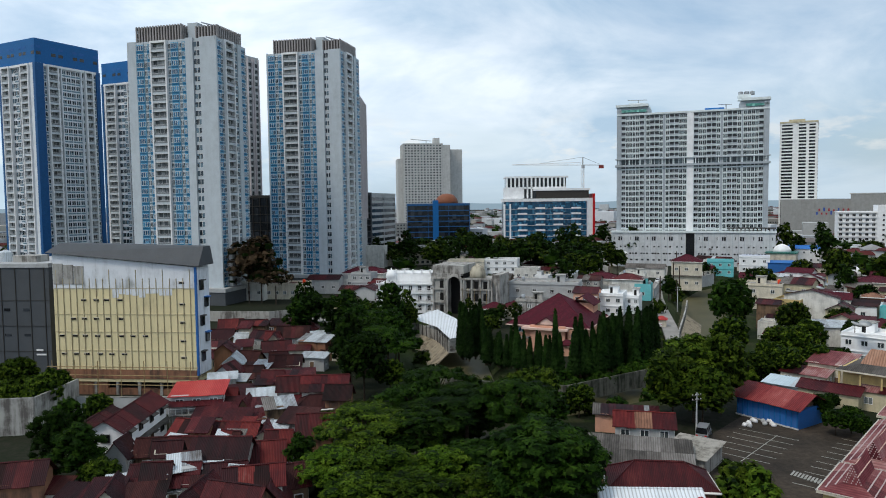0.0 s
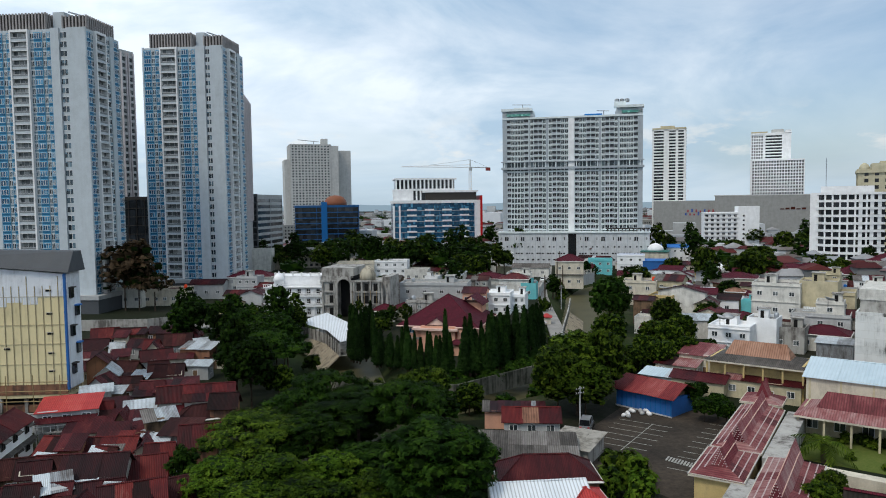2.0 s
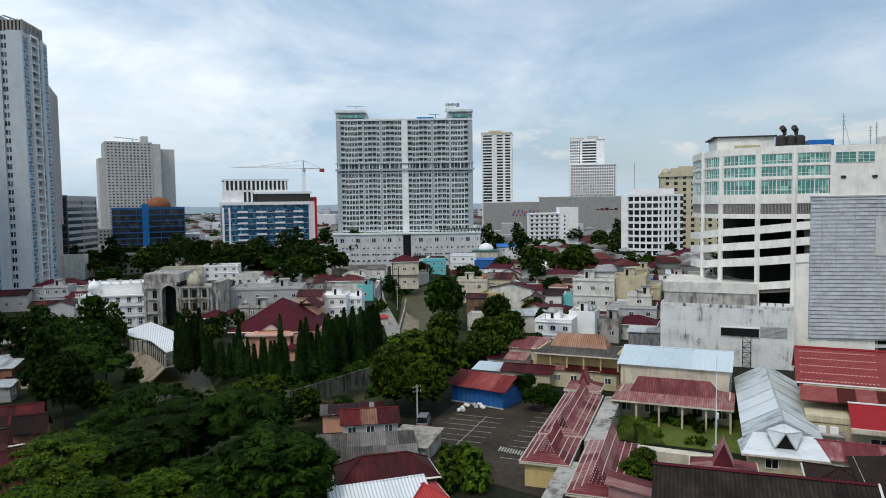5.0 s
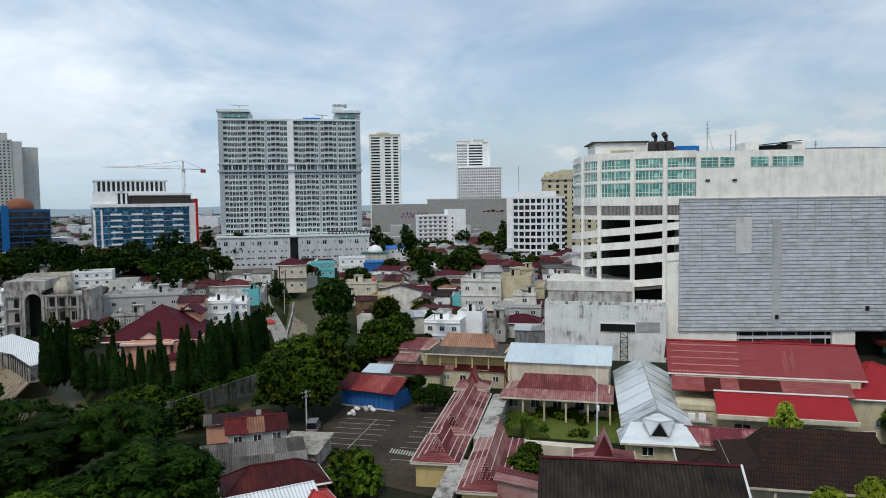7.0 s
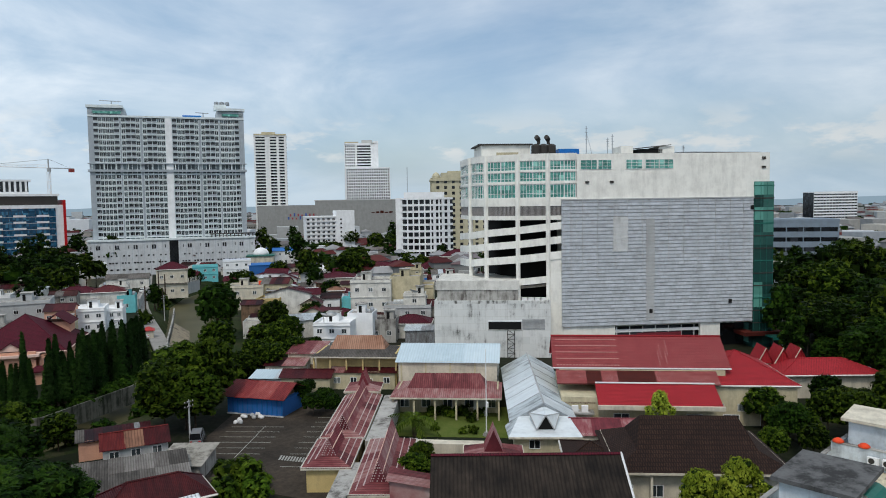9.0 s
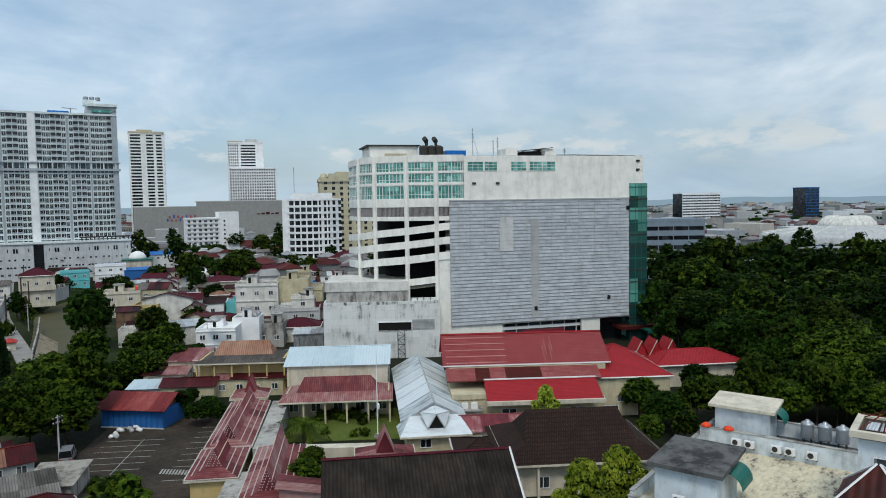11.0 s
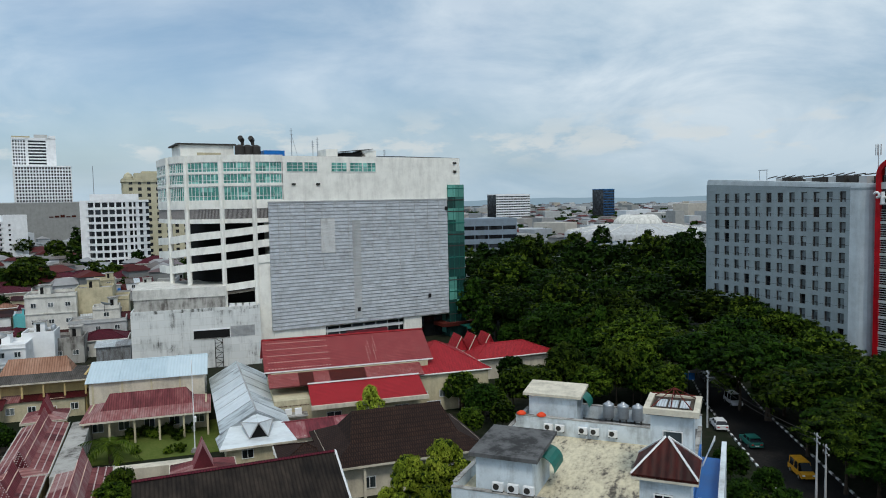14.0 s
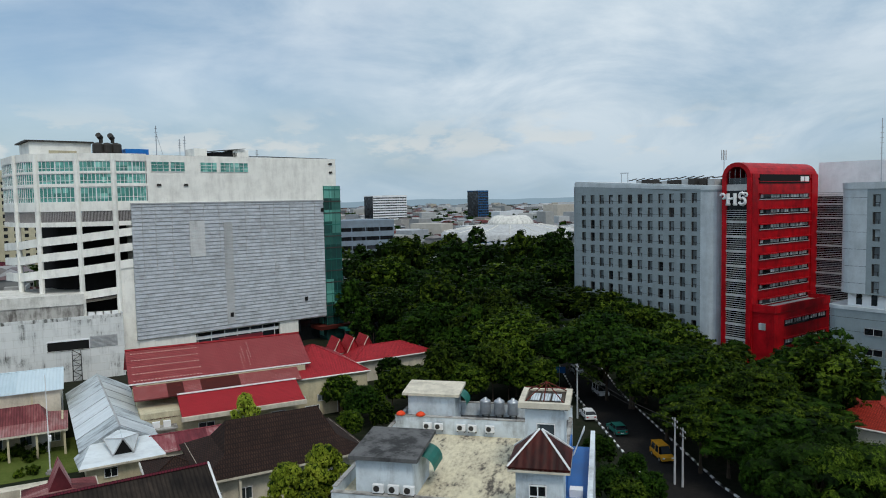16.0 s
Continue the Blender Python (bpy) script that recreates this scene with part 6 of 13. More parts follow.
for k in range(7):
    q.box(13 + k * 3.2, 13.15 + k * 3.2, 0.8, 1, 0, 6.0, FRAMEW)
q.box(18, 29, 0.6, 1.0, 3.4, 4.3, plain("shop_sign", (0.18, 0.03, 0.04), 0.5))
part("shopfront", q, ob)
q = Mesh(); q.box(49, 53.5, -5, -0.8, 3.0, 3.3, GREENP); q.box(49, 53.5, -5.1, -4.9, 2.6, 3.2, GREENP)
for x in (49.2, 53.2):
    q.beam((x, -4.8, 0), (x, -4.8, 3), 0.1, IRON)
part("awning", q, ob, "green sheet awning")
# rounded car-park end: bays between posts on a bow, three glazed storeys, a louvre storey and sloping decks
POSTS = [(3.2, 0.0), (-3.4, 1.0), (-10.1, 3.4), (-16.8, 8.6), (-19.6, 15.5), (-20.2, 30.0)]


def bow_at(u):
    """The bow's point at u bays from its start, rounded through the posts."""
    k = min(int(u), len(POSTS) - 2)
    f = u - k
    c = [Vector(POSTS[max(0, min(len(POSTS) - 1, k + d))]) for d in (-1, 0, 1, 2)]
    return 0.5 * (2 * c[1] + (c[2] - c[0]) * f + (2 * c[0] - 5 * c[1] + 4 * c[2] - c[3]) * f * f + (3 * c[1] - c[0] - 3 * c[2] + c[3]) * f ** 3)


def bow_band(q, u0, u1, z0, z1, mat, off=0.0, thick=0.5, slope=0.0, n=5):
    """A wall along the bow; slope: the fall in metres from bay to bay."""
    ring = []
    for k in range(n + 1):
        u = u0 + (u1 - u0) * k / n
        p, t = bow_at(u), bow_at(min(5.0, u + 0.02)) - bow_at(max(0.0, u - 0.02))
        w = Vector((-t.y, t.x)).normalized()
        ring.append((p + w * off, p + w * (off - thick), -slope * (u - 1.5)))
    for (a, b, za), (c, d, zc) in zip(ring, ring[1:]):
        q.hexa([(*c, z0 + zc), (*a, z0 + za), (*b, z0 + za), (*d, z0 + zc), (*c, z1 + zc), (*a, z1 + za), (*b, z1 + za), (*d, z1 + zc)], mat)


q = Mesh()
q.face([(*bow_at(k / 4), RT - 0.3) for k in range(20)] + [(3.2, 30, RT - 0.3)], CONC)
part("drum_roof", q, ob)
for k in range(5):
    u0, u1 = (k + 0.07, k + 0.93) if k < 4 else (4.07, 5.0)
    for z0, z1 in ((45.55, RT + 0.25), (42.9, 43.35), (40.1, 40.7), (34.95, 36.9), (31.7, 32.7)):
        q = Mesh(); bow_band(q, k, k + 1, z0, z1, CREAM); part("floor_band", q, ob)
    for z0, z1 in ((43.35, 45.55), (40.7, 42.9), (36.9, 40.1)):
        q = Mesh(); bow_band(q, u0, u1, z0, z1, GLASSG, -0.2, 0.15)
        nv = 8
        for m in range(nv + 1):
            u = u0 + (u1 - u0) * m / nv
            w = 0.014 if m in (0, nv // 2, nv) else 0.006
            bow_band(q, max(0.0, u - w), min(5.0, u + w), z0, z1, FRAMEW, -0.1, 0.12, 0, 1)
        for f in (0.0, 0.3, 0.94):
            bow_band(q, u0, u1, z0 + (z1 - z0) * f, z0 + (z1 - z0) * f + 0.09, FRAMEW, -0.12, 0.1)
        part("window", q, ob)
    q = Mesh(); bow_band(q, u0, u1, 32.7, 34.95, IRON, -0.4, 0.1)
    for m in range(22):
        u = u0 + (u1 - u0) * (m + 0.5) / 22
        bow_band(q, u - 0.011, u + 0.011, 32.7, 34.95, LOUVER, -0.15, 0.2, 0, 1)
    part("vent_grille", q, ob)
    for z0, z1 in ((28.8, 30.5), (25.5, 27.2), (21.9, 23.7)) + (((16.6, 18.2),) if k else ()):
        q = Mesh(); bow_band(q, k, k + 1, z0, z1, CREAM, 0.3, 0.35, 0.8); part("deck_parapet", q, ob)
    # black back wall, added so the deck openings look shaded
    q = Mesh(); bow_band(q, k, k + 1, -0.5, 31.7, INTERIOR_SHADE, -7.0, 0.4); part("inner_wall", q, ob)
for z in (10.2, 15.8, 21.9, 25.5, 28.8):
    q = Mesh(); q.face([(*bow_at(k / 4), z - 0.8 * (k / 4 - 1.5)) for k in range(2, 18)] + [(3.2, 20, z)], CONC); part("deck_slab", q, ob)
q = Mesh(); bow_band(q, 0, 1, -0.5, 24.0, CREAM, 0.05, 0.5); part("stair_wall", q, ob)
q = Mesh(); bow_band(q, 1, 5, -0.5, 10.4, CREAM, 0.25, 0.5, 0, 16); part("base_wall", q, ob)
for k in range(1, 5):
    c = bow_at(k)
    q = Mesh(); q.lathe([(0.55, -0.5), (0.55, RT + 0.2)], CREAM, 8, c.x, c.y); part("post", q, ob)
# roof clutter
q = Mesh(); q.box(-17.2, -5, 12, 24, RT - 0.3, 50.0, CREAM); q.box(-18, -4.5, 11.4, 24.6, 50.0, 50.3, IRON); q.box(-13.5, -8, 11.9, 12.1, RT - 0.2, 48.2, PALE); part("roof_room", q, ob)
for k in range(3):
    q = Mesh(); q.lathe([(1.15, RT), (1.15, RT + 2.6), (0.9, RT + 2.9), (0.3, RT + 3.1)], IRON, 14, -4.3 + k * 1.9, 9); part("water_tank", q, ob, "black roof tank")
for k in range(2):
    q = Mesh(); q.beam((-3.6 + 2.4 * k, 9, RT + 3), (-3.6 + 2.4 * k, 9, RT + 4.3), 0.4, IRON, 8); q.beam((-3.6 + 2.4 * k, 9.2, RT + 4.1), (-4.3 + 2.4 * k, 8.3, RT + 4.7), 0.6, IRON, 10); part("vent_cowl", q, ob)
q = Mesh(); q.box(1.2, 6.2, 8, 12, RT, RT + 1.8, TARP); part("blue_tank", q, ob, "blue box tank on the roof")
q = Mesh(); q.box(16, 19, 6, 12, RT, RT + 2.2, CREAM); q.box(20, 26, 5, 12, RT, RT + 1.4, INTERIOR_SHADE)
q.slab((19.5, 4.5, RT + 1.6), (28, 4.5, RT + 2.4), (28, 12, RT + 2.6), (19.5, 12, RT + 1.8), 0.15, IRON)
q.box(25, 29, 5, 11, RT, RT + 2.0, CREAM)
q.slab((33, 3, RT + 0.5), (50, 3, RT + 0.3), (50, 14, RT + 1.1), (33, 14, RT + 1.2), 0.15, IRON)
part("roof_room", q, ob)
q = Mesh()
for x, h in ((8.6, 7.5), (14, 4.6), (15.2, 5.4), (33.5, 2.6)):
    q.beam((x, 10, RT), (x, 10, RT + h), 0.09, STEEL)
    for j in range(4):
        q.beam((x - 0.35, 10, RT + h * (0.55 + 0.12 * j)), (x + 0.35, 10, RT + h * (0.55 + 0.12 * j)), 0.05, STEEL)
q.beam((8.6, 10, RT + 6), (10.2, 10, RT), 0.04, STEEL)
part("antenna", q, ob)
# stained annex in front of the drum
ob = thing("annex_building", "stained white windowless annex with a terrace on top", "building", 105.8, 126.5, 0, -46.3)
q = Mesh()
q.box(0, 26.9, 0, 22, -0.5, 12.6, CONCL)
part("wall", q, ob)
for b in ((0, 26.9, 0, 0.3), (26.6, 26.9, 0.3, 22), (0, 0.3, 0.3, 22)):
    q = Mesh(); q.box(*b, 12.6, 13.3, CONCL); part("parapet", q, ob)
q = Mesh(); q.box(0.4, 19.5, 3.4, 20, 12.6, 15.4, CONC); part("upper_wall", q, ob)
q = Mesh(); q.box(0.2, 19.7, 3.2, 20.2, 15.4, 17.6, WHITE); part("upper_fascia", q, ob)
# the flat black plate imitates the shade of an opening
q = Mesh(); q.box(12.6, 20.2, -0.03, 0.3, 6.6, 8.4, INTERIOR_SHADE); q.box(12.5, 20.3, -0.16, 0, 8.4, 8.7, CLEAN); q.box(12.5, 20.3, -0.12, 0, 6.4, 6.6, CONC); part("opening", q, ob)
q = Mesh(); q.box(20.4, 25.6, -0.05, 0.2, 6.6, 9.0, GREYW)
for k in range(9):
    q.box(20.4, 25.6, -0.12, 0, 6.7 + k * 0.26, 6.8 + k * 0.26, LIGHTGREY)
part("shutter", q, ob)
q = Mesh()
for k in range(6):
    q.beam((17.0, -0.6, k * 1.1), (18.6, -0.6, k * 1.1), 0.06, IRON); q.beam((17.0 + 1.6 * (k % 2), -0.6, k * 1.1), (18.6 - 1.6 * (k % 2), -0.6, k * 1.1 + 1.1), 0.06, IRON)
for x in (17, 18.6):
    q.beam((x, -0.6, 0), (x, -0.6, 6.4), 0.08, IRON)
part("ladder_frame", q, ob)
for k in range(4):
    q = Mesh(); q.box(20.4 + k * 1.5, 21.6 + k * 1.5, 1.4, 2.6, 12.6, 13.7, FRAMEW); part("roof_unit", q, ob)

# ---- the hospital with the red core ----
HX, HY, HYAW = 188.6, 20.8, -127.2


def hs_place(lx, ly=0.0):
    a = radians(HYAW)
    return HX + lx * math.cos(a) - ly * math.sin(a), HY + lx * math.sin(a) + ly * math.cos(a)


def round_prism(q, pts, z0, z1, mat):
    """An upright prism on an anticlockwise plan, with a flat top; z1 may be a function of x."""
    top = z1 if callable(z1) else (lambda x: z1)
    n = len(pts)
    for k in range(n):
        (xa, ya), (xb, yb) = pts[k], pts[(k + 1) % n]
        q.face([(xa, ya, z0), (xb, yb, z0), (xb, yb, top(xb)), (xa, ya, top(xa))], mat)
    q.face([(x, y, top(x)) for x, y in pts], mat)


def bay_wall(ob, cols, rows, x0, x1, z0, z1, ww, wh, mat, pane, dark, rng, y=0.0):
    """A clad face with recessed windows: upright piers, level bands between them, one window part in each opening."""
    q = Mesh()
    xs = [x0] + [v for c in cols for v in (c - ww / 2, c + ww / 2)] + [x1]
    for k in range(0, len(xs), 2):
        q.box(xs[k], xs[k + 1], y, y + 0.5, z0, z1, mat)
    for c in cols:
        zs = [z0] + [v for r in sorted(rows) for v in (r, r + wh)] + [z1]
        for k in range(0, len(zs), 2):
            q.box(c - ww / 2, c + ww / 2, y, y + 0.5, zs[k], zs[k + 1], mat)
    part("cladding", q, ob)
    a = hs_window(ww, wh, pane)
    b = hs_window(ww, wh, dark)
    for r in rows:
        for c in cols:
            part("window", b if rng.random() < 0.12 else a, ob, "", pose(c, y, r))


def hs_window(w, h, glass):
    def make():
        q = Mesh()
        q.box(-w / 2, w / 2, 0.40, 0.48, 0, h, glass)
        q.box(-w / 2, -w / 2 + 0.30, 0.25, 0.40, 0, h, IRON)
        q.box(-w / 2 + 0.30, w / 2, 0.30, 0.40, h * 0.32, h * 0.36, IRON)
        q.box(w * 0.16, w * 0.20, 0.30, 0.40, 0, h * 0.34, IRON)
        q.box(-w / 2, w / 2, 0.30, 0.40, h - 0.14, h, IRON)
        return q
    return shared(f"window|hs{w}|{h}|{glass.name}", make)


CLAD = plaster("grey_metal_cladding", (0.265, 0.315, 0.33), 0.25, 0.5, 0.05)
SILV = plaster("light_metal_edge", (0.52, 0.57, 0.59), 0.3, 0.3, 0.08)
PANEH = glazing("grey_window_glass", (0.16, 0.19, 0.20), (0.25, 0.285, 0.295), (2, 2, 3), 0.3)
JOINT = plain("panel_joint", (0.05, 0.055, 0.06), 0.7)
ob = thing("hospital_building", "grey clad hospital with a sloping roof edge and recessed windows", "hospital", *hs_place(1.7), 0, HYAW)
HW = 42.3
rng = random.Random(3)
cols = [4.0 + k * 2.92 for k in range(12)]
rows = [34.1 - f * 3.12 for f in range(10)]
bay_wall(ob, cols, rows, 1.2, HW - 4.6, -0.5, 37.2, 1.42, 2.15, CLAD, PANEH, GLASSK, rng)
arc_l = [(1.2 - 1.2 * math.sin(t), 1.2 - 1.2 * math.cos(t)) for t in [k * math.pi / 8 for k in range(5)]]
arc_r = [(HW - 3.0 + 2.6 * math.sin(t), 2.6 - 2.6 * math.cos(t)) for t in [k * math.pi / 12 for k in range(7)]]
q = Mesh()
round_prism(q, [(1.2, 0.5), (HW - 4.6, 0.5), (HW - 4.6, 18), (1.2, 18)], -0.5, 36.8, CLAD)
round_prism(q, [(1.2, 18)] + arc_l[::-1] + [(1.2, 18)][:0], -0.5, 37.2, CLAD)
part("wall", q, ob)
q = Mesh()
round_prism(q, [(HW - 4.6, 18), (HW - 4.6, 0)] + arc_r + [(HW - 0.4, 18)], -0.5, 37.0, SILV)
part("rounded_end", q, ob, "pale rounded metal corner", smooth=False)
q = Mesh()
slope = lambda x: 39.9 - 2.2 * x / HW
round_prism(q, arc_l[::-1] + [(HW - 4.6, -0.06)] + [(x + 0.05, y - 0.06) for x, y in arc_r] + [(HW - 0.3, 18), (0, 18)], 36.95, lambda x: slope(x) - 1.3, CLAD)
part("parapet", q, ob)
q = Mesh()
for a, b in ((0.0, 0.28), (0.28, 0.55)):
    round_prism(q, [(x, y + b * 0.8) for x, y in arc_l[::-1]] + [(HW - 4.6, -0.12 + b * 0.8)] + [(x, y - 0.1 + b * 0.8) for x, y in arc_r] + [(HW - 0.3, 18), (0, 18)], 36.9, lambda x: slope(x) - 0.75 + b * 1.3, SILV)
part("edge_trim", q, ob)
q = Mesh()
for k in range(13):
    z = 0.6 + k * 3.12 - 0.3
    if z < 36.9:
        q.box(1.2, HW - 4.7, -0.012, 0.0, z, z + 0.05, JOINT)
part("panel_joint", q, ob, kind="stuff")
q = Mesh()
for k in range(11):
    x = 15 + k * 2.3
    q.box(x, x + 1.7, 5 + rng.uniform(0, 3), 11, 37, 39.2 + rng.uniform(0, 0.8), IRON if k % 3 else GREYW)
    q.beam((x - 0.3, 4.5, 39.6), (x + 2.2, 4.5, 39.5 + rng.uniform(0, 0.8)), 0.12, IRON)
q.beam((12, 5, 39), (12, 5, 41.6), 0.1, STEEL); q.beam((14, 5, 39), (14, 5, 41.6), 0.1, STEEL); q.beam((11.7, 5, 41.6), (14.3, 5, 41.6), 0.1, STEEL)
part("roof_plant", q, ob)
q = Mesh()
q.beam((39.5, 6, 37), (39.5, 6, 45.5), 0.10, STEEL)
for j in range(5):
    a = j * 1.256
    q.beam((39.5 + 0.5 * math.cos(a), 6 + 0.5 * math.sin(a), 43.4), (39.5 + 0.5 * math.cos(a), 6 + 0.5 * math.sin(a), 45.6), 0.10, LIGHTGREY)
q.beam((41, 6, 37), (41, 6, 40.6), 0.4, STEEL, 8)
part("antenna", q, ob)
# red barrel-topped core: the arch looks along the grey wing, the window face runs back from its corner
core = thing("stair_core", "bright red barrel-topped core with window strips and a white logo", "building", *hs_place(44.7), 0, HYAW)
RED = plaster("red_cladding", (0.43, 0.004, 0.010), 0.8, 0.45, 0.22, True, (0.035, 0.002, 0.004))
PANER = glazing("pale_window_glass", (0.42, 0.46, 0.46), (0.62, 0.66, 0.66), (1.2, 1.2, 3), 0.3)
CB, CL, CZ = 6.5, 27.3, 39.2
q = Mesh(); q.box(0.5, CB - 0.1, 0.5, CL, -0.5, CZ - 0.5, RED); part("red_shell", q, core)
q = Mesh(); q.box(0.9, CB - 0.9, 0.25, 0.52, 0, CZ, GLASSK); part("end_glazing", q, core)
for x0 in (0.0, CB - 0.9):
    q = Mesh(); q.box(x0, x0 + 0.9, -0.3, 1.2, -0.5, CZ, RED); part("arch_post", q, core)
n = 14
for k in range(n):
    a, b = math.pi * k / n, math.pi * (k + 1) / n
    def arc(t, r): return CB / 2 - r * math.cos(t), CZ + r * math.sin(t)
    (x0, z0), (x1, z1), (x2, z2), (x3, z3) = arc(a, CB / 2 - 0.9), arc(b, CB / 2 - 0.9), arc(b, CB / 2), arc(a, CB / 2)
    q = Mesh(); q.hexa([(x0, -0.3, z0), (x1, -0.3, z1), (x1, CL, z1), (x0, CL, z0), (x3, -0.3, z3), (x2, -0.3, z2), (x2, CL, z2), (x3, CL, z3)], RED); part("vault_panel", q, core)
for k in range(10):
    z = 2.1 + k * 3.08
    q = Mesh(); q.box(0.9, CB - 0.9, -0.1, 0.25, z, z + 0.55, LIGHTGREY)
    for j in range(5):
        q.box(0.9, CB - 0.9, 0.0, 0.25, z + 0.85 + j * 0.45, z + 0.97 + j * 0.45, GREYW)
    part("screen", q, core, "pale slatted stair screen")
q = Mesh(); q.box(0.9, CB - 0.9, -0.05, 0.25, 36.6, 37.9, LIGHTGREY)
for j in range(4):
    q.beam((1.4 + j * 1.2, 0.3, 37.9), (1.4 + j * 1.2, 0.3, 41.0), 0.06, STEEL)
part("screen_head", q, core)
SIDE = pose(CB, 0, 0, 0, 0, 90)
for f in range(9):
    z = 9.55 + f * 3.15
    st = Mesh()
    st.box(3.2, 23.4, -0.06, 0.1, z, z + 0.95, GLASSK)
    for j in range(5):
        xa = 3.3 + j * 4.05
        for i in range(1 if j == 0 else 3):
            st.box(xa + i * 1.18, xa + i * 1.18 + 0.95, -0.12, 0.0, z + 0.28, z + 0.92, PANER)
    part("window_strip", st, core, "", SIDE)
    q = Mesh(); q.box(2.8, 24.0, -0.55, 0, z + 1.0, z + 1.22, RED); part("sun_hood", q, core, "", SIDE)
    q = Mesh(); q.box(2.9, 23.8, -0.16, 0.02, z - 0.14, z, GREYW); part("sill", q, core, "", SIDE)
q = Mesh(); q.box(3.0, 23.6, -0.06, 0.6, 38.0, 39.9, INTERIOR_SHADE)
for k in range(2):
    q.box(19.6 + k * 2.0, 21.2 + k * 2.0, -0.1, 0, 38.3, 39.5, CLEAN)
q.box(3.0, 23.6, -0.14, 0, 38.35, 38.45, RED)
part("roof_gallery", q, core, "", SIDE)
for x0, x1 in ((0.0, 2.2), (24.6, CL)):
    q = Mesh(); q.box(x0, x1, -0.15, 0.4, 0, 40, RED); part("corner_pier", q, core, "", SIDE)


def stroke(q, pts, r, y, mat):
    for (xa, za), (xb, zb) in zip(pts, pts[1:]):
        q.beam((xa, y, za), (xb, y, zb), r, mat)


def curl(cx, cz, r, a0, a1, n=10, k=1.0):
    return [(cx + r * math.cos(radians(a0 + (a1 - a0) * j / n)), cz + k * r * math.sin(radians(a0 + (a1 - a0) * j / n))) for j in range(n + 1)]


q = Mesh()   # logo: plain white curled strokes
LZ = 34.9
stroke(q, curl(0.35, LZ + 0.55, 0.5, -90, 170), 0.26, -0.55, FRAMEW)
stroke(q, [(0.35, LZ + 0.05), (1.5, LZ + 0.35)], 0.24, -0.55, FRAMEW)
stroke(q, [(1.55, LZ + 1.15), (1.55, LZ - 1.15)], 0.42, -0.55, FRAMEW)
stroke(q, [(1.1, LZ - 1.15), (2.1, LZ - 1.15)], 0.24, -0.55, FRAMEW)
stroke(q, [(1.6, LZ + 0.0), (3.1, LZ + 0.1)], 0.26, -0.55, FRAMEW)
stroke(q, [(3.1, LZ + 1.15), (3.1, LZ - 1.15)], 0.42, -0.55, FRAMEW)
stroke(q, [(2.7, LZ - 1.15), (3.6, LZ - 1.15)], 0.24, -0.55, FRAMEW)
stroke(q, curl(4.7, LZ + 0.6, 0.6, 30, 260), 0.32, -0.55, FRAMEW)
stroke(q, curl(4.75, LZ - 0.5, 0.68, 90, -170), 0.34, -0.55, FRAMEW)
stroke(q, curl(5.5, LZ + 0.85, 0.35, -120, 150), 0.22, -0.55, FRAMEW)
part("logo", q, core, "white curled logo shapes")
q = Mesh(); q.box(CB + 0.2, 11.3, 0.5, 23.6, -0.5, 12.2, RED); part("red_podium", q, core)
q = Mesh(); q.box(CB + 0.2, 11.5, 0.3, 0.6, 11.6, 13.2, RED); q.box(11.2, 11.5, 0.6, 23.6, 11.6, 13.2, RED); q.box(CB + 0.2, 11.2, 23.6, 23.9, 11.6, 13.2, RED); part("podium_parapet", q, core)
q = Mesh(); q.box(CB + 0.3, 11.1, 0.7, 23.4, 12.2, 12.3, GREYW); part("podium_roof", q, core)
PS = pose(11.3, 0, 0, 0, 0, 90)
for z in (8.6, 4.6, 0.8):
    q = Mesh(); q.box(4.5, 22.0, -0.08, 0.1, z, z + 1.35, GLASSK)
    for j in range(5):
        for i in range(3):
            q.box(4.8 + j * 3.45 + i * 1.0, 5.5 + j * 3.45 + i * 1.0, -0.14, 0, z + 0.5, z + 1.25, PANER)
    part("window_strip", q, core, "", PS)
    q = Mesh(); q.box(4.2, 22.4, -0.5, 0, z + 1.4, z + 1.62, RED); part("sun_hood", q, core, "", PS)
q = Mesh(); q.box(CB + 1.6, CB + 3.0, 0.35, 0.55, 8.0, 9.4, PANER); part("window", q, core)
# second grey wing
ob = thing("hospital_wing", "grey clad hospital wing with a rounded corner and a louvred link", "hospital", *hs_place(68.2), 0, HYAW)
q = Mesh()
q.box(-17.0, 1.5, 27.6, 33, -0.5, 35.0, GLASSK)
part("link_glazing", q, ob)
for f in range(11):
    q = Mesh()
    q.box(-17.0, 1.5, 26.9, 27.6, 2.0 + f * 3.1, 2.45 + f * 3.1, GREYW)
    for j in range(6):
        q.box(-17.0, 1.5, 27.2, 27.3, 2.75 + f * 3.1 + j * 0.4, 2.86 + f * 3.1 + j * 0.4, GREYW)
    part("link_louver", q, ob)
q = Mesh(); q.box(-17.0, 10, 27.8, 36, 35.0, 42.6, CLEAN); part("lift_block", q, ob)
arc_w = [(2.4 - 2.4 * math.sin(t), 2.4 - 2.4 * math.cos(t)) for t in [k * math.pi / 12 for k in range(7)]]
q = Mesh()
round_prism(q, arc_w[::-1] + [(5.0, 0.0), (5.0, 16), (0, 16)], 17.3, 36.4, SILV)
part("rounded_corner", q, ob, "pale rounded metal corner")
bay_wall(ob, [6.6 + k * 2.5 for k in range(8)], [33.2 - f * 3.12 for f in range(6)][:6], 5.0, 28, 17.3, 36.4, 1.35, 2.15, CLAD, PANEH, GLASSK, rng)
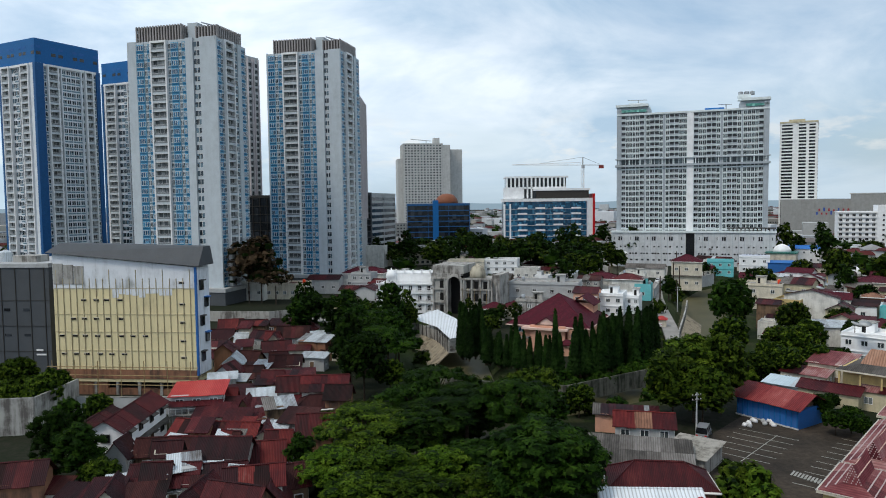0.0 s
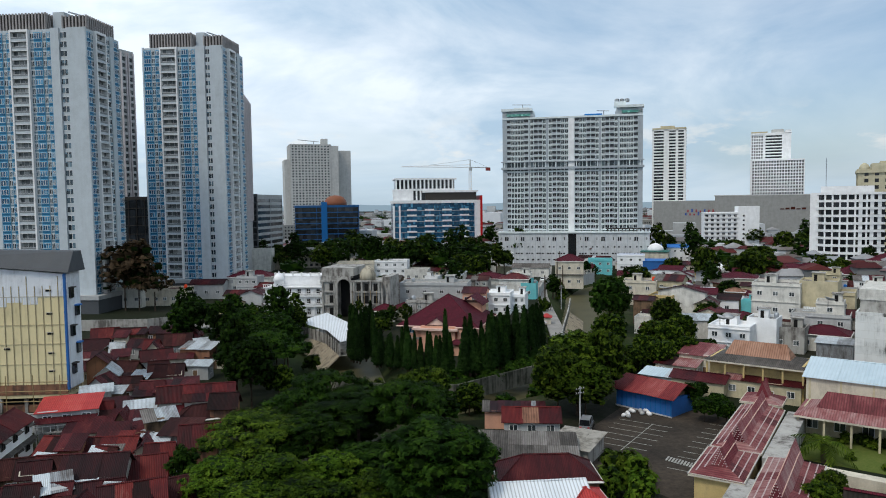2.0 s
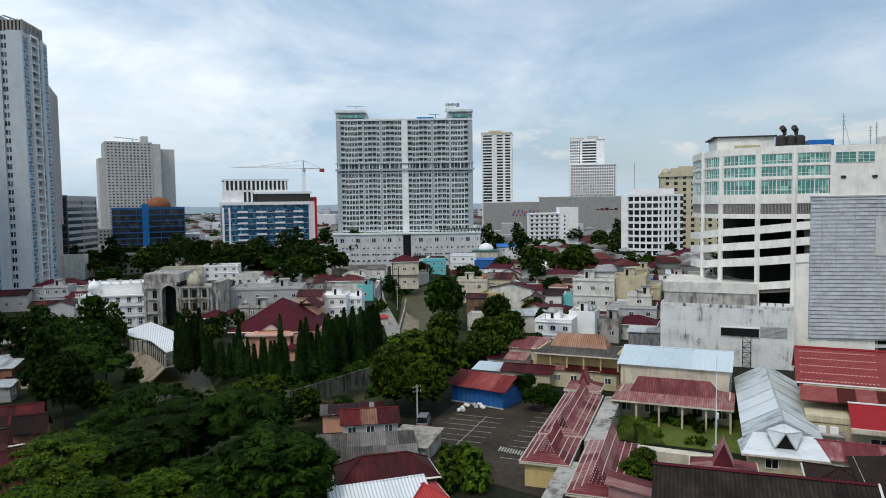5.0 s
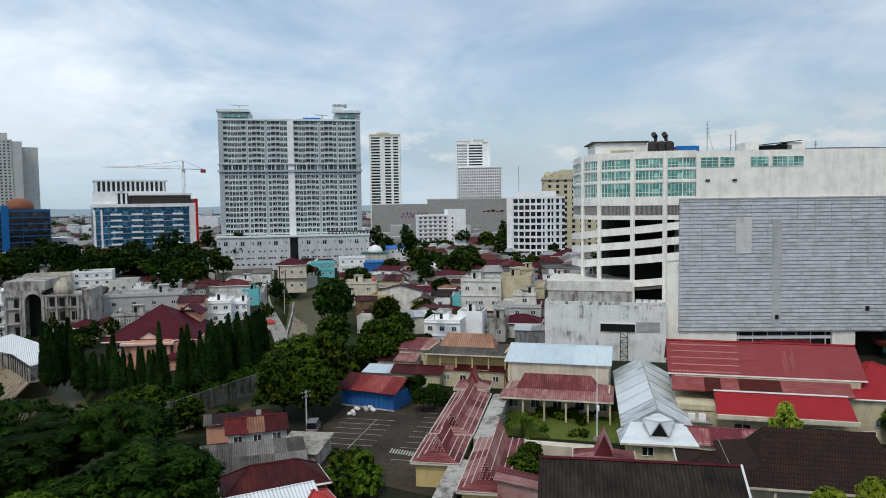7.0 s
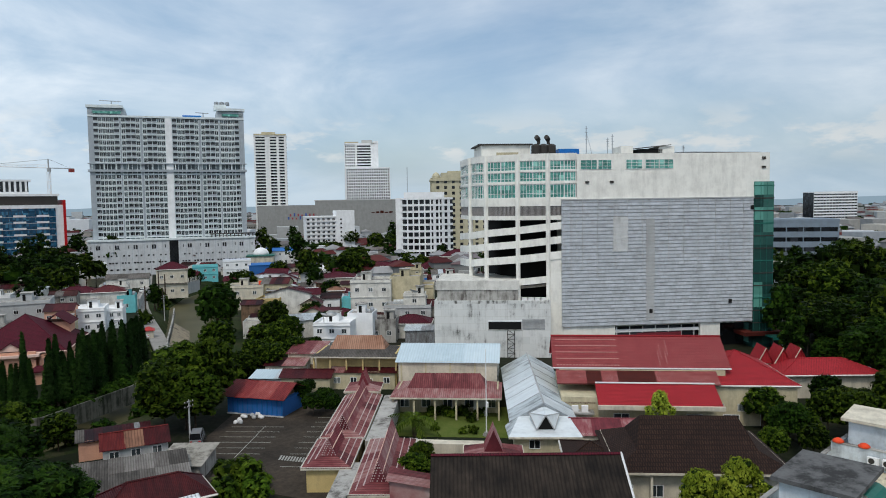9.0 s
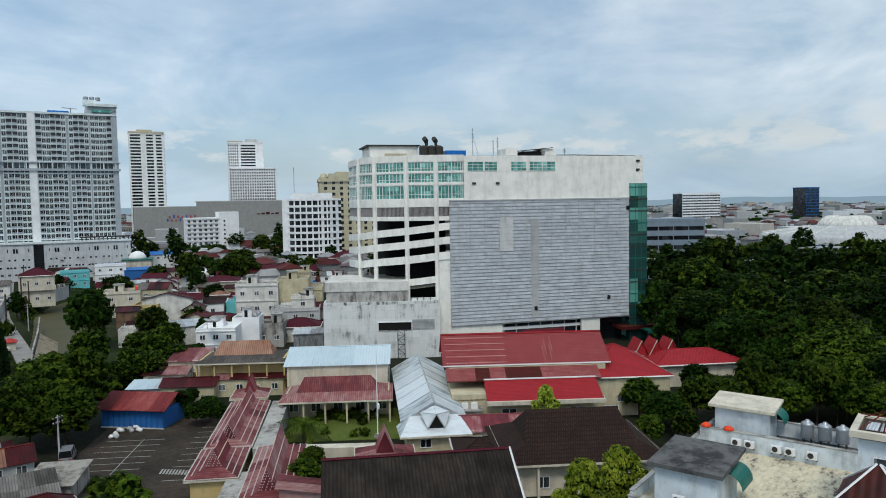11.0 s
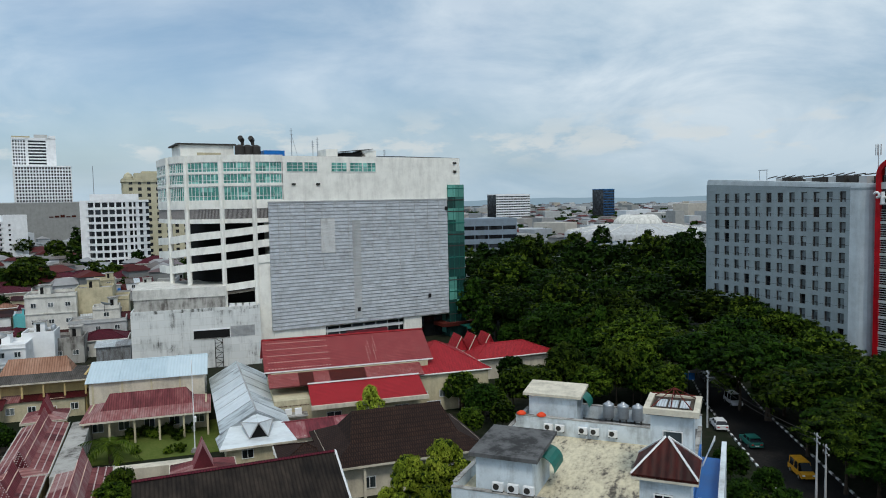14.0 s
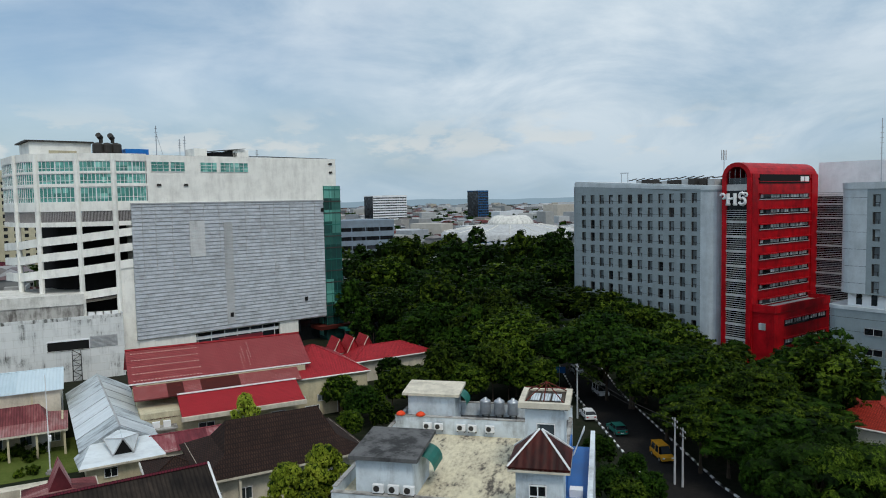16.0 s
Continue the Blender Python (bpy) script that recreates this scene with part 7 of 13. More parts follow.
q = Mesh(); q.box(5.0, 28, 0.5, 16, 17.3, 36.2, CLAD); q.box(1.5, 28, 1.2, 16, 14.9, 17.3, CLEAN)
for k in range(9):
    q.box(3.0 + k * 2.6, 4.0 + k * 2.6, 1.1, 1.3, 15.2, 17.2, GLASSK)
part("wall", q, ob)
q = Mesh()
round_prism(q, [(x - 0.1, y - 0.1) for x, y in arc_w[::-1]] + [(28, -0.1), (28, 16), (-0.1, 16)], 36.4, 37.6, SILV)
part("parapet", q, ob)
q = Mesh()
arc_p = [(x - 1.7, y - 0.6) for x, y in arc_w]
round_prism(q, arc_p[::-1] + [(28, -0.6), (28, 16), (-1.7, 16)], -0.5, 14.3, CLAD)
part("podium", q, ob)
q = Mesh()
round_prism(q, [(x - 0.1, y - 0.1) for x, y in arc_p[::-1]] + [(28, -0.7), (28, 16), (-1.8, 16)], 14.3, 14.9, SILV)
part("podium_edge", q, ob)
q = Mesh()
for z in (2.0, 4.8, 7.6, 10.4, 12.8):
    round_prism(q, [(x - 0.02, y - 0.02) for x, y in arc_p[::-1]] + [(28, -0.62), (28, 3), (-1.7, 3)], z, z + 0.05, JOINT)
for f in range(6):
    round_prism(q, [(x - 0.02, y - 0.02) for x, y in arc_w[::-1]] + [(5.0, -0.02), (5.0, 3), (0, 3)], 19.2 + f * 3.12, 19.25 + f * 3.12, JOINT)
part("panel_joint", q, ob, kind="stuff")
for f in range(3):
    for k in range(6):
        part("window", window_mesh(3.2, 1.3, GLASSK, GREYW, 1), ob, "", pose(5.2 + k * 3.6, -0.63, 2.6 + f * 3.7))
q = Mesh()
for x, h in ((7.5, 9), (4.0, 12), (14.5, 13)):
    q.beam((x, 8, 36), (x, 8, 37.5 + h), 0.08, STEEL)
    for j in range(6):
        q.beam((x - 0.3, 8, 37 + h * (0.5 + 0.08 * j)), (x + 0.3, 8, 37 + h * (0.5 + 0.08 * j)), 0.05, STEEL)
part("antenna", q, ob)

def slot_mesh():
    q = Mesh(); q.box(0, 0.95, -0.05, 0.15, 0, 0.34, INTERIOR_SHADE); q.box(-0.06, 1.01, -0.14, 0.0, 0.34, 0.46, OFFWHITE)
    return q


# ---- windowless yellow block and its dark neighbour ----
ob = thing("windowless_block", "tall windowless yellow block with ribs and tiny slots", "building", -73.0, 136.6, 0, -6.5)
YB = grimy("faded_yellow_cladding", (0.73, 0.63, 0.37), (0.42, 0.34, 0.19), 0.30, 0.50)
YW = grimy("patched_white_cladding", (0.72, 0.75, 0.78), (0.36, 0.37, 0.36), 0.36, 0.52)
q = Mesh()
q.box(0, 28.3, 0.3, 6, 2.6, 20.5, YB)
q.hexa([(0, 0.25, 20.5), (28.3, 0.25, 20.5), (28.3, 6, 20.5), (0, 6, 20.5), (0, 0.25, 27.3), (28.3, 0.25, 24.6), (28.3, 6, 24.6), (0, 6, 27.3)], YW)
part("wall", q, ob)
# a black block behind the bays imitates their inner shade
q = Mesh(); q.box(0.2, 28.1, 0.6, 5.4, -0.5, 1.2, BRICKW); q.box(0.2, 28.1, 1.6, 5.4, 1.2, 4.4, INTERIOR_SHADE); q.box(0, 28.3, 0.2, 5.8, 3.2, 5.0, BRICKW)
q.box(0.1, 10, 0.5, 1.2, -0.5, 3.2, BRICKW); q.box(23, 28.2, 0.5, 1.2, -0.5, 3.2, BRICKW)
for k in range(6):
    q.box(3 + k * 4.4, 3.5 + k * 4.4, 0.4, 0.9, 0, 3.4, CONC)
part("base", q, ob, "raw brick base with open bays")
BATTEN = plain("pale_timber_batten", (0.46, 0.39, 0.25), 0.8)
for k in range(21):
    q = Mesh(); x = 0.7 + k * 1.33
    q.box(x - 0.05, x + 0.05, 0.14, 0.32, 5.0, 22.5 if k % 4 else 24.2, BATTEN); part("rib", q, ob)
rng = random.Random(21)
slot = shared("slot|y", lambda: slot_mesh())
for z in (8.6, 12.2, 15.6, 20.6):
    q = Mesh(); q.box(0.1, 28.2, 0.18, 0.3, z, z + 0.07, BATTEN); part("rail", q, ob)
for z, xs in ((18.2, (5.6, 8.1, 10.2, 12.9)), (14.6, (3.4, 5.6, 8.0, 10.4, 13.0)), (11.3, (0.9, 3.6, 5.6, 8.1, 10.4, 13.0, 15.2, 17.7)), (7.8, (1.2, 3.7, 5.8, 8.5, 10.8, 13.4))):
    for x in xs:
        part("vent_slot", slot, ob, "", pose(x, 0.2, z))
for z in (21.5, 17.4, 13.9, 10.4, 7.2):
    part("vent_slot", slot, ob, "", pose(25.2, 0.2, z))
for k in range(9):
    x = 12.5 + k * 1.33
    q = Mesh(); q.box(x - 0.6, x + 0.6, 0.24, 0.3, 18.9 + rng.uniform(-0.3, 1.0), 20.52, YW); part("patch", q, ob, "pale mended cladding patch")
# grey panels that paint in the shading at the wall's upper left
for k in range(3):
    q = Mesh(); q.box(0.1 + k * 2.1, 2.1 + k * 2.1, 0.17, 0.25, 21.4, 25.4 - k * 0.25, CONC); part("patch", q, ob, "grey panel put in for shading on the upper wall")
q = Mesh()
q.hexa([(-1.0, -0.4, 27.5), (29.4, -0.4, 24.8), (29.4, 6.4, 24.8), (-1.0, 6.4, 27.5), (0.5, 2, 29.2), (29.4, 2, 28.4), (29.4, 5, 28.4), (0.5, 5, 29.2)], DARKW)
part("roof", q, ob, "dark sloping sheet roof")
q = Mesh(); q.box(28.25, 28.6, 0.1, 0.6, 4, 24.6, BLUEP); q.box(28.3, 28.5, 0.6, 6, 4, 24.5, YW); part("side_wall", q, ob)
for k in range(5):
    q = Mesh(); q.box(28.45, 28.9, 1.6 + (k % 2) * 2, 2.8 + (k % 2) * 2, 6.5 + k * 3.4, 8.3 + k * 3.4, GLASSK); q.box(28.5, 29.3, 1.5 + (k % 2) * 2, 2.9 + (k % 2) * 2, 8.3 + k * 3.4, 8.5 + k * 3.4, TARP if k % 2 else IRON); part("window", q, ob)
q = Mesh()
for k in range(7):
    q.beam((k * 4.6, -1.2, 0), (k * 4.6, -1.2, 7), 0.08, BAMBOO)
for z in (2.4, 4.2, 5.8):
    q.beam((-1, -1.2, z), (29, -1.2, z), 0.08, BAMBOO)
part("scaffold", q, ob, "bamboo scaffold along the base")

ob = thing("dark_block", "dark grey clad block with vertical joints", "building", -101.0, 141.5, 0, -6.5)
q = Mesh(); q.box(0, 26.5, 0, 20, -0.5, 24.5, DARKW); q.box(-0.2, 26.6, -0.2, 20, 24.5, 25.3, GREYW)
for k in range(9):
    q.box(1.5 + k * 3, 1.62 + k * 3, -0.12, 0, 0, 24.5, IRON)
for z in (8, 13, 18):
    q.box(0, 26.5, -0.1, 0, z, z + 0.1, IRON)
part("wall", q, ob)
for k in range(6):
    q = Mesh(); q.box(17 + (k % 2) * 4, 18.2 + (k % 2) * 4, -0.1, 0.1, 6 + (k // 2) * 5, 6.5 + (k // 2) * 5, GLASSK); part("vent_slot", q, ob)
q = Mesh(); q.box(23.4, 24.8, -0.16, -0.05, 8.2, 8.5, FRAMEW); q.box(23.4, 25.4, -0.16, -0.05, 7.3, 7.6, FRAMEW); part("sign", q, ob, "small white sign bars")
q = Mesh(); q.box(3, 9, 4, 9, 25.3, 27.0, GREYW); q.lathe([(1.2, 25.3), (1.2, 27.2), (0.4, 27.6)], ZINC, 12, 14, 5); q.box(17, 22, 3, 7, 25.3, 26.6, CONC); part("roof_clutter", q, ob)


def wall_run(name, pts, h, t, mat, label, cap=None):
    ob = thing(name, label, "wall", 0, 0, 0, 0, kind="structure")
    for a, b in zip(pts, pts[1:]):
        q = Mesh()
        u = Vector((b[0] - a[0], b[1] - a[1], 0)).normalized(); n = Vector((-u.y, u.x, 0)) * t / 2
        A, B = Vector((*a, 0)), Vector((*b, 0))
        lo, up = Vector((0, 0, -1.5)), Vector((0, 0, h))
        q.hexa([A - n + lo, B - n + lo, B + n + lo, A + n + lo, A - n + up, B - n + up, B + n + up, A + n + up], mat)
        if cap:
            n2, c1 = n * 1.5, Vector((0, 0, h + 0.12))
            q.hexa([A - n2 + up, B - n2 + up, B + n2 + up, A + n2 + up, A - n2 + c1, B - n2 + c1, B + n2 + c1, A + n2 + c1], cap)
        part("panel", q, ob)


wall_run("wall_site", ((-66, 124.2), (-57.7, 122.9), (-44.2, 122.2), (-47.3, 142.5)), 3.0, 0.25, GREYW, "grey rendered site wall round the yellow block", CONC)
wall_run("wall_yard", ((-90, 110.5), (-68.9, 111.7), (-63.8, 112.4), (-62.8, 124.4)), 6.0, 0.3, CONC, "bare concrete yard wall with open joints")
wall_run("wall_garden", ((2, 137), (18, 131.5), (24.5, 130.0), (42.5, 141.5), (49, 149)), 2.0, 0.3, grimy("mossy_wall", (0.16, 0.155, 0.13), (0.035, 0.038, 0.028)), "mossy grey garden wall above the river")
wall_run("wall_street", ((-86, 218.5), (-71, 222.5), (-51.2, 220.0), (-40, 226)), 3.2, 0.3, CONC, "pale stained wall along the dusty street")
wall_run("wall_river", ((82, 262), (92, 288), (108, 297), (124, 312)), 3.4, 0.4, GREYW, "grey concrete wall along the far river bend", CONC)
STONE = grimy("buff_stone", (0.34, 0.29, 0.21), (0.08, 0.065, 0.05), 0.38, 0.60, (1.3, 0.7))
wall_run("wall_bank", ((61, 176), (67, 192), (80, 224), (90, 250)), 0.7, 0.4, CONC, "stained concrete parapet between the lane and the river")


def revetment(name, top, toe, label):
    """A sloping stone embankment laid in bays between an upper and a lower line."""
    ob = thing(name, label, "embankment", 0, 0, 0, 0, kind="structure")
    for (a, b), (c, d) in zip(zip(top, top[1:]), zip(toe, toe[1:])):
        n = max(2, int(math.dist(a[:2], b[:2]) / 2.2))
        for k in range(n):
            A, B = Vector(a).lerp(Vector(b), k / n), Vector(a).lerp(Vector(b), (k + 0.93) / n)
            C, D = Vector(c).lerp(Vector(d), k / n), Vector(c).lerp(Vector(d), (k + 0.93) / n)
            q = Mesh(); q.slab(C, D, B, A, 0.3, STONE); part("stone_bay", q, ob)


revetment("embankment_bend", ((-7.5, 200, 0.4), (0.6, 184, 0.4), (3.4, 168, 0.4)), ((-12.5, 196.5, -3.6), (-4.0, 182, -3.6), (-1.0, 167, -3.6)), "buff stone embankment sloping to the river bend")
revetment("embankment_lane", ((61.5, 176, -0.3), (67.5, 192, -0.3), (80.5, 224, -0.3)), ((66.0, 174, -3.4), (72.0, 190, -3.4), (84.5, 222, -3.4)), "brown stone embankment below the lane")

# ---- compound with steep ridge roofs ----
RIDGE = sheet_metal("red_ridge_sheet", [(0.28, (0.09, 0.018, 0.024)), (0.45, (0.17, 0.032, 0.042)), (0.58, (0.24, 0.075, 0.082)), (0.74, (0.36, 0.24, 0.23))], 0.5, 0.6, 0, "X")


STUD = plain("chalky_stud", (0.52, 0.43, 0.42), 0.8)


def ridge_hall(x, y, yaw, L_, w, h, skirt, top, label, wall=None, studs=True, back=1.2):
    """A low hall: wide skirt roof and a narrow steep ridge with upswept studded gables at its ends."""
    ob = thing("ridge_hall", label, "hall", x, y, 0, yaw, "halls of the compound")
    q = Mesh(); q.box(-L_ / 2 + 0.6, L_ / 2 - 0.6, -w / 2 + 0.6, w / 2 - 0.6, -0.3, h, wall or YELLOW); part("wall", q, ob)
    a, b, c, e = L_ / 2, w / 2, L_ / 2 - back, w * 0.15
    for sgn in (-1, 1):
        n = max(2, int(L_ / 3))
        for k in range(n):
            u0, u1 = -1 + 2 * k / n, -1 + 2 * (k + 1) / n
            lo = [(u0 * a, sgn * b, h), (u1 * a, sgn * b, h), (u1 * c, sgn * e, h + skirt), (u0 * c, sgn * e, h + skirt)]
            q = Mesh(); q.slab(*(lo if sgn < 0 else lo[::-1]), 0.1, FADED); part("skirt_sheet", q, ob)
    for sgn in (-1, 1):
        lo = [(sgn * a, -b, h), (sgn * a, b, h), (sgn * c, e, h + skirt), (sgn * c, -e, h + skirt)]
        q = Mesh(); q.slab(*(lo if sgn > 0 else lo[::-1]), 0.1, FADED); part("skirt_sheet", q, ob)
    q = Mesh(); q.box(-a, a, -b, -b + 0.12, h - 0.3, h + 0.05, OFFWHITE); q.box(-a, a, b - 0.12, b, h - 0.3, h + 0.05, OFFWHITE); q.box(-a, -a + 0.12, -b + 0.12, b - 0.12, h - 0.3, h + 0.05, OFFWHITE); q.box(a - 0.12, a, -b + 0.12, b - 0.12, h - 0.3, h + 0.05, OFFWHITE)
    part("fascia", q, ob)
    z1 = h + skirt + top

    def sag(u): return z1 - 0.45 + 0.45 * (abs(u) ** 3)
    for sgn in (-1, 1):
        q = Mesh()
        n = 8
        for k in range(n):
            u0, u1 = -1 + 2 * k / n, -1 + 2 * (k + 1) / n
            lo = [(u0 * c, sgn * e, h + skirt), (u1 * c, sgn * e, h + skirt), (u1 * (c + 0.35), 0, sag(u1)), (u0 * (c + 0.35), 0, sag(u0))]
            q.slab(*(lo if sgn < 0 else lo[::-1]), 0.08, RIDGE)
        part("ridge_roof", q, ob)
    for sgn in (-1, 1):
        q = Mesh()
        q.face([(sgn * (c + 0.05), -e, h + skirt), (sgn * (c + 0.05), e, h + skirt), (sgn * (c + 0.4), 0, z1)], RIDGE)
        g_ = part("gable", q, ob)
        s = Mesh()
        for r in range(8):
            u = r / 8
            for k in range(8 - r):
                if 0 < k < 7 - r and (r + k) % 2:
                    continue
                yy = (-e + 2 * e * (k + 0.5) / (8 - r)) * (1 - u)
                zz, xx = h + skirt + 0.06 + top * u, sgn * (c + 0.1 + 0.33 * u)
                s.box(xx - 0.05, xx + 0.05, yy - 0.055, yy + 0.055, zz, zz + 0.12, STUD)
        if studs:
            part("stud_ornament", s, g_, "white stud ornament", kind="stuff")
    if studs:
        s = Mesh()
        n = int(L_ / 0.42)
        for k in range(n + 1):
            for sgn in (-1, 1):
                for u in (0.0, 0.36, 0.72):
                    f = -1 + 2 * k / n
                    xx = f * (a * (1 - u) + c * u)
                    yy, zz = sgn * (b * (1 - u) + e * u), h + skirt * u
                    wd = 0.12 if u else 0.09
                    s.box(xx - wd, xx + wd, yy - 0.07, yy + 0.07, zz + 0.01, zz + 0.06, STUD if u else LIGHTGREY)
                    if u == 0.36:
                        s.box(f * (c + 0.1) - 0.09, f * (c + 0.1) + 0.09, sgn * e * 0.55 - 0.05, sgn * e * 0.55 + 0.05, h + skirt + top * 0.42, h + skirt + top * 0.42 + 0.08, PINKL)
        for k in range(int(w / 0.42)):
            for sgn in (-1, 1):
                yy = -b + (k + 0.5) * 0.42
                s.box(sgn * a - 0.06, sgn * a + 0.06, yy - 0.09, yy + 0.09, h, h + 0.08, STUD)
        part("stud_pattern", s, ob, "rows of white studs on the roof", kind="stuff")
    return ob


ridge_hall(60.25, 91.9, 47.7, 22.3, 6.4, 3.4, 0.8, 2.3, "long hall with faded red studded roof and upswept ridge")
ridge_hall(48.7, 79.4, 48, 11.0, 6.4, 3.4, 0.8, 2.3, "short hall with faded red studded roof beside the car park", back=2.2)
ridge_hall(51.3, 71.3, 47.5, 19.0, 6.6, 3.4, 0.8, 2.6, "near hall with faded red studded roof and upswept ridge", back=1.8)
ridge_hall(70.9, 104.6, 47.7, 6.5, 6.4, 3.4, 0.7, 2.6, "rear hall with a faded red skirt roof and upswept ridge", studs=False, back=1.8)
ridge_hall(64.6, 65.6, 47, 4.6, 8.0, 3.3, 0.5, 2.9, "little gatehouse with a red upswept ridge", studs=False, back=0.7)
strip("walkway_roof", ((56.2, 80.6), (71.2, 96.8)), 2.6, CONC, 3.2, "flat grey concrete walkway roof", "walkway")
strip("walkway_roof_side", ((40.6, 66.4), (48.2, 74.6)), 2.2, CONC, 3.2, "flat stained concrete roof between two halls", "walkway")
strip("walkway_roof_front", ((59.6, 77.0), (66.0, 70.0)), 1.7, OFFWHITE, 3.0, "flat cream walkway roof by the lawn", "walkway")
LAWN = earth("sunlit_lawn", [(0.3, (0.045, 0.075, 0.014)), (0.5, (0.085, 0.115, 0.022)), (0.7, (0.14, 0.15, 0.045))], 0.3, 3)
strip("lawn", ((68.6, 95.2), (83.0, 80.0)), 16.5, LAWN, 0.06, "mown courtyard lawn with shrubs", "lawn")
strip("lawn_front", ((60.5, 80.0), (70.0, 70.0)), 5.0, LAWN, 0.05, "narrow strip of lawn before the courtyard", "lawn")


def two_tier(x, y, yaw, w, d, h, skirt, top, inset, mat, mat2, wall, label, wins=5, deep=2.0):
    """A hall with a low skirt roof and a hipped upper tier."""
    ob = thing("hall", label, "hall", x, y, 0, yaw, "halls of the compound")
    q = Mesh(); q.box(-w / 2 + 0.6, w / 2 - 0.6, -d / 2 + deep, d / 2 - 0.6, -0.3, h + 0.3, wall); part("wall", q, ob)
    a, b, c, e = w / 2, d / 2, w / 2 - inset, d / 2 - inset
    q = Mesh()
    for p in ([(-a, -b, h), (a, -b, h), (c, -e, h + skirt), (-c, -e, h + skirt)], [(a, -b, h), (a, b, h), (c, e, h + skirt), (c, -e, h + skirt)],
              [(a, b, h), (-a, b, h), (-c, e, h + skirt), (c, e, h + skirt)], [(-a, b, h), (-a, -b, h), (-c, -e, h + skirt), (-c, e, h + skirt)]):
        q.slab(*p, 0.15, mat)
    part("skirt_roof", q, ob)
    q = Mesh(); q2 = Mesh()
    hip_roof(q2, 2 * c, 2 * e, h + skirt, top, 0.0, mat2, ridge=2 * c - 2.2)
    part("upper_roof", q2, ob)
    for k in range(6):
        q = Mesh(); xx = -w / 2 + 0.5 + (w - 1) * k / 5
        q.box(xx - 0.15, xx + 0.15, -d / 2 + 0.3, -d / 2 + 0.6, 0, h, wall); part("post", q, ob)
    for k in range(wins):
        part("window", window_mesh(1.6, 1.5, GLASS, FRAMEW), ob, "", pose(-w / 2 + w * (k + 0.5) / wins - 0.8, -d / 2 + deep - 0.05, 1.0))
    q = Mesh(); q.box(-a, a, -b - 0.02, -b + 0.1, h - 0.3, h - 0.02, OFFWHITE); part("fascia", q, ob)
    return ob


two_tier(79.2, 91.4, -45.9, 18.6, 10.5, 3.9, 0.9, 2.0, 2.6, FADED, FADED, PALE, "courtyard wing with a faded red two-tier sheet roof", deep=4.6)
two_tier(80.0, 119.4, -46.5, 17.4, 10.5, 6.3, 0.9, 2.4, 3.0, FIBRE, BROWNRUST, YELLOW, "yellow two-storey house with a rusted brown two-tier roof", 6)
# hall with the pale blue roof
ob = house(88.9, 101.6, -46.6, 18.0, 14.0, 7.2, "gable", 1.8, OFFWHITE, BLUEROOF, "cream hall with a pale blue sheet roof", (), 3, 1, 0.5, wins=0, name="hall", group="halls of the compound")
for k in range(4):
    q = Mesh(); q.box(-8.6 + k * 4.5, -8.3 + k * 4.5, -7.12, -6.9, 0, 7.1, PALE); part("pilaster", q, ob)
for k in range(3):
    part("window", window_mesh(1.0, 1.4, GLASSK, FRAMEW, 0), ob, "", pose(9.03, -4 + k * 3.6, 2.6, 0, 0, 90))
# silver roofed hall, with its gable dormer
ob = thing("silver_hall", "long hall with a stained silver sheet roof and a gable dormer", "hall", 87.1, 78.4, 0, 46.7, "halls of the compound")
q = Mesh(); q.box(-14.2, 19.2, -4.3, 4.3, -0.3, 4.2, PALE); q.box(-17.8, -14.2, -4.2, 4.4, -0.3, 3.0, PALE); part("wall", q, ob)
for k in range(2):
    part("window", window_mesh(1.6, 1.3, GLASSK, FRAMEW, 1), ob, "", pose(-17.86, 2.4 - k * 4.2, 1.2, 0, 0, 270))
for sgn in (-1, 1):
    for k in range(6):
        x0, x1 = -14.6 + 5.7 * k, -14.6 + 5.7 * (k + 1)
        lo = [(x0, sgn * 5.0, 4.0 + 0.02 * (k % 2)), (x1, sgn * 5.0, 4.0 + 0.02 * (k % 2)), (x1, 0, 6.8 + 0.02 * (k % 2)), (x0, 0, 6.8 + 0.02 * (k % 2))]
        q = Mesh(); q.slab(*(lo if sgn < 0 else lo[::-1]), 0.1, SILVER); part("roof_sheet", q, ob)
        q = Mesh(); q.beam((x0, sgn * 5.0, 4.06), (x0, 0, 6.86), 0.05, STEEL); part("roof_seam", q, ob)
q = Mesh(); q.beam((-14.6, 0, 6.84), (19.6, 0, 6.84), 0.14, LIGHTGREY); part("ridge_cap", q, ob)
q = Mesh(); q.face([(-14.55, 5.0, 4.0), (-14.55, -5.0, 4.0), (-14.55, 0, 6.8)], SILVER); part("gable", q, ob)
for lo in ([(-18.7, 5.3, 3.1), (-18.7, -5.0, 3.1), (-14.5, -3.6, 4.9), (-14.5, 3.6, 4.9)], [(-18.7, -5.0, 3.1), (-14.0, -5.4, 3.3), (-14.0, -3.6, 4.9), (-14.5, -3.6, 4.9)], [(-14.0, 5.6, 3.3), (-18.7, 5.3, 3.1), (-14.5, 3.6, 4.9), (-14.0, 3.6, 4.9)]):
    q = Mesh(); q.slab(*lo, 0.12, SILVER); part("porch_roof", q, ob)
q = Mesh(); q.box(-18.75, -18.65, -5.0, 5.3, 2.85, 3.12, OFFWHITE); part("gutter", q, ob)
q = Mesh(); q.face([(-17.3, 1.15, 3.8), (-17.3, -1.15, 3.8), (-17.5, 0, 5.7)], INTERIOR_SHADE)
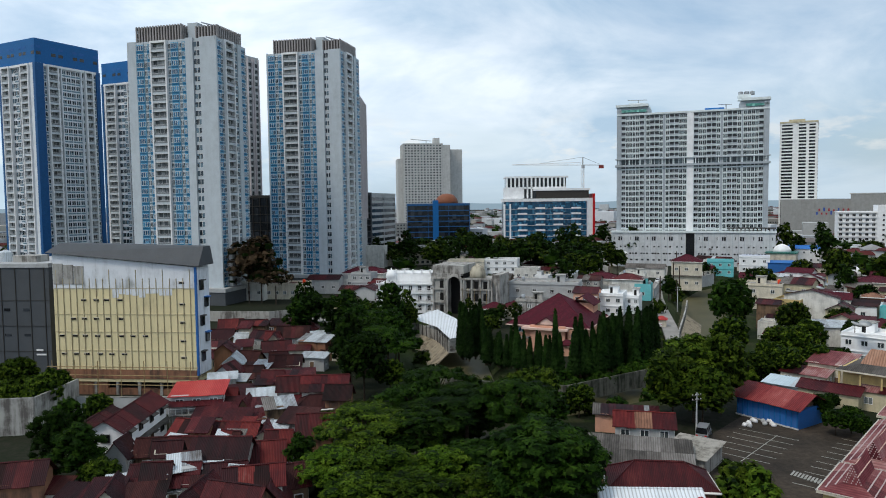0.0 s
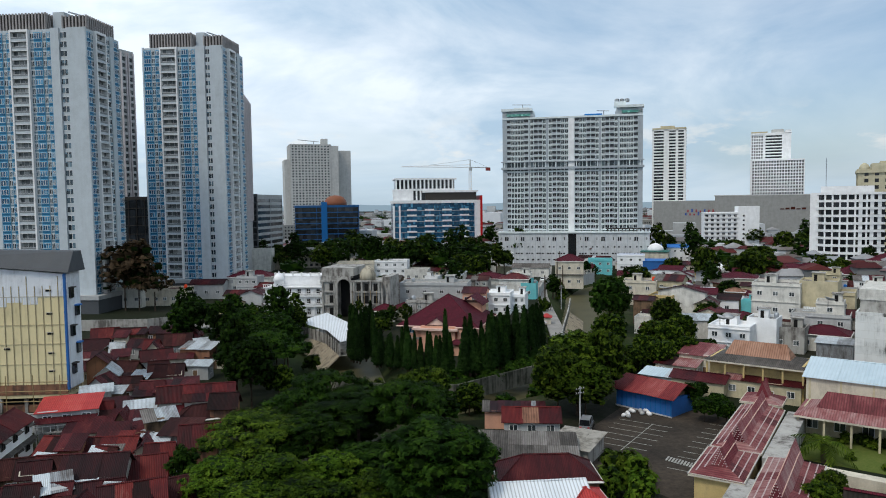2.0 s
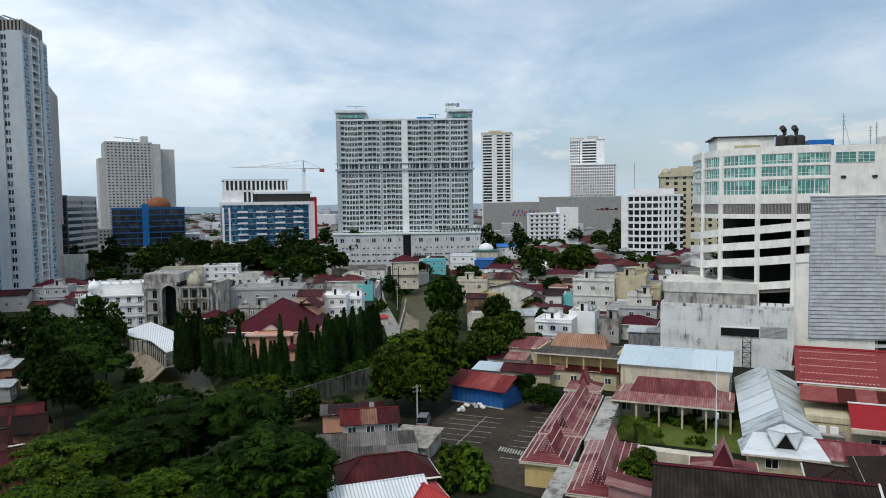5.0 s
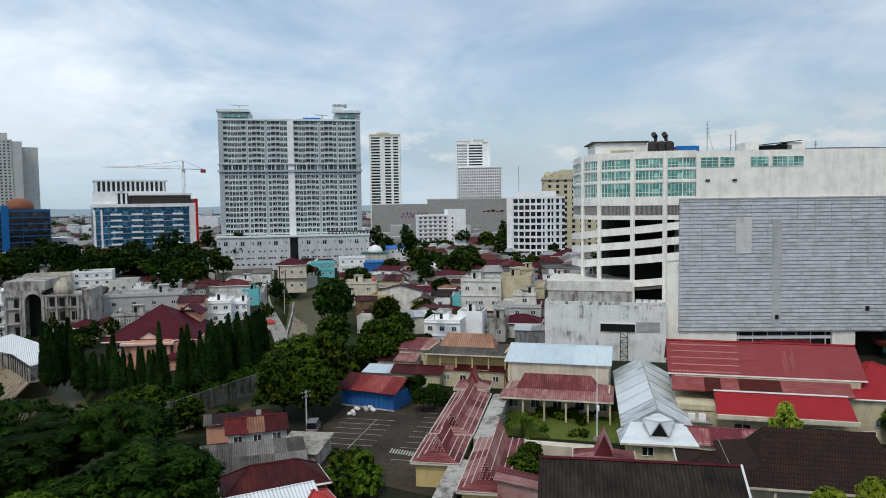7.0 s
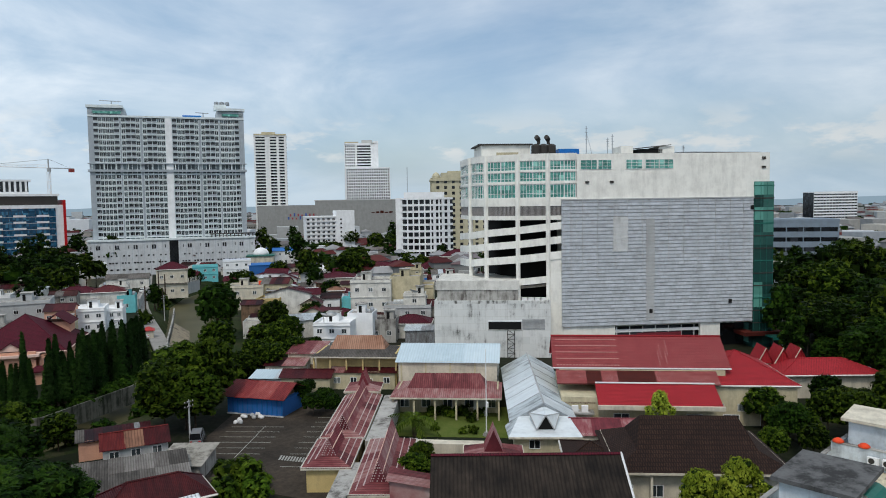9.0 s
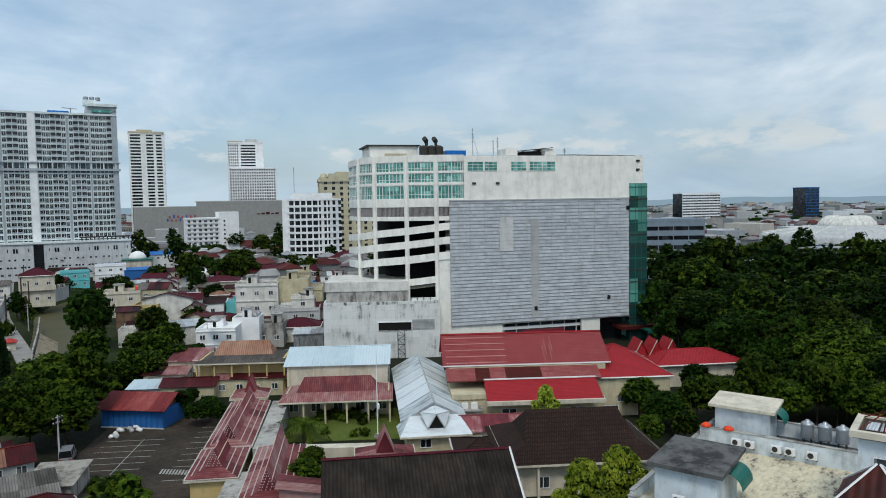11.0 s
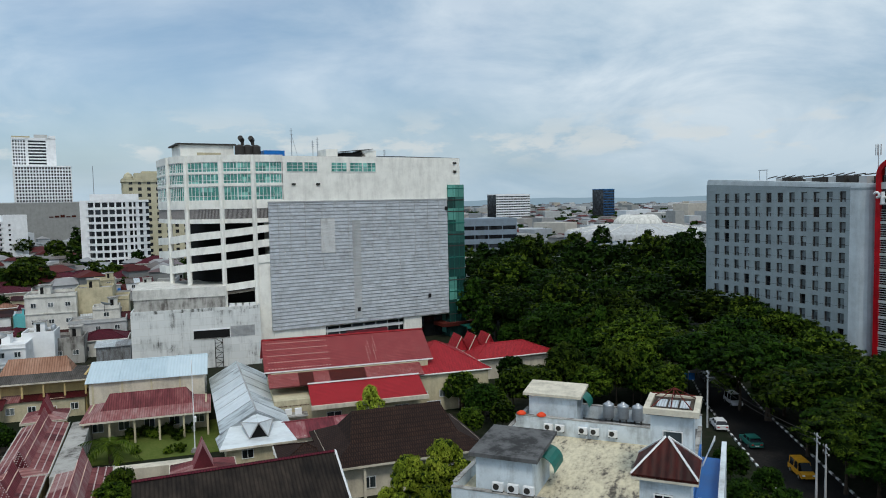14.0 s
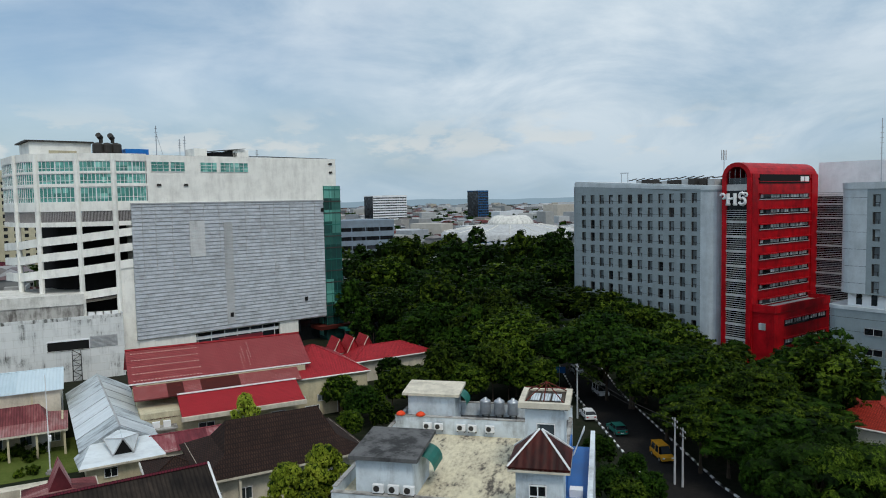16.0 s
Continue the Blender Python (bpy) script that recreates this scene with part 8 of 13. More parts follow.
for sgn in (-1, 1):
    lo = [(-17.4, sgn * 1.2, 3.75), (-17.6, 0, 5.85), (-14.4, 0, 6.3), (-15.6, sgn * 2.2, 5.6)]
    q.slab(*(lo if sgn > 0 else lo[::-1]), 0.1, SILVER)
    q.beam((-17.45, sgn * 1.25, 3.75), (-17.65, 0, 5.9), 0.09, LIGHTGREY); q.beam((-17.45, sgn * 1.25, 3.75), (-15.6, sgn * 2.2, 5.65), 0.07, LIGHTGREY); q.beam((-15.6, sgn * 2.2, 5.65), (-17.65, 0, 5.9), 0.06, LIGHTGREY)
part("dormer", q, ob)
strip("service_roof", ((82.0, 86.2), (91.5, 96.5)), 2.4, CONC, 3.0, "narrow flat service roof with pipes and units", "roof")
for k in range(5):
    a = thing("air_conditioner", "white outdoor air-conditioning unit", "air conditioner", 79 + k * 3.0, 81.5 + k * 3.15, 3.0, 47, "outdoor units")
    q = Mesh(); q.box(-0.45, 0.45, -0.2, 0.2, 0, 0.7, FRAMEW); part("casing", q, a)
    q = Mesh(); q.lathe([(0.26, 0), (0.26, 0.03)], IRON, 12); part("fan_grille", q, a, "", pose(0.12, -0.2, 0.36, 90))

# ---- the long red halls before the mall ----
UX, MX, LX = 28.0, 25.5, 24.5
ob = thing("red_hall", "large hall with stepped new and bleached red tile roofs", "hall", 93.0, 79.3, 0, -46.5)
q = Mesh(); q.box(0.5, LX - 1, -11, 6, -0.3, 5.4, PALE); q.box(0.5, UX - 1, -5, 5.5, 6.2, 8.4, PALE); part("wall", q, ob)
def tier(name, x0, x1, y0, z0, y1, z1, mat, label=""):
    q = Mesh(); q.slab((x0, y0, z0), (x1, y0, z0), (x1, y1, z1), (x0, y1, z1), 0.2, mat); return part(name, q, ob, label)
BLEACHED = tiled("sun_faded_red_tiles", [(0.3, (0.25, 0.040, 0.045)), (0.55, (0.34, 0.066, 0.068)), (0.75, (0.42, 0.15, 0.14))], 0.32, 0.7)
RUSSET = tiled("dark_russet_tiles", [(0.3, (0.045, 0.008, 0.006)), (0.6, (0.11, 0.016, 0.010)), (0.78, (0.22, 0.045, 0.030))], 0.32, 0.7)
tier("upper_roof", -0.5, UX, -4.8, 8.6, 2.0, 12.6, BLEACHED)
tier("rear_roof", -0.5, UX, 2.0, 12.6, 8.5, 8.4, TERRA)
tier("middle_roof", 0, 4.8, -8.0, 6.85, -4.7, 8.4, WORN); tier("middle_roof", 4.8, 7.2, -8.0, 6.85, -4.7, 8.4, RUSSET); tier("middle_roof", 7.2, 9.8, -8.0, 6.85, -4.7, 8.4, WORN); tier("middle_roof", 9.8, 15.8, -8.0, 6.85, -4.7, 8.4, RUSSET); tier("middle_roof", 15.8, MX, -8.0, 6.85, -4.7, 8.4, WORN)
tier("lower_roof", 6, LX, -13.2, 4.7, -7.8, 6.9, TERRA)
tier("low_side_roof", 0.5, 5.8, -11.0, 4.6, -9.2, 5.4, REDBROWN)
q = Mesh(); q.box(-0.5, UX, -4.92, -4.72, 8.5, 8.68, FRAMEW); q.box(6, LX, -8.1, -7.85, 6.9, 7.08, FRAMEW); q.box(5.9, LX + 0.2, -13.5, -13.1, 4.15, 4.8, OFFWHITE); q.beam((-0.5, 2, 12.65), (UX, 2, 12.65), 0.2, TERRA)
part("gutter", q, ob)
s = Mesh()
for r in range(5):
    for k in range(20):
        u = 0.08 + r * 0.2
        s.box(0.2 + k * 0.52, 0.5 + k * 0.52, -4.8 + 6.8 * u - 0.05, -4.8 + 6.8 * u + 0.05, 8.6 + 4 * u, 8.68 + 4 * u, PINKL)
for x, z in ((16.9, 0.10), (17.4, 0.3), (18.1, 0.15), (18.5, 0.4)):
    for k in range(10):
        u = z + 0.05 * k
        s.box(x, x + 0.10, -4.8 + 6.8 * u - 0.1, -4.8 + 6.8 * u + 0.1, 8.62 + 4 * u, 8.66 + 4 * u, PINKL)
part("bleached_tiles", s, ob, "rows of bleached white tiles", kind="stuff")
q = Mesh(); q.box(1.2, 5, -12.6, -11.0, -0.3, 3.3, OFFWHITE); q.box(0.8, 5.4, -13.2, -10.8, 3.3, 3.5, CONC); part("lean_to", q, ob)
for k in range(2):
    q = Mesh(); q.box(2 + k * 1.5, 3.0 + k * 1.5, -12.4, -11.9, 3.5, 4.4, FRAMEW); part("outdoor_unit", q, ob)
for k in range(4):
    part("window", window_mesh(2.4, 1.6, GLASSK, FRAMEW, 1), ob, "", pose(8.5 + k * 5.5, -11.06, 1.4))
house(115.8, 58.8, -46, 13.5, 19, 6.6, "hip", 3.6, PALE, TERRA, "hall with a plain new red hip roof", wins=4, name="hall", group="halls of the compound")
house(137.5, 53.5, -42, 17, 9, 4.4, "hip", 1.9, OFFWHITE, TERRA, "low red-roofed pavilion with a cream edge by the street", wins=0, over=0.9, name="pavilion", group="halls of the compound")
ob = thing("gateway", "red triple-gabled gateway with pale wall edges", "gateway", 132.5, 63.5, 0, -46)
for k in range(3):
    x0 = k * 3.1
    q = Mesh(); q.box(x0 + 0.3, x0 + 2.6, -2, 2, -0.3, 5.0, OFFWHITE); part("wall", q, ob)
    q = Mesh(); q.slab((x0 - 0.1, -2.6, 5.0), (x0 + 1.5, -2.6, 8.0), (x0 + 1.5, 2.6, 8.0), (x0 - 0.1, 2.6, 5.0), 0.2, TERRA); q.slab((x0 + 1.5, -2.6, 8.0), (x0 + 3.0, -2.6, 5.0), (x0 + 3.0, 2.6, 5.0), (x0 + 1.5, 2.6, 8.0), 0.2, TERRA); part("roof", q, ob)
    q = Mesh(); q.face([(x0 + 0.1, -2.3, 5.0), (x0 + 2.8, -2.3, 5.0), (x0 + 1.5, -2.3, 7.8)], TERRA); q.beam((x0 - 0.1, -2.65, 5.0), (x0 + 1.5, -2.65, 8.0), 0.09, OFFWHITE); part("gable", q, ob)
house(83.4, 61.2, -45, 10.5, 5.6, 3.3, "gable", 1.3, OFFWHITE, RIDGE, "low link building with a dull red sheet roof", wins=0, cols=3, name="hall", group="halls of the compound")
# dark tiled houses in front
two_tier(80.4, 46.8, -45.0, 21.0, 15.4, 4.4, 1.6, 2.9, 3.4, DARKTILE, DARKTILE, OFFWHITE, "cream house with a tall two-tier dark brown tiled roof", 6, 1.3)
house(73.4, 56.6, -45, 6.5, 7.0, 3.6, "hip", 1.2, OFFWHITE, DARKTILE, "low dark tiled wing beside the tall roof", wins=0, door=False, name="hall", group="dark tiled halls")
ob = thing("long_hall", "long hall with an old grey-brown tiled roof and a white verge", "hall", 49.0, 59.6, 0, -41.6, group="dark tiled halls")
q = Mesh(); q.box(0.4, 20.5, -7, 7, -0.3, 4.8, OFFWHITE); part("wall", q, ob)
for sgn in (-1, 1):
    q = Mesh(); p = [(0, sgn * 8, 4.3), (20.9, sgn * 8, 4.3), (20.9, 0, 8.1), (0, 0, 8.1)]
    q.slab(*(p if sgn < 0 else p[::-1]), 0.2, OLDTILE); part("roof", q, ob)
q = Mesh(); q.beam((21.0, -8, 4.4), (21.0, 0, 8.25), 0.12, FRAMEW); q.beam((21.0, 8, 4.4), (21.0, 0, 8.25), 0.12, FRAMEW); part("verge", q, ob, "white verge board")
q = Mesh(); q.beam((0, 0, 8.15), (20.9, 0, 8.15), 0.2, MAROON); part("ridge_cap", q, ob)
house(48.8, 62.6, 46, 3.2, 5.0, 4.4, "shed", 0.8, FADED, FADED, "small red sheet lean-to", wins=0, door=False, cols=2, name="shed")

# ---- car park, container shed ----
ob = thing("car_park", "worn asphalt car park with painted bays", "car park", 0, 0, 0, 0, kind="structure")
q = Mesh()
c = [(31.0, 96.5), (44.5, 72.0), (66.5, 95.5), (69.0, 109.0), (56.0, 121.0), (44.0, 108.5)]
q.face([(x, y, 0.05) for x, y in c], WORNPARK); q.face([(x, y, -0.3) for x, y in reversed(c)], WORNPARK)
for a, b in zip(c, c[1:] + c[:1]):
    q.face([(*a, -0.3), (*b, -0.3), (*b, 0.05), (*a, 0.05)], WORNPARK)
part("surface", q, ob)
uu, nn = Vector((0.695, 0.719, 0)), Vector((-0.719, 0.695, 0))
def mark(p, d, ln, w=0.06):
    p = Vector((*p, 0.056)); d = d.normalized(); s = Vector((-d.y, d.x, 0)) * w
    q = Mesh(); e = p + d * ln; z = Vector((0, 0, 0.008))
    q.hexa([p - s, e - s, e + s, p + s, p - s + z, e - s + z, e + s + z, p + s + z], PAINT); part("bay_line", q, ob)
for k in range(10):
    p = Vector((48.6, 84.6, 0)) + uu * (k * 2.5)
    mark((p.x, p.y), nn, 4.6)
for k in range(7):
    p = Vector((43.8, 92.6, 0)) + uu * (k * 2.5)
    mark((p.x, p.y), nn, 8.8)
mark((41.8, 95.2), uu, 15)
for k in range(9):
    mark((46.4 + k * 0.24, 90.3 - k * 0.37), Vector((1.2, 1.4, 0)), 1.8, 0.13)
ob = thing("container_shed", "blue container-sided shed with a patched red sheet roof", "shed", 56.6, 114.6, 0, -58)
q = Mesh(); q.box(-5.4, 5.4, -3.4, 3.4, -0.2, 3.0, BLUEP)
for k in range(12):
    q.box(-5.3 + k * 0.95, -5.1 + k * 0.95, -3.5, -3.4, 0, 3.0, BLUEC)
q.box(-5.5, 5.5, -3.55, -3.4, -0.1, 0.25, LIGHTGREY); q.box(-5.5, 5.5, -3.52, -3.4, 2.75, 3.0, BLUEC)
part("wall", q, ob)
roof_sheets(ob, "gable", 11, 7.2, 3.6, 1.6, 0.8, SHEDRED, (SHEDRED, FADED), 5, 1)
for k in range(4):
    q = Mesh(); q.box(-5 + k * 3.2, -4.8 + k * 3.2, -3.4, 3.4, 3.0, 3.6, WOODW); part("prop", q, ob)
rng = random.Random(5)
for k in range(12):
    bag = thing("sack", "white plastic sack beside the shed", "sack", 49.3, 114.4, 0.02, rng.uniform(0, 360), "sacks by the shed")
    bag.matrix_basis = pose(49.0 + rng.uniform(0, 5.5), 112.6 + rng.uniform(-2.6, 0.6), 0.05, rng.uniform(-12, 12), rng.uniform(-12, 12), rng.uniform(0, 360))
    q = Mesh(); q.lathe([(0.2, 0), (0.4, 0.1), (0.42, 0.3), (0.3, 0.5), (0.1, 0.62)], FRAMEW if k % 4 else LIGHTGREY, 9); part("body", q, bag, smooth=True)

# ---- roofs round the car park's far side ----
house(69.5, 121.8, -45, 9.5, 5.0, 3.0, "gable", 0.9, PALE, REDSHEET, "open shelter with a faded red sheet roof", (FADED,), 4, wins=0, door=False, name="shelter")
house(71.5, 134.3, -45, 8.0, 4.0, 2.8, "shed", 0.6, OFFWHITE, FADED, "low row with a red sheet roof", (RUST,), 4, wins=3, name="shed")
house(64.2, 127.8, -45, 6.0, 4.5, 2.6, "shed", 0.5, GREYW, BLUEROOF, "lean-to under a blue-grey sheet", (ZINC,), 3, wins=0, name="shed")
house(78.3, 115.7, -45, 13.0, 4.0, 3.4, "shed", 0.7, PALE, REDSHEET, "row with a red sheet roof before the yellow house", (FADED,), 5, wins=4, name="shed")
house(78.2, 136.7, -45, 7.0, 8.0, 4.4, "shed", 1.0, OFFWHITE, FADED, "house with a red sheet roof and pale awning", (), 3, wins=2)
for k in range(7):
    bag = thing("water_container", "white plastic water container in a row", "container", 0, 0, 0, 0, "white containers")
    bag.matrix_basis = pose(78.5, 139.3, 3.6, 0, 0, 0) @ pose(k * 0.75, -k * 0.7, 0.0)
    q = Mesh(); q.lathe([(0.5, 0), (0.55, 0.2), (0.55, 0.9), (0.4, 1.15), (0.15, 1.25)], FRAMEW, 10); part("body", q, bag, smooth=True)

# ---- rooftop of the near hotel ----
HOTEL = pose(48.3, 23.3, 0, 0, 0, -86.5)
ob = thing("hotel", "white hotel with a stained flat roof, stair rooms and parapets", "hotel", 48.3, 23.3, 0, -86.5)
ROOFC = earth("stained_yellowed_roof", [(0.36, (0.030, 0.028, 0.024)), (0.42, (0.17, 0.15, 0.12)), (0.465, (0.46, 0.41, 0.30)), (0.55, (0.62, 0.56, 0.40)), (0.70, (0.72, 0.66, 0.50))], 0.42, 2.4, stretch=(1, 0.42, 1))
DARKROOF = grimy("dark_felt_roof", (0.13, 0.13, 0.13), (0.035, 0.035, 0.035))
OLDWHITE = plaster("old_white_paint", (0.64, 0.70, 0.73), 0.85, 0.8, 0.10)
# local x runs to the right along the front, local y away from the camera
q = Mesh(); q.box(0, 17.2, 0, 21.6, -0.5, 13.2, OLDWHITE); part("wall", q, ob)
q = Mesh(); q.box(0.3, 16.9, 0.3, 16.2, 13.2, 13.28, ROOFC); part("roof_terrace", q, ob)
q = Mesh(); q.box(0.3, 16.9, 16.7, 21.3, 13.2, 13.7, DARKROOF); part("rear_roof", q, ob)
for x0, x1, y0, y1, z1 in ((0, 17.2, -0.1, 0.3, 13.9), (0, 0.3, 0.3, 21.6, 14.2), (0.3, 17.2, 21.3, 21.6, 15.0), (0.3, 13.6, 16.2, 16.6, 14.9), (16.9, 17.2, 0.3, 21.3, 13.9)):
    q = Mesh(); q.box(x0, x1, y0, y1, 13.0, z1, OLDWHITE); q.box(x0 - 0.04, x1 + 0.04, y0 - 0.04, y1 + 0.04, z1, z1 + 0.08, CONC); part("parapet", q, ob)
q = Mesh(); q.box(1.7, 6.2, 0.8, 6.0, 13.2, 16.4, OLDWHITE); part("stair_room", q, ob)
q = Mesh(); q.slab((1.3, 0.3, 16.7), (6.7, 0.3, 16.7), (6.7, 6.5, 17.0), (1.3, 6.5, 17.0), 0.3, DARKROOF); part("stair_roof", q, ob)


def curved_awning(x, y0, y1, z, r):
    q = Mesh()
    for k in range(5):
        a, b = math.pi / 2 * k / 5, math.pi / 2 * (k + 1) / 5
        p = [(x + r * math.sin(a), y0, z + r * math.cos(a)), (x + r * math.sin(b), y0, z + r * math.cos(b)), (x + r * math.sin(b), y1, z + r * math.cos(b)), (x + r * math.sin(a), y1, z + r * math.cos(a))]
        q.slab(p[3], p[0], p[1], p[2], 0.03, GREENP)
    part("awning", q, ob, "curved green sheet awning")


curved_awning(6.2, 2.8, 5.8, 14.9, 1.2)
q = Mesh(); q.box(1.1, 5.9, 18.1, 20.9, 13.2, 16.6, OLDWHITE); part("stair_room", q, ob)
q = Mesh(); q.slab((0.6, 17.6, 16.8), (6.4, 17.6, 16.8), (6.4, 21.3, 17.2), (0.6, 21.3, 17.2), 0.25, OFFWHITE); part("stair_roof", q, ob)
curved_awning(5.9, 18.4, 20.6, 15.6, 1.1)
q = Mesh(); q.box(14.1, 17.2, 6.5, 10.2, 13.2, 19.2, OLDWHITE); part("lift_tower", q, ob)
q = Mesh(); q.box(13.8, 17.5, 6.1, 10.5, 19.2, 19.45, DARKROOF)
for x0, x1, y0, y1 in ((13.6, 17.7, 5.9, 6.35), (13.6, 17.7, 10.25, 10.7), (13.6, 14.05, 6.35, 10.25), (17.25, 17.7, 6.35, 10.25)):
    q.box(x0, x1, y0, y1, 19.3, 19.75, OFFWHITE)
part("tower_ledge", q, ob)
part("window", window_mesh(1.5, 1.4, GLASS, FRAMEW, 0), ob, "", pose(15.0, 6.46, 16.6))
q = Mesh()
for x in (14.1, 15.6, 17.2):
    q.beam((x, 6.4, 19.7), (15.7, 8.3, 20.9), 0.05, REDBROWN); q.beam((x, 10.2, 19.7), (15.7, 8.3, 20.9), 0.05, REDBROWN)
q.beam((14.0, 8.3, 20.4), (17.3, 8.3, 20.4), 0.05, REDBROWN)
q.slab((14.1, 6.5, 19.6), (17.2, 6.5, 19.6), (17.2, 10.2, 19.6), (14.1, 10.2, 19.6), 0.06, OLDTILE)
for k in range(3):
    q.slab((14.5 + k * 0.85, 7.0, 19.72), (15.2 + k * 0.85, 7.0, 19.72), (15.2 + k * 0.85, 9.0, 19.72), (14.5 + k * 0.85, 9.0, 19.72), 0.05, ZINC)
part("tower_frame", q, ob, "rusty open roof frame")
q = Mesh(); q.box(14.4, 17.6, -2.5, 0.6, 3, 17.6, OLDWHITE); part("turret", q, ob)
STRIPED = sheet_metal("striped_rusty_sheet", [(0.3, (0.02, 0.004, 0.003)), (0.45, (0.07, 0.010, 0.006)), (0.58, (0.15, 0.035, 0.02)), (0.72, (0.34, 0.22, 0.16))], 0.55)
q = Mesh(); hip_roof(q, 4.0, 3.9, 0, 2.0, 0.1, STRIPED, ridge=0.2); r = part("turret_roof", q, ob, "red-brown sheet pyramid with white hips", pose(16.0, -0.95, 17.9))
q = Mesh()
for sx in (-1, 1):
    for sy in (-1, 1):
        q.beam((0.1 * sx, 0, 2.05), (2.1 * sx, 2.05 * sy, 0.05), 0.08, FRAMEW)
part("hip_strip", q, r)
q = Mesh(); q.box(13.9, 18.1, -3.0, 1.1, 17.55, 17.8, OFFWHITE); part("turret_ledge", q, ob)
part("window", window_mesh(1.2, 1.6, GLASSK, FRAMEW, 1, 1), ob, "", pose(15.3, -2.54, 15.0))
q = Mesh(); q.box(17.3, 19.1, -3, 15.4, 12.8, 13.1, BLUEP); q.box(17.3, 17.45, -3, 15.4, 13.1, 14.2, BLUEP); part("blue_side_roof", q, ob, "blue sheet side roof")
q = Mesh(); q.box(19.1, 19.5, -3, 15.6, -0.5, 14.6, OLDWHITE); part("side_wall", q, ob)
q = Mesh(); q.box(17.7, 18.7, 4.0, 4.8, 13.1, 13.7, CLEAN); part("roof_vent", q, ob)
q = Mesh()
for j in range(5):
    q.beam((17.6, 13 + 0.2 * j, 13), (18.6, 13.8 - 0.3 * j, 15.6), 0.05, FRAMEW)
part("sign_frame", q, ob)
for k in range(3):
    t = thing("water_tank", "ribbed stainless steel water tank on the roof", "water tank", 0, 0, 0, 0, "roof tanks")
    t.matrix_basis = HOTEL @ pose(8.6 + k * 1.4, 20.2, 14.22) @ Matrix.Scale(0.86, 4)
    prof = [(0.25, 0)] + [(0.62 + 0.03 * (j % 2), 0.1 + j * 0.17) for j in range(10)] + [(0.5, 1.75), (0.2, 1.9), (0.2, 2.0)]
    q = Mesh(); q.lathe(prof, STEEL, 18); part("shell", q, t, smooth=True)
    for j in range(4):
        q = Mesh(); a = j * math.pi / 2 + 0.78; q.beam((0.5 * math.cos(a), 0.5 * math.sin(a), -0.62), (0.5 * math.cos(a), 0.5 * math.sin(a), 0.12), 0.05, IRON); part("leg", q, t)
for x, y, z in ((3.6, 15.95, 13.8), (4.7, 15.95, 13.8), (6.9, 15.95, 13.8), (8.0, 15.95, 13.8), (9.7, 15.95, 13.8), (3.7, 0.1, 14.1), (4.9, 0.1, 14.1), (6.1, 0.1, 14.1)):
    t = thing("air_conditioner", "white outdoor air-conditioning unit on the roof", "air conditioner", 0, 0, 0, 0, "outdoor units")
    t.matrix_basis = HOTEL @ pose(x, y, z)
    q = Mesh(); q.box(-0.42, 0.42, -0.16, 0.16, 0, 0.62, FRAMEW); part("casing", q, t)
    q = Mesh(); q.lathe([(0.24, 0), (0.24, 0.03)], IRON, 14); part("fan_grille", q, t, "", pose(-0.1, -0.16, 0.32, 90))
    q = Mesh(); q.box(-0.4, -0.3, -0.1, 0.3, -0.12, 0.0, IRON); q.box(0.3, 0.4, -0.1, 0.3, -0.12, 0.0, IRON); part("bracket", q, t)
for k in range(2):
    t = thing("tarpaulin", "orange-red tarpaulin heaped on the parapet", "tarpaulin", 0, 0, 0, 0, "tarpaulins")
    t.matrix_basis = HOTEL @ pose(0.8 + k * 2.0, 16.4, 14.95)
    q = Mesh(); q.lathe([(0.4, 0), (0.5, 0.12), (0.3, 0.3), (0.1, 0.4)], ORANGE, 8); part("heap", q, t, smooth=True)

ZINCW = sheet_metal("white_sheet", [(0.25, (0.55, 0.60, 0.64)), (0.6, (0.72, 0.76, 0.79)), (0.8, (0.60, 0.64, 0.67))], 0.4, 0.45)
PAVEROOF = grimy("stained_slab", (0.34, 0.32, 0.28), (0.12, 0.11, 0.09))

# ---- shanty roofs beside the river ----
house(-49.0, 175.6, 85, 4.6, 3.9, 2.7, "gable", 1.5, WOODW, ZINC, "small weathered board house with a pale zinc sheet roof", (ZINC, FIBRE), 3, 1, wins=1, group="huddled small houses")
house(-42.0, 148.0, 93, 4.6, 3.9, 3.6, "gable", 1.6, WHITE, ZINC, "small white-walled house with a pale zinc sheet roof", (ZINC, FIBRE), 3, 1, wins=2, group="huddled small houses")
house(-27.8, 166.2, -18, 7.0, 4.6, 4.4, "shed", 0.8, BRICKW, ZINC, "small raw brick house with a pale zinc sheet roof", (ZINC, FIBRE), 5, 1, wins=2, group="huddled small houses")
house(-26.3, 154.5, -12, 5.4, 3.1, 3.0, "shed", 0.5, GREYW, ZINC, "small grey rendered house with a pale zinc sheet roof", (ZINC, FIBRE), 3, 1, wins=1, group="huddled small houses")
house(-29.7, 120.4, 13, 4.3, 3.9, 3.4, "shed", 0.9, CONC, ZINC, "small bare concrete house with a pale zinc sheet roof", (ZINC, FIBRE), 3, 1, wins=3, group="huddled small houses")
house(-27.1, 112.6, -14, 4.6, 3.4, 2.8, "shed", 0.5, OFFWHITE, ZINC, "small cream house with a pale zinc sheet roof", (ZINC, FIBRE), 3, 1, wins=1, group="huddled small houses")
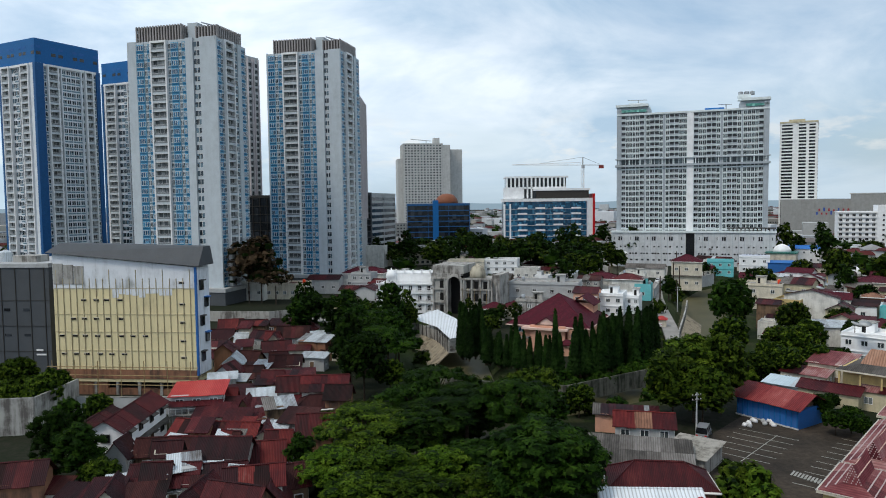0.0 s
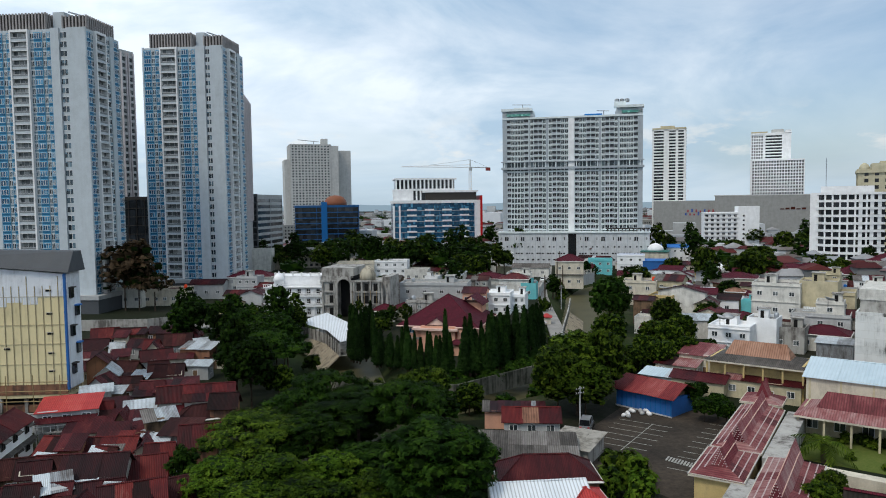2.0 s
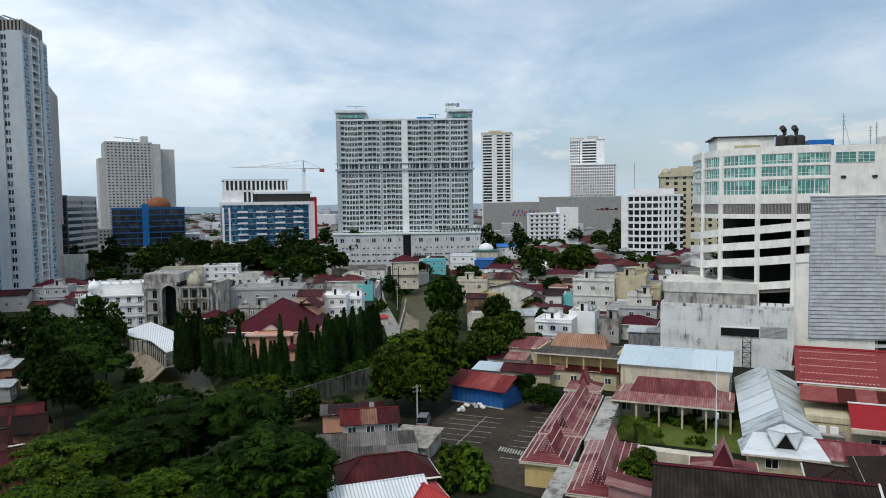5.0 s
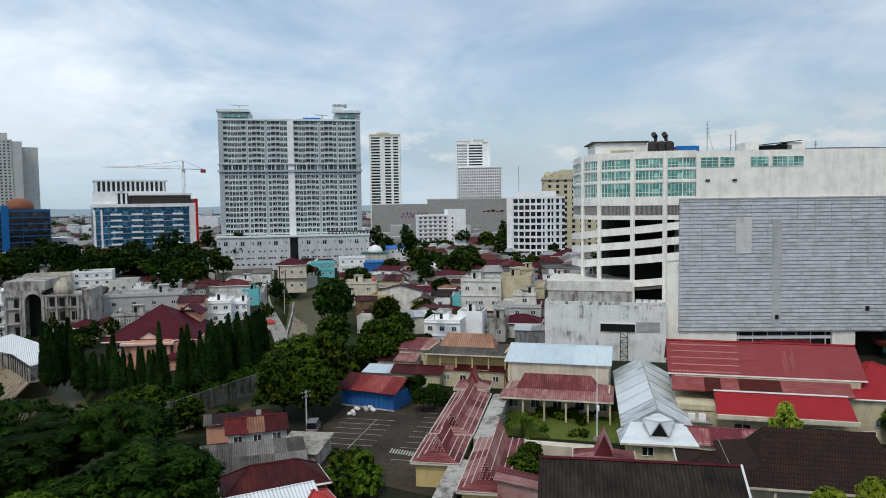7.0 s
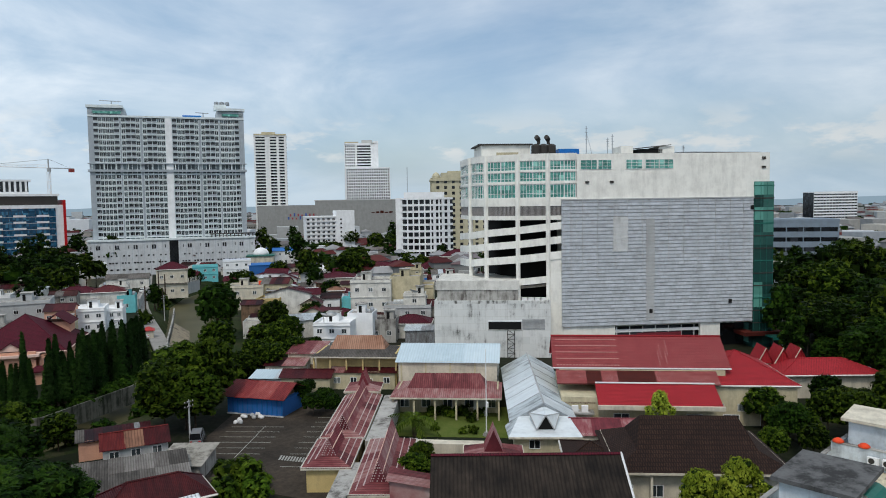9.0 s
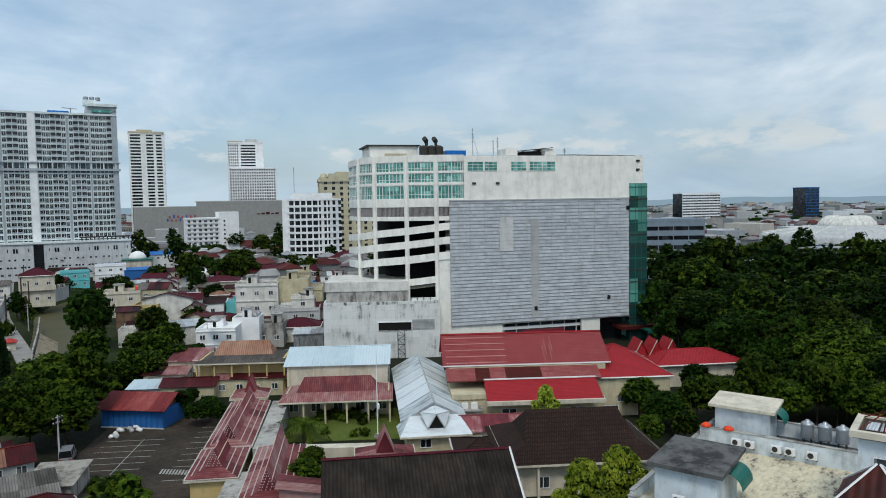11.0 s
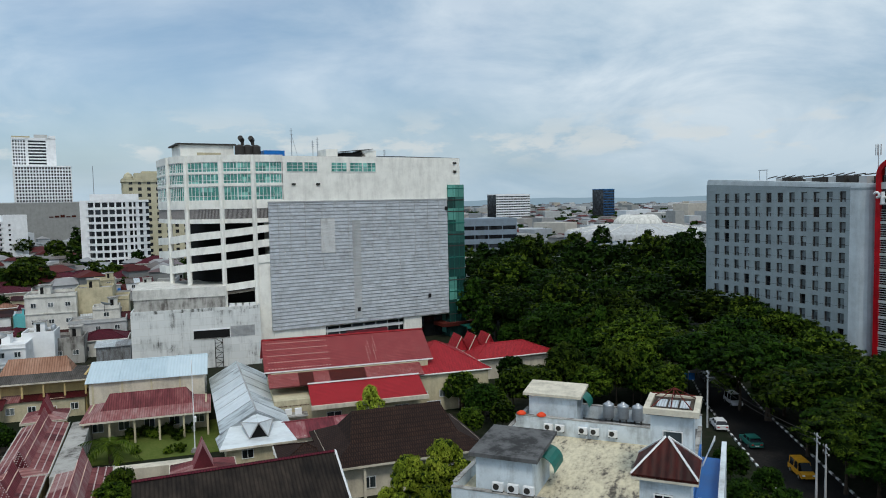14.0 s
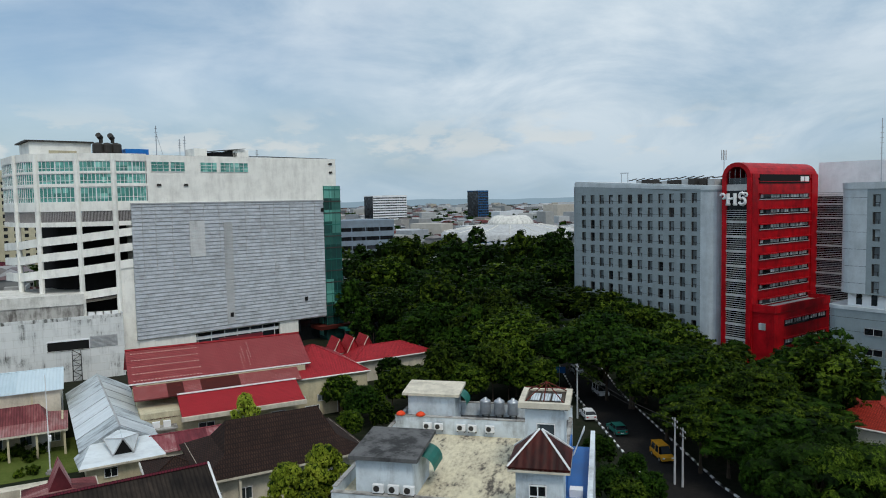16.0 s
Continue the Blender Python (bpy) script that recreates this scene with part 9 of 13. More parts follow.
house(-24.7, 111.4, 22, 4.3, 2.7, 4.4, "shed", 0.9, WOODW, ZINC, "small weathered board house with a pale zinc sheet roof", (ZINC, FIBRE), 3, 1, wins=3, group="huddled small houses")
house(-18.7, 120.5, 2, 7.4, 5.4, 5.1, "gable", 1.8, WHITE, RUSTR, "small white-walled house with a rusted red-brown sheet roof", (RUST, RUSTB), 5, 2, wins=2, group="huddled small houses")
house(-19.8, 117.0, 12, 7.4, 5.1, 2.8, "hip", 1.7, WOODW, RUSTB, "small weathered board house with a rusted red-brown sheet roof", (RUST, RUSTB, REDSHEET), 5, 2, wins=3, group="huddled small houses")
house(-25.4, 126.4, -7, 5.4, 3.9, 5.0, "shed", 0.9, BRICKW, REDSHEET, "small raw brick house with a dull red sheet roof", (RUST,), 3, 1, wins=1, group="huddled small houses")
house(-38.0, 139.6, 2, 7.7, 5.4, 2.7, "gable", 1.7, CONC, RUSTB, "small bare concrete house with a rusted red-brown sheet roof", (RUST, RUSTB, REDSHEET), 5, 2, wins=2, group="huddled small houses")
house(-40.2, 130.2, 11, 6.2, 3.9, 2.8, "shed", 0.7, GREYW, RUST, "small grey rendered house with a rusted red-brown sheet roof", (RUSTB, RUST, RUSTR, RUST), 4, 1, wins=3, group="huddled small houses")
house(-30.7, 115.6, 8, 5.4, 3.9, 3.0, "shed", 0.9, BRICKW, REDSHEET, "small raw brick house with a dull red sheet roof", (RUST,), 3, 1, wins=1, group="huddled small houses")
house(-30.9, 146.8, 1, 6.2, 3.9, 3.1, "gable", 1.8, OFFWHITE, RUSTB, "small cream house with a rusted red-brown sheet roof", (RUST, RUSTB, REDSHEET), 4, 1, wins=2, group="huddled small houses")
house(-36.7, 164.3, 18, 6.2, 4.6, 2.8, "gable", 1.8, GREYW, RUST, "small grey rendered house with a rusted red-brown sheet roof", (RUSTB, RUST, RUSTR, RUST), 4, 1, wins=1, group="huddled small houses")
house(-35.6, 179.1, 2, 7.7, 4.6, 3.3, "gable", 2.1, CONC, RUSTB, "small bare concrete house with a rusted red-brown sheet roof", (RUST, RUSTB, REDSHEET), 5, 1, wins=3, group="huddled small houses")
house(-42.8, 179.2, -20, 6.2, 4.6, 3.0, "gable", 1.4, GREYW, RUST, "small grey rendered house with a rusted red-brown sheet roof", (RUSTB, RUST, RUSTR, RUST), 4, 1, wins=2, group="huddled small houses")
house(-45.1, 152.9, 91, 4.6, 3.9, 5.1, "gable", 1.5, BRICKW, RUST, "small raw brick house with a rusted red-brown sheet roof", (RUSTB, RUST, RUSTR, RUST), 3, 1, wins=1, group="huddled small houses")
house(-40.0, 151.7, -17, 5.4, 3.9, 3.2, "gable", 1.7, WOODW, RUSTB, "small weathered board house with a rusted red-brown sheet roof", (RUST, RUSTB, REDSHEET), 3, 1, wins=2, group="huddled small houses")
house(-53.5, 179.2, 2, 5.4, 4.6, 2.8, "gable", 2.1, WOODW, RUST, "small weathered board house with a rusted red-brown sheet roof", (RUSTB, RUST, RUSTR, RUST), 3, 1, wins=3, group="huddled small houses")
house(-48.7, 191.3, 2, 7.0, 4.6, 3.4, "gable", 1.9, CONC, RUSTB, "small bare concrete house with a rusted red-brown sheet roof", (RUST, RUSTB, REDSHEET), 5, 1, wins=1, group="huddled small houses")
house(-56.0, 195.7, 10, 6.2, 4.6, 2.6, "gable", 2.2, WOODW, RUSTR, "small weathered board house with a rusted red-brown sheet roof", (RUST, RUSTB), 4, 1, wins=3, group="huddled small houses")
house(-42.7, 198.9, -6, 7.0, 4.6, 2.8, "shed", 1.0, BRICKW, RUST, "small raw brick house with a rusted red-brown sheet roof", (RUSTB, RUST, RUSTR, RUST), 5, 1, wins=3, group="huddled small houses")
house(-34.3, 191.7, 83, 7.0, 4.6, 2.7, "gable", 1.8, CONC, RUSTR, "small bare concrete house with a rusted red-brown sheet roof", (RUST, RUSTB), 5, 1, wins=1, group="huddled small houses")
house(-23.6, 164.7, -14, 3.9, 3.9, 2.6, "shed", 1.1, OFFWHITE, RUSTB, "small cream house with a rusted red-brown sheet roof", (RUST, RUSTB, REDSHEET), 2, 1, wins=1, group="huddled small houses")
house(-31.1, 162.3, 3, 4.6, 3.1, 3.1, "shed", 0.5, OFFWHITE, RUSTR, "small cream house with a rusted red-brown sheet roof", (RUST, RUSTB), 3, 1, wins=3, group="huddled small houses")
house(-36.6, 147.6, 21, 4.6, 3.1, 2.6, "shed", 0.5, WOODW, RUSTB, "small weathered board house with a rusted red-brown sheet roof", (RUST, RUSTB, REDSHEET), 3, 1, wins=2, group="huddled small houses")
house(-39.9, 136.6, 78, 4.6, 3.9, 4.0, "gable", 1.7, GREYW, RUSTR, "small grey rendered house with a rusted red-brown sheet roof", (RUST, RUSTB), 3, 1, wins=3, group="huddled small houses")
house(-39.0, 129.7, 15, 4.6, 3.1, 4.6, "shed", 0.5, CONC, ZINC, "small bare concrete house with a pale zinc sheet roof", (ZINC, FIBRE), 3, 1, wins=2, group="huddled small houses")
house(-29.4, 126.2, 2, 4.6, 3.1, 4.5, "shed", 0.7, WOODW, RUST, "small weathered board house with a rusted red-brown sheet roof", (RUSTB, RUST, RUSTR, RUST), 3, 1, wins=2, group="huddled small houses")
house(-34.1, 124.8, 7, 4.6, 3.1, 3.0, "shed", 0.9, WHITE, RUST, "small white-walled house with a rusted red-brown sheet roof", (RUSTB, RUST, RUSTR, RUST), 3, 1, wins=1, group="huddled small houses")
house(-25.3, 125.9, -8, 3.9, 3.1, 2.6, "shed", 0.8, GREYW, REDSHEET, "small grey rendered house with a dull red sheet roof", (RUST,), 2, 1, wins=2, group="huddled small houses")
house(-36.9, 131.3, -6, 3.9, 2.3, 3.8, "shed", 0.6, WOODW, ZINC, "small weathered board house with a pale zinc sheet roof", (ZINC, FIBRE), 2, 1, wins=3, group="huddled small houses")
house(-35.4, 104.3, -16, 6.2, 4.6, 2.8, "gable", 1.6, WHITE, RUSTR, "small white-walled house with a rusted red-brown sheet roof", (RUST, RUSTB), 4, 1, wins=1, group="huddled small houses")
house(-29.0, 101.3, -6, 7.0, 4.6, 3.2, "gable", 1.7, GREYW, RUSTR, "small grey rendered house with a rusted red-brown sheet roof", (RUST, RUSTB), 5, 1, wins=3, group="huddled small houses")
house(-27.8, 98.0, 14, 4.6, 3.1, 2.7, "shed", 1.0, GREYW, ZINC, "small grey rendered house with a pale zinc sheet roof", (ZINC, FIBRE), 3, 1, wins=3, group="huddled small houses")
house(-24.7, 101.8, 96, 5.4, 3.9, 2.8, "gable", 1.5, OFFWHITE, RUST, "small cream house with a rusted red-brown sheet roof", (RUSTB, RUST, RUSTR, RUST), 3, 1, wins=1, group="huddled small houses")
house(-37.2, 95.8, 7, 6.2, 3.9, 3.0, "gable", 1.6, WOODW, RUSTB, "small weathered board house with a rusted red-brown sheet roof", (RUST, RUSTB, REDSHEET), 4, 1, wins=2, group="huddled small houses")
house(-32.8, 95.5, -5, 6.2, 4.6, 2.8, "gable", 1.9, OFFWHITE, RUSTR, "small cream house with a rusted red-brown sheet roof", (RUST, RUSTB), 4, 1, wins=3, group="huddled small houses")
house(-26.9, 89.8, -3, 6.2, 4.6, 4.4, "gable", 2.1, CONC, RUST, "small bare concrete house with a rusted red-brown sheet roof", (RUSTB, RUST, RUSTR, RUST), 4, 1, wins=3, group="huddled small houses")
house(-23.1, 91.7, 9, 6.2, 4.6, 3.1, "gable", 2.1, CONC, RUSTR, "small bare concrete house with a rusted red sheet roof", (RUST, RUSTB), 4, 1, wins=1, group="huddled small houses")
house(-21.0, 97.6, 2, 4.6, 3.9, 2.9, "gable", 1.5, WHITE, RUSTR, "small white-walled house with a rusted red-brown sheet roof", (RUST, RUSTB), 3, 1, wins=3, group="huddled small houses")
house(-32.8, 85.3, 5, 7.7, 5.4, 3.1, "gable", 1.7, WHITE, RUST, "small white-walled house with a rusted red-brown sheet roof", (RUSTB, RUST, RUSTR, RUST), 5, 2, wins=1, group="huddled small houses")
house(-26.3, 86.1, 12, 5.4, 6.2, 2.6, "gable", 1.9, WOODW, RUST, "small weathered board house with a rusted red-brown sheet roof", (RUSTB, RUST, RUSTR, RUST), 3, 2, wins=1, group="huddled small houses")
house(-20.8, 79.8, 13, 6.2, 4.6, 4.9, "gable", 1.5, WHITE, RUSTR, "small white-walled house with a rusted red-brown sheet roof", (RUST, RUSTB), 4, 1, wins=1, group="huddled small houses")
house(-18.1, 83.7, 21, 4.6, 4.6, 3.2, "gable", 1.8, WOODW, RUST, "small weathered board house with a rusted red-brown sheet roof", (RUSTB, RUST, RUSTR, RUST), 3, 1, wins=2, group="huddled small houses")
house(-36.1, 83.0, 15, 5.4, 3.1, 3.1, "shed", 0.8, GREYW, ZINC, "small grey rendered house with a pale zinc sheet roof", (ZINC, FIBRE), 3, 1, wins=3, group="huddled small houses")
house(-26.6, 77.8, 80, 7.0, 3.9, 3.2, "gable", 2.1, OFFWHITE, RUST, "small cream house with a rusted red-brown sheet roof", (RUSTB, RUST, RUSTR, RUST), 5, 1, wins=2, group="huddled small houses")
house(-20.9, 73.1, -19, 6.2, 3.9, 5.0, "gable", 2.0, BRICKW, RUST, "small raw brick house with a rusted red-brown sheet roof", (RUSTB, RUST, RUSTR, RUST), 4, 1, wins=1, group="huddled small houses")
house(-37.0, 79.9, 101, 5.4, 3.9, 3.0, "gable", 1.8, OFFWHITE, RUST, "small cream house with a rusted red-brown sheet roof", (RUSTB, RUST, RUSTR, RUST), 3, 1, wins=3, group="huddled small houses")
house(-18.4, 77.6, 100, 4.6, 3.9, 3.2, "gable", 2.0, WOODW, RUST, "small weathered board house with a rusted red-brown sheet roof", (RUSTB, RUST, RUSTR, RUST), 3, 1, wins=1, group="huddled small houses")
house(-33.7, 80.4, 10, 4.6, 3.1, 3.2, "shed", 0.5, WHITE, RUSTB, "small white-walled house with a rusted red-brown sheet roof", (RUST, RUSTB, REDSHEET), 3, 1, wins=3, group="huddled small houses")
house(-49.3, 82.0, 13, 7.0, 4.6, 4.6, "gable", 1.8, BRICKW, RUST, "small raw brick house with a rusted red-brown sheet roof", (RUSTB, RUST, RUSTR, RUST), 5, 1, wins=2, group="huddled small houses")
house(-46.3, 83.4, -2, 4.6, 3.1, 2.8, "shed", 0.6, WHITE, RUSTB, "small white-walled house with a rusted red-brown sheet roof", (RUST, RUSTB, REDSHEET), 3, 1, wins=2, group="huddled small houses")
house(-41.1, 80.5, -5, 3.9, 3.1, 3.1, "shed", 0.6, WHITE, RUST, "small white-walled house with a rusted red-brown sheet roof", (RUSTB, RUST, RUSTR, RUST), 2, 1, wins=2, group="huddled small houses")
house(-16.7, 98.0, 3, 4.6, 3.9, 4.8, "gable", 2.1, BRICKW, RUSTR, "small raw brick house with a rusted red-brown sheet roof", (RUST, RUSTB), 3, 1, wins=1, group="huddled small houses")
house(-20.3, 104.7, -13, 4.6, 3.9, 4.2, "shed", 1.0, CONC, RUSTB, "small bare concrete house with a rusted red-brown sheet roof", (RUST, RUSTB, REDSHEET), 3, 1, wins=3, group="huddled small houses")
house(-15.9, 116.5, -4, 3.9, 3.9, 4.5, "gable", 1.7, BRICKW, RUSTB, "small raw brick house with a rusted red-brown sheet roof", (RUST, RUSTB, REDSHEET), 2, 1, wins=1, group="huddled small houses")
house(-35.6, 112.0, -3, 4.6, 3.1, 3.1, "shed", 1.1, OFFWHITE, RUST, "small cream house with a rusted red-brown sheet roof", (RUSTB, RUST, RUSTR, RUST), 3, 1, wins=2, group="huddled small houses")
house(-36.5, 102.8, -10, 3.9, 3.1, 2.6, "shed", 0.8, OFFWHITE, ZINC, "small cream house with a pale zinc sheet roof", (ZINC, FIBRE), 2, 1, wins=2, group="huddled small houses")
house(-30.7, 85.5, 21, 3.2, 2.4, 4.4, "shed", 1.0, GREYW, ZINC, "small grey rendered house with a pale zinc sheet roof", (ZINC, FIBRE), 2, 1, wins=2, group="huddled small houses")
house(-28.4, 110.9, 22, 3.4, 2.5, 2.6, "shed", 0.9, WOODW, REDSHEET, "small weathered board house with a dull red sheet roof", (RUST,), 2, 1, wins=3, group="huddled small houses")
house(-38.1, 80.9, 5, 3.3, 3.1, 3.2, "shed", 0.9, BRICKW, RUST, "small raw brick house with a rusted red-brown sheet roof", (RUSTB, RUST, RUSTR, RUST), 2, 1, wins=3, group="huddled small houses")
house(-31.1, 115.9, 89, 3.3, 2.2, 2.8, "gable", 1.9, WOODW, REDSHEET, "small weathered board house with a dull red sheet roof", (RUST,), 2, 1, wins=1, group="huddled small houses")
house(-21.9, 116.5, -14, 2.3, 2.1, 3.1, "shed", 0.5, WHITE, REDSHEET, "small white-walled house with a dull red sheet roof", (RUST,), 2, 1, wins=3, group="huddled small houses")
house(-37.7, 167.7, 83, 2.5, 2.5, 4.5, "gable", 1.4, OFFWHITE, RUSTR, "small cream house with a rusted red-brown sheet roof", (RUST, RUSTB), 2, 1, wins=1, group="huddled small houses")
house(-33.4, 116.1, -2, 3.2, 2.6, 3.3, "shed", 0.9, CONC, RUST, "small bare concrete house with a rusted red-brown sheet roof", (RUSTB, RUST, RUSTR, RUST), 2, 1, wins=2, group="huddled small houses")
house(-20.9, 93.8, -2, 3.1, 2.4, 4.3, "gable", 1.7, BRICKW, RUSTR, "small raw brick house with a rusted red-brown sheet roof", (RUST, RUSTB), 2, 1, wins=2, group="huddled small houses")
house(-47.2, 173.7, -2, 2.7, 3.0, 2.8, "gable", 2.0, BRICKW, ZINC, "small raw brick house with a pale zinc sheet roof", (ZINC, FIBRE), 2, 1, wins=1, group="huddled small houses")
house(-37.2, 121.0, 1, 2.7, 2.4, 3.1, "gable", 1.4, CONC, REDSHEET, "small bare concrete house with a dull red sheet roof", (RUST,), 2, 1, wins=3, group="huddled small houses")
house(-33.4, 84.1, 5, 2.9, 2.9, 3.7, "gable", 1.7, WOODW, RUST, "small weathered board house with a rusted red-brown sheet roof", (RUSTB, RUST, RUSTR, RUST), 2, 1, wins=3, group="huddled small houses")
house(-49.9, 187.8, -9, 3.0, 2.4, 4.0, "shed", 1.0, OFFWHITE, REDSHEET, "small cream house with a dull red sheet roof", (RUST,), 2, 1, wins=3, group="huddled small houses")
house(-31.9, 83.8, 5, 2.5, 2.3, 2.6, "shed", 0.6, GREYW, ZINC, "small grey rendered house with a pale zinc sheet roof", (ZINC, FIBRE), 2, 1, wins=2, group="huddled small houses")
house(-28.6, 87.4, -3, 3.4, 2.1, 3.8, "shed", 0.9, OFFWHITE, ZINC, "small cream house with a pale zinc sheet roof", (ZINC, FIBRE), 2, 1, wins=1, group="huddled small houses")
house(-35.3, 145.1, -13, 3.0, 2.8, 3.1, "shed", 0.8, WOODW, ZINC, "small weathered board house with a pale zinc sheet roof", (ZINC, FIBRE), 2, 1, wins=3, group="huddled small houses")
house(-32.7, 150.2, 7, 2.8, 2.2, 3.0, "gable", 1.3, WHITE, RUST, "small white-walled house with a rusted red-brown sheet roof", (RUSTB, RUST, RUSTR, RUST), 2, 1, wins=3, group="huddled small houses")
house(-50.7, 198.0, -5, 2.7, 2.8, 3.3, "shed", 0.5, BRICKW, REDSHEET, "small raw brick house with a dull red sheet roof", (RUST,), 2, 1, wins=2, group="huddled small houses")
house(-26.0, 139.9, 10, 3.9, 3.1, 2.6, "shed", 0.7, OFFWHITE, REDSHEET, "small cream house with a dull red sheet roof", (RUST,), 2, 1, wins=1, group="huddled small houses")
house(-47.2, 192.5, 84, 3.6, 2.7, 2.8, "gable", 1.7, WOODW, RUSTR, "small weathered board house with a rusted red-brown sheet roof", (RUST, RUSTB), 2, 1, wins=3, group="huddled small houses")
house(-23.0, 84.0, -15, 3.4, 2.3, 3.1, "gable", 1.7, WOODW, ZINC, "small weathered board house with a pale zinc sheet roof", (ZINC, FIBRE), 2, 1, wins=3, group="huddled small houses")
house(-33.7, 152.5, 6, 3.3, 2.1, 2.8, "gable", 1.7, WOODW, RUST, "small weathered board house with a rusted red-brown sheet roof", (RUSTB, RUST, RUSTR, RUST), 2, 1, wins=2, group="huddled small houses")
house(-34.3, 90.1, 6, 3.1, 2.0, 4.7, "gable", 1.3, OFFWHITE, RUST, "small cream house with a rusted red-brown sheet roof", (RUSTB, RUST, RUSTR, RUST), 2, 1, wins=3, group="huddled small houses")
house(-55.6, 195.9, -15, 3.7, 2.5, 3.0, "shed", 1.0, BRICKW, RUSTB, "small raw brick house with a rusted red-brown sheet roof", (RUST, RUSTB, REDSHEET), 2, 1, wins=1, group="huddled small houses")
house(-28.1, 102.4, 19, 3.2, 2.7, 2.5, "shed", 1.0, BRICKW, RUSTR, "small raw brick house with a rusted red-brown sheet roof", (RUST, RUSTB), 2, 1, wins=1, group="huddled small houses")
house(-28.3, 97.3, -21, 2.5, 2.5, 3.0, "gable", 1.9, CONC, RUSTR, "small bare concrete house with a rusted red-brown sheet roof", (RUST, RUSTB), 2, 1, wins=2, group="huddled small houses")
house(-26.9, 82.1, 8, 3.4, 2.4, 2.8, "shed", 1.0, WHITE, RUSTB, "small white-walled house with a rusted red-brown sheet roof", (RUST, RUSTB, REDSHEET), 2, 1, wins=2, group="huddled small houses")
house(-48.3, 158.0, 10, 3.7, 3.0, 4.5, "shed", 1.0, CONC, REDSHEET, "small bare concrete house with a dull red sheet roof", (RUST,), 2, 1, wins=1, group="huddled small houses")
house(-33.4, 99.8, -6, 2.7, 2.3, 4.5, "shed", 1.0, BRICKW, REDSHEET, "small raw brick house with a dull red sheet roof", (RUST,), 2, 1, wins=1, group="huddled small houses")
house(-44.0, 164.0, 7, 3.3, 2.8, 3.8, "shed", 0.9, WOODW, REDSHEET, "small weathered board house with a dull red sheet roof", (RUST,), 2, 1, wins=2, group="huddled small houses")
house(-38.6, 169.5, -7, 2.8, 2.8, 4.4, "gable", 1.5, WHITE, RUSTR, "small white-walled house with a rusted red-brown sheet roof", (RUST, RUSTB), 2, 1, wins=3, group="huddled small houses")
house(-28.0, 170.8, 19, 2.8, 2.2, 4.5, "shed", 0.8, WOODW, ZINC, "small weathered board house with a pale zinc sheet roof", (ZINC, FIBRE), 2, 1, wins=3, group="huddled small houses")
house(-47.4, 154.8, 13, 3.1, 2.5, 3.0, "shed", 1.0, OFFWHITE, RUSTR, "small cream house with a rusted red-brown sheet roof", (RUST, RUSTB), 2, 1, wins=2, group="huddled small houses")
house(-19.5, 116.9, 14, 3.7, 2.1, 2.6, "shed", 0.8, WOODW, RUST, "small weathered board house with a rusted red-brown sheet roof", (RUSTB, RUST, RUSTR, RUST), 2, 1, wins=2, group="huddled small houses")
house(-30.7, 109.5, 2, 3.6, 2.8, 3.0, "shed", 1.0, GREYW, RUST, "small grey rendered house with a rusted red-brown sheet roof", (RUSTB, RUST, RUSTR, RUST), 2, 1, wins=1, group="huddled small houses")
house(-35.2, 85.9, 4, 3.7, 2.4, 2.8, "shed", 1.1, CONC, REDSHEET, "small bare concrete house with a dull red sheet roof", (RUST,), 2, 1, wins=1, group="huddled small houses")
house(-23.7, 102.9, -5, 3.6, 2.2, 3.2, "shed", 0.8, BRICKW, ZINC, "small raw brick house with a pale zinc sheet roof", (ZINC, FIBRE), 2, 1, wins=2, group="huddled small houses")
house(-29.2, 127.5, -4, 3.4, 2.8, 4.3, "gable", 1.9, OFFWHITE, REDSHEET, "small cream house with a dull red sheet roof", (RUST,), 2, 1, wins=1, group="huddled small houses")
house(-42.0, 93.8, 87, 3.2, 2.8, 3.5, "gable", 1.8, GREYW, RUST, "small grey rendered house with a rusted red-brown sheet roof", (RUSTB, RUST, RUSTR, RUST), 2, 1, wins=2, group="huddled small houses")
house(-46.4, 189.3, -9, 3.7, 2.7, 4.3, "shed", 0.7, WOODW, RUST, "small weathered board house with a rusted red-brown sheet roof", (RUSTB, RUST, RUSTR, RUST), 2, 1, wins=1, group="huddled small houses")
house(-34.4, 91.3, 4, 2.6, 2.6, 2.6, "shed", 0.7, GREYW, ZINC, "small grey rendered house with a pale zinc sheet roof", (ZINC, FIBRE), 2, 1, wins=3, group="huddled small houses")
house(-22.1, 118.9, 5, 3.3, 2.4, 3.2, "shed", 0.7, BRICKW, REDSHEET, "small raw brick house with a dull red sheet roof", (RUST,), 2, 1, wins=3, group="huddled small houses")
house(-45.1, 157.9, -14, 3.4, 2.9, 4.0, "shed", 0.9, GREYW, REDSHEET, "small grey rendered house with a dull red sheet roof", (RUST,), 2, 1, wins=3, group="huddled small houses")
house(-28.4, 96.5, -4, 3.4, 2.4, 3.7, "shed", 1.0, BRICKW, ZINC, "small raw brick house with a pale zinc sheet roof", (ZINC, FIBRE), 2, 1, wins=1, group="huddled small houses")
house(-28.6, 104.8, -3, 2.6, 2.2, 3.2, "shed", 0.8, BRICKW, RUSTR, "small raw brick house with a rusted red-brown sheet roof", (RUST, RUSTB), 2, 1, wins=1, group="huddled small houses")
house(-25.0, 120.9, 6, 3.6, 2.7, 4.9, "gable", 1.8, CONC, RUSTR, "small bare concrete house with a rusted red-brown sheet roof", (RUST, RUSTB), 2, 1, wins=3, group="huddled small houses")
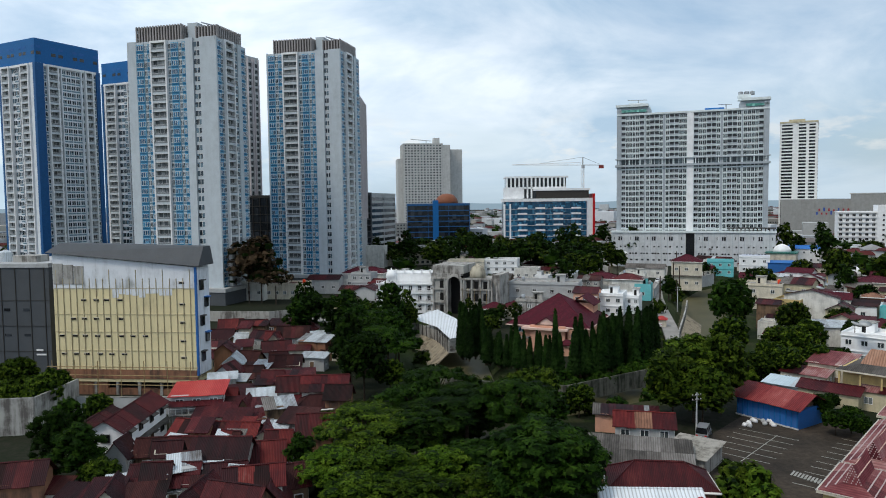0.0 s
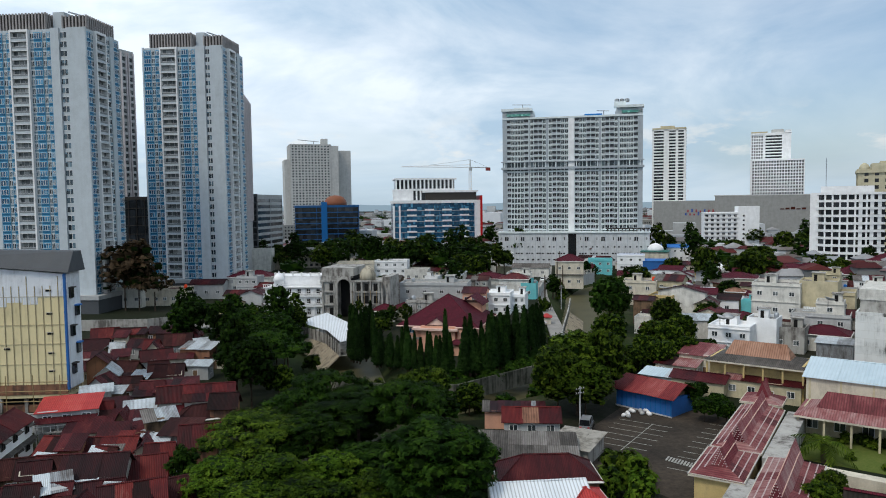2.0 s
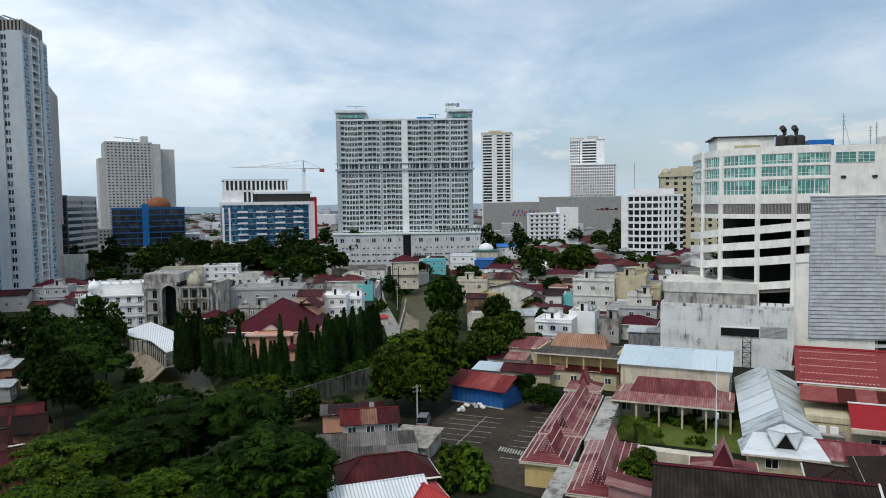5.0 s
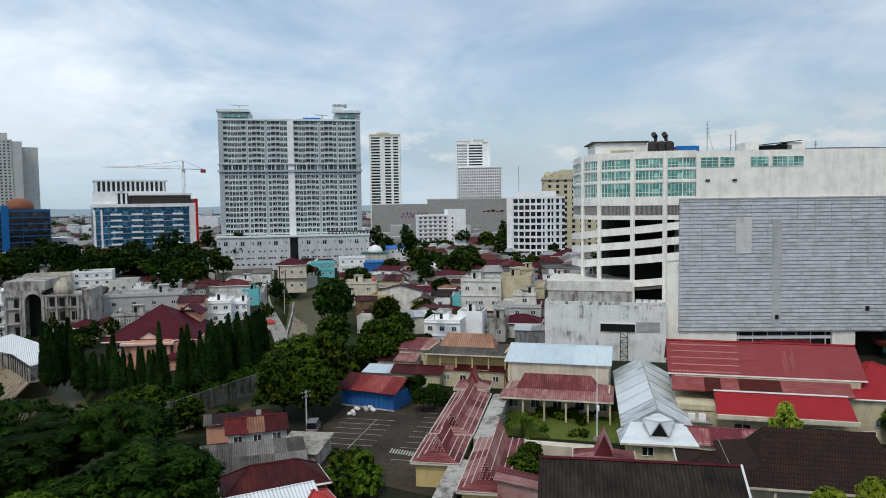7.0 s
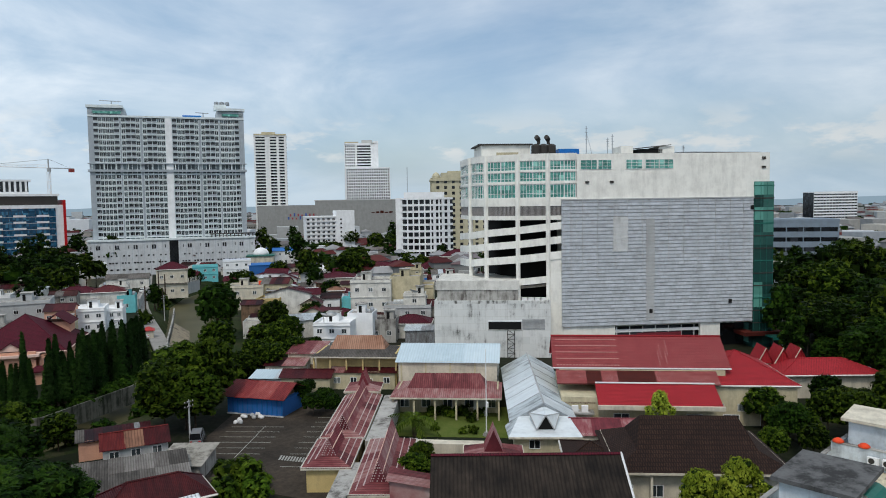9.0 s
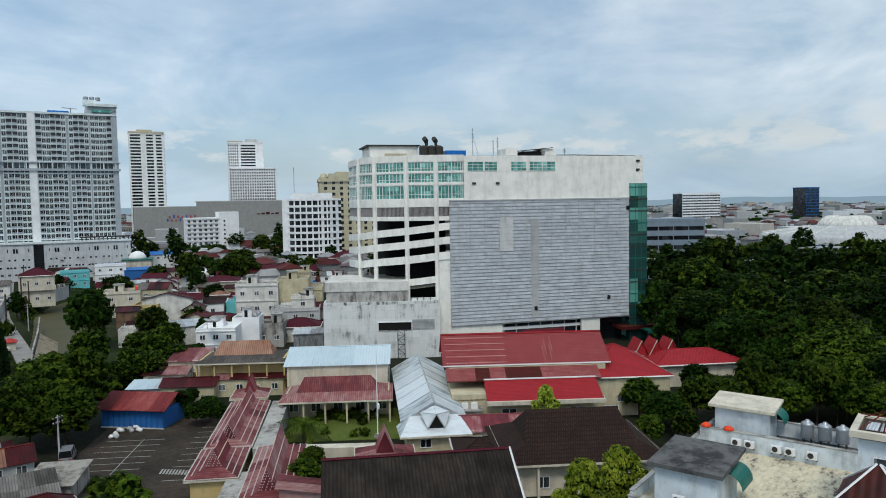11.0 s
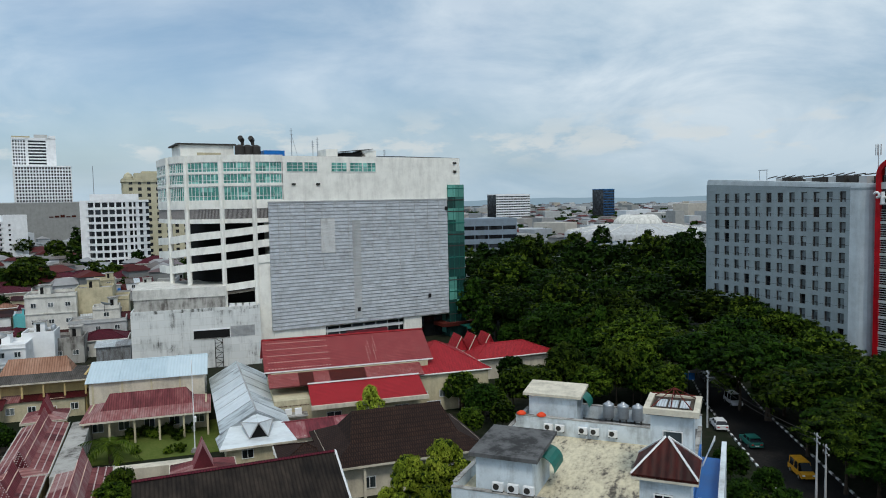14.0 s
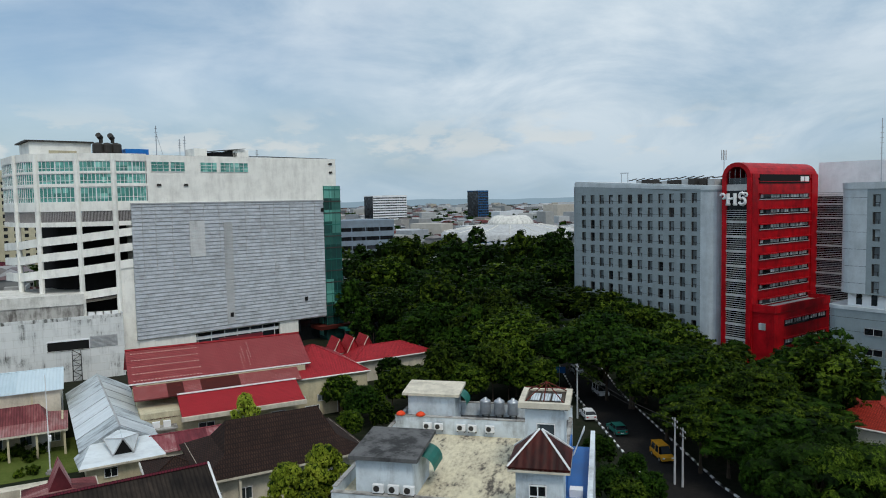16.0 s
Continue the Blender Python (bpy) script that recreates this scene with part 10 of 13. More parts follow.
house(-35.2, 118.3, 0, 3.6, 2.2, 3.5, "gable", 2.0, CONC, RUSTR, "small bare concrete house with a rusted red-brown sheet roof", (RUST, RUSTB), 2, 1, wins=1, group="huddled small houses")
# two-storey shop with an open balcony
ob = house(-39.2, 117.6, 8, 8.0, 6.5, 5.4, "shed", 0.7, GREYW, BRIGHTRED, "two-storey shop house with a bright red roof and railed balcony", (), 3, wins=3, floors=2, group="huddled small houses")
q = Mesh(); q.box(-4.2, 4.2, -4.6, -3.3, 2.5, 2.7, CONC); q.slab((-4.3, -4.9, 4.1), (4.3, -4.9, 4.1), (4.3, -3.2, 4.6), (-4.3, -3.2, 4.6), 0.08, REDSHEET); part("balcony", q, ob)
for k in range(9):
    q = Mesh(); q.beam((-4.1 + k * 1.02, -4.55, 2.7), (-4.1 + k * 1.02, -4.55, 3.6), 0.05, FRAMEW); part("baluster", q, ob)
q = Mesh(); q.beam((-4.2, -4.55, 3.6), (4.2, -4.55, 3.6), 0.06, FRAMEW); part("rail", q, ob)
for k in range(4):
    q = Mesh(); q.beam((-4.0 + k * 2.66, -4.5, 0), (-4.0 + k * 2.66, -4.5, 4.1), 0.09, CONC); part("post", q, ob)
# white two-storey row with window hoods
ob = house(-45.4, 104.6, 89, 15.2, 4.8, 5.2, "gable", 1.5, CLEAN, RUSTR, "white two-storey house with hooded windows and a red roof", (), 5, 1, wins=4, floors=2, glass=GLASSK, fr=IRON, sides=(0, 3), group="huddled small houses")
for f in range(2):
    for k in range(4):
        q = Mesh(); x = -7.6 + 15.2 * (k + 0.5) / 4
        q.slab((x - 0.9, -3.3, 2.1 + f * 2.55), (x + 0.9, -3.3, 2.1 + f * 2.55), (x + 0.9, -2.4, 2.5 + f * 2.55), (x - 0.9, -2.4, 2.5 + f * 2.55), 0.06, IRON); part("hood", q, ob)
house(-51.0, 106.5, 89, 9, 5.0, 3.6, "gable", 1.2, WHITE, RUST, "low white house with a red sheet roof", (), 4, wins=2, group="huddled small houses")
# houses by the car park
ob = house(31.6, 105.6, -14, 8.4, 5.0, 2.7, "gable", 1.4, LIGHTGREY, RUSTR, "grey rendered house with a rusted red roof and three square windows", (RUSTR, BROWNRUST), 5, 1, wins=3, floors=1, door=False)
house(30.0, 109.8, -14, 9.4, 3.6, 2.9, "shed", 0.5, PINK, RUST, "rear lean-to with a patched rusty roof", (ZINC, FIBRE), 8, wins=0, door=False)
house(26.8, 91.4, -16, 12.8, 8.0, 2.8, "shed", 0.9, WOODW, FIBRE, "low shed with a grey fibre-cement roof patched with zinc", (ZINC, FIBRE), 7, 2, wins=2)
house(35.0, 94.5, -40, 5.6, 7.0, 2.4, "shed", 0.4, CONC, PAVEROOF, "flat low store with a stained concrete roof", (), 3, wins=0, door=False)
house(26.2, 81.5, -8, 11.6, 6.0, 3.3, "hip", 2.2, BRICKW, RUST, "brick house with a dark maroon sheet hip roof", wins=2)
house(23.2, 75.2, -4, 10.4, 5.4, 3.6, "gable", 1.2, WHITE, ZINCW, "low house with a white sheet roof", (), 4, wins=0)
house(28.2, 73.5, -4, 4.0, 4.0, 3.2, "hip", 1.2, BRIGHTRED, BRIGHTRED, "small kiosk with a bright red roof", wins=0, door=False)


# ---- houses between the river and the great slab ----
house(33.0, 339.4, -15, 15.5, 10, 8.9, "flat", 0, CLEAN, CONC, "white flat-roofed house with a roof terrace", wins=4, floors=3)
house(44.1, 331.0, -15, 11.2, 9, 5.2, "flat", 0, WHITE, CONC, "low white flat-roofed house", wins=3, floors=1)
house(16.0, 339.8, -10, 17.5, 10, 8.5, "flat", 0, OFFWHITE, CONC, "cream flat-roofed house with parapets", wins=4, floors=2)
house(38.1, 239.5, -18, 22.9, 12, 9.0, "flat", 0, GREYW, CONC, "unfinished grey block-built house with few openings", wins=4, floors=2, door=False, glass=INTERIOR_SHADE)
house(25.2, 258.3, -18, 6.5, 8, 9.0, "gable", 1.2, WOODW, FIBRE, "dark old house with a grey roof", wins=2)
house(88.5, 361.0, -6, 19.0, 9, 9.8, "flat", 0, CLEAN, CLEAN, "plain white windowless box house", wins=1, door=False)
house(48.8, 224.2, -22, 7.2, 9, 7.6, "gable", 1.4, PINK, REDSHEET, "pink house with a dark red roof", wins=3, floors=2)
house(57.0, 227.4, -22, 9.1, 11, 6.4, "flat", 0, CLEAN, CLEAN, "white flat-roofed house beside the lane", wins=3, floors=2)
house(67.3, 282.5, -22, 13.9, 9, 5.7, "hip", 2.0, WHITE, MAROON, "white house with a dark red hip roof", wins=3)
house(72.0, 261.4, -22, 10.8, 8, 7.5, "hip", 1.8, WHITE, REDSHEET, "house with a red hip roof beside the lane", wins=2)
house(64.4, 230.1, -22, 6.0, 10, 5.2, "flat", 0, CLEAN, CLEAN, "white house with a pale terrace roof", wins=3, floors=2)
house(77.0, 258.6, -22, 5.8, 7, 5.4, "flat", 0, TURQ, CONC, "blue-green house front by the lane", wins=1)
house(101.7, 338.4, -22, 17.8, 10, 4.4, "gable", 1.6, WHITE, FIBRE, "house with a weathered grey roof", wins=3)
house(84.8, 300.0, -22, 10.6, 8, 5.0, "flat", 0, WHITE, CONC, "white two-storey terrace house", wins=3, floors=2)
house(104.6, 291.1, -22, 11.7, 10, 11.2, "hip", 2.6, OFFWHITE, MAROON, "cream two-storey villa with a dull red hip roof", wins=3, floors=2)
house(138.1, 339.6, -22, 11.8, 9, 6.9, "flat", 0, TURQ, CONC, "turquoise two-storey flat-roofed house", wins=3, floors=2)
house(157.2, 398.5, -22, 12.2, 9, 6.1, "hip", 2.6, CLEAN, ZINC, "white house with a pale hip roof", wins=2)
house(159.2, 349.5, -26, 13.8, 9, 7.9, "flat", 0, CLEAN, TARP, "white house with blue roof sheets", wins=3, floors=2)
house(186.8, 403.0, -26, 25.3, 12, 9.1, "flat", 0, PALE, CONC, "long pale yellow two-storey building", wins=6, floors=2)
house(211.9, 399.4, -26, 28.4, 12, 8.4, "gable", 1.5, CLEAN, TARP, "long white building with a bright blue sheet roof", wins=8, floors=2)
house(170.9, 342.9, -26, 14.8, 8, 5.4, "shed", 0.6, BLUEP, TARP, "row of blue sheeted stalls", wins=0)
house(110.7, 235.1, -32, 11.7, 10, 7.9, "flat", 0, OFFWHITE, CONC, "cream flat-roofed house with a terrace", wins=2, floors=2)
house(94.5, 197.7, -35, 5.5, 7, 7.1, "gable", 0.8, WOODW, RUST, "dark red riverside house with a rusty roof", wins=1)
house(120.8, 232.0, -40, 9.1, 10, 8.6, "gable", 1.6, PALE, RUST, "yellow house with a rusty red roof", wins=2, floors=2, alt=(FIBRE, ZINC))
house(133.1, 248.6, 50, 1.8, 9, 7.8, "gable", 2.0, WHITE, MAROON, "house with a steep dark red roof", wins=2)
house(107.8, 200.1, 48, 2.7, 14, 8.6, "gable", 1.8, WHITE, RUST, "long house with a dark red sheet roof", wins=2, alt=(REDSHEET,))
house(103.8, 204.1, -40, 7.1, 9, 6.8, "flat", 0, YELLOW, CONC, "yellow-walled house with a cluttered flat roof", wins=1, floors=2)
house(87.2, 182.6, -35, 4.4, 6, 4.0, "flat", 0, WHITE, CONC, "low white riverside house", wins=1)
house(97.0, 174.0, -22, 15.0, 7, 4.8, "shed", 0.7, WHITE, ZINC, "white house with a grey-blue sheet roof", wins=3, door=False)
house(108.4, 184.6, 50, 9.0, 6.5, 4.6, "gable", 1.5, OFFWHITE, RUSTR, "long cream house with a dark red sheet roof", (RUST, RUSTB), 5, wins=2)
house(113.8, 196.2, 52, 9.5, 6.0, 5.4, "gable", 1.6, PALE, RUST, "pale yellow house with a rusted red roof", (RUSTR, FIBRE), 5, wins=2)
house(128.6, 242.4, -32, 9.0, 7.0, 5.2, "gable", 1.7, WHITE, MAROON, "white house with a steep dark red roof", (), 4, wins=3)
house(95.4, 152.9, -45, 9.2, 9, 6.4, "flat", 0, CLEAN, CLEAN, "white modern house with rounded terrace walls", wins=3, floors=2)
house(103.6, 153.0, -45, 6.5, 7, 7.7, "flat", 0, CLEAN, CONC, "plain white windowless block house", wins=0, door=False)
house(111.2, 173.8, -45, 6.2, 9, 4.6, "hip", 1.6, WHITE, MAROON, "house with a carmine hip roof", wins=2)
house(123.2, 176.2, -42, 11.9, 10, 13.0, "flat", 0, WHITE, CONC, "white and yellow three-storey house with balcony bands", wins=3, floors=3)
house(132.9, 172.1, -42, 9.1, 10, 13.6, "flat", 0, PALE, CONC, "pale yellow blank-sided block", wins=0, door=False)
house(138.3, 169.2, -42, 5.0, 9, 10.7, "flat", 0, PALE, CONC, "lower pale yellow block with a roof terrace", wins=1, floors=2)
house(125.0, 161.1, -42, 13.3, 8, 6.7, "flat", 0, LIGHTGREY, CONC, "pale grey house with curved terraces", wins=3, floors=2)
house(127.4, 160.9, -42, 6.3, 6, 9.7, "flat", 0, WHITE, CONC, "white stair tower house with a roof tank", wins=1, floors=3)
house(118.9, 151.8, -44, 10.5, 8, 4.0, "hip", 1.8, WHITE, MAROON, "low house with a carmine hip roof", wins=3)
house(110.1, 152.3, -44, 6.9, 8, 5.4, "flat", 0, CONC, FIBRE, "house with a dark terrace roof", wins=2)
house(113.9, 141.9, -45, 7.3, 5, 3.8, "shed", 0.5, ZINC, ZINC, "small grey sheet-clad store", wins=0, door=False)
house(209.4, 248.1, -42, 22.7, 14, 6.6, "hip", 2.5, WHITE, MAROON, "long two-storey school with a dark red roof and galleries", wins=9, floors=2, glass=GLASSK)
house(206.7, 272.5, -42, 17.2, 12, 6.6, "hip", 2.2, WHITE, MAROON, "two-storey school wing with a dark red roof", wins=6, floors=2, glass=GLASSK)
house(243.7, 271.8, -42, 17.6, 14, 9.2, "hip", 3, OFFWHITE, MAROON, "school block with a dark red hip roof", wins=5, floors=2, glass=GLASSK)
house(153.8, 244.3, -35, 14.0, 12, 7.3, "hip", 1.8, OFFWHITE, MAROON, "open market shelter with a dull red roof", wins=0, door=False)
house(138.6, 221.4, -35, 5.9, 5, 5.1, "hip", 1.2, BRICKW, BROWNRUST, "small brown tiled gate kiosk", wins=0)
house(133.7, 204.4, -40, 5.5, 5, 3.8, "flat", 0, TURQ, TURQ, "open turquoise market stall", wins=0)
house(-36.1, 406.7, -8, 18.0, 10, 11.8, "flat", 0, WHITE, CONC, "plain white wall-sided house", wins=0, door=False)
house(-28.3, 299.0, -12, 17.5, 10, 7.6, "hip", 2.2, WHITE, MAROON, "low house with a dull red hip roof", wins=3)
house(-22.8, 416.0, -10, 14.0, 9, 6.1, "gable", 1.2, OFFWHITE, REDSHEET, "small pale house with a red roof", wins=2)
house(-73.3, 275.5, -8, 19.3, 10, 6.9, "flat", 0, WHITE, CONC, "row of pale shop fronts", wins=5)
house(-56.6, 277.1, -6, 15.6, 10, 5.5, "flat", 0, OFFWHITE, RUST, "cream shop row below the towers", wins=5)
house(-44.4, 293.0, -6, 12.9, 10, 5.8, "gable", 1.4, GREYW, RUST, "house with a rusty roof near the towers", wins=3)
house(-44.6, 323.1, -6, 15.6, 10, 5.9, "gable", 2, WHITE, FIBRE, "house with a grey tiled roof", wins=2)
house(-29.3, 258.2, -12, 8.2, 8, 5.1, "gable", 1.4, WHITE, RUST, "small house with a red roof among trees", wins=2)
house(170.0, 304.3, -30, 11.2, 9, 6.8, "gable", 1.2, OFFWHITE, RUST, "cream house with a rusty roof", wins=3)
house(174.3, 267.8, -35, 12.8, 9, 6.3, "gable", 1.5, WHITE, MAROON, "house with a dark red roof", wins=3)
house(191.8, 266.7, -35, 13.6, 9, 7.8, "hip", 1.6, WHITE, MAROON, "house with a dull red hip roof", wins=3)
# closer-packed small houses of the quarter
house(206.4, 326.8, 52, 6.3, 6.4, 3.5, "hip", 1.7, CONC, MAROON, "bare concrete one-storey house with a dark red roof", wins=2, floors=1)
house(182.3, 320.9, 46, 9.1, 5.6, 6.3, "gable", 1.3, WHITE, RUST, "white two-storey house with a rusted red sheet roof", wins=3, floors=2, alt=(ZINC, FIBRE))
house(60.6, 273.2, -22, 8.4, 9.0, 6.3, "gable", 1.2, CONC, RUSTB, "bare concrete two-storey house with a brown rusted roof", wins=3, floors=2, alt=(ZINC, FIBRE))
house(175.9, 248.1, 53, 9.7, 9.0, 3.2, "gable", 1.5, GREYW, MAROON, "grey one-storey house with a dark red roof", wins=2, floors=1)
house(59.7, 328.4, 68, 8.3, 7.8, 3.2, "gable", 1.5, CONC, MAROON, "bare concrete one-storey house with a dark red roof", wins=2, floors=1)
house(145.4, 282.9, -38, 7.7, 8.2, 3.2, "gable", 1.4, WHITE, REDSHEET, "white one-storey house with a dull red sheet roof", wins=3, floors=1, alt=(ZINC, FIBRE))
house(30.0, 215.0, -25, 8.9, 5.7, 6.3, "flat", 0, CONC, CONC, "bare concrete two-storey house with a flat concrete roof", wins=3, floors=2)
house(134.0, 159.4, -38, 8.0, 8.2, 6.4, "gable", 1.3, CONC, RUST, "bare concrete two-storey house with a rusted red sheet roof", wins=2, floors=2, alt=(ZINC, FIBRE))
house(190.1, 337.6, -41, 7.9, 6.1, 6.4, "flat", 0, GREYW, CONC, "grey two-storey house with a flat concrete roof", wins=2, floors=2)
house(194.9, 329.4, -42, 6.9, 6.8, 6.3, "gable", 1.3, WHITE, RUST, "white two-storey house with a rusted red sheet roof", wins=2, floors=2, alt=(ZINC, FIBRE))
house(139.2, 186.5, 52, 6.8, 8.7, 6.1, "flat", 0, OFFWHITE, CONC, "cream two-storey house with a flat concrete roof", wins=2, floors=2)
house(-26.7, 274.0, -19, 8.1, 6.4, 9.4, "flat", 0, GREYW, CONC, "grey three-storey house with a flat concrete roof", wins=3, floors=3)
house(208.0, 196.7, 46, 8.2, 6.7, 6.2, "gable", 1.2, WHITE, RUSTB, "white two-storey house with a brown rusted roof", wins=3, floors=2, alt=(ZINC, FIBRE))
house(-19.5, 270.0, -25, 8.8, 6.1, 6.2, "gable", 1.4, CLEAN, REDSHEET, "bright white two-storey house with a dull red sheet roof", wins=2, floors=2, alt=(ZINC, FIBRE))
house(25.2, 269.3, 71, 6.4, 7.9, 3.4, "gable", 1.5, CONC, MAROON, "bare concrete one-storey house with a dark red roof", wins=3, floors=1)
house(25.4, 221.8, -24, 8.3, 7.7, 3.5, "hip", 1.7, OFFWHITE, MAROON, "cream one-storey house with a dark red roof", wins=2, floors=1)
house(215.0, 294.6, -41, 9.5, 7.3, 3.3, "gable", 1.2, WHITE, RUSTB, "white one-storey house with a brown rusted roof", wins=2, floors=1, alt=(ZINC, FIBRE))
house(56.5, 346.2, -25, 6.7, 6.6, 3.1, "gable", 1.3, PALE, RUST, "pale yellow one-storey house with a rusted red sheet roof", wins=3, floors=1, alt=(ZINC, FIBRE))
house(179.6, 227.6, -44, 7.1, 5.8, 9.2, "flat", 0, PALE, CONC, "pale yellow three-storey house with a flat concrete roof", wins=2, floors=3)
house(185.1, 183.2, 52, 6.6, 7.9, 3.3, "gable", 1.3, GREYW, RUST, "grey one-storey house with a rusted red sheet roof", wins=2, floors=1, alt=(ZINC, FIBRE))
house(95.3, 190.7, -30, 8.0, 7.9, 3.3, "gable", 1.3, GREYW, RUST, "grey one-storey house with a rusted red sheet roof", wins=2, floors=1, alt=(ZINC, FIBRE))
house(229.6, 233.2, -41, 6.1, 5.7, 6.5, "gable", 1.2, CLEAN, FIBRE, "bright white two-storey house with a grey sheet roof", wins=3, floors=2)
house(176.5, 188.8, 51, 9.8, 5.8, 3.4, "gable", 1.4, WHITE, REDSHEET, "white one-storey house with a dull red sheet roof", wins=2, floors=1, alt=(ZINC, FIBRE))
house(203.3, 216.4, -38, 7.9, 6.6, 3.4, "gable", 1.5, PALE, MAROON, "pale yellow one-storey house with a dark red roof", wins=2, floors=1)
house(64.2, 352.2, -21, 6.7, 7.6, 3.2, "gable", 1.3, OFFWHITE, RUST, "cream one-storey house with a rusted red sheet roof", wins=3, floors=1, alt=(ZINC, FIBRE))
house(161.8, 277.7, -42, 7.5, 6.7, 6.3, "gable", 1.4, PALE, REDSHEET, "pale yellow two-storey house with a dull red sheet roof", wins=3, floors=2, alt=(ZINC, FIBRE))
house(134.2, 234.2, -40, 8.5, 8.7, 3.3, "gable", 1.2, GREYW, FIBRE, "grey one-storey house with a grey sheet roof", wins=2, floors=1)
house(166.5, 325.1, 52, 8.9, 6.0, 3.4, "gable", 1.4, CONC, REDSHEET, "bare concrete one-storey house with a dull red sheet roof", wins=3, floors=1, alt=(ZINC, FIBRE))
house(51.4, 267.6, -24, 7.6, 7.2, 3.4, "gable", 1.4, PALE, REDSHEET, "pale yellow one-storey house with a dull red sheet roof", wins=2, floors=1, alt=(ZINC, FIBRE))
house(93.6, 353.0, 60, 9.3, 8.7, 3.3, "flat", 0, PALE, CONC, "pale yellow one-storey house with a flat concrete roof", wins=2, floors=1)
house(18.9, 220.2, -20, 7.7, 6.7, 3.4, "hip", 1.7, CONC, MAROON, "bare concrete one-storey house with a dark red roof", wins=2, floors=1)
house(152.9, 219.0, 49, 8.7, 8.9, 3.3, "gable", 1.4, PALE, REDSHEET, "pale yellow one-storey house with a dull red sheet roof", wins=2, floors=1, alt=(ZINC, FIBRE))
house(62.1, 304.3, -24, 6.3, 8.6, 3.1, "gable", 1.3, CLEAN, RUST, "bright white one-storey house with a rusted red sheet roof", wins=2, floors=1, alt=(ZINC, FIBRE))
house(9.2, 349.8, -21, 7.9, 6.6, 6.4, "gable", 1.2, GREYW, FIBRE, "grey two-storey house with a grey sheet roof", wins=3, floors=2)
house(-22.7, 250.9, 71, 8.8, 7.6, 6.2, "gable", 1.4, GREYW, REDSHEET, "grey two-storey house with a dull red sheet roof", wins=2, floors=2, alt=(ZINC, FIBRE))
house(151.5, 290.4, -42, 10.0, 8.1, 6.2, "gable", 1.5, CLEAN, MAROON, "bright white two-storey house with a dark red roof", wins=2, floors=2)
house(156.2, 268.9, 47, 9.3, 7.4, 6.3, "flat", 0, GREYW, CONC, "grey two-storey house with a flat concrete roof", wins=3, floors=2)
house(147.0, 253.5, -40, 7.7, 7.0, 3.4, "gable", 1.2, WHITE, FIBRE, "white one-storey house with a grey sheet roof", wins=2, floors=1)
house(21.7, 289.1, -25, 8.1, 6.4, 3.1, "gable", 1.5, CONC, MAROON, "bare concrete one-storey house with a dark red roof", wins=2, floors=1)
house(179.1, 173.8, 49, 9.7, 8.8, 3.1, "flat", 0, WHITE, CONC, "white one-storey house with a flat concrete roof", wins=3, floors=1)
house(123.7, 251.1, -37, 6.6, 8.1, 3.2, "gable", 1.5, WHITE, MAROON, "white one-storey house with a dark red roof", wins=2, floors=1)
house(12.7, 302.0, -22, 9.5, 6.9, 6.3, "gable", 1.2, CLEAN, FIBRE, "bright white two-storey house with a grey sheet roof", wins=2, floors=2)
house(36.4, 363.9, -23, 7.0, 5.8, 6.3, "gable", 1.5, GREYW, MAROON, "grey two-storey house with a dark red roof", wins=2, floors=2)
house(22.0, 279.7, 70, 7.3, 8.1, 3.4, "gable", 1.5, CONC, MAROON, "bare concrete one-storey house with a dark red roof", wins=3, floors=1)
house(190.2, 231.0, 51, 8.7, 5.9, 3.5, "flat", 0, GREYW, CONC, "grey one-storey house with a flat concrete roof", wins=2, floors=1)
house(166.9, 169.2, -37, 9.7, 8.0, 6.3, "gable", 1.5, CLEAN, MAROON, "bright white two-storey house with a dark red roof", wins=3, floors=2)
house(145.3, 352.7, -42, 7.1, 7.9, 6.2, "gable", 1.4, GREYW, REDSHEET, "grey two-storey house with a dull red sheet roof", wins=2, floors=2, alt=(ZINC, FIBRE))
house(150.6, 303.5, -37, 8.8, 9.0, 3.5, "hip", 1.7, PALE, MAROON, "pale yellow one-storey house with a dark red roof", wins=2, floors=1)
house(86.0, 173.2, -31, 7.6, 7.7, 3.1, "hip", 1.7, CONC, MAROON, "bare concrete one-storey house with a dark red roof", wins=2, floors=1)
house(-30.3, 245.2, -19, 6.7, 7.8, 3.5, "gable", 1.2, PALE, RUSTB, "pale yellow one-storey house with a brown rusted roof", wins=3, floors=1, alt=(ZINC, FIBRE))
house(132.1, 269.0, -39, 9.9, 5.9, 3.4, "gable", 1.2, WHITE, RUSTB, "white one-storey house with a brown rusted roof", wins=3, floors=1, alt=(ZINC, FIBRE))
house(149.9, 271.5, 47, 6.6, 6.5, 3.2, "shed", 0.6, PALE, ZINC, "pale yellow one-storey house with a pale zinc roof", wins=2, floors=1)
house(20.3, 358.2, -19, 6.3, 7.4, 6.1, "gable", 1.3, WHITE, RUST, "white two-storey house with a rusted red sheet roof", wins=3, floors=2, alt=(ZINC, FIBRE))
house(160.0, 360.3, -40, 7.0, 7.8, 3.5, "hip", 1.7, WHITE, MAROON, "white one-storey house with a dark red roof", wins=2, floors=1)
house(60.0, 249.8, 67, 6.5, 7.2, 3.3, "shed", 0.6, WHITE, ZINC, "white one-storey house with a pale zinc roof", wins=3, floors=1)
house(134.6, 214.6, -38, 7.0, 8.3, 3.3, "shed", 0.6, CLEAN, ZINC, "bright white one-storey house with a pale zinc roof", wins=3, floors=1)
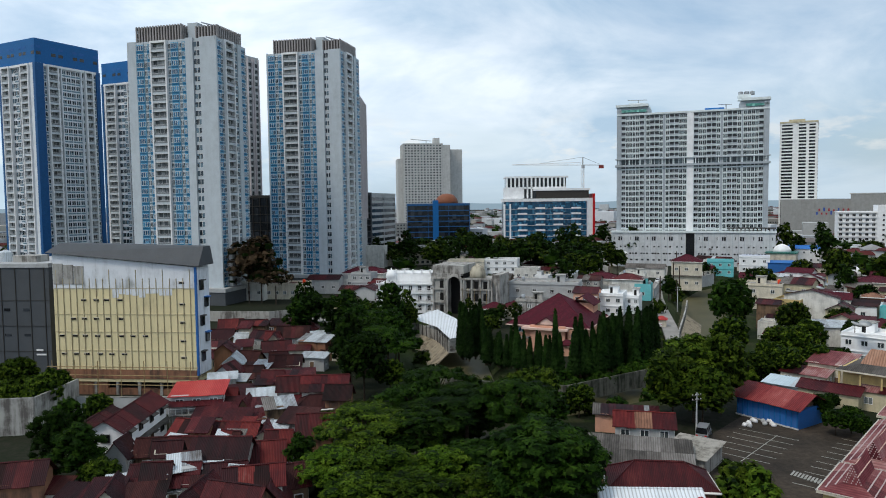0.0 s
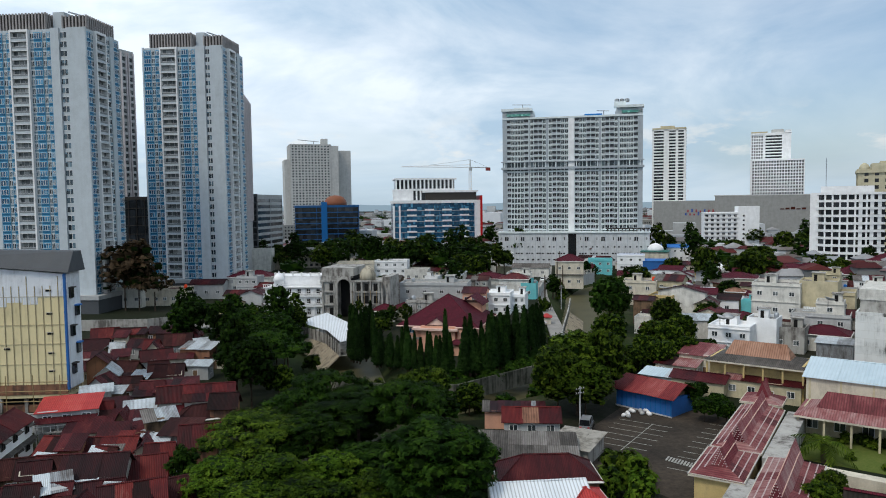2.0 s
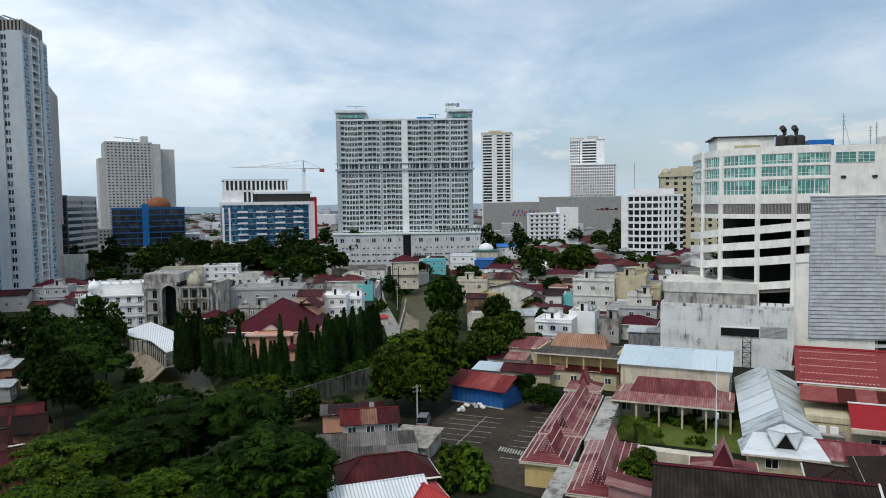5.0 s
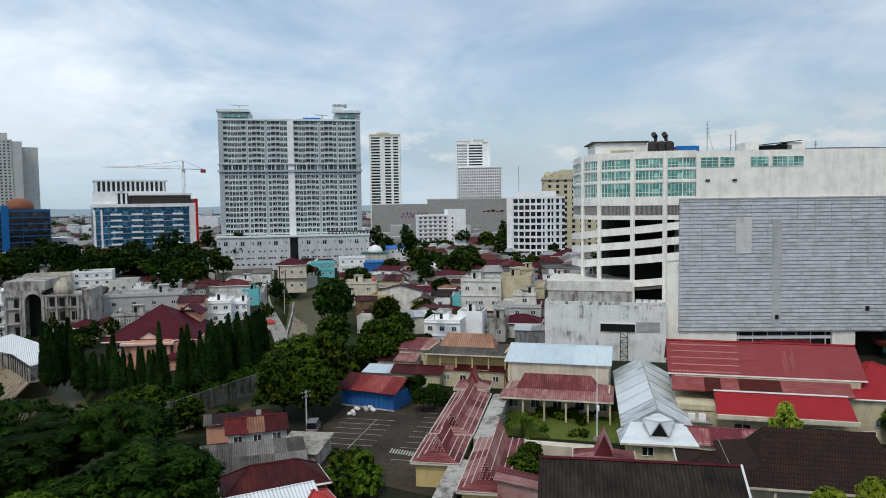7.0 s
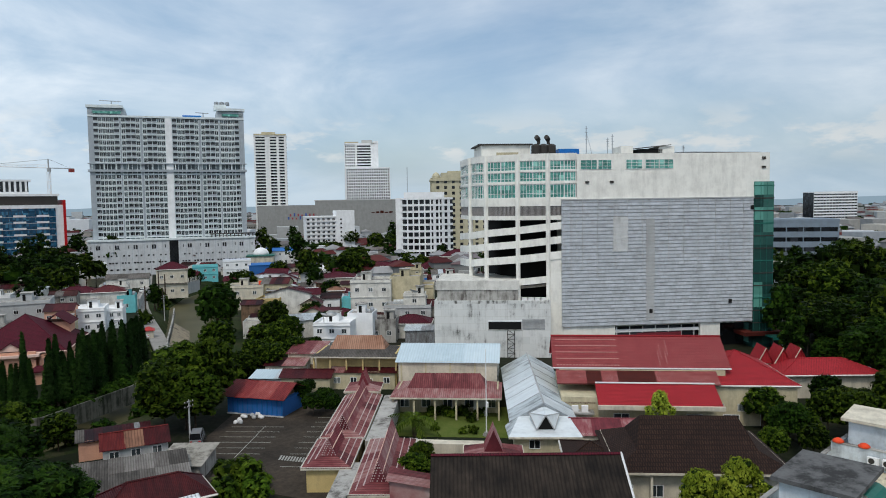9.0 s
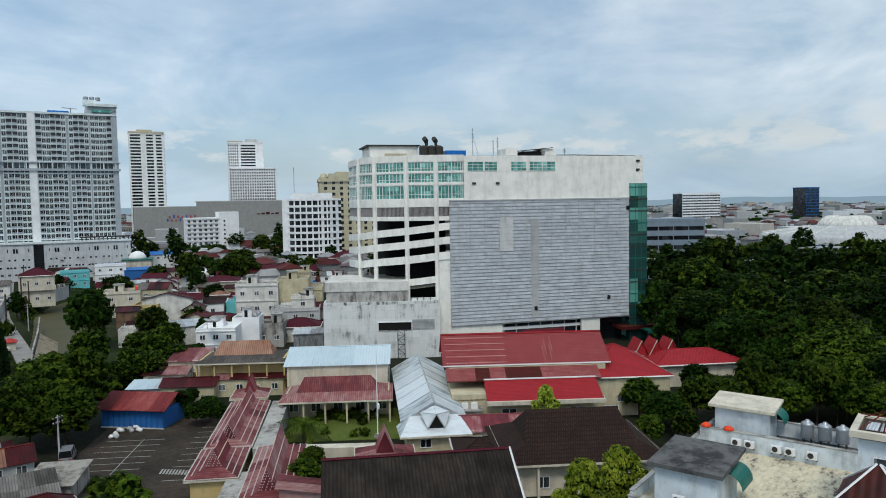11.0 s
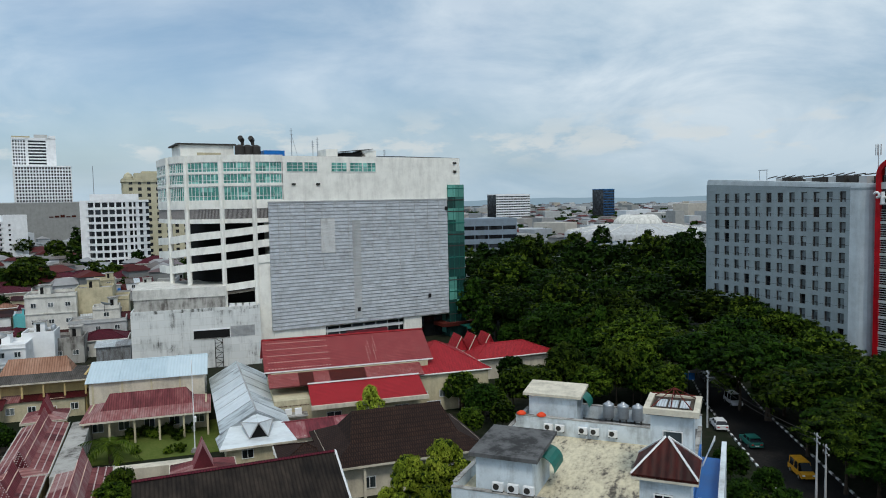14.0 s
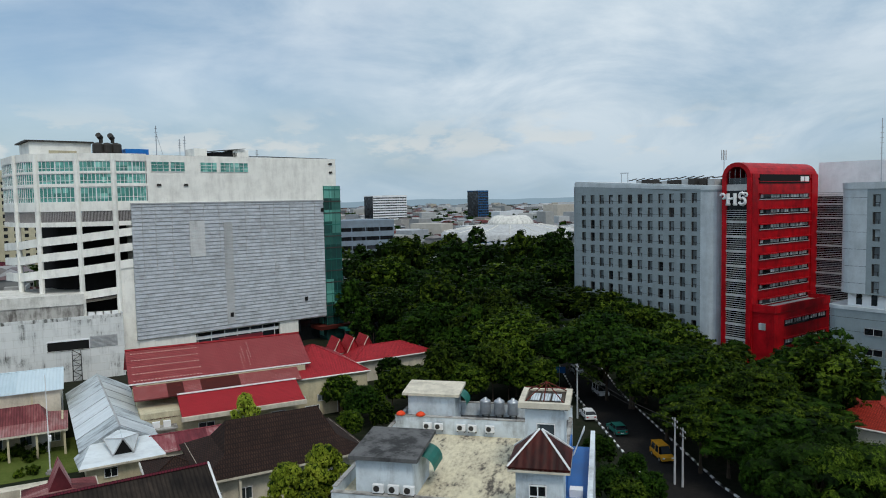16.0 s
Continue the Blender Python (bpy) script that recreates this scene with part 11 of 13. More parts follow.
house(43.4, 203.1, -20, 8.2, 6.0, 6.1, "flat", 0, PALE, CONC, "pale yellow two-storey house with a flat concrete roof", wins=2, floors=2)
house(202.7, 302.2, -43, 9.3, 7.7, 3.1, "hip", 1.7, CLEAN, MAROON, "bright white one-storey house with a dark red roof", wins=3, floors=1)
house(141.0, 266.5, -41, 9.0, 5.7, 3.5, "gable", 1.2, GREYW, RUSTB, "grey one-storey house with a brown rusted roof", wins=2, floors=1, alt=(ZINC, FIBRE))
house(55.8, 295.4, -25, 7.2, 8.1, 6.5, "shed", 0.6, WHITE, ZINC, "white two-storey house with a pale zinc roof", wins=2, floors=2)
house(137.5, 348.6, -36, 6.9, 8.0, 6.1, "flat", 0, WHITE, CONC, "white two-storey house with a flat concrete roof", wins=3, floors=2)
house(58.4, 373.8, -24, 10.0, 6.1, 3.2, "gable", 1.3, PALE, RUST, "pale yellow one-storey house with a rusted red sheet roof", wins=3, floors=1, alt=(ZINC, FIBRE))
house(144.6, 239.1, -39, 7.4, 6.6, 6.3, "gable", 1.2, WHITE, FIBRE, "white two-storey house with a grey sheet roof", wins=2, floors=2)
house(159.7, 222.6, 51, 6.8, 8.2, 6.5, "hip", 1.7, GREYW, MAROON, "grey two-storey house with a dark red roof", wins=2, floors=2)
house(27.4, 301.0, -24, 7.8, 9.0, 3.2, "gable", 1.5, GREYW, MAROON, "grey one-storey house with a dark red roof", wins=2, floors=1)
house(49.0, 315.4, 66, 7.1, 6.0, 3.2, "flat", 0, CLEAN, CONC, "bright white one-storey house with a flat concrete roof", wins=3, floors=1)
house(130.1, 337.8, -33, 8.0, 6.2, 3.4, "gable", 1.5, WHITE, MAROON, "white one-storey house with a dark red roof", wins=2, floors=1)
house(35.2, 294.4, 69, 6.5, 6.0, 3.5, "hip", 1.7, OFFWHITE, MAROON, "cream one-storey house with a dark red roof", wins=3, floors=1)
house(197.6, 230.4, -37, 9.3, 7.5, 6.4, "gable", 1.4, CLEAN, REDSHEET, "bright white two-storey house with a dull red sheet roof", wins=2, floors=2, alt=(ZINC, FIBRE))
house(145.1, 225.5, -41, 8.0, 7.5, 3.2, "hip", 1.7, WHITE, MAROON, "white one-storey house with a dark red roof", wins=2, floors=1)
house(17.0, 268.2, -23, 8.2, 7.5, 3.5, "shed", 0.6, GREYW, ZINC, "grey one-storey house with a pale zinc roof", wins=3, floors=1)
house(210.7, 333.0, -40, 7.1, 7.0, 3.2, "gable", 1.5, OFFWHITE, MAROON, "cream one-storey house with a dark red roof", wins=2, floors=1)
house(191.4, 217.0, -41, 9.7, 6.7, 6.4, "flat", 0, WHITE, CONC, "white two-storey house with a flat concrete roof", wins=2, floors=2)
house(139.4, 356.8, -38, 6.9, 7.7, 3.3, "flat", 0, WHITE, CONC, "white one-storey house with a flat concrete roof", wins=2, floors=1)
house(172.1, 331.1, -44, 6.2, 7.5, 3.1, "hip", 1.7, GREYW, MAROON, "grey one-storey house with a dark red roof", wins=2, floors=1)
house(141.3, 364.2, -41, 9.4, 8.1, 6.2, "gable", 1.2, CONC, RUSTB, "bare concrete two-storey house with a brown rusted roof", wins=2, floors=2, alt=(ZINC, FIBRE))
house(219.8, 271.2, -39, 9.3, 6.8, 3.3, "hip", 1.7, GREYW, MAROON, "grey one-storey house with a dark red roof", wins=3, floors=1)
house(217.0, 302.5, -40, 9.7, 8.6, 6.5, "gable", 1.3, PALE, RUST, "pale yellow two-storey house with a rusted red sheet roof", wins=3, floors=2, alt=(ZINC, FIBRE))
house(198.7, 284.6, -42, 9.6, 6.9, 6.5, "hip", 1.7, PALE, MAROON, "pale yellow two-storey house with a dark red roof", wins=2, floors=2)
house(-12.1, 262.7, 70, 6.4, 6.3, 3.5, "gable", 1.5, WHITE, MAROON, "white one-storey house with a dark red roof", wins=2, floors=1)
house(123.4, 273.3, -35, 7.8, 5.6, 6.2, "gable", 1.5, PALE, MAROON, "pale yellow two-storey house with a dark red roof", wins=3, floors=2)
house(45.3, 281.1, 67, 8.3, 6.8, 3.4, "gable", 1.2, WHITE, RUSTB, "white one-storey house with a brown rusted roof", wins=2, floors=1, alt=(ZINC, FIBRE))
house(75.7, 331.5, 67, 8.8, 6.9, 3.2, "gable", 1.3, GREYW, RUST, "grey one-storey house with a rusted red sheet roof", wins=3, floors=1, alt=(ZINC, FIBRE))
house(-11.5, 296.3, 64, 10.0, 6.0, 6.4, "flat", 0, WHITE, CONC, "white two-storey house with a flat concrete roof", wins=2, floors=2)
house(181.3, 343.2, 47, 8.7, 5.6, 3.3, "gable", 1.2, CONC, FIBRE, "bare concrete one-storey house with a grey sheet roof", wins=3, floors=1)
house(178.8, 303.0, 53, 7.9, 6.6, 6.4, "gable", 1.2, WHITE, RUSTB, "white two-storey house with a brown rusted roof", wins=3, floors=2, alt=(ZINC, FIBRE))
house(159.9, 160.9, -37, 8.7, 6.8, 6.4, "hip", 1.7, GREYW, MAROON, "grey two-storey house with a dark red roof", wins=3, floors=2)
house(5.0, 367.3, -24, 9.6, 7.8, 3.2, "gable", 1.2, CONC, RUSTB, "bare concrete one-storey house with a brown rusted roof", wins=3, floors=1, alt=(ZINC, FIBRE))
house(120.8, 212.1, -33, 9.4, 6.8, 6.3, "gable", 1.5, WHITE, MAROON, "white two-storey house with a dark red roof", wins=3, floors=2)
house(42.3, 265.7, -23, 9.5, 7.7, 3.3, "shed", 0.6, WHITE, ZINC, "white one-storey house with a pale zinc roof", wins=3, floors=1)
house(162.4, 259.9, -44, 8.8, 8.2, 3.3, "gable", 1.4, PALE, REDSHEET, "pale yellow one-storey house with a dull red sheet roof", wins=3, floors=1, alt=(ZINC, FIBRE))
house(154.0, 202.8, 47, 7.3, 7.1, 6.4, "flat", 0, WHITE, CONC, "white two-storey house with a flat concrete roof", wins=2, floors=2)
house(41.5, 375.0, -20, 7.7, 8.4, 6.3, "gable", 1.2, WHITE, RUSTB, "white two-storey house with a brown rusted roof", wins=3, floors=2, alt=(ZINC, FIBRE))
house(229.6, 315.3, 51, 10.0, 8.1, 3.5, "hip", 1.7, WHITE, MAROON, "white one-storey house with a dark red roof", wins=3, floors=1)
house(223.7, 235.3, -42, 6.2, 8.2, 3.1, "gable", 1.2, WHITE, RUSTB, "white one-storey house with a brown rusted roof", wins=3, floors=1, alt=(ZINC, FIBRE))
house(52.0, 377.5, -26, 7.5, 6.6, 3.3, "hip", 1.7, OFFWHITE, MAROON, "cream one-storey house with a dark red roof", wins=2, floors=1)
house(137.2, 254.8, 55, 6.0, 7.2, 3.1, "gable", 1.4, WHITE, REDSHEET, "white one-storey house with a dull red sheet roof", wins=2, floors=1, alt=(ZINC, FIBRE))
house(21.9, 376.4, -20, 6.0, 7.5, 6.2, "gable", 1.3, WHITE, RUST, "white two-storey house with a rusted red sheet roof", wins=2, floors=2, alt=(ZINC, FIBRE))
house(170.6, 283.3, -41, 8.4, 7.2, 3.3, "gable", 1.2, GREYW, RUSTB, "grey one-storey house with a brown rusted roof", wins=3, floors=1, alt=(ZINC, FIBRE))
house(16.8, 398.5, 71, 6.1, 5.7, 6.2, "gable", 1.2, OFFWHITE, FIBRE, "cream two-storey house with a grey sheet roof", wins=3, floors=2)
house(186.2, 259.3, 52, 7.6, 7.2, 3.2, "hip", 1.7, GREYW, MAROON, "grey one-storey house with a dark red roof", wins=2, floors=1)
house(190.9, 313.6, -40, 6.9, 6.4, 3.5, "gable", 1.2, CLEAN, RUSTB, "bright white one-storey house with a brown rusted roof", wins=2, floors=1, alt=(ZINC, FIBRE))
house(204.3, 260.3, -40, 6.7, 6.7, 3.2, "flat", 0, GREYW, CONC, "grey one-storey house with a flat concrete roof", wins=3, floors=1)
house(-16.4, 287.8, 70, 9.7, 6.0, 3.1, "flat", 0, GREYW, CONC, "grey one-storey house with a flat concrete roof", wins=2, floors=1)
house(39.3, 347.5, -24, 6.7, 7.3, 3.4, "gable", 1.5, GREYW, MAROON, "grey one-storey house with a dark red roof", wins=2, floors=1)

# low sheds and lean-tos crowded between the houses
rng = random.Random(64)
n = 0
while n < 30:
    x, y = rng.uniform(88, 165), rng.uniform(165, 300)
    if not 25 < math.degrees(math.atan2(x, y)) < 42 or river_dist(np.array(x), np.array(y)) < 15 or min(seg_dist(x, y, a, b) for a, b in zip(LANE, LANE[1:])) < 7:
        continue
    n += 1
    rf, word = rng.choice(((ZINC, "pale zinc"), (ZINCW, "white sheet"), (RUST, "rusted maroon"), (REDSHEET, "dull red"), (RUSTB, "brown rusted")))
    house(x, y, -38 + rng.choice((0, 90)) + rng.uniform(-5, 5), rng.uniform(4, 7.5), rng.uniform(2.6, 4.0), rng.uniform(3.4, 7.2), "shed", rng.uniform(0.4, 0.9), rng.choice((CLEAN, PALE, OFFWHITE, WOODW, YELLOW)), rf,
          f"small lean-to with a {word} roof between larger houses", (), 2, wins=1, door=False)

# ---- the two mansions ----
ob = thing("mansion", "ornate white three-storey mansion with balconies and a small dome", "mansion", -18.5, 236.5, 0, -12)
q = Mesh(); q.box(0, 19.5, 0, 13, -0.5, 9.6, CLEAN); q.box(2.5, 17.5, 2.5, 13, 9.6, 13.0, CLEAN); part("wall", q, ob)
for z in (3.4, 6.6, 9.6):
    q = Mesh(); q.box(-0.5, 20, -0.7, 0, z - 0.2, z + 0.15, CLEAN); q.box(-0.6, 20.1, -0.8, -0.55, z + 0.9, z + 1.05, CLEAN); part("ledge", q, ob)
    q = Mesh()
    for k in range(34):
        q.box(-0.4 + k * 0.6, -0.25 + k * 0.6, -0.72, -0.6, z + 0.15, z + 0.9, CLEAN)
    part("balustrade", q, ob, kind="stuff")
for f in range(3):
    for k in range(6):
        part("window", window_mesh(1.2, 1.9, GLASSK, FRAMEW, 1, 1), ob, "", pose(1.2 + k * 3.1, -0.04, 0.8 + f * 3.2))
for k in range(7):
    q = Mesh(); q.box(0.1 + k * 3.15, 0.5 + k * 3.15, -0.35, 0, 0, 9.6, CLEAN); part("pilaster", q, ob)
q = Mesh(); q.lathe([(1.6, 9.6), (1.6, 11.4), (1.9, 11.6), (1.7, 12.6), (1.1, 13.5), (0.3, 14.0), (0.05, 14.8)], CLEAN, 18, 4, 2.2); part("dome", q, ob, smooth=True)
q = Mesh()
for k in range(6):
    q.box(2.5 + k * 2.9, 3.0 + k * 2.9, 2.2, 2.6, 13, 14.2, CLEAN)
q.box(2.4, 17.6, 2.2, 2.6, 13.6, 14.0, CLEAN)
part("roof_rail", q, ob)
ob = thing("unfinished_mansion", "grey unfinished mansion with a tall arch and domed roof", "mansion", -0.4, 230.5, 0, -20)
q = Mesh()
# a black block fills the arch to imitate its shade
q.box(0, 5.4, 0, 14, -0.5, 13.4, CONC); q.box(9.6, 19.6, 0, 14, -0.5, 11.6, CONC); q.box(5.4, 9.6, 3.0, 14, -0.5, 13.4, INTERIOR_SHADE); q.box(0, 10.5, 0.5, 14, 13.4, 16.0, CONC)
q.box(5.4, 9.6, 0.2, 3.0, 12.6, 13.4, CONC); q.box(19.6, 22, 2, 14, -0.5, 13, CONC)
part("wall", q, ob)
q = Mesh()
for k in range(10):
    a, b = math.pi * k / 10, math.pi * (k + 1) / 10
    def pt(t, r, y): return (7.5 - r * math.cos(t), y, 10.4 + r * math.sin(t))
    q.hexa([pt(a, 2.9, -0.5), pt(b, 2.9, -0.5), pt(b, 2.9, 0.4), pt(a, 2.9, 0.4), pt(a, 2.1, -0.5), pt(b, 2.1, -0.5), pt(b, 2.1, 0.4), pt(a, 2.1, 0.4)], CONC)
q.box(4.6, 5.4, -0.5, 0.4, 0, 10.4, CONC); q.box(9.6, 10.4, -0.5, 0.4, 0, 10.4, CONC)
part("arch", q, ob)
for z in (4.0, 8.2, 11.6):
    q = Mesh(); q.box(-0.4, 5.2, -0.5, 0, z, z + 0.5, CONC); q.box(9.8, 20, -0.6, 0, z, z + 0.5, CONC); part("ledge", q, ob)
for f in range(3):
    for x in (2.6, 11.6, 14.2, 17.2):
        q = Mesh(); q.box(x, x + 1.3, -0.08, 0.2, 0.9 + f * 3.9, 3.3 + f * 3.9, INTERIOR_SHADE); part("opening", q, ob)
for k in range(8):
    q = Mesh(); x = (0.2, 4.0, 10.6, 13.2, 16.0, 18.8, 19.8, 21.4)[k]
    q.box(x, x + 0.5, -0.55, 0, 0, 12.0, CONC); part("column", q, ob)
q = Mesh(); q.lathe([(2.5, 11.6), (2.6, 13.2), (2.5, 14.2), (1.8, 15.5), (0.8, 16.2), (0.1, 16.5)], grimy("raw_dome", (0.48, 0.44, 0.34), (0.2, 0.18, 0.14)), 20, 14.5, 3.0); part("dome", q, ob, smooth=True)
q = Mesh(); q.lathe([(1.8, -0.5), (1.8, 2.6), (1.5, 3.8), (0.7, 4.6), (0.1, 4.8)], CONC, 16, 17, -14.5); part("garden_dome", q, ob, smooth=True)
q = Mesh()
for k in range(5):
    q.beam((10.5 + k * 2, -1.2, 0), (10.5 + k * 2, -1.2, 9), 0.07, BAMBOO)
part("scaffold", q, ob)
# pale canopy on the river bend
ob = thing("bank_terrace", "river bend terrace with a white sheet canopy over a grey wall", "terrace", 0, 0, 0, 0)
for lo in ([(-7.0, 199.8, 3.9), (0.8, 184, 3.9), (7.0, 189, 4.6), (1.0, 210, 4.6)], [(0.8, 184, 3.9), (3.8, 168.5, 3.7), (9.0, 170, 4.4), (7.0, 189, 4.6)]):
    q = Mesh(); q.slab(*lo, 0.12, ZINCW); part("canopy_sheet", q, ob)
for a, b in (((-7.2, 200), (0.7, 184)), ((0.7, 184), (3.6, 168.5))):
    u = (Vector(b) - Vector(a)).normalized(); n = Vector((-u.y, u.x)) * 0.15
    q = Mesh(); A, B = Vector(a), Vector(b)
    q.hexa([(*(A - n), 0.2), (*(B - n), 0.2), (*(B + n), 0.2), (*(A + n), 0.2), (*(A - n), 3.0), (*(B - n), 3.0), (*(B + n), 3.0), (*(A + n), 3.0)], CONC); part("wall", q, ob)
    for k in range(8):
        c = A.lerp(B, k / 7.5)
        q = Mesh(); q.beam((c.x - 0.2, c.y, -0.5), (c.x - 0.2, c.y, 3.9), 0.12, IRON); part("post", q, ob)
q = Mesh(); q.face([(-7.4, 200.2, 0.35), (0.5, 184, 0.35), (3.4, 168, 0.35), (9.4, 170, 0.35), (7.4, 189, 0.35), (1.0, 211, 0.35)], CONC); part("platform", q, ob)

# ---- pink villa ----
ob = house(31.7, 179.2, -25.2, 18.2, 19.0, 6.2, "hip", 6.7, PINK, MAROON, "salmon pink villa with a large maroon hip roof", wins=4, floors=2, over=1.3, fascia=PINKL, glass=GLASSB, group="villas", name="villa", door=False)
q = Mesh(); q.box(-4.0, 4.6, -11.4, -9.4, -0.3, 6.4, PINK); q.box(5.2, 8.4, -11.0, -9.4, -0.3, 5.6, PINK); q.box(6.0, 7.6, -11.05, -10.9, 0.6, 4.8, GLASS); q.box(-6.0, 5.4, -12.2, -9.4, 5.4, 5.9, PINKL); part("bay", q, ob)
q = Mesh()
q.face([(-2.6, -11.0, 6.6), (2.6, -11.0, 6.6), (0, -11.0, 8.3)], PINKL); q.slab((-3.0, -11.3, 6.4), (0, -11.3, 8.5), (0, -5, 8.5), (-3.0, -7, 6.4), 0.15, MAROON); q.slab((0, -11.3, 8.5), (3.0, -11.3, 6.4), (3.0, -7, 6.4), (0, -5, 8.5), 0.15, MAROON)
part("dormer", q, ob)
q = Mesh(); q.box(4, 9.2, -14.5, -12.2, 2.4, 2.8, PINKL); q.box(4.2, 9.0, -14.2, -12.4, -0.3, 2.4, PINK); part("porch", q, ob)
q = Mesh(); hip_roof(q, 5.6, 2.8, 2.8, 1.0, 0.1, MAROON); part("porch_roof", q, ob, "", pose(6.6, -13.3, 0))
q = Mesh(); q.box(2.5, 8.0, 4, 9, 6.2, 10.2, PINK); gable = Mesh(); gable_roof(gable, 7, 5.6, 10.2, 2.0, 0.5, MAROON); part("rear_wing", q, ob); part("wing_roof", gable, ob, "", pose(5.2, 6.5, 0, 0, 0, 90))

# ---- domes of the mosques ----
for n_, (x, y, z, r) in enumerate(((181, 366, 8.5, 4.2), (176.1, 294.9, 4.0, 3.6), (403.3, 474.1, 8.0, 4.2), (155.8, 404.2, 6.5, 2.0))):
    ob = thing("dome_house", "low building with a white dome", "mosque", x, y, 0, -30, "domed buildings")
    q = Mesh(); q.box(-7, 7, -7, 7, -0.5, z, OFFWHITE); part("wall", q, ob)
    q = Mesh(); q.box(-7.6, 7.6, -7.6, 7.6, z, z + 0.4, GREENP if n_ % 2 == 0 else CONC); part("roof", q, ob)
    q = Mesh(); q.lathe([(r, z + 0.4), (r * 1.05, z + 0.9), (r, z + r * 0.45), (r * 0.75, z + r * 0.8), (r * 0.35, z + r * 1.0), (0.08, z + r * 1.08), (0.05, z + r * 1.4)], CLEAN, 20); part("dome", q, ob, smooth=True)

# small trees among the houses
tree("tall", 224.2, 285.9, 0.44, None, LEAF_A)
tree("round", 99.7, 165.3, 0.62, None, LEAF_A)
tree("tall", 109.2, 185.9, 0.55, None, LEAF_A)
tree("feathery", 100.7, 210.2, 0.57, None, LEAF_A)
tree("feathery", 83.5, 290.3, 0.42, None, LEAF_A)
tree("round", 166.2, 205.3, 0.52, None, LEAF_A)
tree("feathery", 24.1, 209.5, 0.65, None, LEAF_B)
tree("feathery", 174.1, 259.0, 0.45, None, LEAF_A)
tree("feathery", 172.2, 220.4, 0.49, None, LEAF_A)
tree("tall", 128.8, 284.4, 0.64, None, LEAF_A)
tree("round", 18.6, 364.7, 0.58, None, LEAF_B)
tree("feathery", 4.6, 211.9, 0.37, None, LEAF_A)
tree("tall", 10.8, 218.6, 0.50, None, LEAF_B)
tree("tall", 198.9, 239.5, 0.51, None, LEAF_A)
tree("feathery", 188.9, 298.3, 0.56, None, LEAF_A)
tree("round", 126.5, 330.1, 0.62, None, LEAF_A)
tree("round", 160.7, 230.9, 0.44, None, LEAF_B)
tree("round", 16.7, 203.1, 0.55, None, LEAF_A)
tree("tall", -3.6, 296.8, 0.64, None, LEAF_A)
tree("tall", 83.9, 362.1, 0.54, None, LEAF_A)
tree("tall", 85.5, 381.7, 0.55, None, LEAF_A)
tree("round", 170.4, 259.1, 0.54, None, LEAF_A)
tree("tall", 171.2, 175.9, 0.54, None, LEAF_B)
tree("feathery", 174.1, 313.6, 0.42, None, LEAF_A)
tree("feathery", 160.4, 186.5, 0.51, None, LEAF_B)
tree("tall", 25.2, 347.9, 0.62, None, LEAF_A)
tree("tall", 154.3, 152.6, 0.64, None, LEAF_A)
tree("tall", 106.0, 162.8, 0.49, None, LEAF_A)
tree("round", -41.1, 242.0, 0.56, None, LEAF_A)
tree("round", 87.7, 150.1, 0.41, None, LEAF_A)
tree("tall", 159.8, 169.3, 0.55, None, LEAF_B)
tree("tall", 19.6, 384.2, 0.52, None, LEAF_A)
tree("round", 80.7, 293.1, 0.53, None, LEAF_A)
tree("tall", 17.1, 368.1, 0.61, None, LEAF_B)
tree("tall", 11.5, 388.4, 0.39, None, LEAF_A)
tree("tall", 3.8, 304.4, 0.60, None, LEAF_A)
tree("round", 25.5, 321.4, 0.36, None, LEAF_B)
tree("tall", 19.5, 203.8, 0.42, None, LEAF_A)
tree("round", 108.7, 188.8, 0.56, None, LEAF_B)
tree("tall", 157.5, 192.1, 0.45, None, LEAF_A)
tree("feathery", 128.8, 322.9, 0.56, None, LEAF_A)
tree("round", 5.3, 357.3, 0.41, None, LEAF_A)
tree("round", -46.1, 240.8, 0.54, None, LEAF_A)
tree("tall", 214.9, 284.7, 0.53, None, LEAF_B)
tree("feathery", 7.9, 290.2, 0.36, None, LEAF_B)
tree("round", 77.8, 310.4, 0.41, None, LEAF_A)

# ---- trees ----
tree("umbrella", 4.6, 102.0, 1.18, 0.92)
tree("umbrella", 13.5, 107.5, 0.7, 0.75)
tree("umbrella", -3.5, 106.5, 0.7, 0.8)
tree("umbrella", -9.6, 95.0, 0.92, 0.66, LEAF_B)
tree("feathery", -12.5, 84.5, 1.35, 0.66, LEAF_C)
tree("feathery", -6.0, 82.5, 1.5, 0.72, LEAF_C)
tree("feathery", 0.5, 84.0, 1.35, 0.64, LEAF_C)
tree("feathery", -9.0, 77.5, 1.3, 0.6, LEAF_C)
tree("round", 12.2, 77.6, 1.42, 1.12, LEAF_A)
tree("tall", -17.0, 88.5, 0.55, 0.5)
tree("round", 17.5, 118.5, 0.75, 0.7)
tree("round", 24.0, 116.5, 0.6, 0.5)
tree("round", 43.6, 119.5, 1.2, 1.15, LEAF_B)
tree("round", 48.2, 117.4, 0.85, 1.0, LEAF_B)
tree("round", 39.0, 114.5, 0.95, 0.95, LEAF_B)
tree("round", 42.0, 113.2, 1.2, 0.72, LEAF_B)
tree("round", 43.0, 112.0, 0.85, 0.7, LEAF_C)
tree("round", 77.8, 184.0, 1.2, 1.25, LEAF_A)
tree("round", 202.0, 304.0, 1.4, 1.3, LEAF_B)
tree("round", 185.0, 323.0, 0.9, 1.0, LEAF_R)
tree("tall", -25.0, 206.0, 0.95)
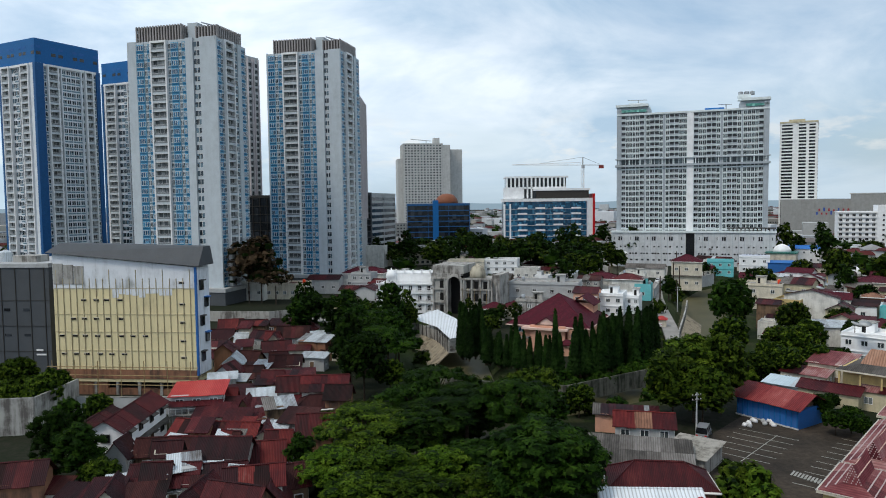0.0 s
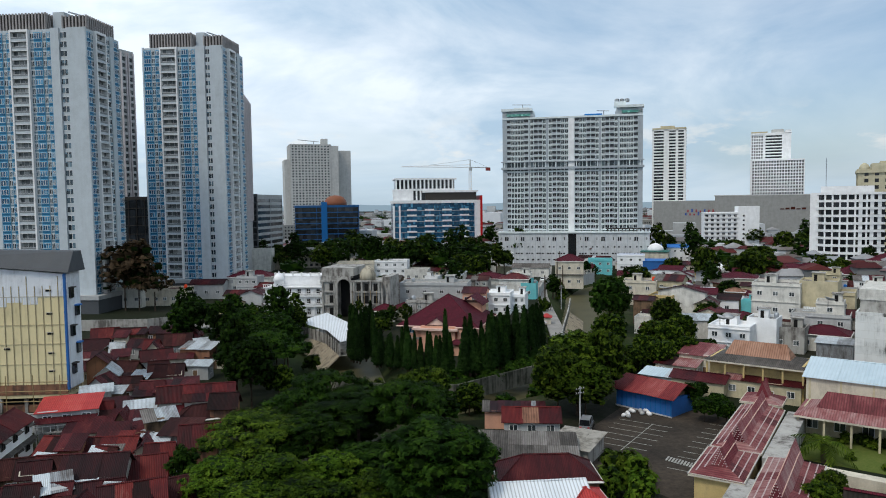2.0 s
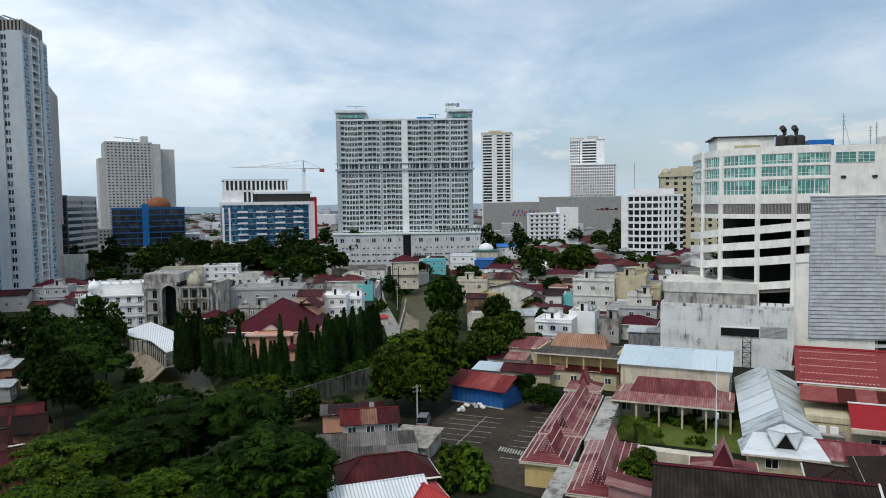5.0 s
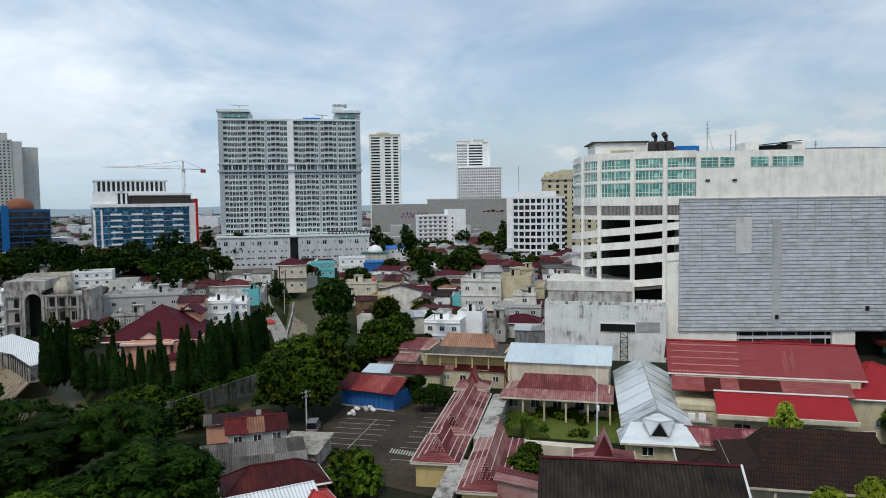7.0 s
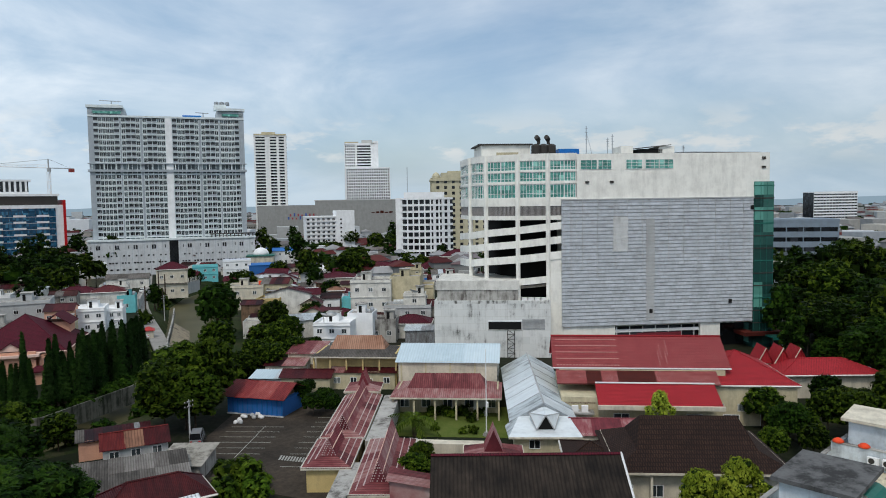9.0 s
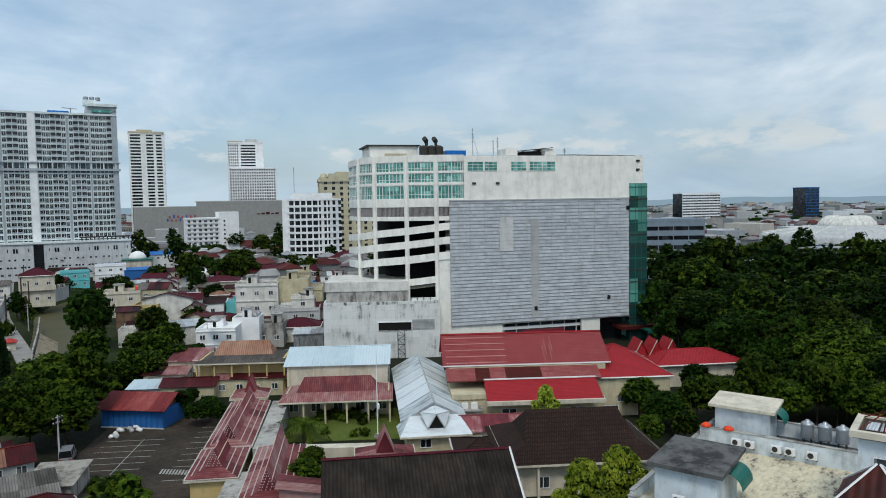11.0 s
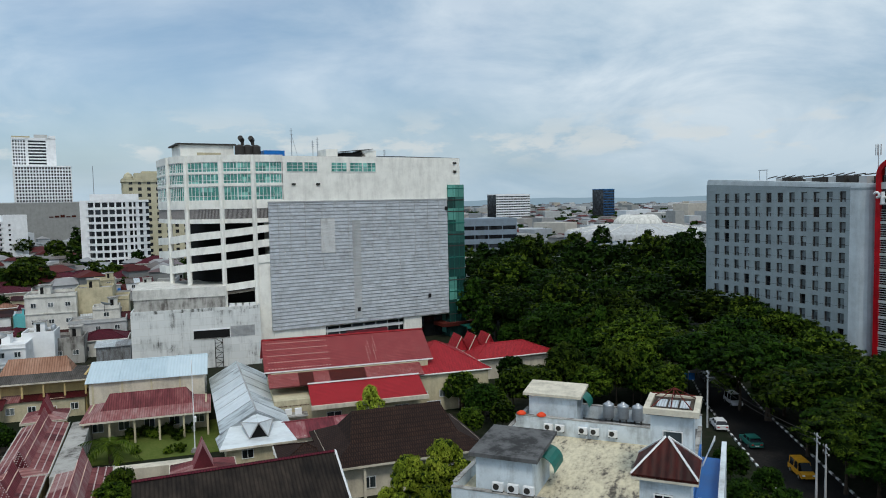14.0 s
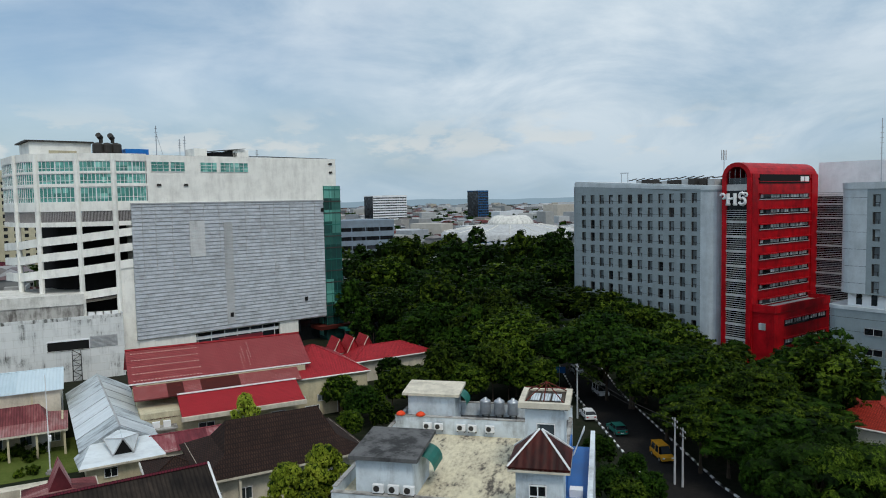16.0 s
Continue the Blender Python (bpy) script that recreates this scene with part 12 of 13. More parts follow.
tree("rain", -32.4, 196.5, 0.8, 0.9, LEAF_A)
tree("tall", -39.1, 214.0, 0.8)
tree("rain", -14.4, 147.5, 0.95, 1.05, LEAF_A)
tree("rain", -10.4, 158.0, 0.85, 1.0, LEAF_A)
tree("rain", -19.5, 173.0, 0.85, 1.05, LEAF_A)
tree("round", -13.0, 129.0, 0.95, 0.95, LEAF_A)
tree("umbrella", 11.0, 98.0, 0.75, 0.8, LEAF_A)
tree("umbrella", 0.5, 112.5, 0.85, 0.85, LEAF_A)
tree("rain", -2.5, 95.5, 0.75, 0.7, LEAF_A)
tree("round", 4.5, 89.0, 0.9, 0.6, LEAF_A)
tree("tall", 18.5, 108.0, 0.6, 0.55)
tree("round", 9.5, 116.0, 0.8, 0.6, LEAF_A)
tree("feathery", 6.0, 79.5, 1.2, 0.55, LEAF_C)
tree("feathery", -2.5, 77.0, 1.4, 0.6, LEAF_C)
for k in range(46):
    rng = random.Random(k)
    tree("bush", rng.uniform(-13, 20), rng.uniform(80, 128), rng.uniform(1.2, 2.2), rng.uniform(0.8, 1.4), LEAF_A, z=-0.6, group="river bank bushes")
tree("bush", 37.1, 85.8, 1.6, 1.7)
tree("bush", 38.3, 83.9, 1.8, 1.9, LEAF_C)
tree("bush", 33.9, 80.7, 1.5, 1.5)
tree("bush", 37.4, 78.9, 1.5, 1.4, LEAF_C)
tree("tall", -34.2, 191.8, 0.9, None, None)
tree("tall", -23.1, 171.4, 0.9, None, None)
tree("round", -17.5, 185.0, 0.9, None, None)
tree("tall", -11.8, 189.7, 0.9, None, None)
tree("tall", -16.3, 136.3, 0.9, None, None)
tree("umbrella", -11.2, 141.6, 0.9, None, None)
tree("tall", -8.0, 158.1, 0.8, None, None)
tree("tall", -36.3, 186.8, 0.7, None, None)
tree("tall", -18.7, 162.8, 0.8, None, None)
tree("tall", -14.8, 162.5, 0.8, None, None)
tree("round", -8.3, 130.4, 0.6, None, None)
tree("feathery", -8.5, 222.8, 0.8, 0.9, LEAF_C)
tree("tall", -68.5, 263.5, 2.0, 1.55, LEAF_R)
tree("tall", -63.5, 262.0, 1.8, 1.45, LEAF_R)
tree("umbrella", -57.5, 258.5, 0.8, 1.25, LEAF_R)
tree("round", -74.0, 125.2, 0.8, None, None)
tree("round", -65.9, 118.7, 0.7, None, None)
tree("round", -71.1, 117.1, 0.7, None, None)
tree("round", -66.8, 124.7, 0.6, None, None)
tree("tall", -50.0, 92.0, 0.65, None, None)
tree("tall", -45.0, 88.5, 0.7, None, None)
tree("round", -53.8, 112.8, 0.5, None, None)
tree("tall", -51.9, 99.4, 0.55, None, None)
tree("round", -41.1, 86.3, 0.5, None, None)
tree("round", -49.6, 86.7, 0.5, None, None)
tree("bush", -26.5, 104.1, 1.2, None, None)
tree("bush", -51.5, 85.9, 1.5, 1.5, LEAF_C)
tree("round", 65.3, 155.0, 0.8, 0.8400000000000001, None)
tree("round", 77.4, 149.5, 0.7, None, None)
tree("round", 85.4, 158.8, 0.7, None, None)
tree("round", 69.5, 138.2, 0.6, None, None)
tree("round", 77.7, 141.8, 0.6, None, None)
tree("round", 69.5, 145.2, 0.6, None, None)
tree("round", 63.1, 137.5, 0.6, None, None)
tree("bush", 66.0, 140.8, 1.7, 1.5, None)
tree("bush", 72.2, 147.9, 1.7, 1.5, None)
tree("bush", 60.9, 137.1, 1.7, 1.5, None)
tree("bush", 63.7, 151.4, 1.7, 1.5, None)
tree("bush", 57.9, 144.1, 1.7, 1.5, None)
tree("bush", 53.7, 140.0, 1.7, 1.5, None)
tree("bush", 98.0, 288.3, 1.5, 2.0, None)
tree("bush", 90.4, 259.3, 1.5, 2.0, None)
tree("bush", 72.4, 225.4, 1.5, 2.0, None)
tree("bush", 115.7, 336.1, 1.5, 2.0, None)
tree("tall", 85.8, 253.9, 0.45, None, None)
tree("round", -70.4, 529.2, 1.04, None, None)
tree("round", -55.1, 483.4, 1.14, None, None)
tree("umbrella", -44.9, 427.2, 1.17, None, None)
tree("tall", -35.7, 431.3, 1.28, None, None)
tree("umbrella", -28.4, 427.3, 1.01, None, None)
tree("round", -27.5, 451.5, 1.09, None, None)
tree("tall", -16.2, 435.0, 1.26, None, None)
tree("umbrella", -11.1, 413.3, 0.97, None, None)
tree("round", -6.9, 473.3, 1.03, None, None)
tree("round", 5.0, 409.0, 1.04, None, None)
tree("umbrella", 8.5, 416.5, 1.22, None, None)
tree("umbrella", 19.0, 425.4, 1.22, None, None)
tree("tall", 23.3, 408.3, 0.96, None, None)
tree("tall", 30.0, 395.3, 1.0, None, None)
tree("tall", 79.6, 441.1, 1.16, None, None)
tree("tall", 88.2, 448.6, 1.31, None, None)
tree("tall", 87.6, 424.4, 1.24, None, None)
tree("tall", 90.2, 406.1, 1.04, None, None)
tree("tall", 118.8, 495.7, 1.3, None, None)
tree("tall", 109.4, 429.7, 1.07, None, None)
tree("tall", 126.7, 482.7, 1.15, None, None)
tree("tall", 113.7, 403.6, 1.3, None, None)
tree("tall", 154.0, 517.4, 1.31, None, None)
tree("round", 39.3, 477.8, 0.82, None, None)
tree("round", 41.5, 451.2, 1.0, None, None)
tree("round", 45.4, 400.8, 0.84, None, None)
tree("tall", 54.8, 449.5, 1.08, None, None)
tree("round", 66.5, 475.0, 0.82, None, None)
tree("tall", 66.6, 436.6, 1.0, None, None)
tree("round", 77.4, 461.7, 0.81, None, None)
tree("round", 668.6, 1633.9, 1.05, None, None)
tree("round", 1043.0, 2442.4, 1.23, None, None)
tree("round", 1339.9, 3492.3, 1.19, None, None)
tree("round", 792.4, 1224.9, 1.05, None, None)
tree("round", 562.7, 840.6, 1.22, None, None)
tree("round", 471.2, 686.2, 0.96, None, None)
tree("round", 474.4, 759.8, 0.9, None, None)
tree("round", 841.3, 1063.1, 1.01, None, None)
tree("tall", 709.1, 867.5, 0.91, None, None)
tree("tall", 616.1, 729.8, 1.12, None, None)
tree("round", 650.1, 848.9, 1.26, None, None)
tree("tall", 1069.1, 1226.4, 1.24, None, None)
tree("round", 506.6, 701.3, 1.09, None, None)
tree("round", 411.6, 546.7, 0.94, None, None)
tree("tall", 289.4, 526.4, 1.24, None, None)
tree("round", 219.9, 427.4, 1.08, None, None)
tree("round", 217.4, 322.6, 1.05, None, LEAF_B)
tree("round", 192.4, 295.5, 0.9, None, None)
tree("round", 312.1, 421.7, 1.1, None, None)
tree("round", 251.8, 351.9, 1.0, None, None)
tree("round", 236.6, 301.9, 0.9, None, LEAF_B)
tree("round", 207.9, 256.8, 0.9, None, None)
tree("tall", 253.2, 283.9, 0.7, None, None)
tree("round", 207.6, 333.2, 0.8, None, None)
tree("round", 170.9, 294.7, 0.7, None, None)
tree("round", 233.3, 230.7, 0.6, None, None)
tree("round", 227.6, 216.5, 0.6, None, None)
tree("tall", 247.0, 238.6, 0.5, None, None)
tree("round", 62.2, 111.9, 0.37, None, LEAF_A)
tree("round", 60.8, 105.3, 0.41, None, LEAF_A)
tree("round", 63.8, 106.3, 0.41, None, LEAF_A)
tree("round", 62.8, 102.2, 0.34, None, LEAF_A)
tree("round", 66.8, 117.3, 0.31, None, LEAF_A)
tree("bush", 75.5, 91.7, 0.8, None, None)
tree("bush", 77.5, 91.3, 0.7, None, None)
tree("bush", 77.3, 88.9, 0.8, None, None)
tree("bush", 79.6, 88.1, 0.8, None, None)
tree("bush", 78.2, 84.6, 0.7, None, None)
tree("bush", 81.2, 85.7, 0.7, None, None)
tree("bush", 71.1, 85.2, 0.5, None, None)
tree("bush", 73.0, 80.9, 0.5, None, None)
tree("bush", 74.5, 80.0, 0.6, None, None)
tree("round", 53.5, 68.5, 0.5, None, None)
tree("round", 56.4, 70.5, 0.4, None, None)
tree("bush", 53.1, 67.3, 1.3, None, None)
palm(67.0, 85.3, 2.6, 1.9)
palm(31.9, 80.5, 2.6, 1.0)
palm(76.5, 153.5, 3.2, 1.4)
palm(78.6, 148.8, 3.2, 1.4)
palm(85.6, 157.7, 3.2, 1.4)
palm(72.3, 140.9, 3.2, 1.4)
palm(80.6, 144.4, 3.2, 1.4)
tree("bush", 79.5, 65.1, 1.0, None, None)
tree("bush", 89.4, 72.9, 0.9, None, None)
palm(88.2, 71.0, 1.6, 0.8)
tree("feathery", 91.7, 57.9, 0.62, 0.75, LEAF_Y)
tree("feathery", 64.7, 36.1, 0.95, 0.85, LEAF_F)
tree("feathery", 70.4, 34.9, 0.95, 0.9, LEAF_F)
tree("feathery", 62.7, 32.4, 0.8, 0.7, LEAF_F)
tree("feathery", 60.2, 34.9, 0.5, 0.5, LEAF_F)
tree("feathery", 65.5, 33.5, 0.6, 0.6, LEAF_F)
tree("feathery", 112.6, 55.7, 0.55, None, None)
tree("tall", 111.7, 53.2, 0.44, None, None)
tree("round", 106.9, 46.9, 0.52, None, None)
tree("round", 105.2, 43.3, 0.55, None, None)
tree("round", 110.3, 41.5, 0.59, None, None)
tree("round", 112.5, 37.6, 0.85, None, None)
tree("round", 118.5, 34.9, 0.8, None, None)
tree("round", 117.2, 30.1, 0.8, None, None)
tree("round", 121.4, 26.7, 0.8, None, None)
tree("round", 100.3, 39.5, 0.44, None, None)
tree("round", 94.9, 42.5, 0.41, None, None)
tree("round", 120.6, 42.8, 0.52, None, None)
tree("round", 120.1, 19.0, 0.8, None, None)
tree("round", 125.7, 23.3, 0.8, None, None)
tree("round", 159.1, 59.9, 0.6, None, None)
tree("round", 151.3, 52.5, 0.6, None, None)
tree("tall", 258.7, 106.4, 1.2, None, LEAF_A)
tree("tall", 272.9, 99.8, 1.3, None, LEAF_A)
tree("round", 259.8, 83.5, 1.3, None, LEAF_A)
tree("tall", 288.6, 80.2, 1.3, None, LEAF_A)
tree("round", 286.7, 65.1, 1.3, None, LEAF_A)
tree("round", 338.4, 62.8, 1.2, None, LEAF_B)
tree("round", 338.2, 49.1, 1.2, None, LEAF_A)
tree("round", 319.5, 36.3, 1.2, None, LEAF_A)
tree("tall", 199.4, 84.1, 1.0, None, LEAF_A)
tree("tall", 200.3, 75.3, 1.1, None, LEAF_A)
tree("tall", 187.4, 62.0, 1.1, None, LEAF_A)
tree("tall", 195.2, 54.4, 1.1, None, LEAF_A)
tree("round", 185.1, 43.7, 1.1, None, LEAF_A)
tree("rain", 174.9, 34.0, 1.1, None, LEAF_B)
tree("rain", 176.1, 25.7, 1.15, None, LEAF_B)
tree("rain", 177.2, 17.4, 1.15, None, LEAF_B)
tree("rain", 151.7, 7.9, 1.15, None, LEAF_B)
tree("rain", 156.7, 1.1, 1.1, None, LEAF_B)
tree("rain", 139.8, 25.0, 1.0, None, LEAF_A)
tree("rain", 129.6, 16.9, 0.9, None, LEAF_A)
tree("tall", 155.7, 48.9, 0.9, None, LEAF_A)
tree("tall", 160.6, 59.1, 0.8, None, LEAF_A)
tree("tall", 151.3, 39.7, 0.8, None, LEAF_A)
tree("rain", 122.2, 2.7, 1.1, None, LEAF_B)
tree("rain", 128.4, -3.8, 1.1, None, LEAF_B)
tree("rain", 120.1, -9.6, 1.0, None, LEAF_B)
tree("rain", 107.5, -2.4, 1.0, None, LEAF_B)
tree("rain", 105.5, -8.5, 1.0, None, LEAF_B)
tree("rain", 110.0, -14.2, 1.0, None, LEAF_B)
tree("round", 122.9, -20.1, 0.9, None, LEAF_A)
tree("rain", 95.3, -6.3, 0.8, None, LEAF_B)
tree("rain", 94.2, -12.3, 0.8, None, LEAF_A)
tree("round", 104.3, -19.9, 0.7, None, LEAF_A)
tree("round", 115.0, -26.5, 0.6, None, LEAF_A)
tree("rain", 90.2, -14.9, 0.7, None, LEAF_A)
tree("round", 93.3, -19.7, 0.6, None, LEAF_B)
tree("round", 79.9, -15.9, 0.7, None, LEAF_B)
tree("round", 84.4, -21.2, 0.7, None, LEAF_B)
tree("round", 78.4, -21.8, 0.6, None, LEAF_B)
tree("round", 79.0, -18.4, 0.6, None, LEAF_A)
tree("round", 134.7, -34.4, 0.5, None, LEAF_A)
tree("feathery", 155.1, -11.3, 0.6, None, LEAF_R)
tree("round", 139.6, -24.7, 0.6, None, LEAF_A)
tree("round", 81.9, 4.3, 0.5, None, LEAF_A)
tree("round", 79.0, 2.3, 0.5, None, LEAF_B)
tree("round", 91.8, 6.3, 0.45, None, LEAF_A)
tree("round", 88.7, 2.0, 0.4, None, LEAF_A)
tree("round", 80.5, -0.1, 0.4, None, LEAF_A)
tree("round", 122.7, 46.5, 0.6, None, LEAF_A)
tree("round", 103.1, 44.0, 0.65, None, LEAF_A)
tree("round", 109.0, 50.6, 0.6, None, LEAF_B)
tree("round", 125.8, 31.0, 0.7, None, LEAF_A)
tree("round", 122.7, 24.1, 0.7, None, LEAF_A)
tree("round", 120.3, 35.9, 0.7, None, LEAF_A)
tree("feathery", 110.0, 55.3, 0.5, None, LEAF_B)
tree("tall", 321.2, 130.6, 1.26, None, None)
tree("tall", 336.7, 134.4, 1.13, None, None)
tree("rain", 438.8, 120.2, 1.28, None, None)
tree("tall", 429.5, 172.0, 1.02, None, None)
tree("round", 387.8, 151.5, 1.23, None, None)
tree("rain", 297.8, 106.8, 1.47, None, None)
tree("rain", 367.3, 128.9, 1.22, None, None)
tree("rain", 415.6, 145.0, 1.11, None, None)
tree("tall", 329.8, 38.7, 1.34, None, None)
tree("round", 447.8, 150.7, 1.02, None, None)
tree("round", 386.3, 107.5, 1.26, None, None)
tree("round", 363.0, 154.5, 1.05, None, None)
tree("round", 367.5, 139.9, 1.11, None, None)
tree("tall", 308.6, 71.1, 1.15, None, None)
tree("round", 325.9, 58.4, 1.34, None, None)
tree("rain", 370.2, 48.1, 1.4, None, None)
tree("round", 298.7, 81.2, 1.29, None, None)
tree("rain", 317.3, 140.5, 1.29, None, None)
tree("tall", 303.6, 128.2, 1.01, None, None)
tree("tall", 328.7, 135.1, 1.35, None, None)
tree("round", 344.9, 101.7, 1.44, None, None)
tree("round", 408.1, 112.8, 1.15, None, None)
tree("tall", 434.0, 54.0, 1.03, None, None)
tree("tall", 302.7, 54.7, 1.1, None, None)
tree("round", 418.0, 84.0, 1.14, None, None)
tree("rain", 344.9, 101.7, 1.04, None, None)
tree("round", 303.2, 40.2, 1.06, None, None)
tree("rain", 321.8, 94.6, 1.23, None, None)
tree("tall", 333.4, 44.4, 1.44, None, None)
tree("round", 403.7, 140.2, 1.04, None, None)
tree("round", 321.7, 100.2, 1.35, None, None)
tree("round", 303.3, 138.3, 1.36, None, None)
tree("tall", 349.0, 83.8, 1.48, None, None)
tree("tall", 328.8, 131.5, 1.24, None, None)
tree("round", 15.5, 190.2, 0.6, None, None)

tree("rain", 96.8, -17.2, 1.0, 0.9, LEAF_B)
tree("rain", 100.3, -13.0, 0.95, 1.0, LEAF_B)
tree("rain", 115.7, -22.0, 0.75, 0.85, LEAF_A)
tree("rain", 86.4, -15.4, 0.8, 0.85, LEAF_A)
tree("round", 86.5, -19.5, 0.75, 0.85, LEAF_A)
tree("umbrella", 74.9, -15.9, 0.75, 0.9, LEAF_A)
tree("umbrella", 74.4, -19.7, 0.7, 0.9, LEAF_B)
tree("round", 83.2, -12.0, 0.5, 0.6, LEAF_A)
tree("tall", 130.3, -14.1, 0.8, 0.75, LEAF_A)
tree("round", 180.3, 268.6, 1.5, None, LEAF_B)
tree("round", 170.4, 261.8, 1.3, None, LEAF_B)
tree("round", 154.6, 268.4, 1.3, None, LEAF_B)
tree("round", 176.7, 282.5, 1.1, None, None)
tree("tall", 208.1, 269.2, 1.0, None, LEAF_B)
tree("round", 231.4, 259.5, 0.75, None, None)
tree("round", 155.6, 297.9, 1.1, None, None)
tree("round", 246.3, 393.9, 1.3, None, None)
tree("tall", 141.8, 242.0, 0.8, None, None)
tree("round", 132.0, 245.8, 0.8, None, LEAF_B)
tree("round", 127.1, 270.3, 0.9, None, LEAF_B)
tree("tall", 114.1, 252.8, 0.8, None, None)
tree("round", 88.6, 172.8, 0.9, None, None)
tree("round", 77.8, 157.6, 0.8, None, None)
tree("tall", 84.9, 254.5, 0.7, None, None)
tree("round", 66.9, 301.5, 1.1, None, None)
tree("round", 62.8, 318.6, 1.2, None, None)
tree("tall", 49.8, 269.9, 1.2, None, None)

tree("round", -22.2, 404.3, 1.09, None, LEAF_B)
tree("round", -19.6, 446.5, 1.15, None, LEAF_A)
tree("tall", -13.8, 409.4, 1.34, None, LEAF_A)
tree("round", -11.2, 470.9, 1.24, None, LEAF_B)
tree("umbrella", -4.5, 467.6, 1.04, None, LEAF_A)
tree("round", 0.4, 373.7, 1.23, None, LEAF_B)
tree("tall", 5.5, 456.8, 1.22, None, LEAF_B)
tree("round", 9.6, 369.6, 1.05, None, LEAF_A)
tree("tall", 17.5, 429.0, 1.29, None, LEAF_B)
tree("round", 24.4, 478.5, 1.32, None, LEAF_B)
tree("round", 27.5, 440.6, 1.12, None, LEAF_B)
tree("round", 26.1, 362.4, 1.19, None, LEAF_A)
tree("round", 40.2, 464.2, 0.99, None, LEAF_A)
tree("round", 37.6, 386.0, 1.33, None, LEAF_B)
tree("round", 47.4, 436.6, 1.21, None, LEAF_A)
tree("umbrella", 45.0, 374.1, 1.25, None, LEAF_B)
tree("tall", 49.7, 380.5, 1.23, None, LEAF_A)
tree("round", 64.5, 446.1, 1.31, None, LEAF_B)
tree("umbrella", 57.9, 368.3, 1.15, None, LEAF_B)
tree("round", 68.7, 399.8, 0.99, None, LEAF_B)
tree("round", 78.7, 421.5, 1.11, None, LEAF_B)
tree("round", 71.4, 362.2, 1.08, None, LEAF_B)
tree("rain", 86.2, 412.4, 1.13, None, LEAF_B)
tree("tall", 78.3, 355.0, 1.06, None, LEAF_A)
tree("round", 89.2, 385.4, 1.27, None, LEAF_B)
tree("tall", 85.4, 343.9, 1.27, None, LEAF_B)
tree("round", 90.9, 349.4, 1.04, None, LEAF_B)
tree("umbrella", -22.4, 177.1, 0.70, None, None)
tree("tall", -17.7, 188.2, 0.75, None, None)
tree("round", -11.6, 177.5, 0.75, None, None)
tree("umbrella", -16.7, 157.6, 0.65, None, None)
tree("round", -7.6, 194.3, 0.70, None, None)
tree("umbrella", -8.5, 154.9, 0.60, None, None)
tree("tall", 239.0, 323.4, 1.20, None, None)
tree("tall", 243.5, 301.2, 1.00, None, None)
tree("tall", 242.9, 283.2, 0.90, None, None)
tree("round", 271.8, 384.3, 1.30, None, None)
tree("tall", 266.1, 291.1, 0.90, None, None)
tree("round", 142.9, 232.1, 0.80, None, LEAF_A)
tree("round", 137.9, 199.1, 0.70, None, None)
tree("round", 168.9, 222.0, 0.70, None, None)
tree("tall", 191.8, 344.8, 1.20, None, None)
tree("tall", 195.6, 392.4, 1.30, None, LEAF_B)
tree("round", 311.9, 475.7, 1.60, None, LEAF_B)
tree("tall", 343.3, 458.3, 1.50, None, None)
tree("tall", 370.2, 443.3, 1.40, None, LEAF_A)

# cypress hedges round the villa's garden
rng = random.Random(12)
for k in range(36):
    u = k / 35
    tree("cypress", 28.6 + 19.8 * u + rng.uniform(-0.5, 0.5), 141.5 + 10.5 * u + rng.uniform(-0.6, 3.6), rng.uniform(1.25, 1.65), rng.uniform(1.0, 1.5))
for k in range(20):
    tree("cypress", rng.uniform(5.0, 11.5), rng.uniform(158, 170), rng.uniform(1.2, 1.6), rng.uniform(1.1, 1.5))
for k in range(18):
    u = k / 17
    tree("cypress", 11.0 + 14.5 * u + rng.uniform(-0.6, 0.6), 156.5 - 11.5 * u + rng.uniform(-1.2, 1.2), rng.uniform(1.0, 1.4), rng.uniform(0.75, 1.1))
tree("cypress", 25.4, 147.6, 1.2, 1.5)
tree("cypress", 17.6, 152.0, 1.2, 1.35)
# undergrowth on the river banks, and shrubs at the foot of the garden wall
rng = random.Random(41)
for line, step in ((RIVER[0][:9], 5.0), (RIVER[1][:4], 7.0)):
    for a, b in zip(line, line[1:]):
        a, b = Vector((*a, 0)), Vector((*b, 0))
        n = Vector((a.y - b.y, b.x - a.x, 0)).normalized()
        for k in range(int((b - a).length / step)):
            for sgn in (-1, 1):
                p = a.lerp(b, (k + rng.random()) * step / (b - a).length) + n * sgn * rng.uniform(8.5, 11.5)
                if rng.random() < 0.8 and p.y < 262 and min(seg_dist(p.x, p.y, c, e) for c, e in zip(LANE, LANE[1:])) > 4.2:
                    tree("bush", p.x, p.y, rng.uniform(1.0, 1.9), rng.uniform(0.9, 1.6), rng.choice((LEAF_A, LEAF_B)), z=rng.choice((-1.6, -0.4)), group="river bank bushes")
for k in range(0, 20, 3):
    tree("bush", 11.7 + 1.8 * k + rng.uniform(-0.6, 0.6), 127.3 + k * 0.98 + rng.uniform(-0.6, 0.6), rng.uniform(1.3, 1.9), rng.uniform(1.1, 1.7), LEAF_A if k % 3 == 0 else LEAF_B, z=-0.8, group="river bank bushes")
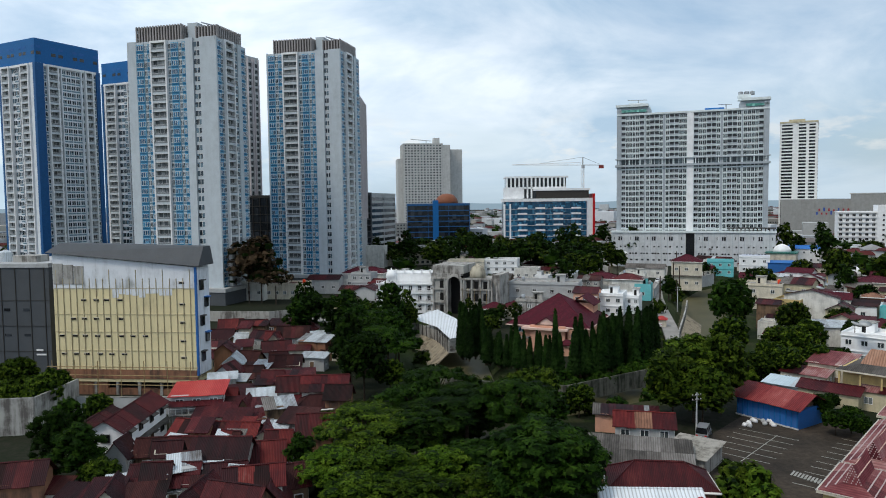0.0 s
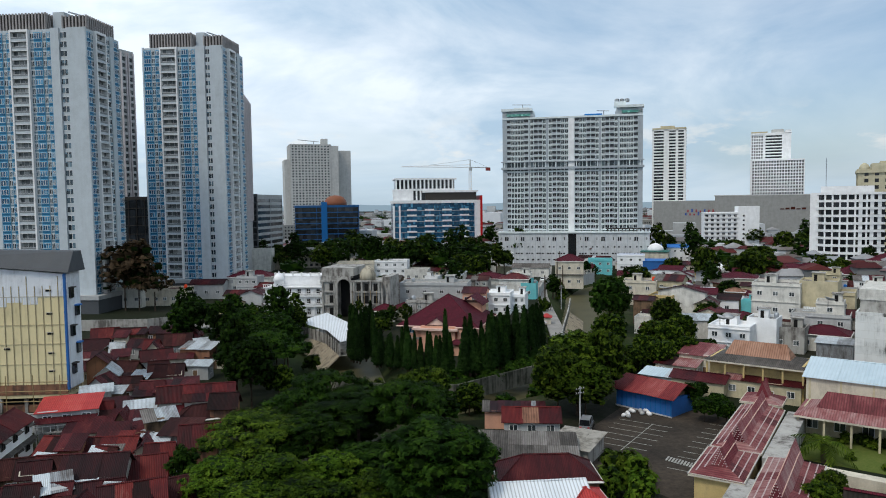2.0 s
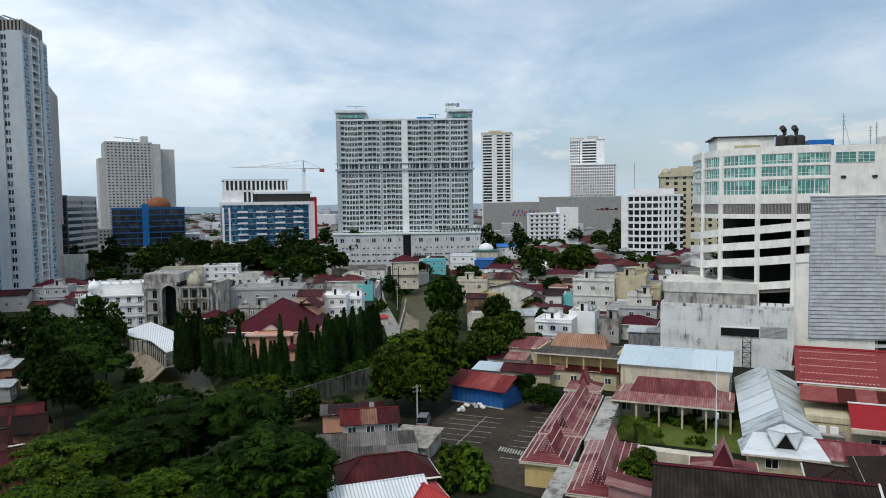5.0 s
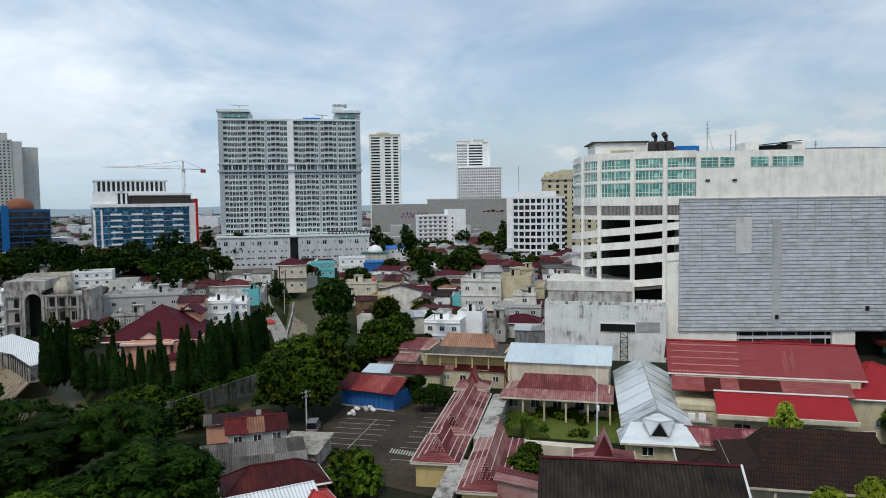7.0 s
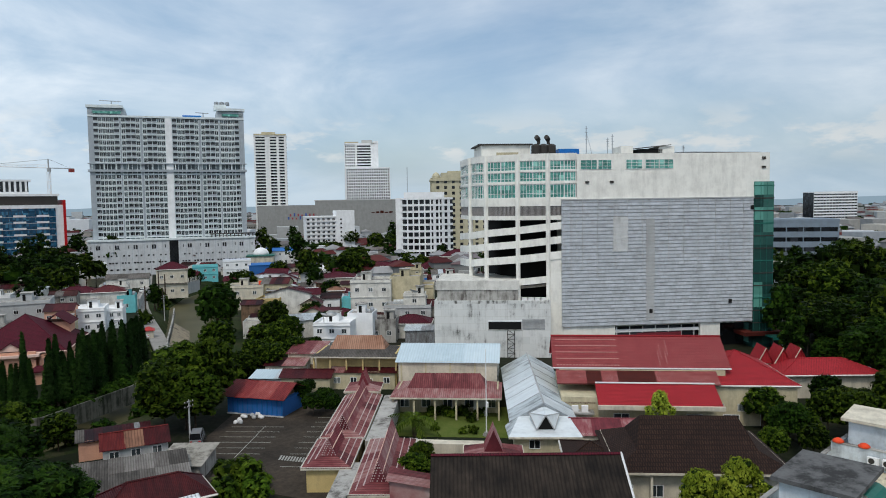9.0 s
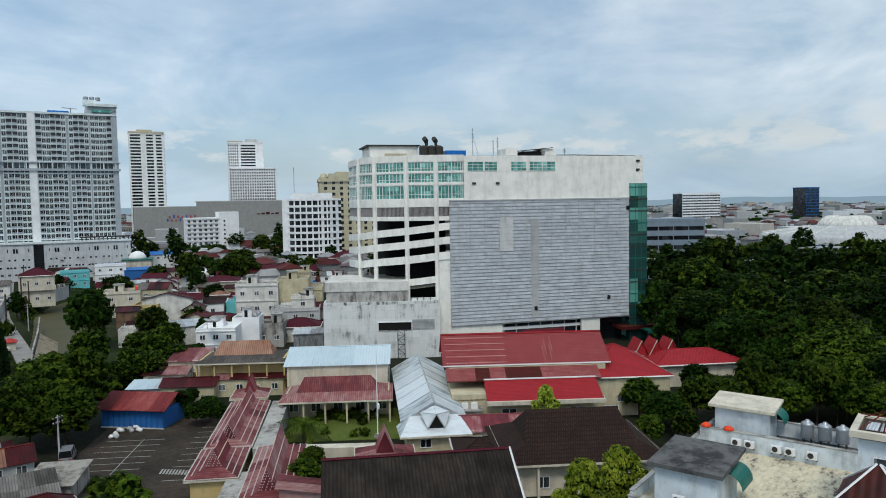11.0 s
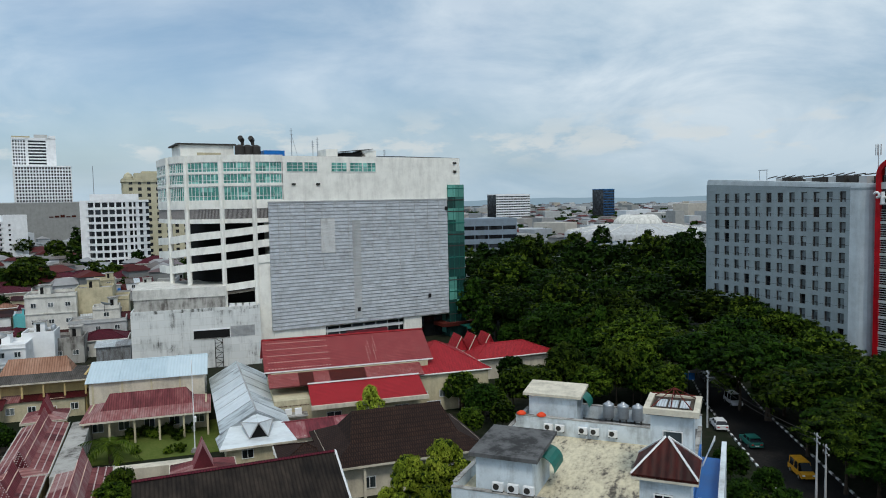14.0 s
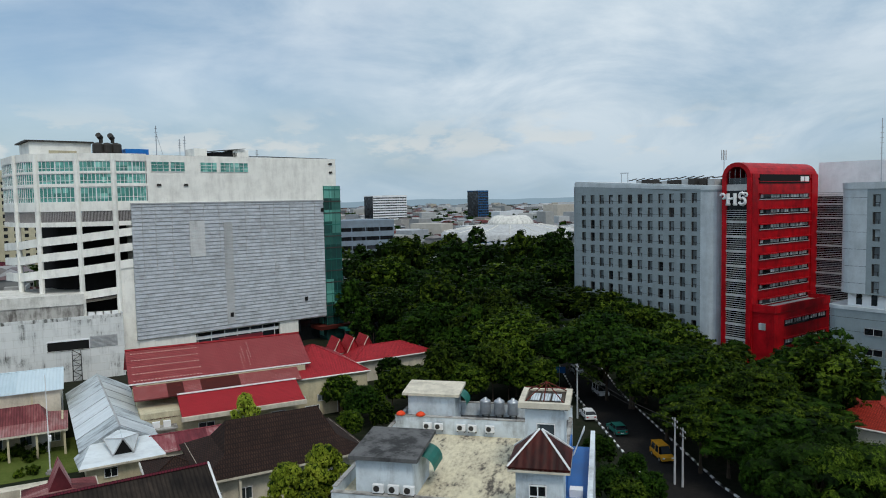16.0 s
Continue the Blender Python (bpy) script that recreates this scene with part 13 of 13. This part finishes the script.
# billowing crowns that close over the avenue
rng = random.Random(23)
for a, b, n, w in (((104, -10), (128, -2), 4, 5), ((118, 1), (142, 15), 4, 4), ((128, 22), (160, 34), 5, 6), ((140, 40), (172, 52), 5, 6), ((166, 22), (190, 44), 5, 7), ((150, -2), (178, 10), 4, 5), ((158, 58), (200, 80), 6, 7), ((196, 40), (214, 70), 5, 8), ((96, -18), (120, -26), 3, 4)):
    for k in range(n):
        u = (k + 0.5) / n
        tree("rain", a[0] + (b[0] - a[0]) * u + rng.uniform(-w, w) / 2, a[1] + (b[1] - a[1]) * u + rng.uniform(-w, w) / 2, rng.uniform(0.95, 1.25), rng.uniform(0.95, 1.3), LEAF_B if rng.random() < 0.4 else LEAF_A)
# dark mass of crowns before the blue glass office
rng = random.Random(15)
for k in range(16):
    tree(rng.choice(("rain", "round")), 27 + k * 3.0 + rng.uniform(-2, 2), 345 + rng.uniform(-12, 40), rng.uniform(1.2, 1.5), rng.uniform(1.1, 1.45), LEAF_A)
# high crowns that close the view between the mall and the hospital
rng = random.Random(8)
for az_, r, top in ((67.4, 236, 20), (68.8, 244, 22), (70.2, 240, 21), (71.4, 250, 20), (72.6, 246, 18), (73.8, 254, 18), (75.2, 262, 21), (76.6, 268, 22), (78.2, 258, 21), (79.8, 266, 21.5), (81.2, 262, 21), (82.6, 256, 20),
                    (66.8, 204, 15), (69.0, 210, 17), (71.2, 208, 16), (73.4, 204, 14), (75.6, 212, 15), (77.8, 208, 15), (80.0, 212, 16), (82.0, 206, 15), (83.4, 230, 17)):
    a = radians(az_ + rng.uniform(-0.4, 0.4))
    rr = min(r, 213.5) if r < 220 else r
    tree("rain", rr * math.sin(a), rr * math.cos(a), rng.uniform(1.2, 1.5), top / 12.0, LEAF_A if rng.random() < 0.45 else LEAF_B)
for x, y, s_ in ((94.5, -9.6, 0.85), (101.5, -7.4, 0.9), (109.5, -4.6, 0.95), (117.5, -2.2, 1.0), (126.0, 0.6, 1.0)):
    tree("rain", x, y, s_, s_ * 0.95, LEAF_A)
# more crowns along the shaded avenue and below the camera
tree("tall", 169.3, 74.7, 0.9, 0.99, LEAF_A)
tree("round", 167.0, 67.5, 0.9, 0.99, LEAF_A)
tree("tall", 153.2, 64.8, 0.7, 0.77, LEAF_A)
tree("round", 152.5, 57.5, 0.7, 0.77, LEAF_A)
tree("tall", 146.5, 50.0, 0.7, 0.77, LEAF_A)
tree("tall", 144.1, 44.1, 0.7, 0.77, LEAF_A)
tree("round", 141.9, 38.5, 0.7, 0.77, LEAF_A)
tree("tall", 142.7, 33.9, 0.7, 0.77, LEAF_A)
tree("tall", 165.0, 51.8, 1.0, 1.1, LEAF_A)
tree("round", 225.6, 78.6, 1.2, 1.32, LEAF_A)
tree("round", 226.5, 66.9, 1.2, 1.32, LEAF_A)
tree("tall", 217.9, 55.0, 1.2, 1.32, LEAF_A)
tree("tall", 219.7, 46.3, 1.2, 1.32, LEAF_A)
tree("round", 239.1, 40.5, 1.1, 1.21, LEAF_A)
tree("tall", 239.8, 31.1, 1.1, 1.21, LEAF_A)
tree("tall", 270.1, 118.6, 1.0, 1.1, LEAF_A)
tree("tall", 346.0, 135.8, 1.2, 1.32, LEAF_A)
tree("round", 240.3, 23.6, 1.0, 1.1, LEAF_A)
tree("tall", 201.6, 13.6, 1.0, 1.1, LEAF_A)
tree("round", 153.9, 33.8, 0.9, 0.99, LEAF_A)

# ---- the town beyond ----


def island_paint(name, stops, rough=0.85):
    m, nt, b = shader(name)
    geo = nt.nodes.new("ShaderNodeNewGeometry")
    c = ramp(nt, geo.outputs["Random Per Island"], stops)
    nt_ = tex_noise(nt, coords(nt, jitter=False), 0.3, 4)
    link(nt, blend(nt, 0.3, c, ramp(nt, nt_, [(0.3, (0.3, 0.3, 0.3)), (0.7, (0.7, 0.7, 0.7))]), "OVERLAY"), b.inputs["Base Color"])
    b.inputs["Roughness"].default_value = rough
    return m


def far_town():
    rng = random.Random(77)
    wallm = island_paint("town_walls", [(0.0, (0.10, 0.11, 0.12)), (0.2, (0.30, 0.30, 0.28)), (0.45, (0.50, 0.52, 0.53)), (0.6, (0.22, 0.24, 0.26)), (0.75, (0.42, 0.38, 0.31)), (0.9, (0.62, 0.64, 0.66))])
    roofm = island_paint("town_roofs", [(0.0, (0.05, 0.010, 0.011)), (0.25, (0.10, 0.024, 0.022)), (0.42, (0.18, 0.19, 0.20)), (0.6, (0.42, 0.44, 0.46)), (0.75, (0.09, 0.07, 0.06)), (0.9, (0.28, 0.28, 0.28))])
    keep = []
    walls, roofs, glass = Mesh(), Mesh(), Mesh()
    n = 0
    while n < 6500:
        az_ = radians(rng.uniform(-42, 112))
        r = 300 * math.exp(rng.uniform(0, 2.5))
        if az_ < radians(-5) and r < 480 or r > 3600:
            continue
        x, y = r * math.sin(az_), r * math.cos(az_)
        if river_dist(np.array(x), np.array(y)) < 22:
            continue
        if r < 420 and not (0.55 < az_ < 0.75 or az_ > 1.05):
            continue
        if math.hypot(x - 470, y - 60) < 75:
            continue
        n += 1
        big = rng.random() < 0.10 and not (r < 600 and az_ < 0.85)
        w, d = (rng.uniform(14, 34), rng.uniform(10, 20)) if big else (rng.uniform(7, 14), rng.uniform(6, 11))
        if r > 900:
            w, d = w * 1.5, d * 1.5
        h = rng.uniform(9, 18) if big else rng.choice((3.5, 4, 6.5, 7, 9.5))
        if big and r > 700 and rng.random() < 0.06:
            h = rng.uniform(20, 28)
        a = radians(rng.choice((-45, 45, -22, 68, 20)) + rng.uniform(-6, 6))
        c, s = math.cos(a), math.sin(a)

        def P_(u, v, z):
            return (x + u * c - v * s, y + u * s + v * c, z)
        i = len(walls.v)
        walls.v += [P_(-w / 2, -d / 2, -0.5), P_(w / 2, -d / 2, -0.5), P_(w / 2, d / 2, -0.5), P_(-w / 2, d / 2, -0.5), P_(-w / 2, -d / 2, h), P_(w / 2, -d / 2, h), P_(w / 2, d / 2, h), P_(-w / 2, d / 2, h)]
        for f in ((0, 1, 5, 4), (1, 2, 6, 5), (2, 3, 7, 6), (3, 0, 4, 7), (4, 5, 6, 7)):
            walls.f.append(tuple(i + k for k in f)); walls.m.append(walls.slot(wallm))
        if not big and rng.random() < 0.75:
            j, o, rr = len(roofs.v), 0.6, rng.uniform(1.2, 2.6)
            roofs.v += [P_(-w / 2 - o, -d / 2 - o, h), P_(w / 2 + o, -d / 2 - o, h), P_(w / 2 + o, d / 2 + o, h), P_(-w / 2 - o, d / 2 + o, h), P_(-w / 2 + 1, 0, h + rr), P_(w / 2 - 1, 0, h + rr)]
            for f in ((0, 1, 5, 4), (1, 2, 5), (2, 3, 4, 5), (3, 0, 4)):
                roofs.f.append(tuple(j + k for k in f)); roofs.m.append(roofs.slot(roofm))
        if r < 900:
            nf, nw = max(1, int(h / 3.2)), max(2, int(w / 3))
            for fl in range(nf):
                for k in range(nw):
                    u0 = -w / 2 + w * (k + 0.25) / nw
                    u1 = u0 + w * 0.5 / nw
                    z0, z1 = fl * 3.2 + 1.0, fl * 3.2 + 2.4
                    glass.face([P_(u0, -d / 2 - 0.06, z0), P_(u1, -d / 2 - 0.06, z0), P_(u1, -d / 2 - 0.06, z1), P_(u0, -d / 2 - 0.06, z1)], GLASSK)
    for nm, q, lb in (("town", walls, "crowded pale low houses of the distant town"), ("town_roofs", roofs, "red, grey and pale roofs of the distant town"), ("town_windows", glass, "small dark windows of the distant town")):
        tagged(new(nm, q.data(nm)), lb, "town", kind="stuff")


far_town()


def far_woods():
    """Dark crowns between the far houses: one leafy mass of many clumps."""
    rs = np.random.RandomState(5)
    lob = []
    while len(lob) < 2000:
        az_, r = rs.uniform(radians(-42), radians(112)), 320 * math.exp(rs.uniform(0, 2.4))
        if r > 3500 or (az_ < radians(-5) and r < 430) or (r < 430 and radians(10) < az_ < radians(31)):
            continue
        x, y = r * math.sin(az_), r * math.cos(az_)
        k = 1.0 if r < 900 else 1.8
        for j in range(3):
            lob.append((x + rs.uniform(-5, 5) * k, y + rs.uniform(-5, 5) * k, rs.uniform(4, 9), rs.uniform(3, 5.5) * k, rs.uniform(3, 5.5) * k, rs.uniform(2.2, 3.6)))
    h = hull_tris(lob, 0.9, 1)
    v = leaf_tris(rs, lobes_points(rs, lob, 40000, 0.8)[0], 1.9, 0.6)
    me = np_mesh("far_woods", np.concatenate([v, h]), [len(v) // 3, len(h) // 3], [LEAF_A, LEAF_A])
    tagged(new("far_woods", me), "dark green treetops between distant houses", "trees", kind="stuff")


far_woods()
# glowing strip that stands in for distance haze and hides the ground's edge
q = Mesh()
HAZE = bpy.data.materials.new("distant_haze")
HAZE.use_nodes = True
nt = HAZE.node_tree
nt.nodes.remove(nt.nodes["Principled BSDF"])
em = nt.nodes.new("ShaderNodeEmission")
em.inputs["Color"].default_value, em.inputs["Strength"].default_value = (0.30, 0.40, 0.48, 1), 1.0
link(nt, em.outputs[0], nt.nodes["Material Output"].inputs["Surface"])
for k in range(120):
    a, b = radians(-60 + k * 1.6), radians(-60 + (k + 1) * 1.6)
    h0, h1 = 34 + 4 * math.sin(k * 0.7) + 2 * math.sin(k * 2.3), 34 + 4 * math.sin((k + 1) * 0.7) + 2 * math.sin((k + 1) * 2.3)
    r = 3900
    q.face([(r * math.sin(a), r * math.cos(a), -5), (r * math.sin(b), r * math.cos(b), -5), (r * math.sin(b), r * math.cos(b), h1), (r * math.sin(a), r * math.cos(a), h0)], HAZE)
tagged(new("backdrop", q.data("backdrop")), "glowing pale blue-grey band standing in for far haze", "backdrop", kind="structure")
# arena with a white lifted oval roof
ob = thing("arena", "low arena with a pale roof and raised white oval ring", "arena", 462.0, 88.0, 0, 10)
q = Mesh(); q.lathe([(46, 0), (46, 13.5), (44, 14.8), (20, 18.6), (10, 19.2)], LIGHTGREY, 48); part("roof", q, ob, "", None, True)
q = Mesh(); q.lathe([(46.4, 0), (46.4, 10.0)], BLUED, 48); part("drum", q, ob, "blue wall band")
q = Mesh(); q.lathe([(14, 17.0), (15.5, 18.6), (14.6, 21.0), (11.5, 24.0), (9.6, 24.6), (9.2, 23.8)], WHITE, 40); part("oval_ring", q, ob, "white oval roof ring", Matrix.Diagonal((0.75, 1.0, 1, 1)), True)
q = Mesh(); q.lathe([(11.2, 23.6), (6, 24.4), (2, 24.8)], LOUVER, 30); part("skylight", q, ob, "grey oval skylight", Matrix.Diagonal((0.72, 0.96, 1, 1)))
for k in range(16):
    a = k * math.pi / 8
    q = Mesh(); q.beam((20 * math.cos(a), 20 * math.sin(a), 18.7), (44.5 * math.cos(a), 44.5 * math.sin(a), 14.8), 0.4, WHITE); part("roof_rib", q, ob)
banded("office_building", 299.9, 137.8, -52, 27, 20, 26, 4.2, GLASSK, plaster("blue_grey_band", (0.20, 0.25, 0.30), 0.3), "blue-grey low office with banded windows", 4, 2.4)
ob = banded("office_building", 309.1, 115.7, -40, 46, 16, 11, 3.6, GLASSK, LIGHTGREY, "long pale flat-roofed row with window bands", 14, 1.4)
banded("office_building", 1118.9, 265.6, -30, 24, 24, 48, 4.2, GLASSK, BLUED, "dark blue glass block far off", 5, 1.2)
banded("office_building", 928.6, 371.2, -30, 62, 20, 42, 3.6, GLASSK, CLEAN, "long pale hotel far off", 14, 1.8)

far_grove()

# ---- cars, poles and street things ----
def car(x, y, yaw, paint, label, van=False):
    ob = thing("van" if van else "car", label, "van" if van else "car", x, y, 0.06, yaw, "cars")
    L_, W_c, H_ = (4.3, 1.75, 1.95) if van else (4.3, 1.75, 1.5)
    q = Mesh()
    prof = [(-L_ / 2, 0.35), (-L_ / 2, 0.95), (-L_ / 2 + 0.2, 1.0), (L_ / 2 - 0.9, 1.0), (L_ / 2 - 0.05, 0.85), (L_ / 2, 0.35)]
    n = len(prof)
    for s in (-1, 1):
        q.face([(x_, s * W_c / 2, z_) for x_, z_ in (prof if s < 0 else prof[::-1])][::-1], paint)
    for k in range(n):
        a, b = prof[k], prof[(k + 1) % n]
        q.face([(a[0], -W_c / 2, a[1]), (b[0], -W_c / 2, b[1]), (b[0], W_c / 2, b[1]), (a[0], W_c / 2, a[1])][::-1], paint)
    part("body", q, ob)
    x0, x1, x2, x3 = (-L_ / 2 + 0.05, -L_ / 2 + 0.15, L_ / 2 - 1.5, L_ / 2 - 0.9) if van else (-L_ / 2 + 0.2, -L_ / 2 + 0.75, 0.45, 1.15)
    q = Mesh()
    i = W_c / 2 - 0.16
    q.hexa([(x0, -W_c / 2 + 0.04, 0.98), (x3, -W_c / 2 + 0.04, 0.98), (x3, W_c / 2 - 0.04, 0.98), (x0, W_c / 2 - 0.04, 0.98), (x1, -i, H_ - 0.06), (x2, -i, H_ - 0.06), (x2, i, H_ - 0.06), (x1, i, H_ - 0.06)], GLASSK)
    part("cabin_glass", q, ob)
    q = Mesh(); q.box(x1 - 0.03, x2 + 0.03, -i - 0.03, i + 0.03, H_ - 0.06, H_, paint)
    for xx in (x0 + 0.3, (x0 + x3) / 2, x3 - 0.35):
        for s in (-1, 1):
            q.beam((xx, s * (W_c / 2 - 0.04), 0.98), (max(x1, min(x2, xx)), s * (i + 0.01), H_ - 0.03), 0.05, paint)
    part("roof", q, ob)
    for sx in (-1, 1):
        for sy in (-1, 1):
            q = Mesh(); q.lathe([(0.31, 0), (0.31, 0.2)], IRON, 14)
            wl = part("wheel", q, ob, "", pose(sx * L_ * 0.30, sy * (W_c / 2 - 0.04) + (0.1 if sy < 0 else 0.1), 0.31, 90, 0, 0))
            q = Mesh(); q.lathe([(0.18, -0.01), (0.18, 0.21)], STEEL, 10); part("rim", q, wl)
    for sx, mt in ((1, FRAMEW), (-1, REDP)):
        for sy in (-1, 1):
            q = Mesh(); q.box(sx * L_ / 2 - 0.05, sx * L_ / 2 + 0.03, sy * 0.62 - 0.16, sy * 0.62 + 0.16, 0.66, 0.82, mt); part("headlight" if sx > 0 else "tail_light", q, ob)
    q = Mesh(); q.box(-L_ / 2 - 0.03, -L_ / 2, -0.26, 0.26, 0.5, 0.62, FRAMEW); part("plate", q, ob)
    return ob


CARW, CARS, CARK = plain("car_white", (0.75, 0.76, 0.77), 0.25, 0, 0.05), plain("car_silver", (0.42, 0.44, 0.46), 0.25, 0.5, 0.05), plain("car_black", (0.02, 0.02, 0.022), 0.2)
CARY, CARR = plain("van_yellow", (0.62, 0.30, 0.02), 0.35), plain("car_red", (0.30, 0.02, 0.02), 0.3)
car(129.8, 8.6, 205, CARW, "white people carrier on the main road", True)
car(115.6, 9.7, 20, CARW, "white car on the main road")
car(99.6, -1.6, 202, CARY, "yellow minibus on the main road", True)
car(144.8, 14.3, 205, CARS, "silver car on the main road")
# stands in for a small green barrow, reusing the car body
car(109.2, 4.8, 25, GREENP, "dark green car body standing in for a small barrow")
car(146.6, 49.1, 38, CARW, "white car in the side street")
car(148.4, 41.5, 38, CARK, "black car in the side street")
car(171.2, 60.8, 38, CARW, "white car near the mall corner")
car(181.0, 66.6, 218, CARS, "silver car near the mall corner")
car(40.9, 106.0, 60, CARS, "silver van parked at the car park edge", True)
for k, (u, c, lb) in enumerate(((0, CARW, "white car parked by the lane"), (9, CARS, "silver car parked by the lane"), (17, CARK, "dark car parked by the lane"))):
    car(64.8 + u * 0.2 * 1.2, 203 + u, 76, c, lb)
car(99.5, 313.4, 250, CARW, "white car in the lane")


def pole(x, y, h, label="grey street pole with a lamp arm", arm=True, wires=None):
    ob = thing("street_pole", label, "pole", x, y, 0, 20, "street poles")
    q = Mesh(); taper(q, Vector((0, 0, -0.2)), Vector((0, 0, h)), 0.16, 0.09, LIGHTGREY, 8); part("shaft", q, ob)
    if arm:
        q = Mesh(); q.beam((0, 0, h - 0.3), (1.6, 0, h + 0.3), 0.05, STEEL); part("arm", q, ob)
        q = Mesh(); q.box(1.4, 2.2, -0.14, 0.14, h + 0.22, h + 0.36, FRAMEW); part("lamp", q, ob)
    else:
        for z in (h - 0.5, h - 1.2):
            q = Mesh(); q.box(-0.9, 0.9, -0.06, 0.06, z, z + 0.12, IRON); part("crossarm", q, ob)
            for k in range(4):
                q = Mesh(); q.lathe([(0.06, z + 0.12), (0.08, z + 0.2), (0.04, z + 0.3)], LIGHTGREY, 8, -0.75 + k * 0.5, 0); part("insulator", q, ob)
    return ob


pole(90.8, -3.0, 8.5, "pale power pole with crossarms", False)
pole(90.1, -3.9, 7.5, "brown timber power pole with crossarms", False)
pole(115.1, 11.3, 9.0, "power pole beside the hotel", False)
pole(142.1, -32.7, 6.0, "short pale pole near the hospital", False)
pole(211.5, 42.7, 16.0, "tall pale lamp pole among the trees")
pole(164.8, 44.8, 8.0); pole(161.5, 39.1, 8.0); pole(170.2, 74.6, 9.0)
pole(39.6, 105.5, 7.0, "thin pole at the car park corner", False)
pole(79.6, 229.9, 8.0, "thin power pole beside the lane", False); pole(90.9, 164.3, 7.0, "thin power pole among houses", False)
# flagpole on the lawn
ob = thing("flagpole", "tall thin white flagpole on the lawn", "flagpole", 75.1, 77.7, 0, 0)
q = Mesh(); taper(q, Vector((0, 0, 0)), Vector((0, 0, 13.6)), 0.10, 0.05, FRAMEW, 8); part("mast", q, ob)
q = Mesh(); q.lathe([(0.6, 0), (0.6, 0.3), (0.4, 0.3), (0.4, 0.6)], PAVE, 12); part("base", q, ob)
# cables sagging along the avenue
ob = thing("power_cables", "thin dark power cables sagging between poles", "cables", 0, 0, 0, 0)
for a, b in (((90.8, -3.0, 8.2), (115.1, 11.3, 8.6)), ((90.8, -3.0, 7.6), (115.1, 11.3, 8.0))):
    q = Mesh(); A, B = Vector(a), Vector(b)
    for k in range(10):
        def sag(t): return A.lerp(B, t) - Vector((0, 0, 4 * 0.8 * t * (1 - t)))
        q.beam(sag(k / 10), sag((k + 1) / 10), 0.03, IRON, 3)
    part("cable", q, ob)
# blue road sign, satellite dishes, roof tanks
ob = thing("road_sign", "blue rectangular road sign on a post", "sign", 131.6, 16.2, 0, 100)
q = Mesh(); q.beam((0, 0, 0), (0, 0, 4.4), 0.07, STEEL); part("post", q, ob)
q = Mesh(); q.box(-1.1, 1.1, -0.08, 0.0, 3.2, 4.4, TARP); part("panel", q, ob)
rng = random.Random(8)
for x, y, z in ((111.2, 141.3, 12.6), (89.9, 146.1, 8.6), (89.2, 148.3, 8.2), (185.4, 263.6, 7.0), (119.9, 218.7, 7.2)):
    d = thing("satellite_dish", "grey mesh satellite dish on a roof", "dish", x, y, z, rng.uniform(0, 360), "satellite dishes")
    q = Mesh(); q.lathe([(0.1, 0.9), (0.7, 1.05), (1.2, 1.4), (1.24, 1.46)], LIGHTGREY, 16); part("bowl", q, d, "", pose(0, 0, 0, 18, 0, 0), True)
    q = Mesh(); q.beam((0, 0, -0.6), (0, 0, 1.0), 0.07, IRON); part("stand", q, d)
# small open boxes: red guard hut by the lane, rooftop water tanks of houses
ob = thing("guard_hut", "little hut with a bright red roof beside the lane", "hut", 65.4, 202.0, 0, -20)
q = Mesh(); q.box(-1.3, 1.3, -1.2, 1.2, 0, 2.2, OFFWHITE); part("wall", q, ob)
q = Mesh(); hip_roof(q, 2.8, 2.6, 2.2, 0.9, 0.3, BRIGHTRED, ridge=0.6); part("roof", q, ob)
house(49.4, 156.4, -30, 4.5, 3.5, 2.4, "gable", 0.9, OFFWHITE, MAROON, "low gate lodge with a dark red roof", wins=1)
house(114.7, -32.0, -30, 14, 11, 3.4, "hip", 2.6, OFFWHITE, BRIGHTTILE, "house with a bright orange-red tiled hip roof", wins=4)
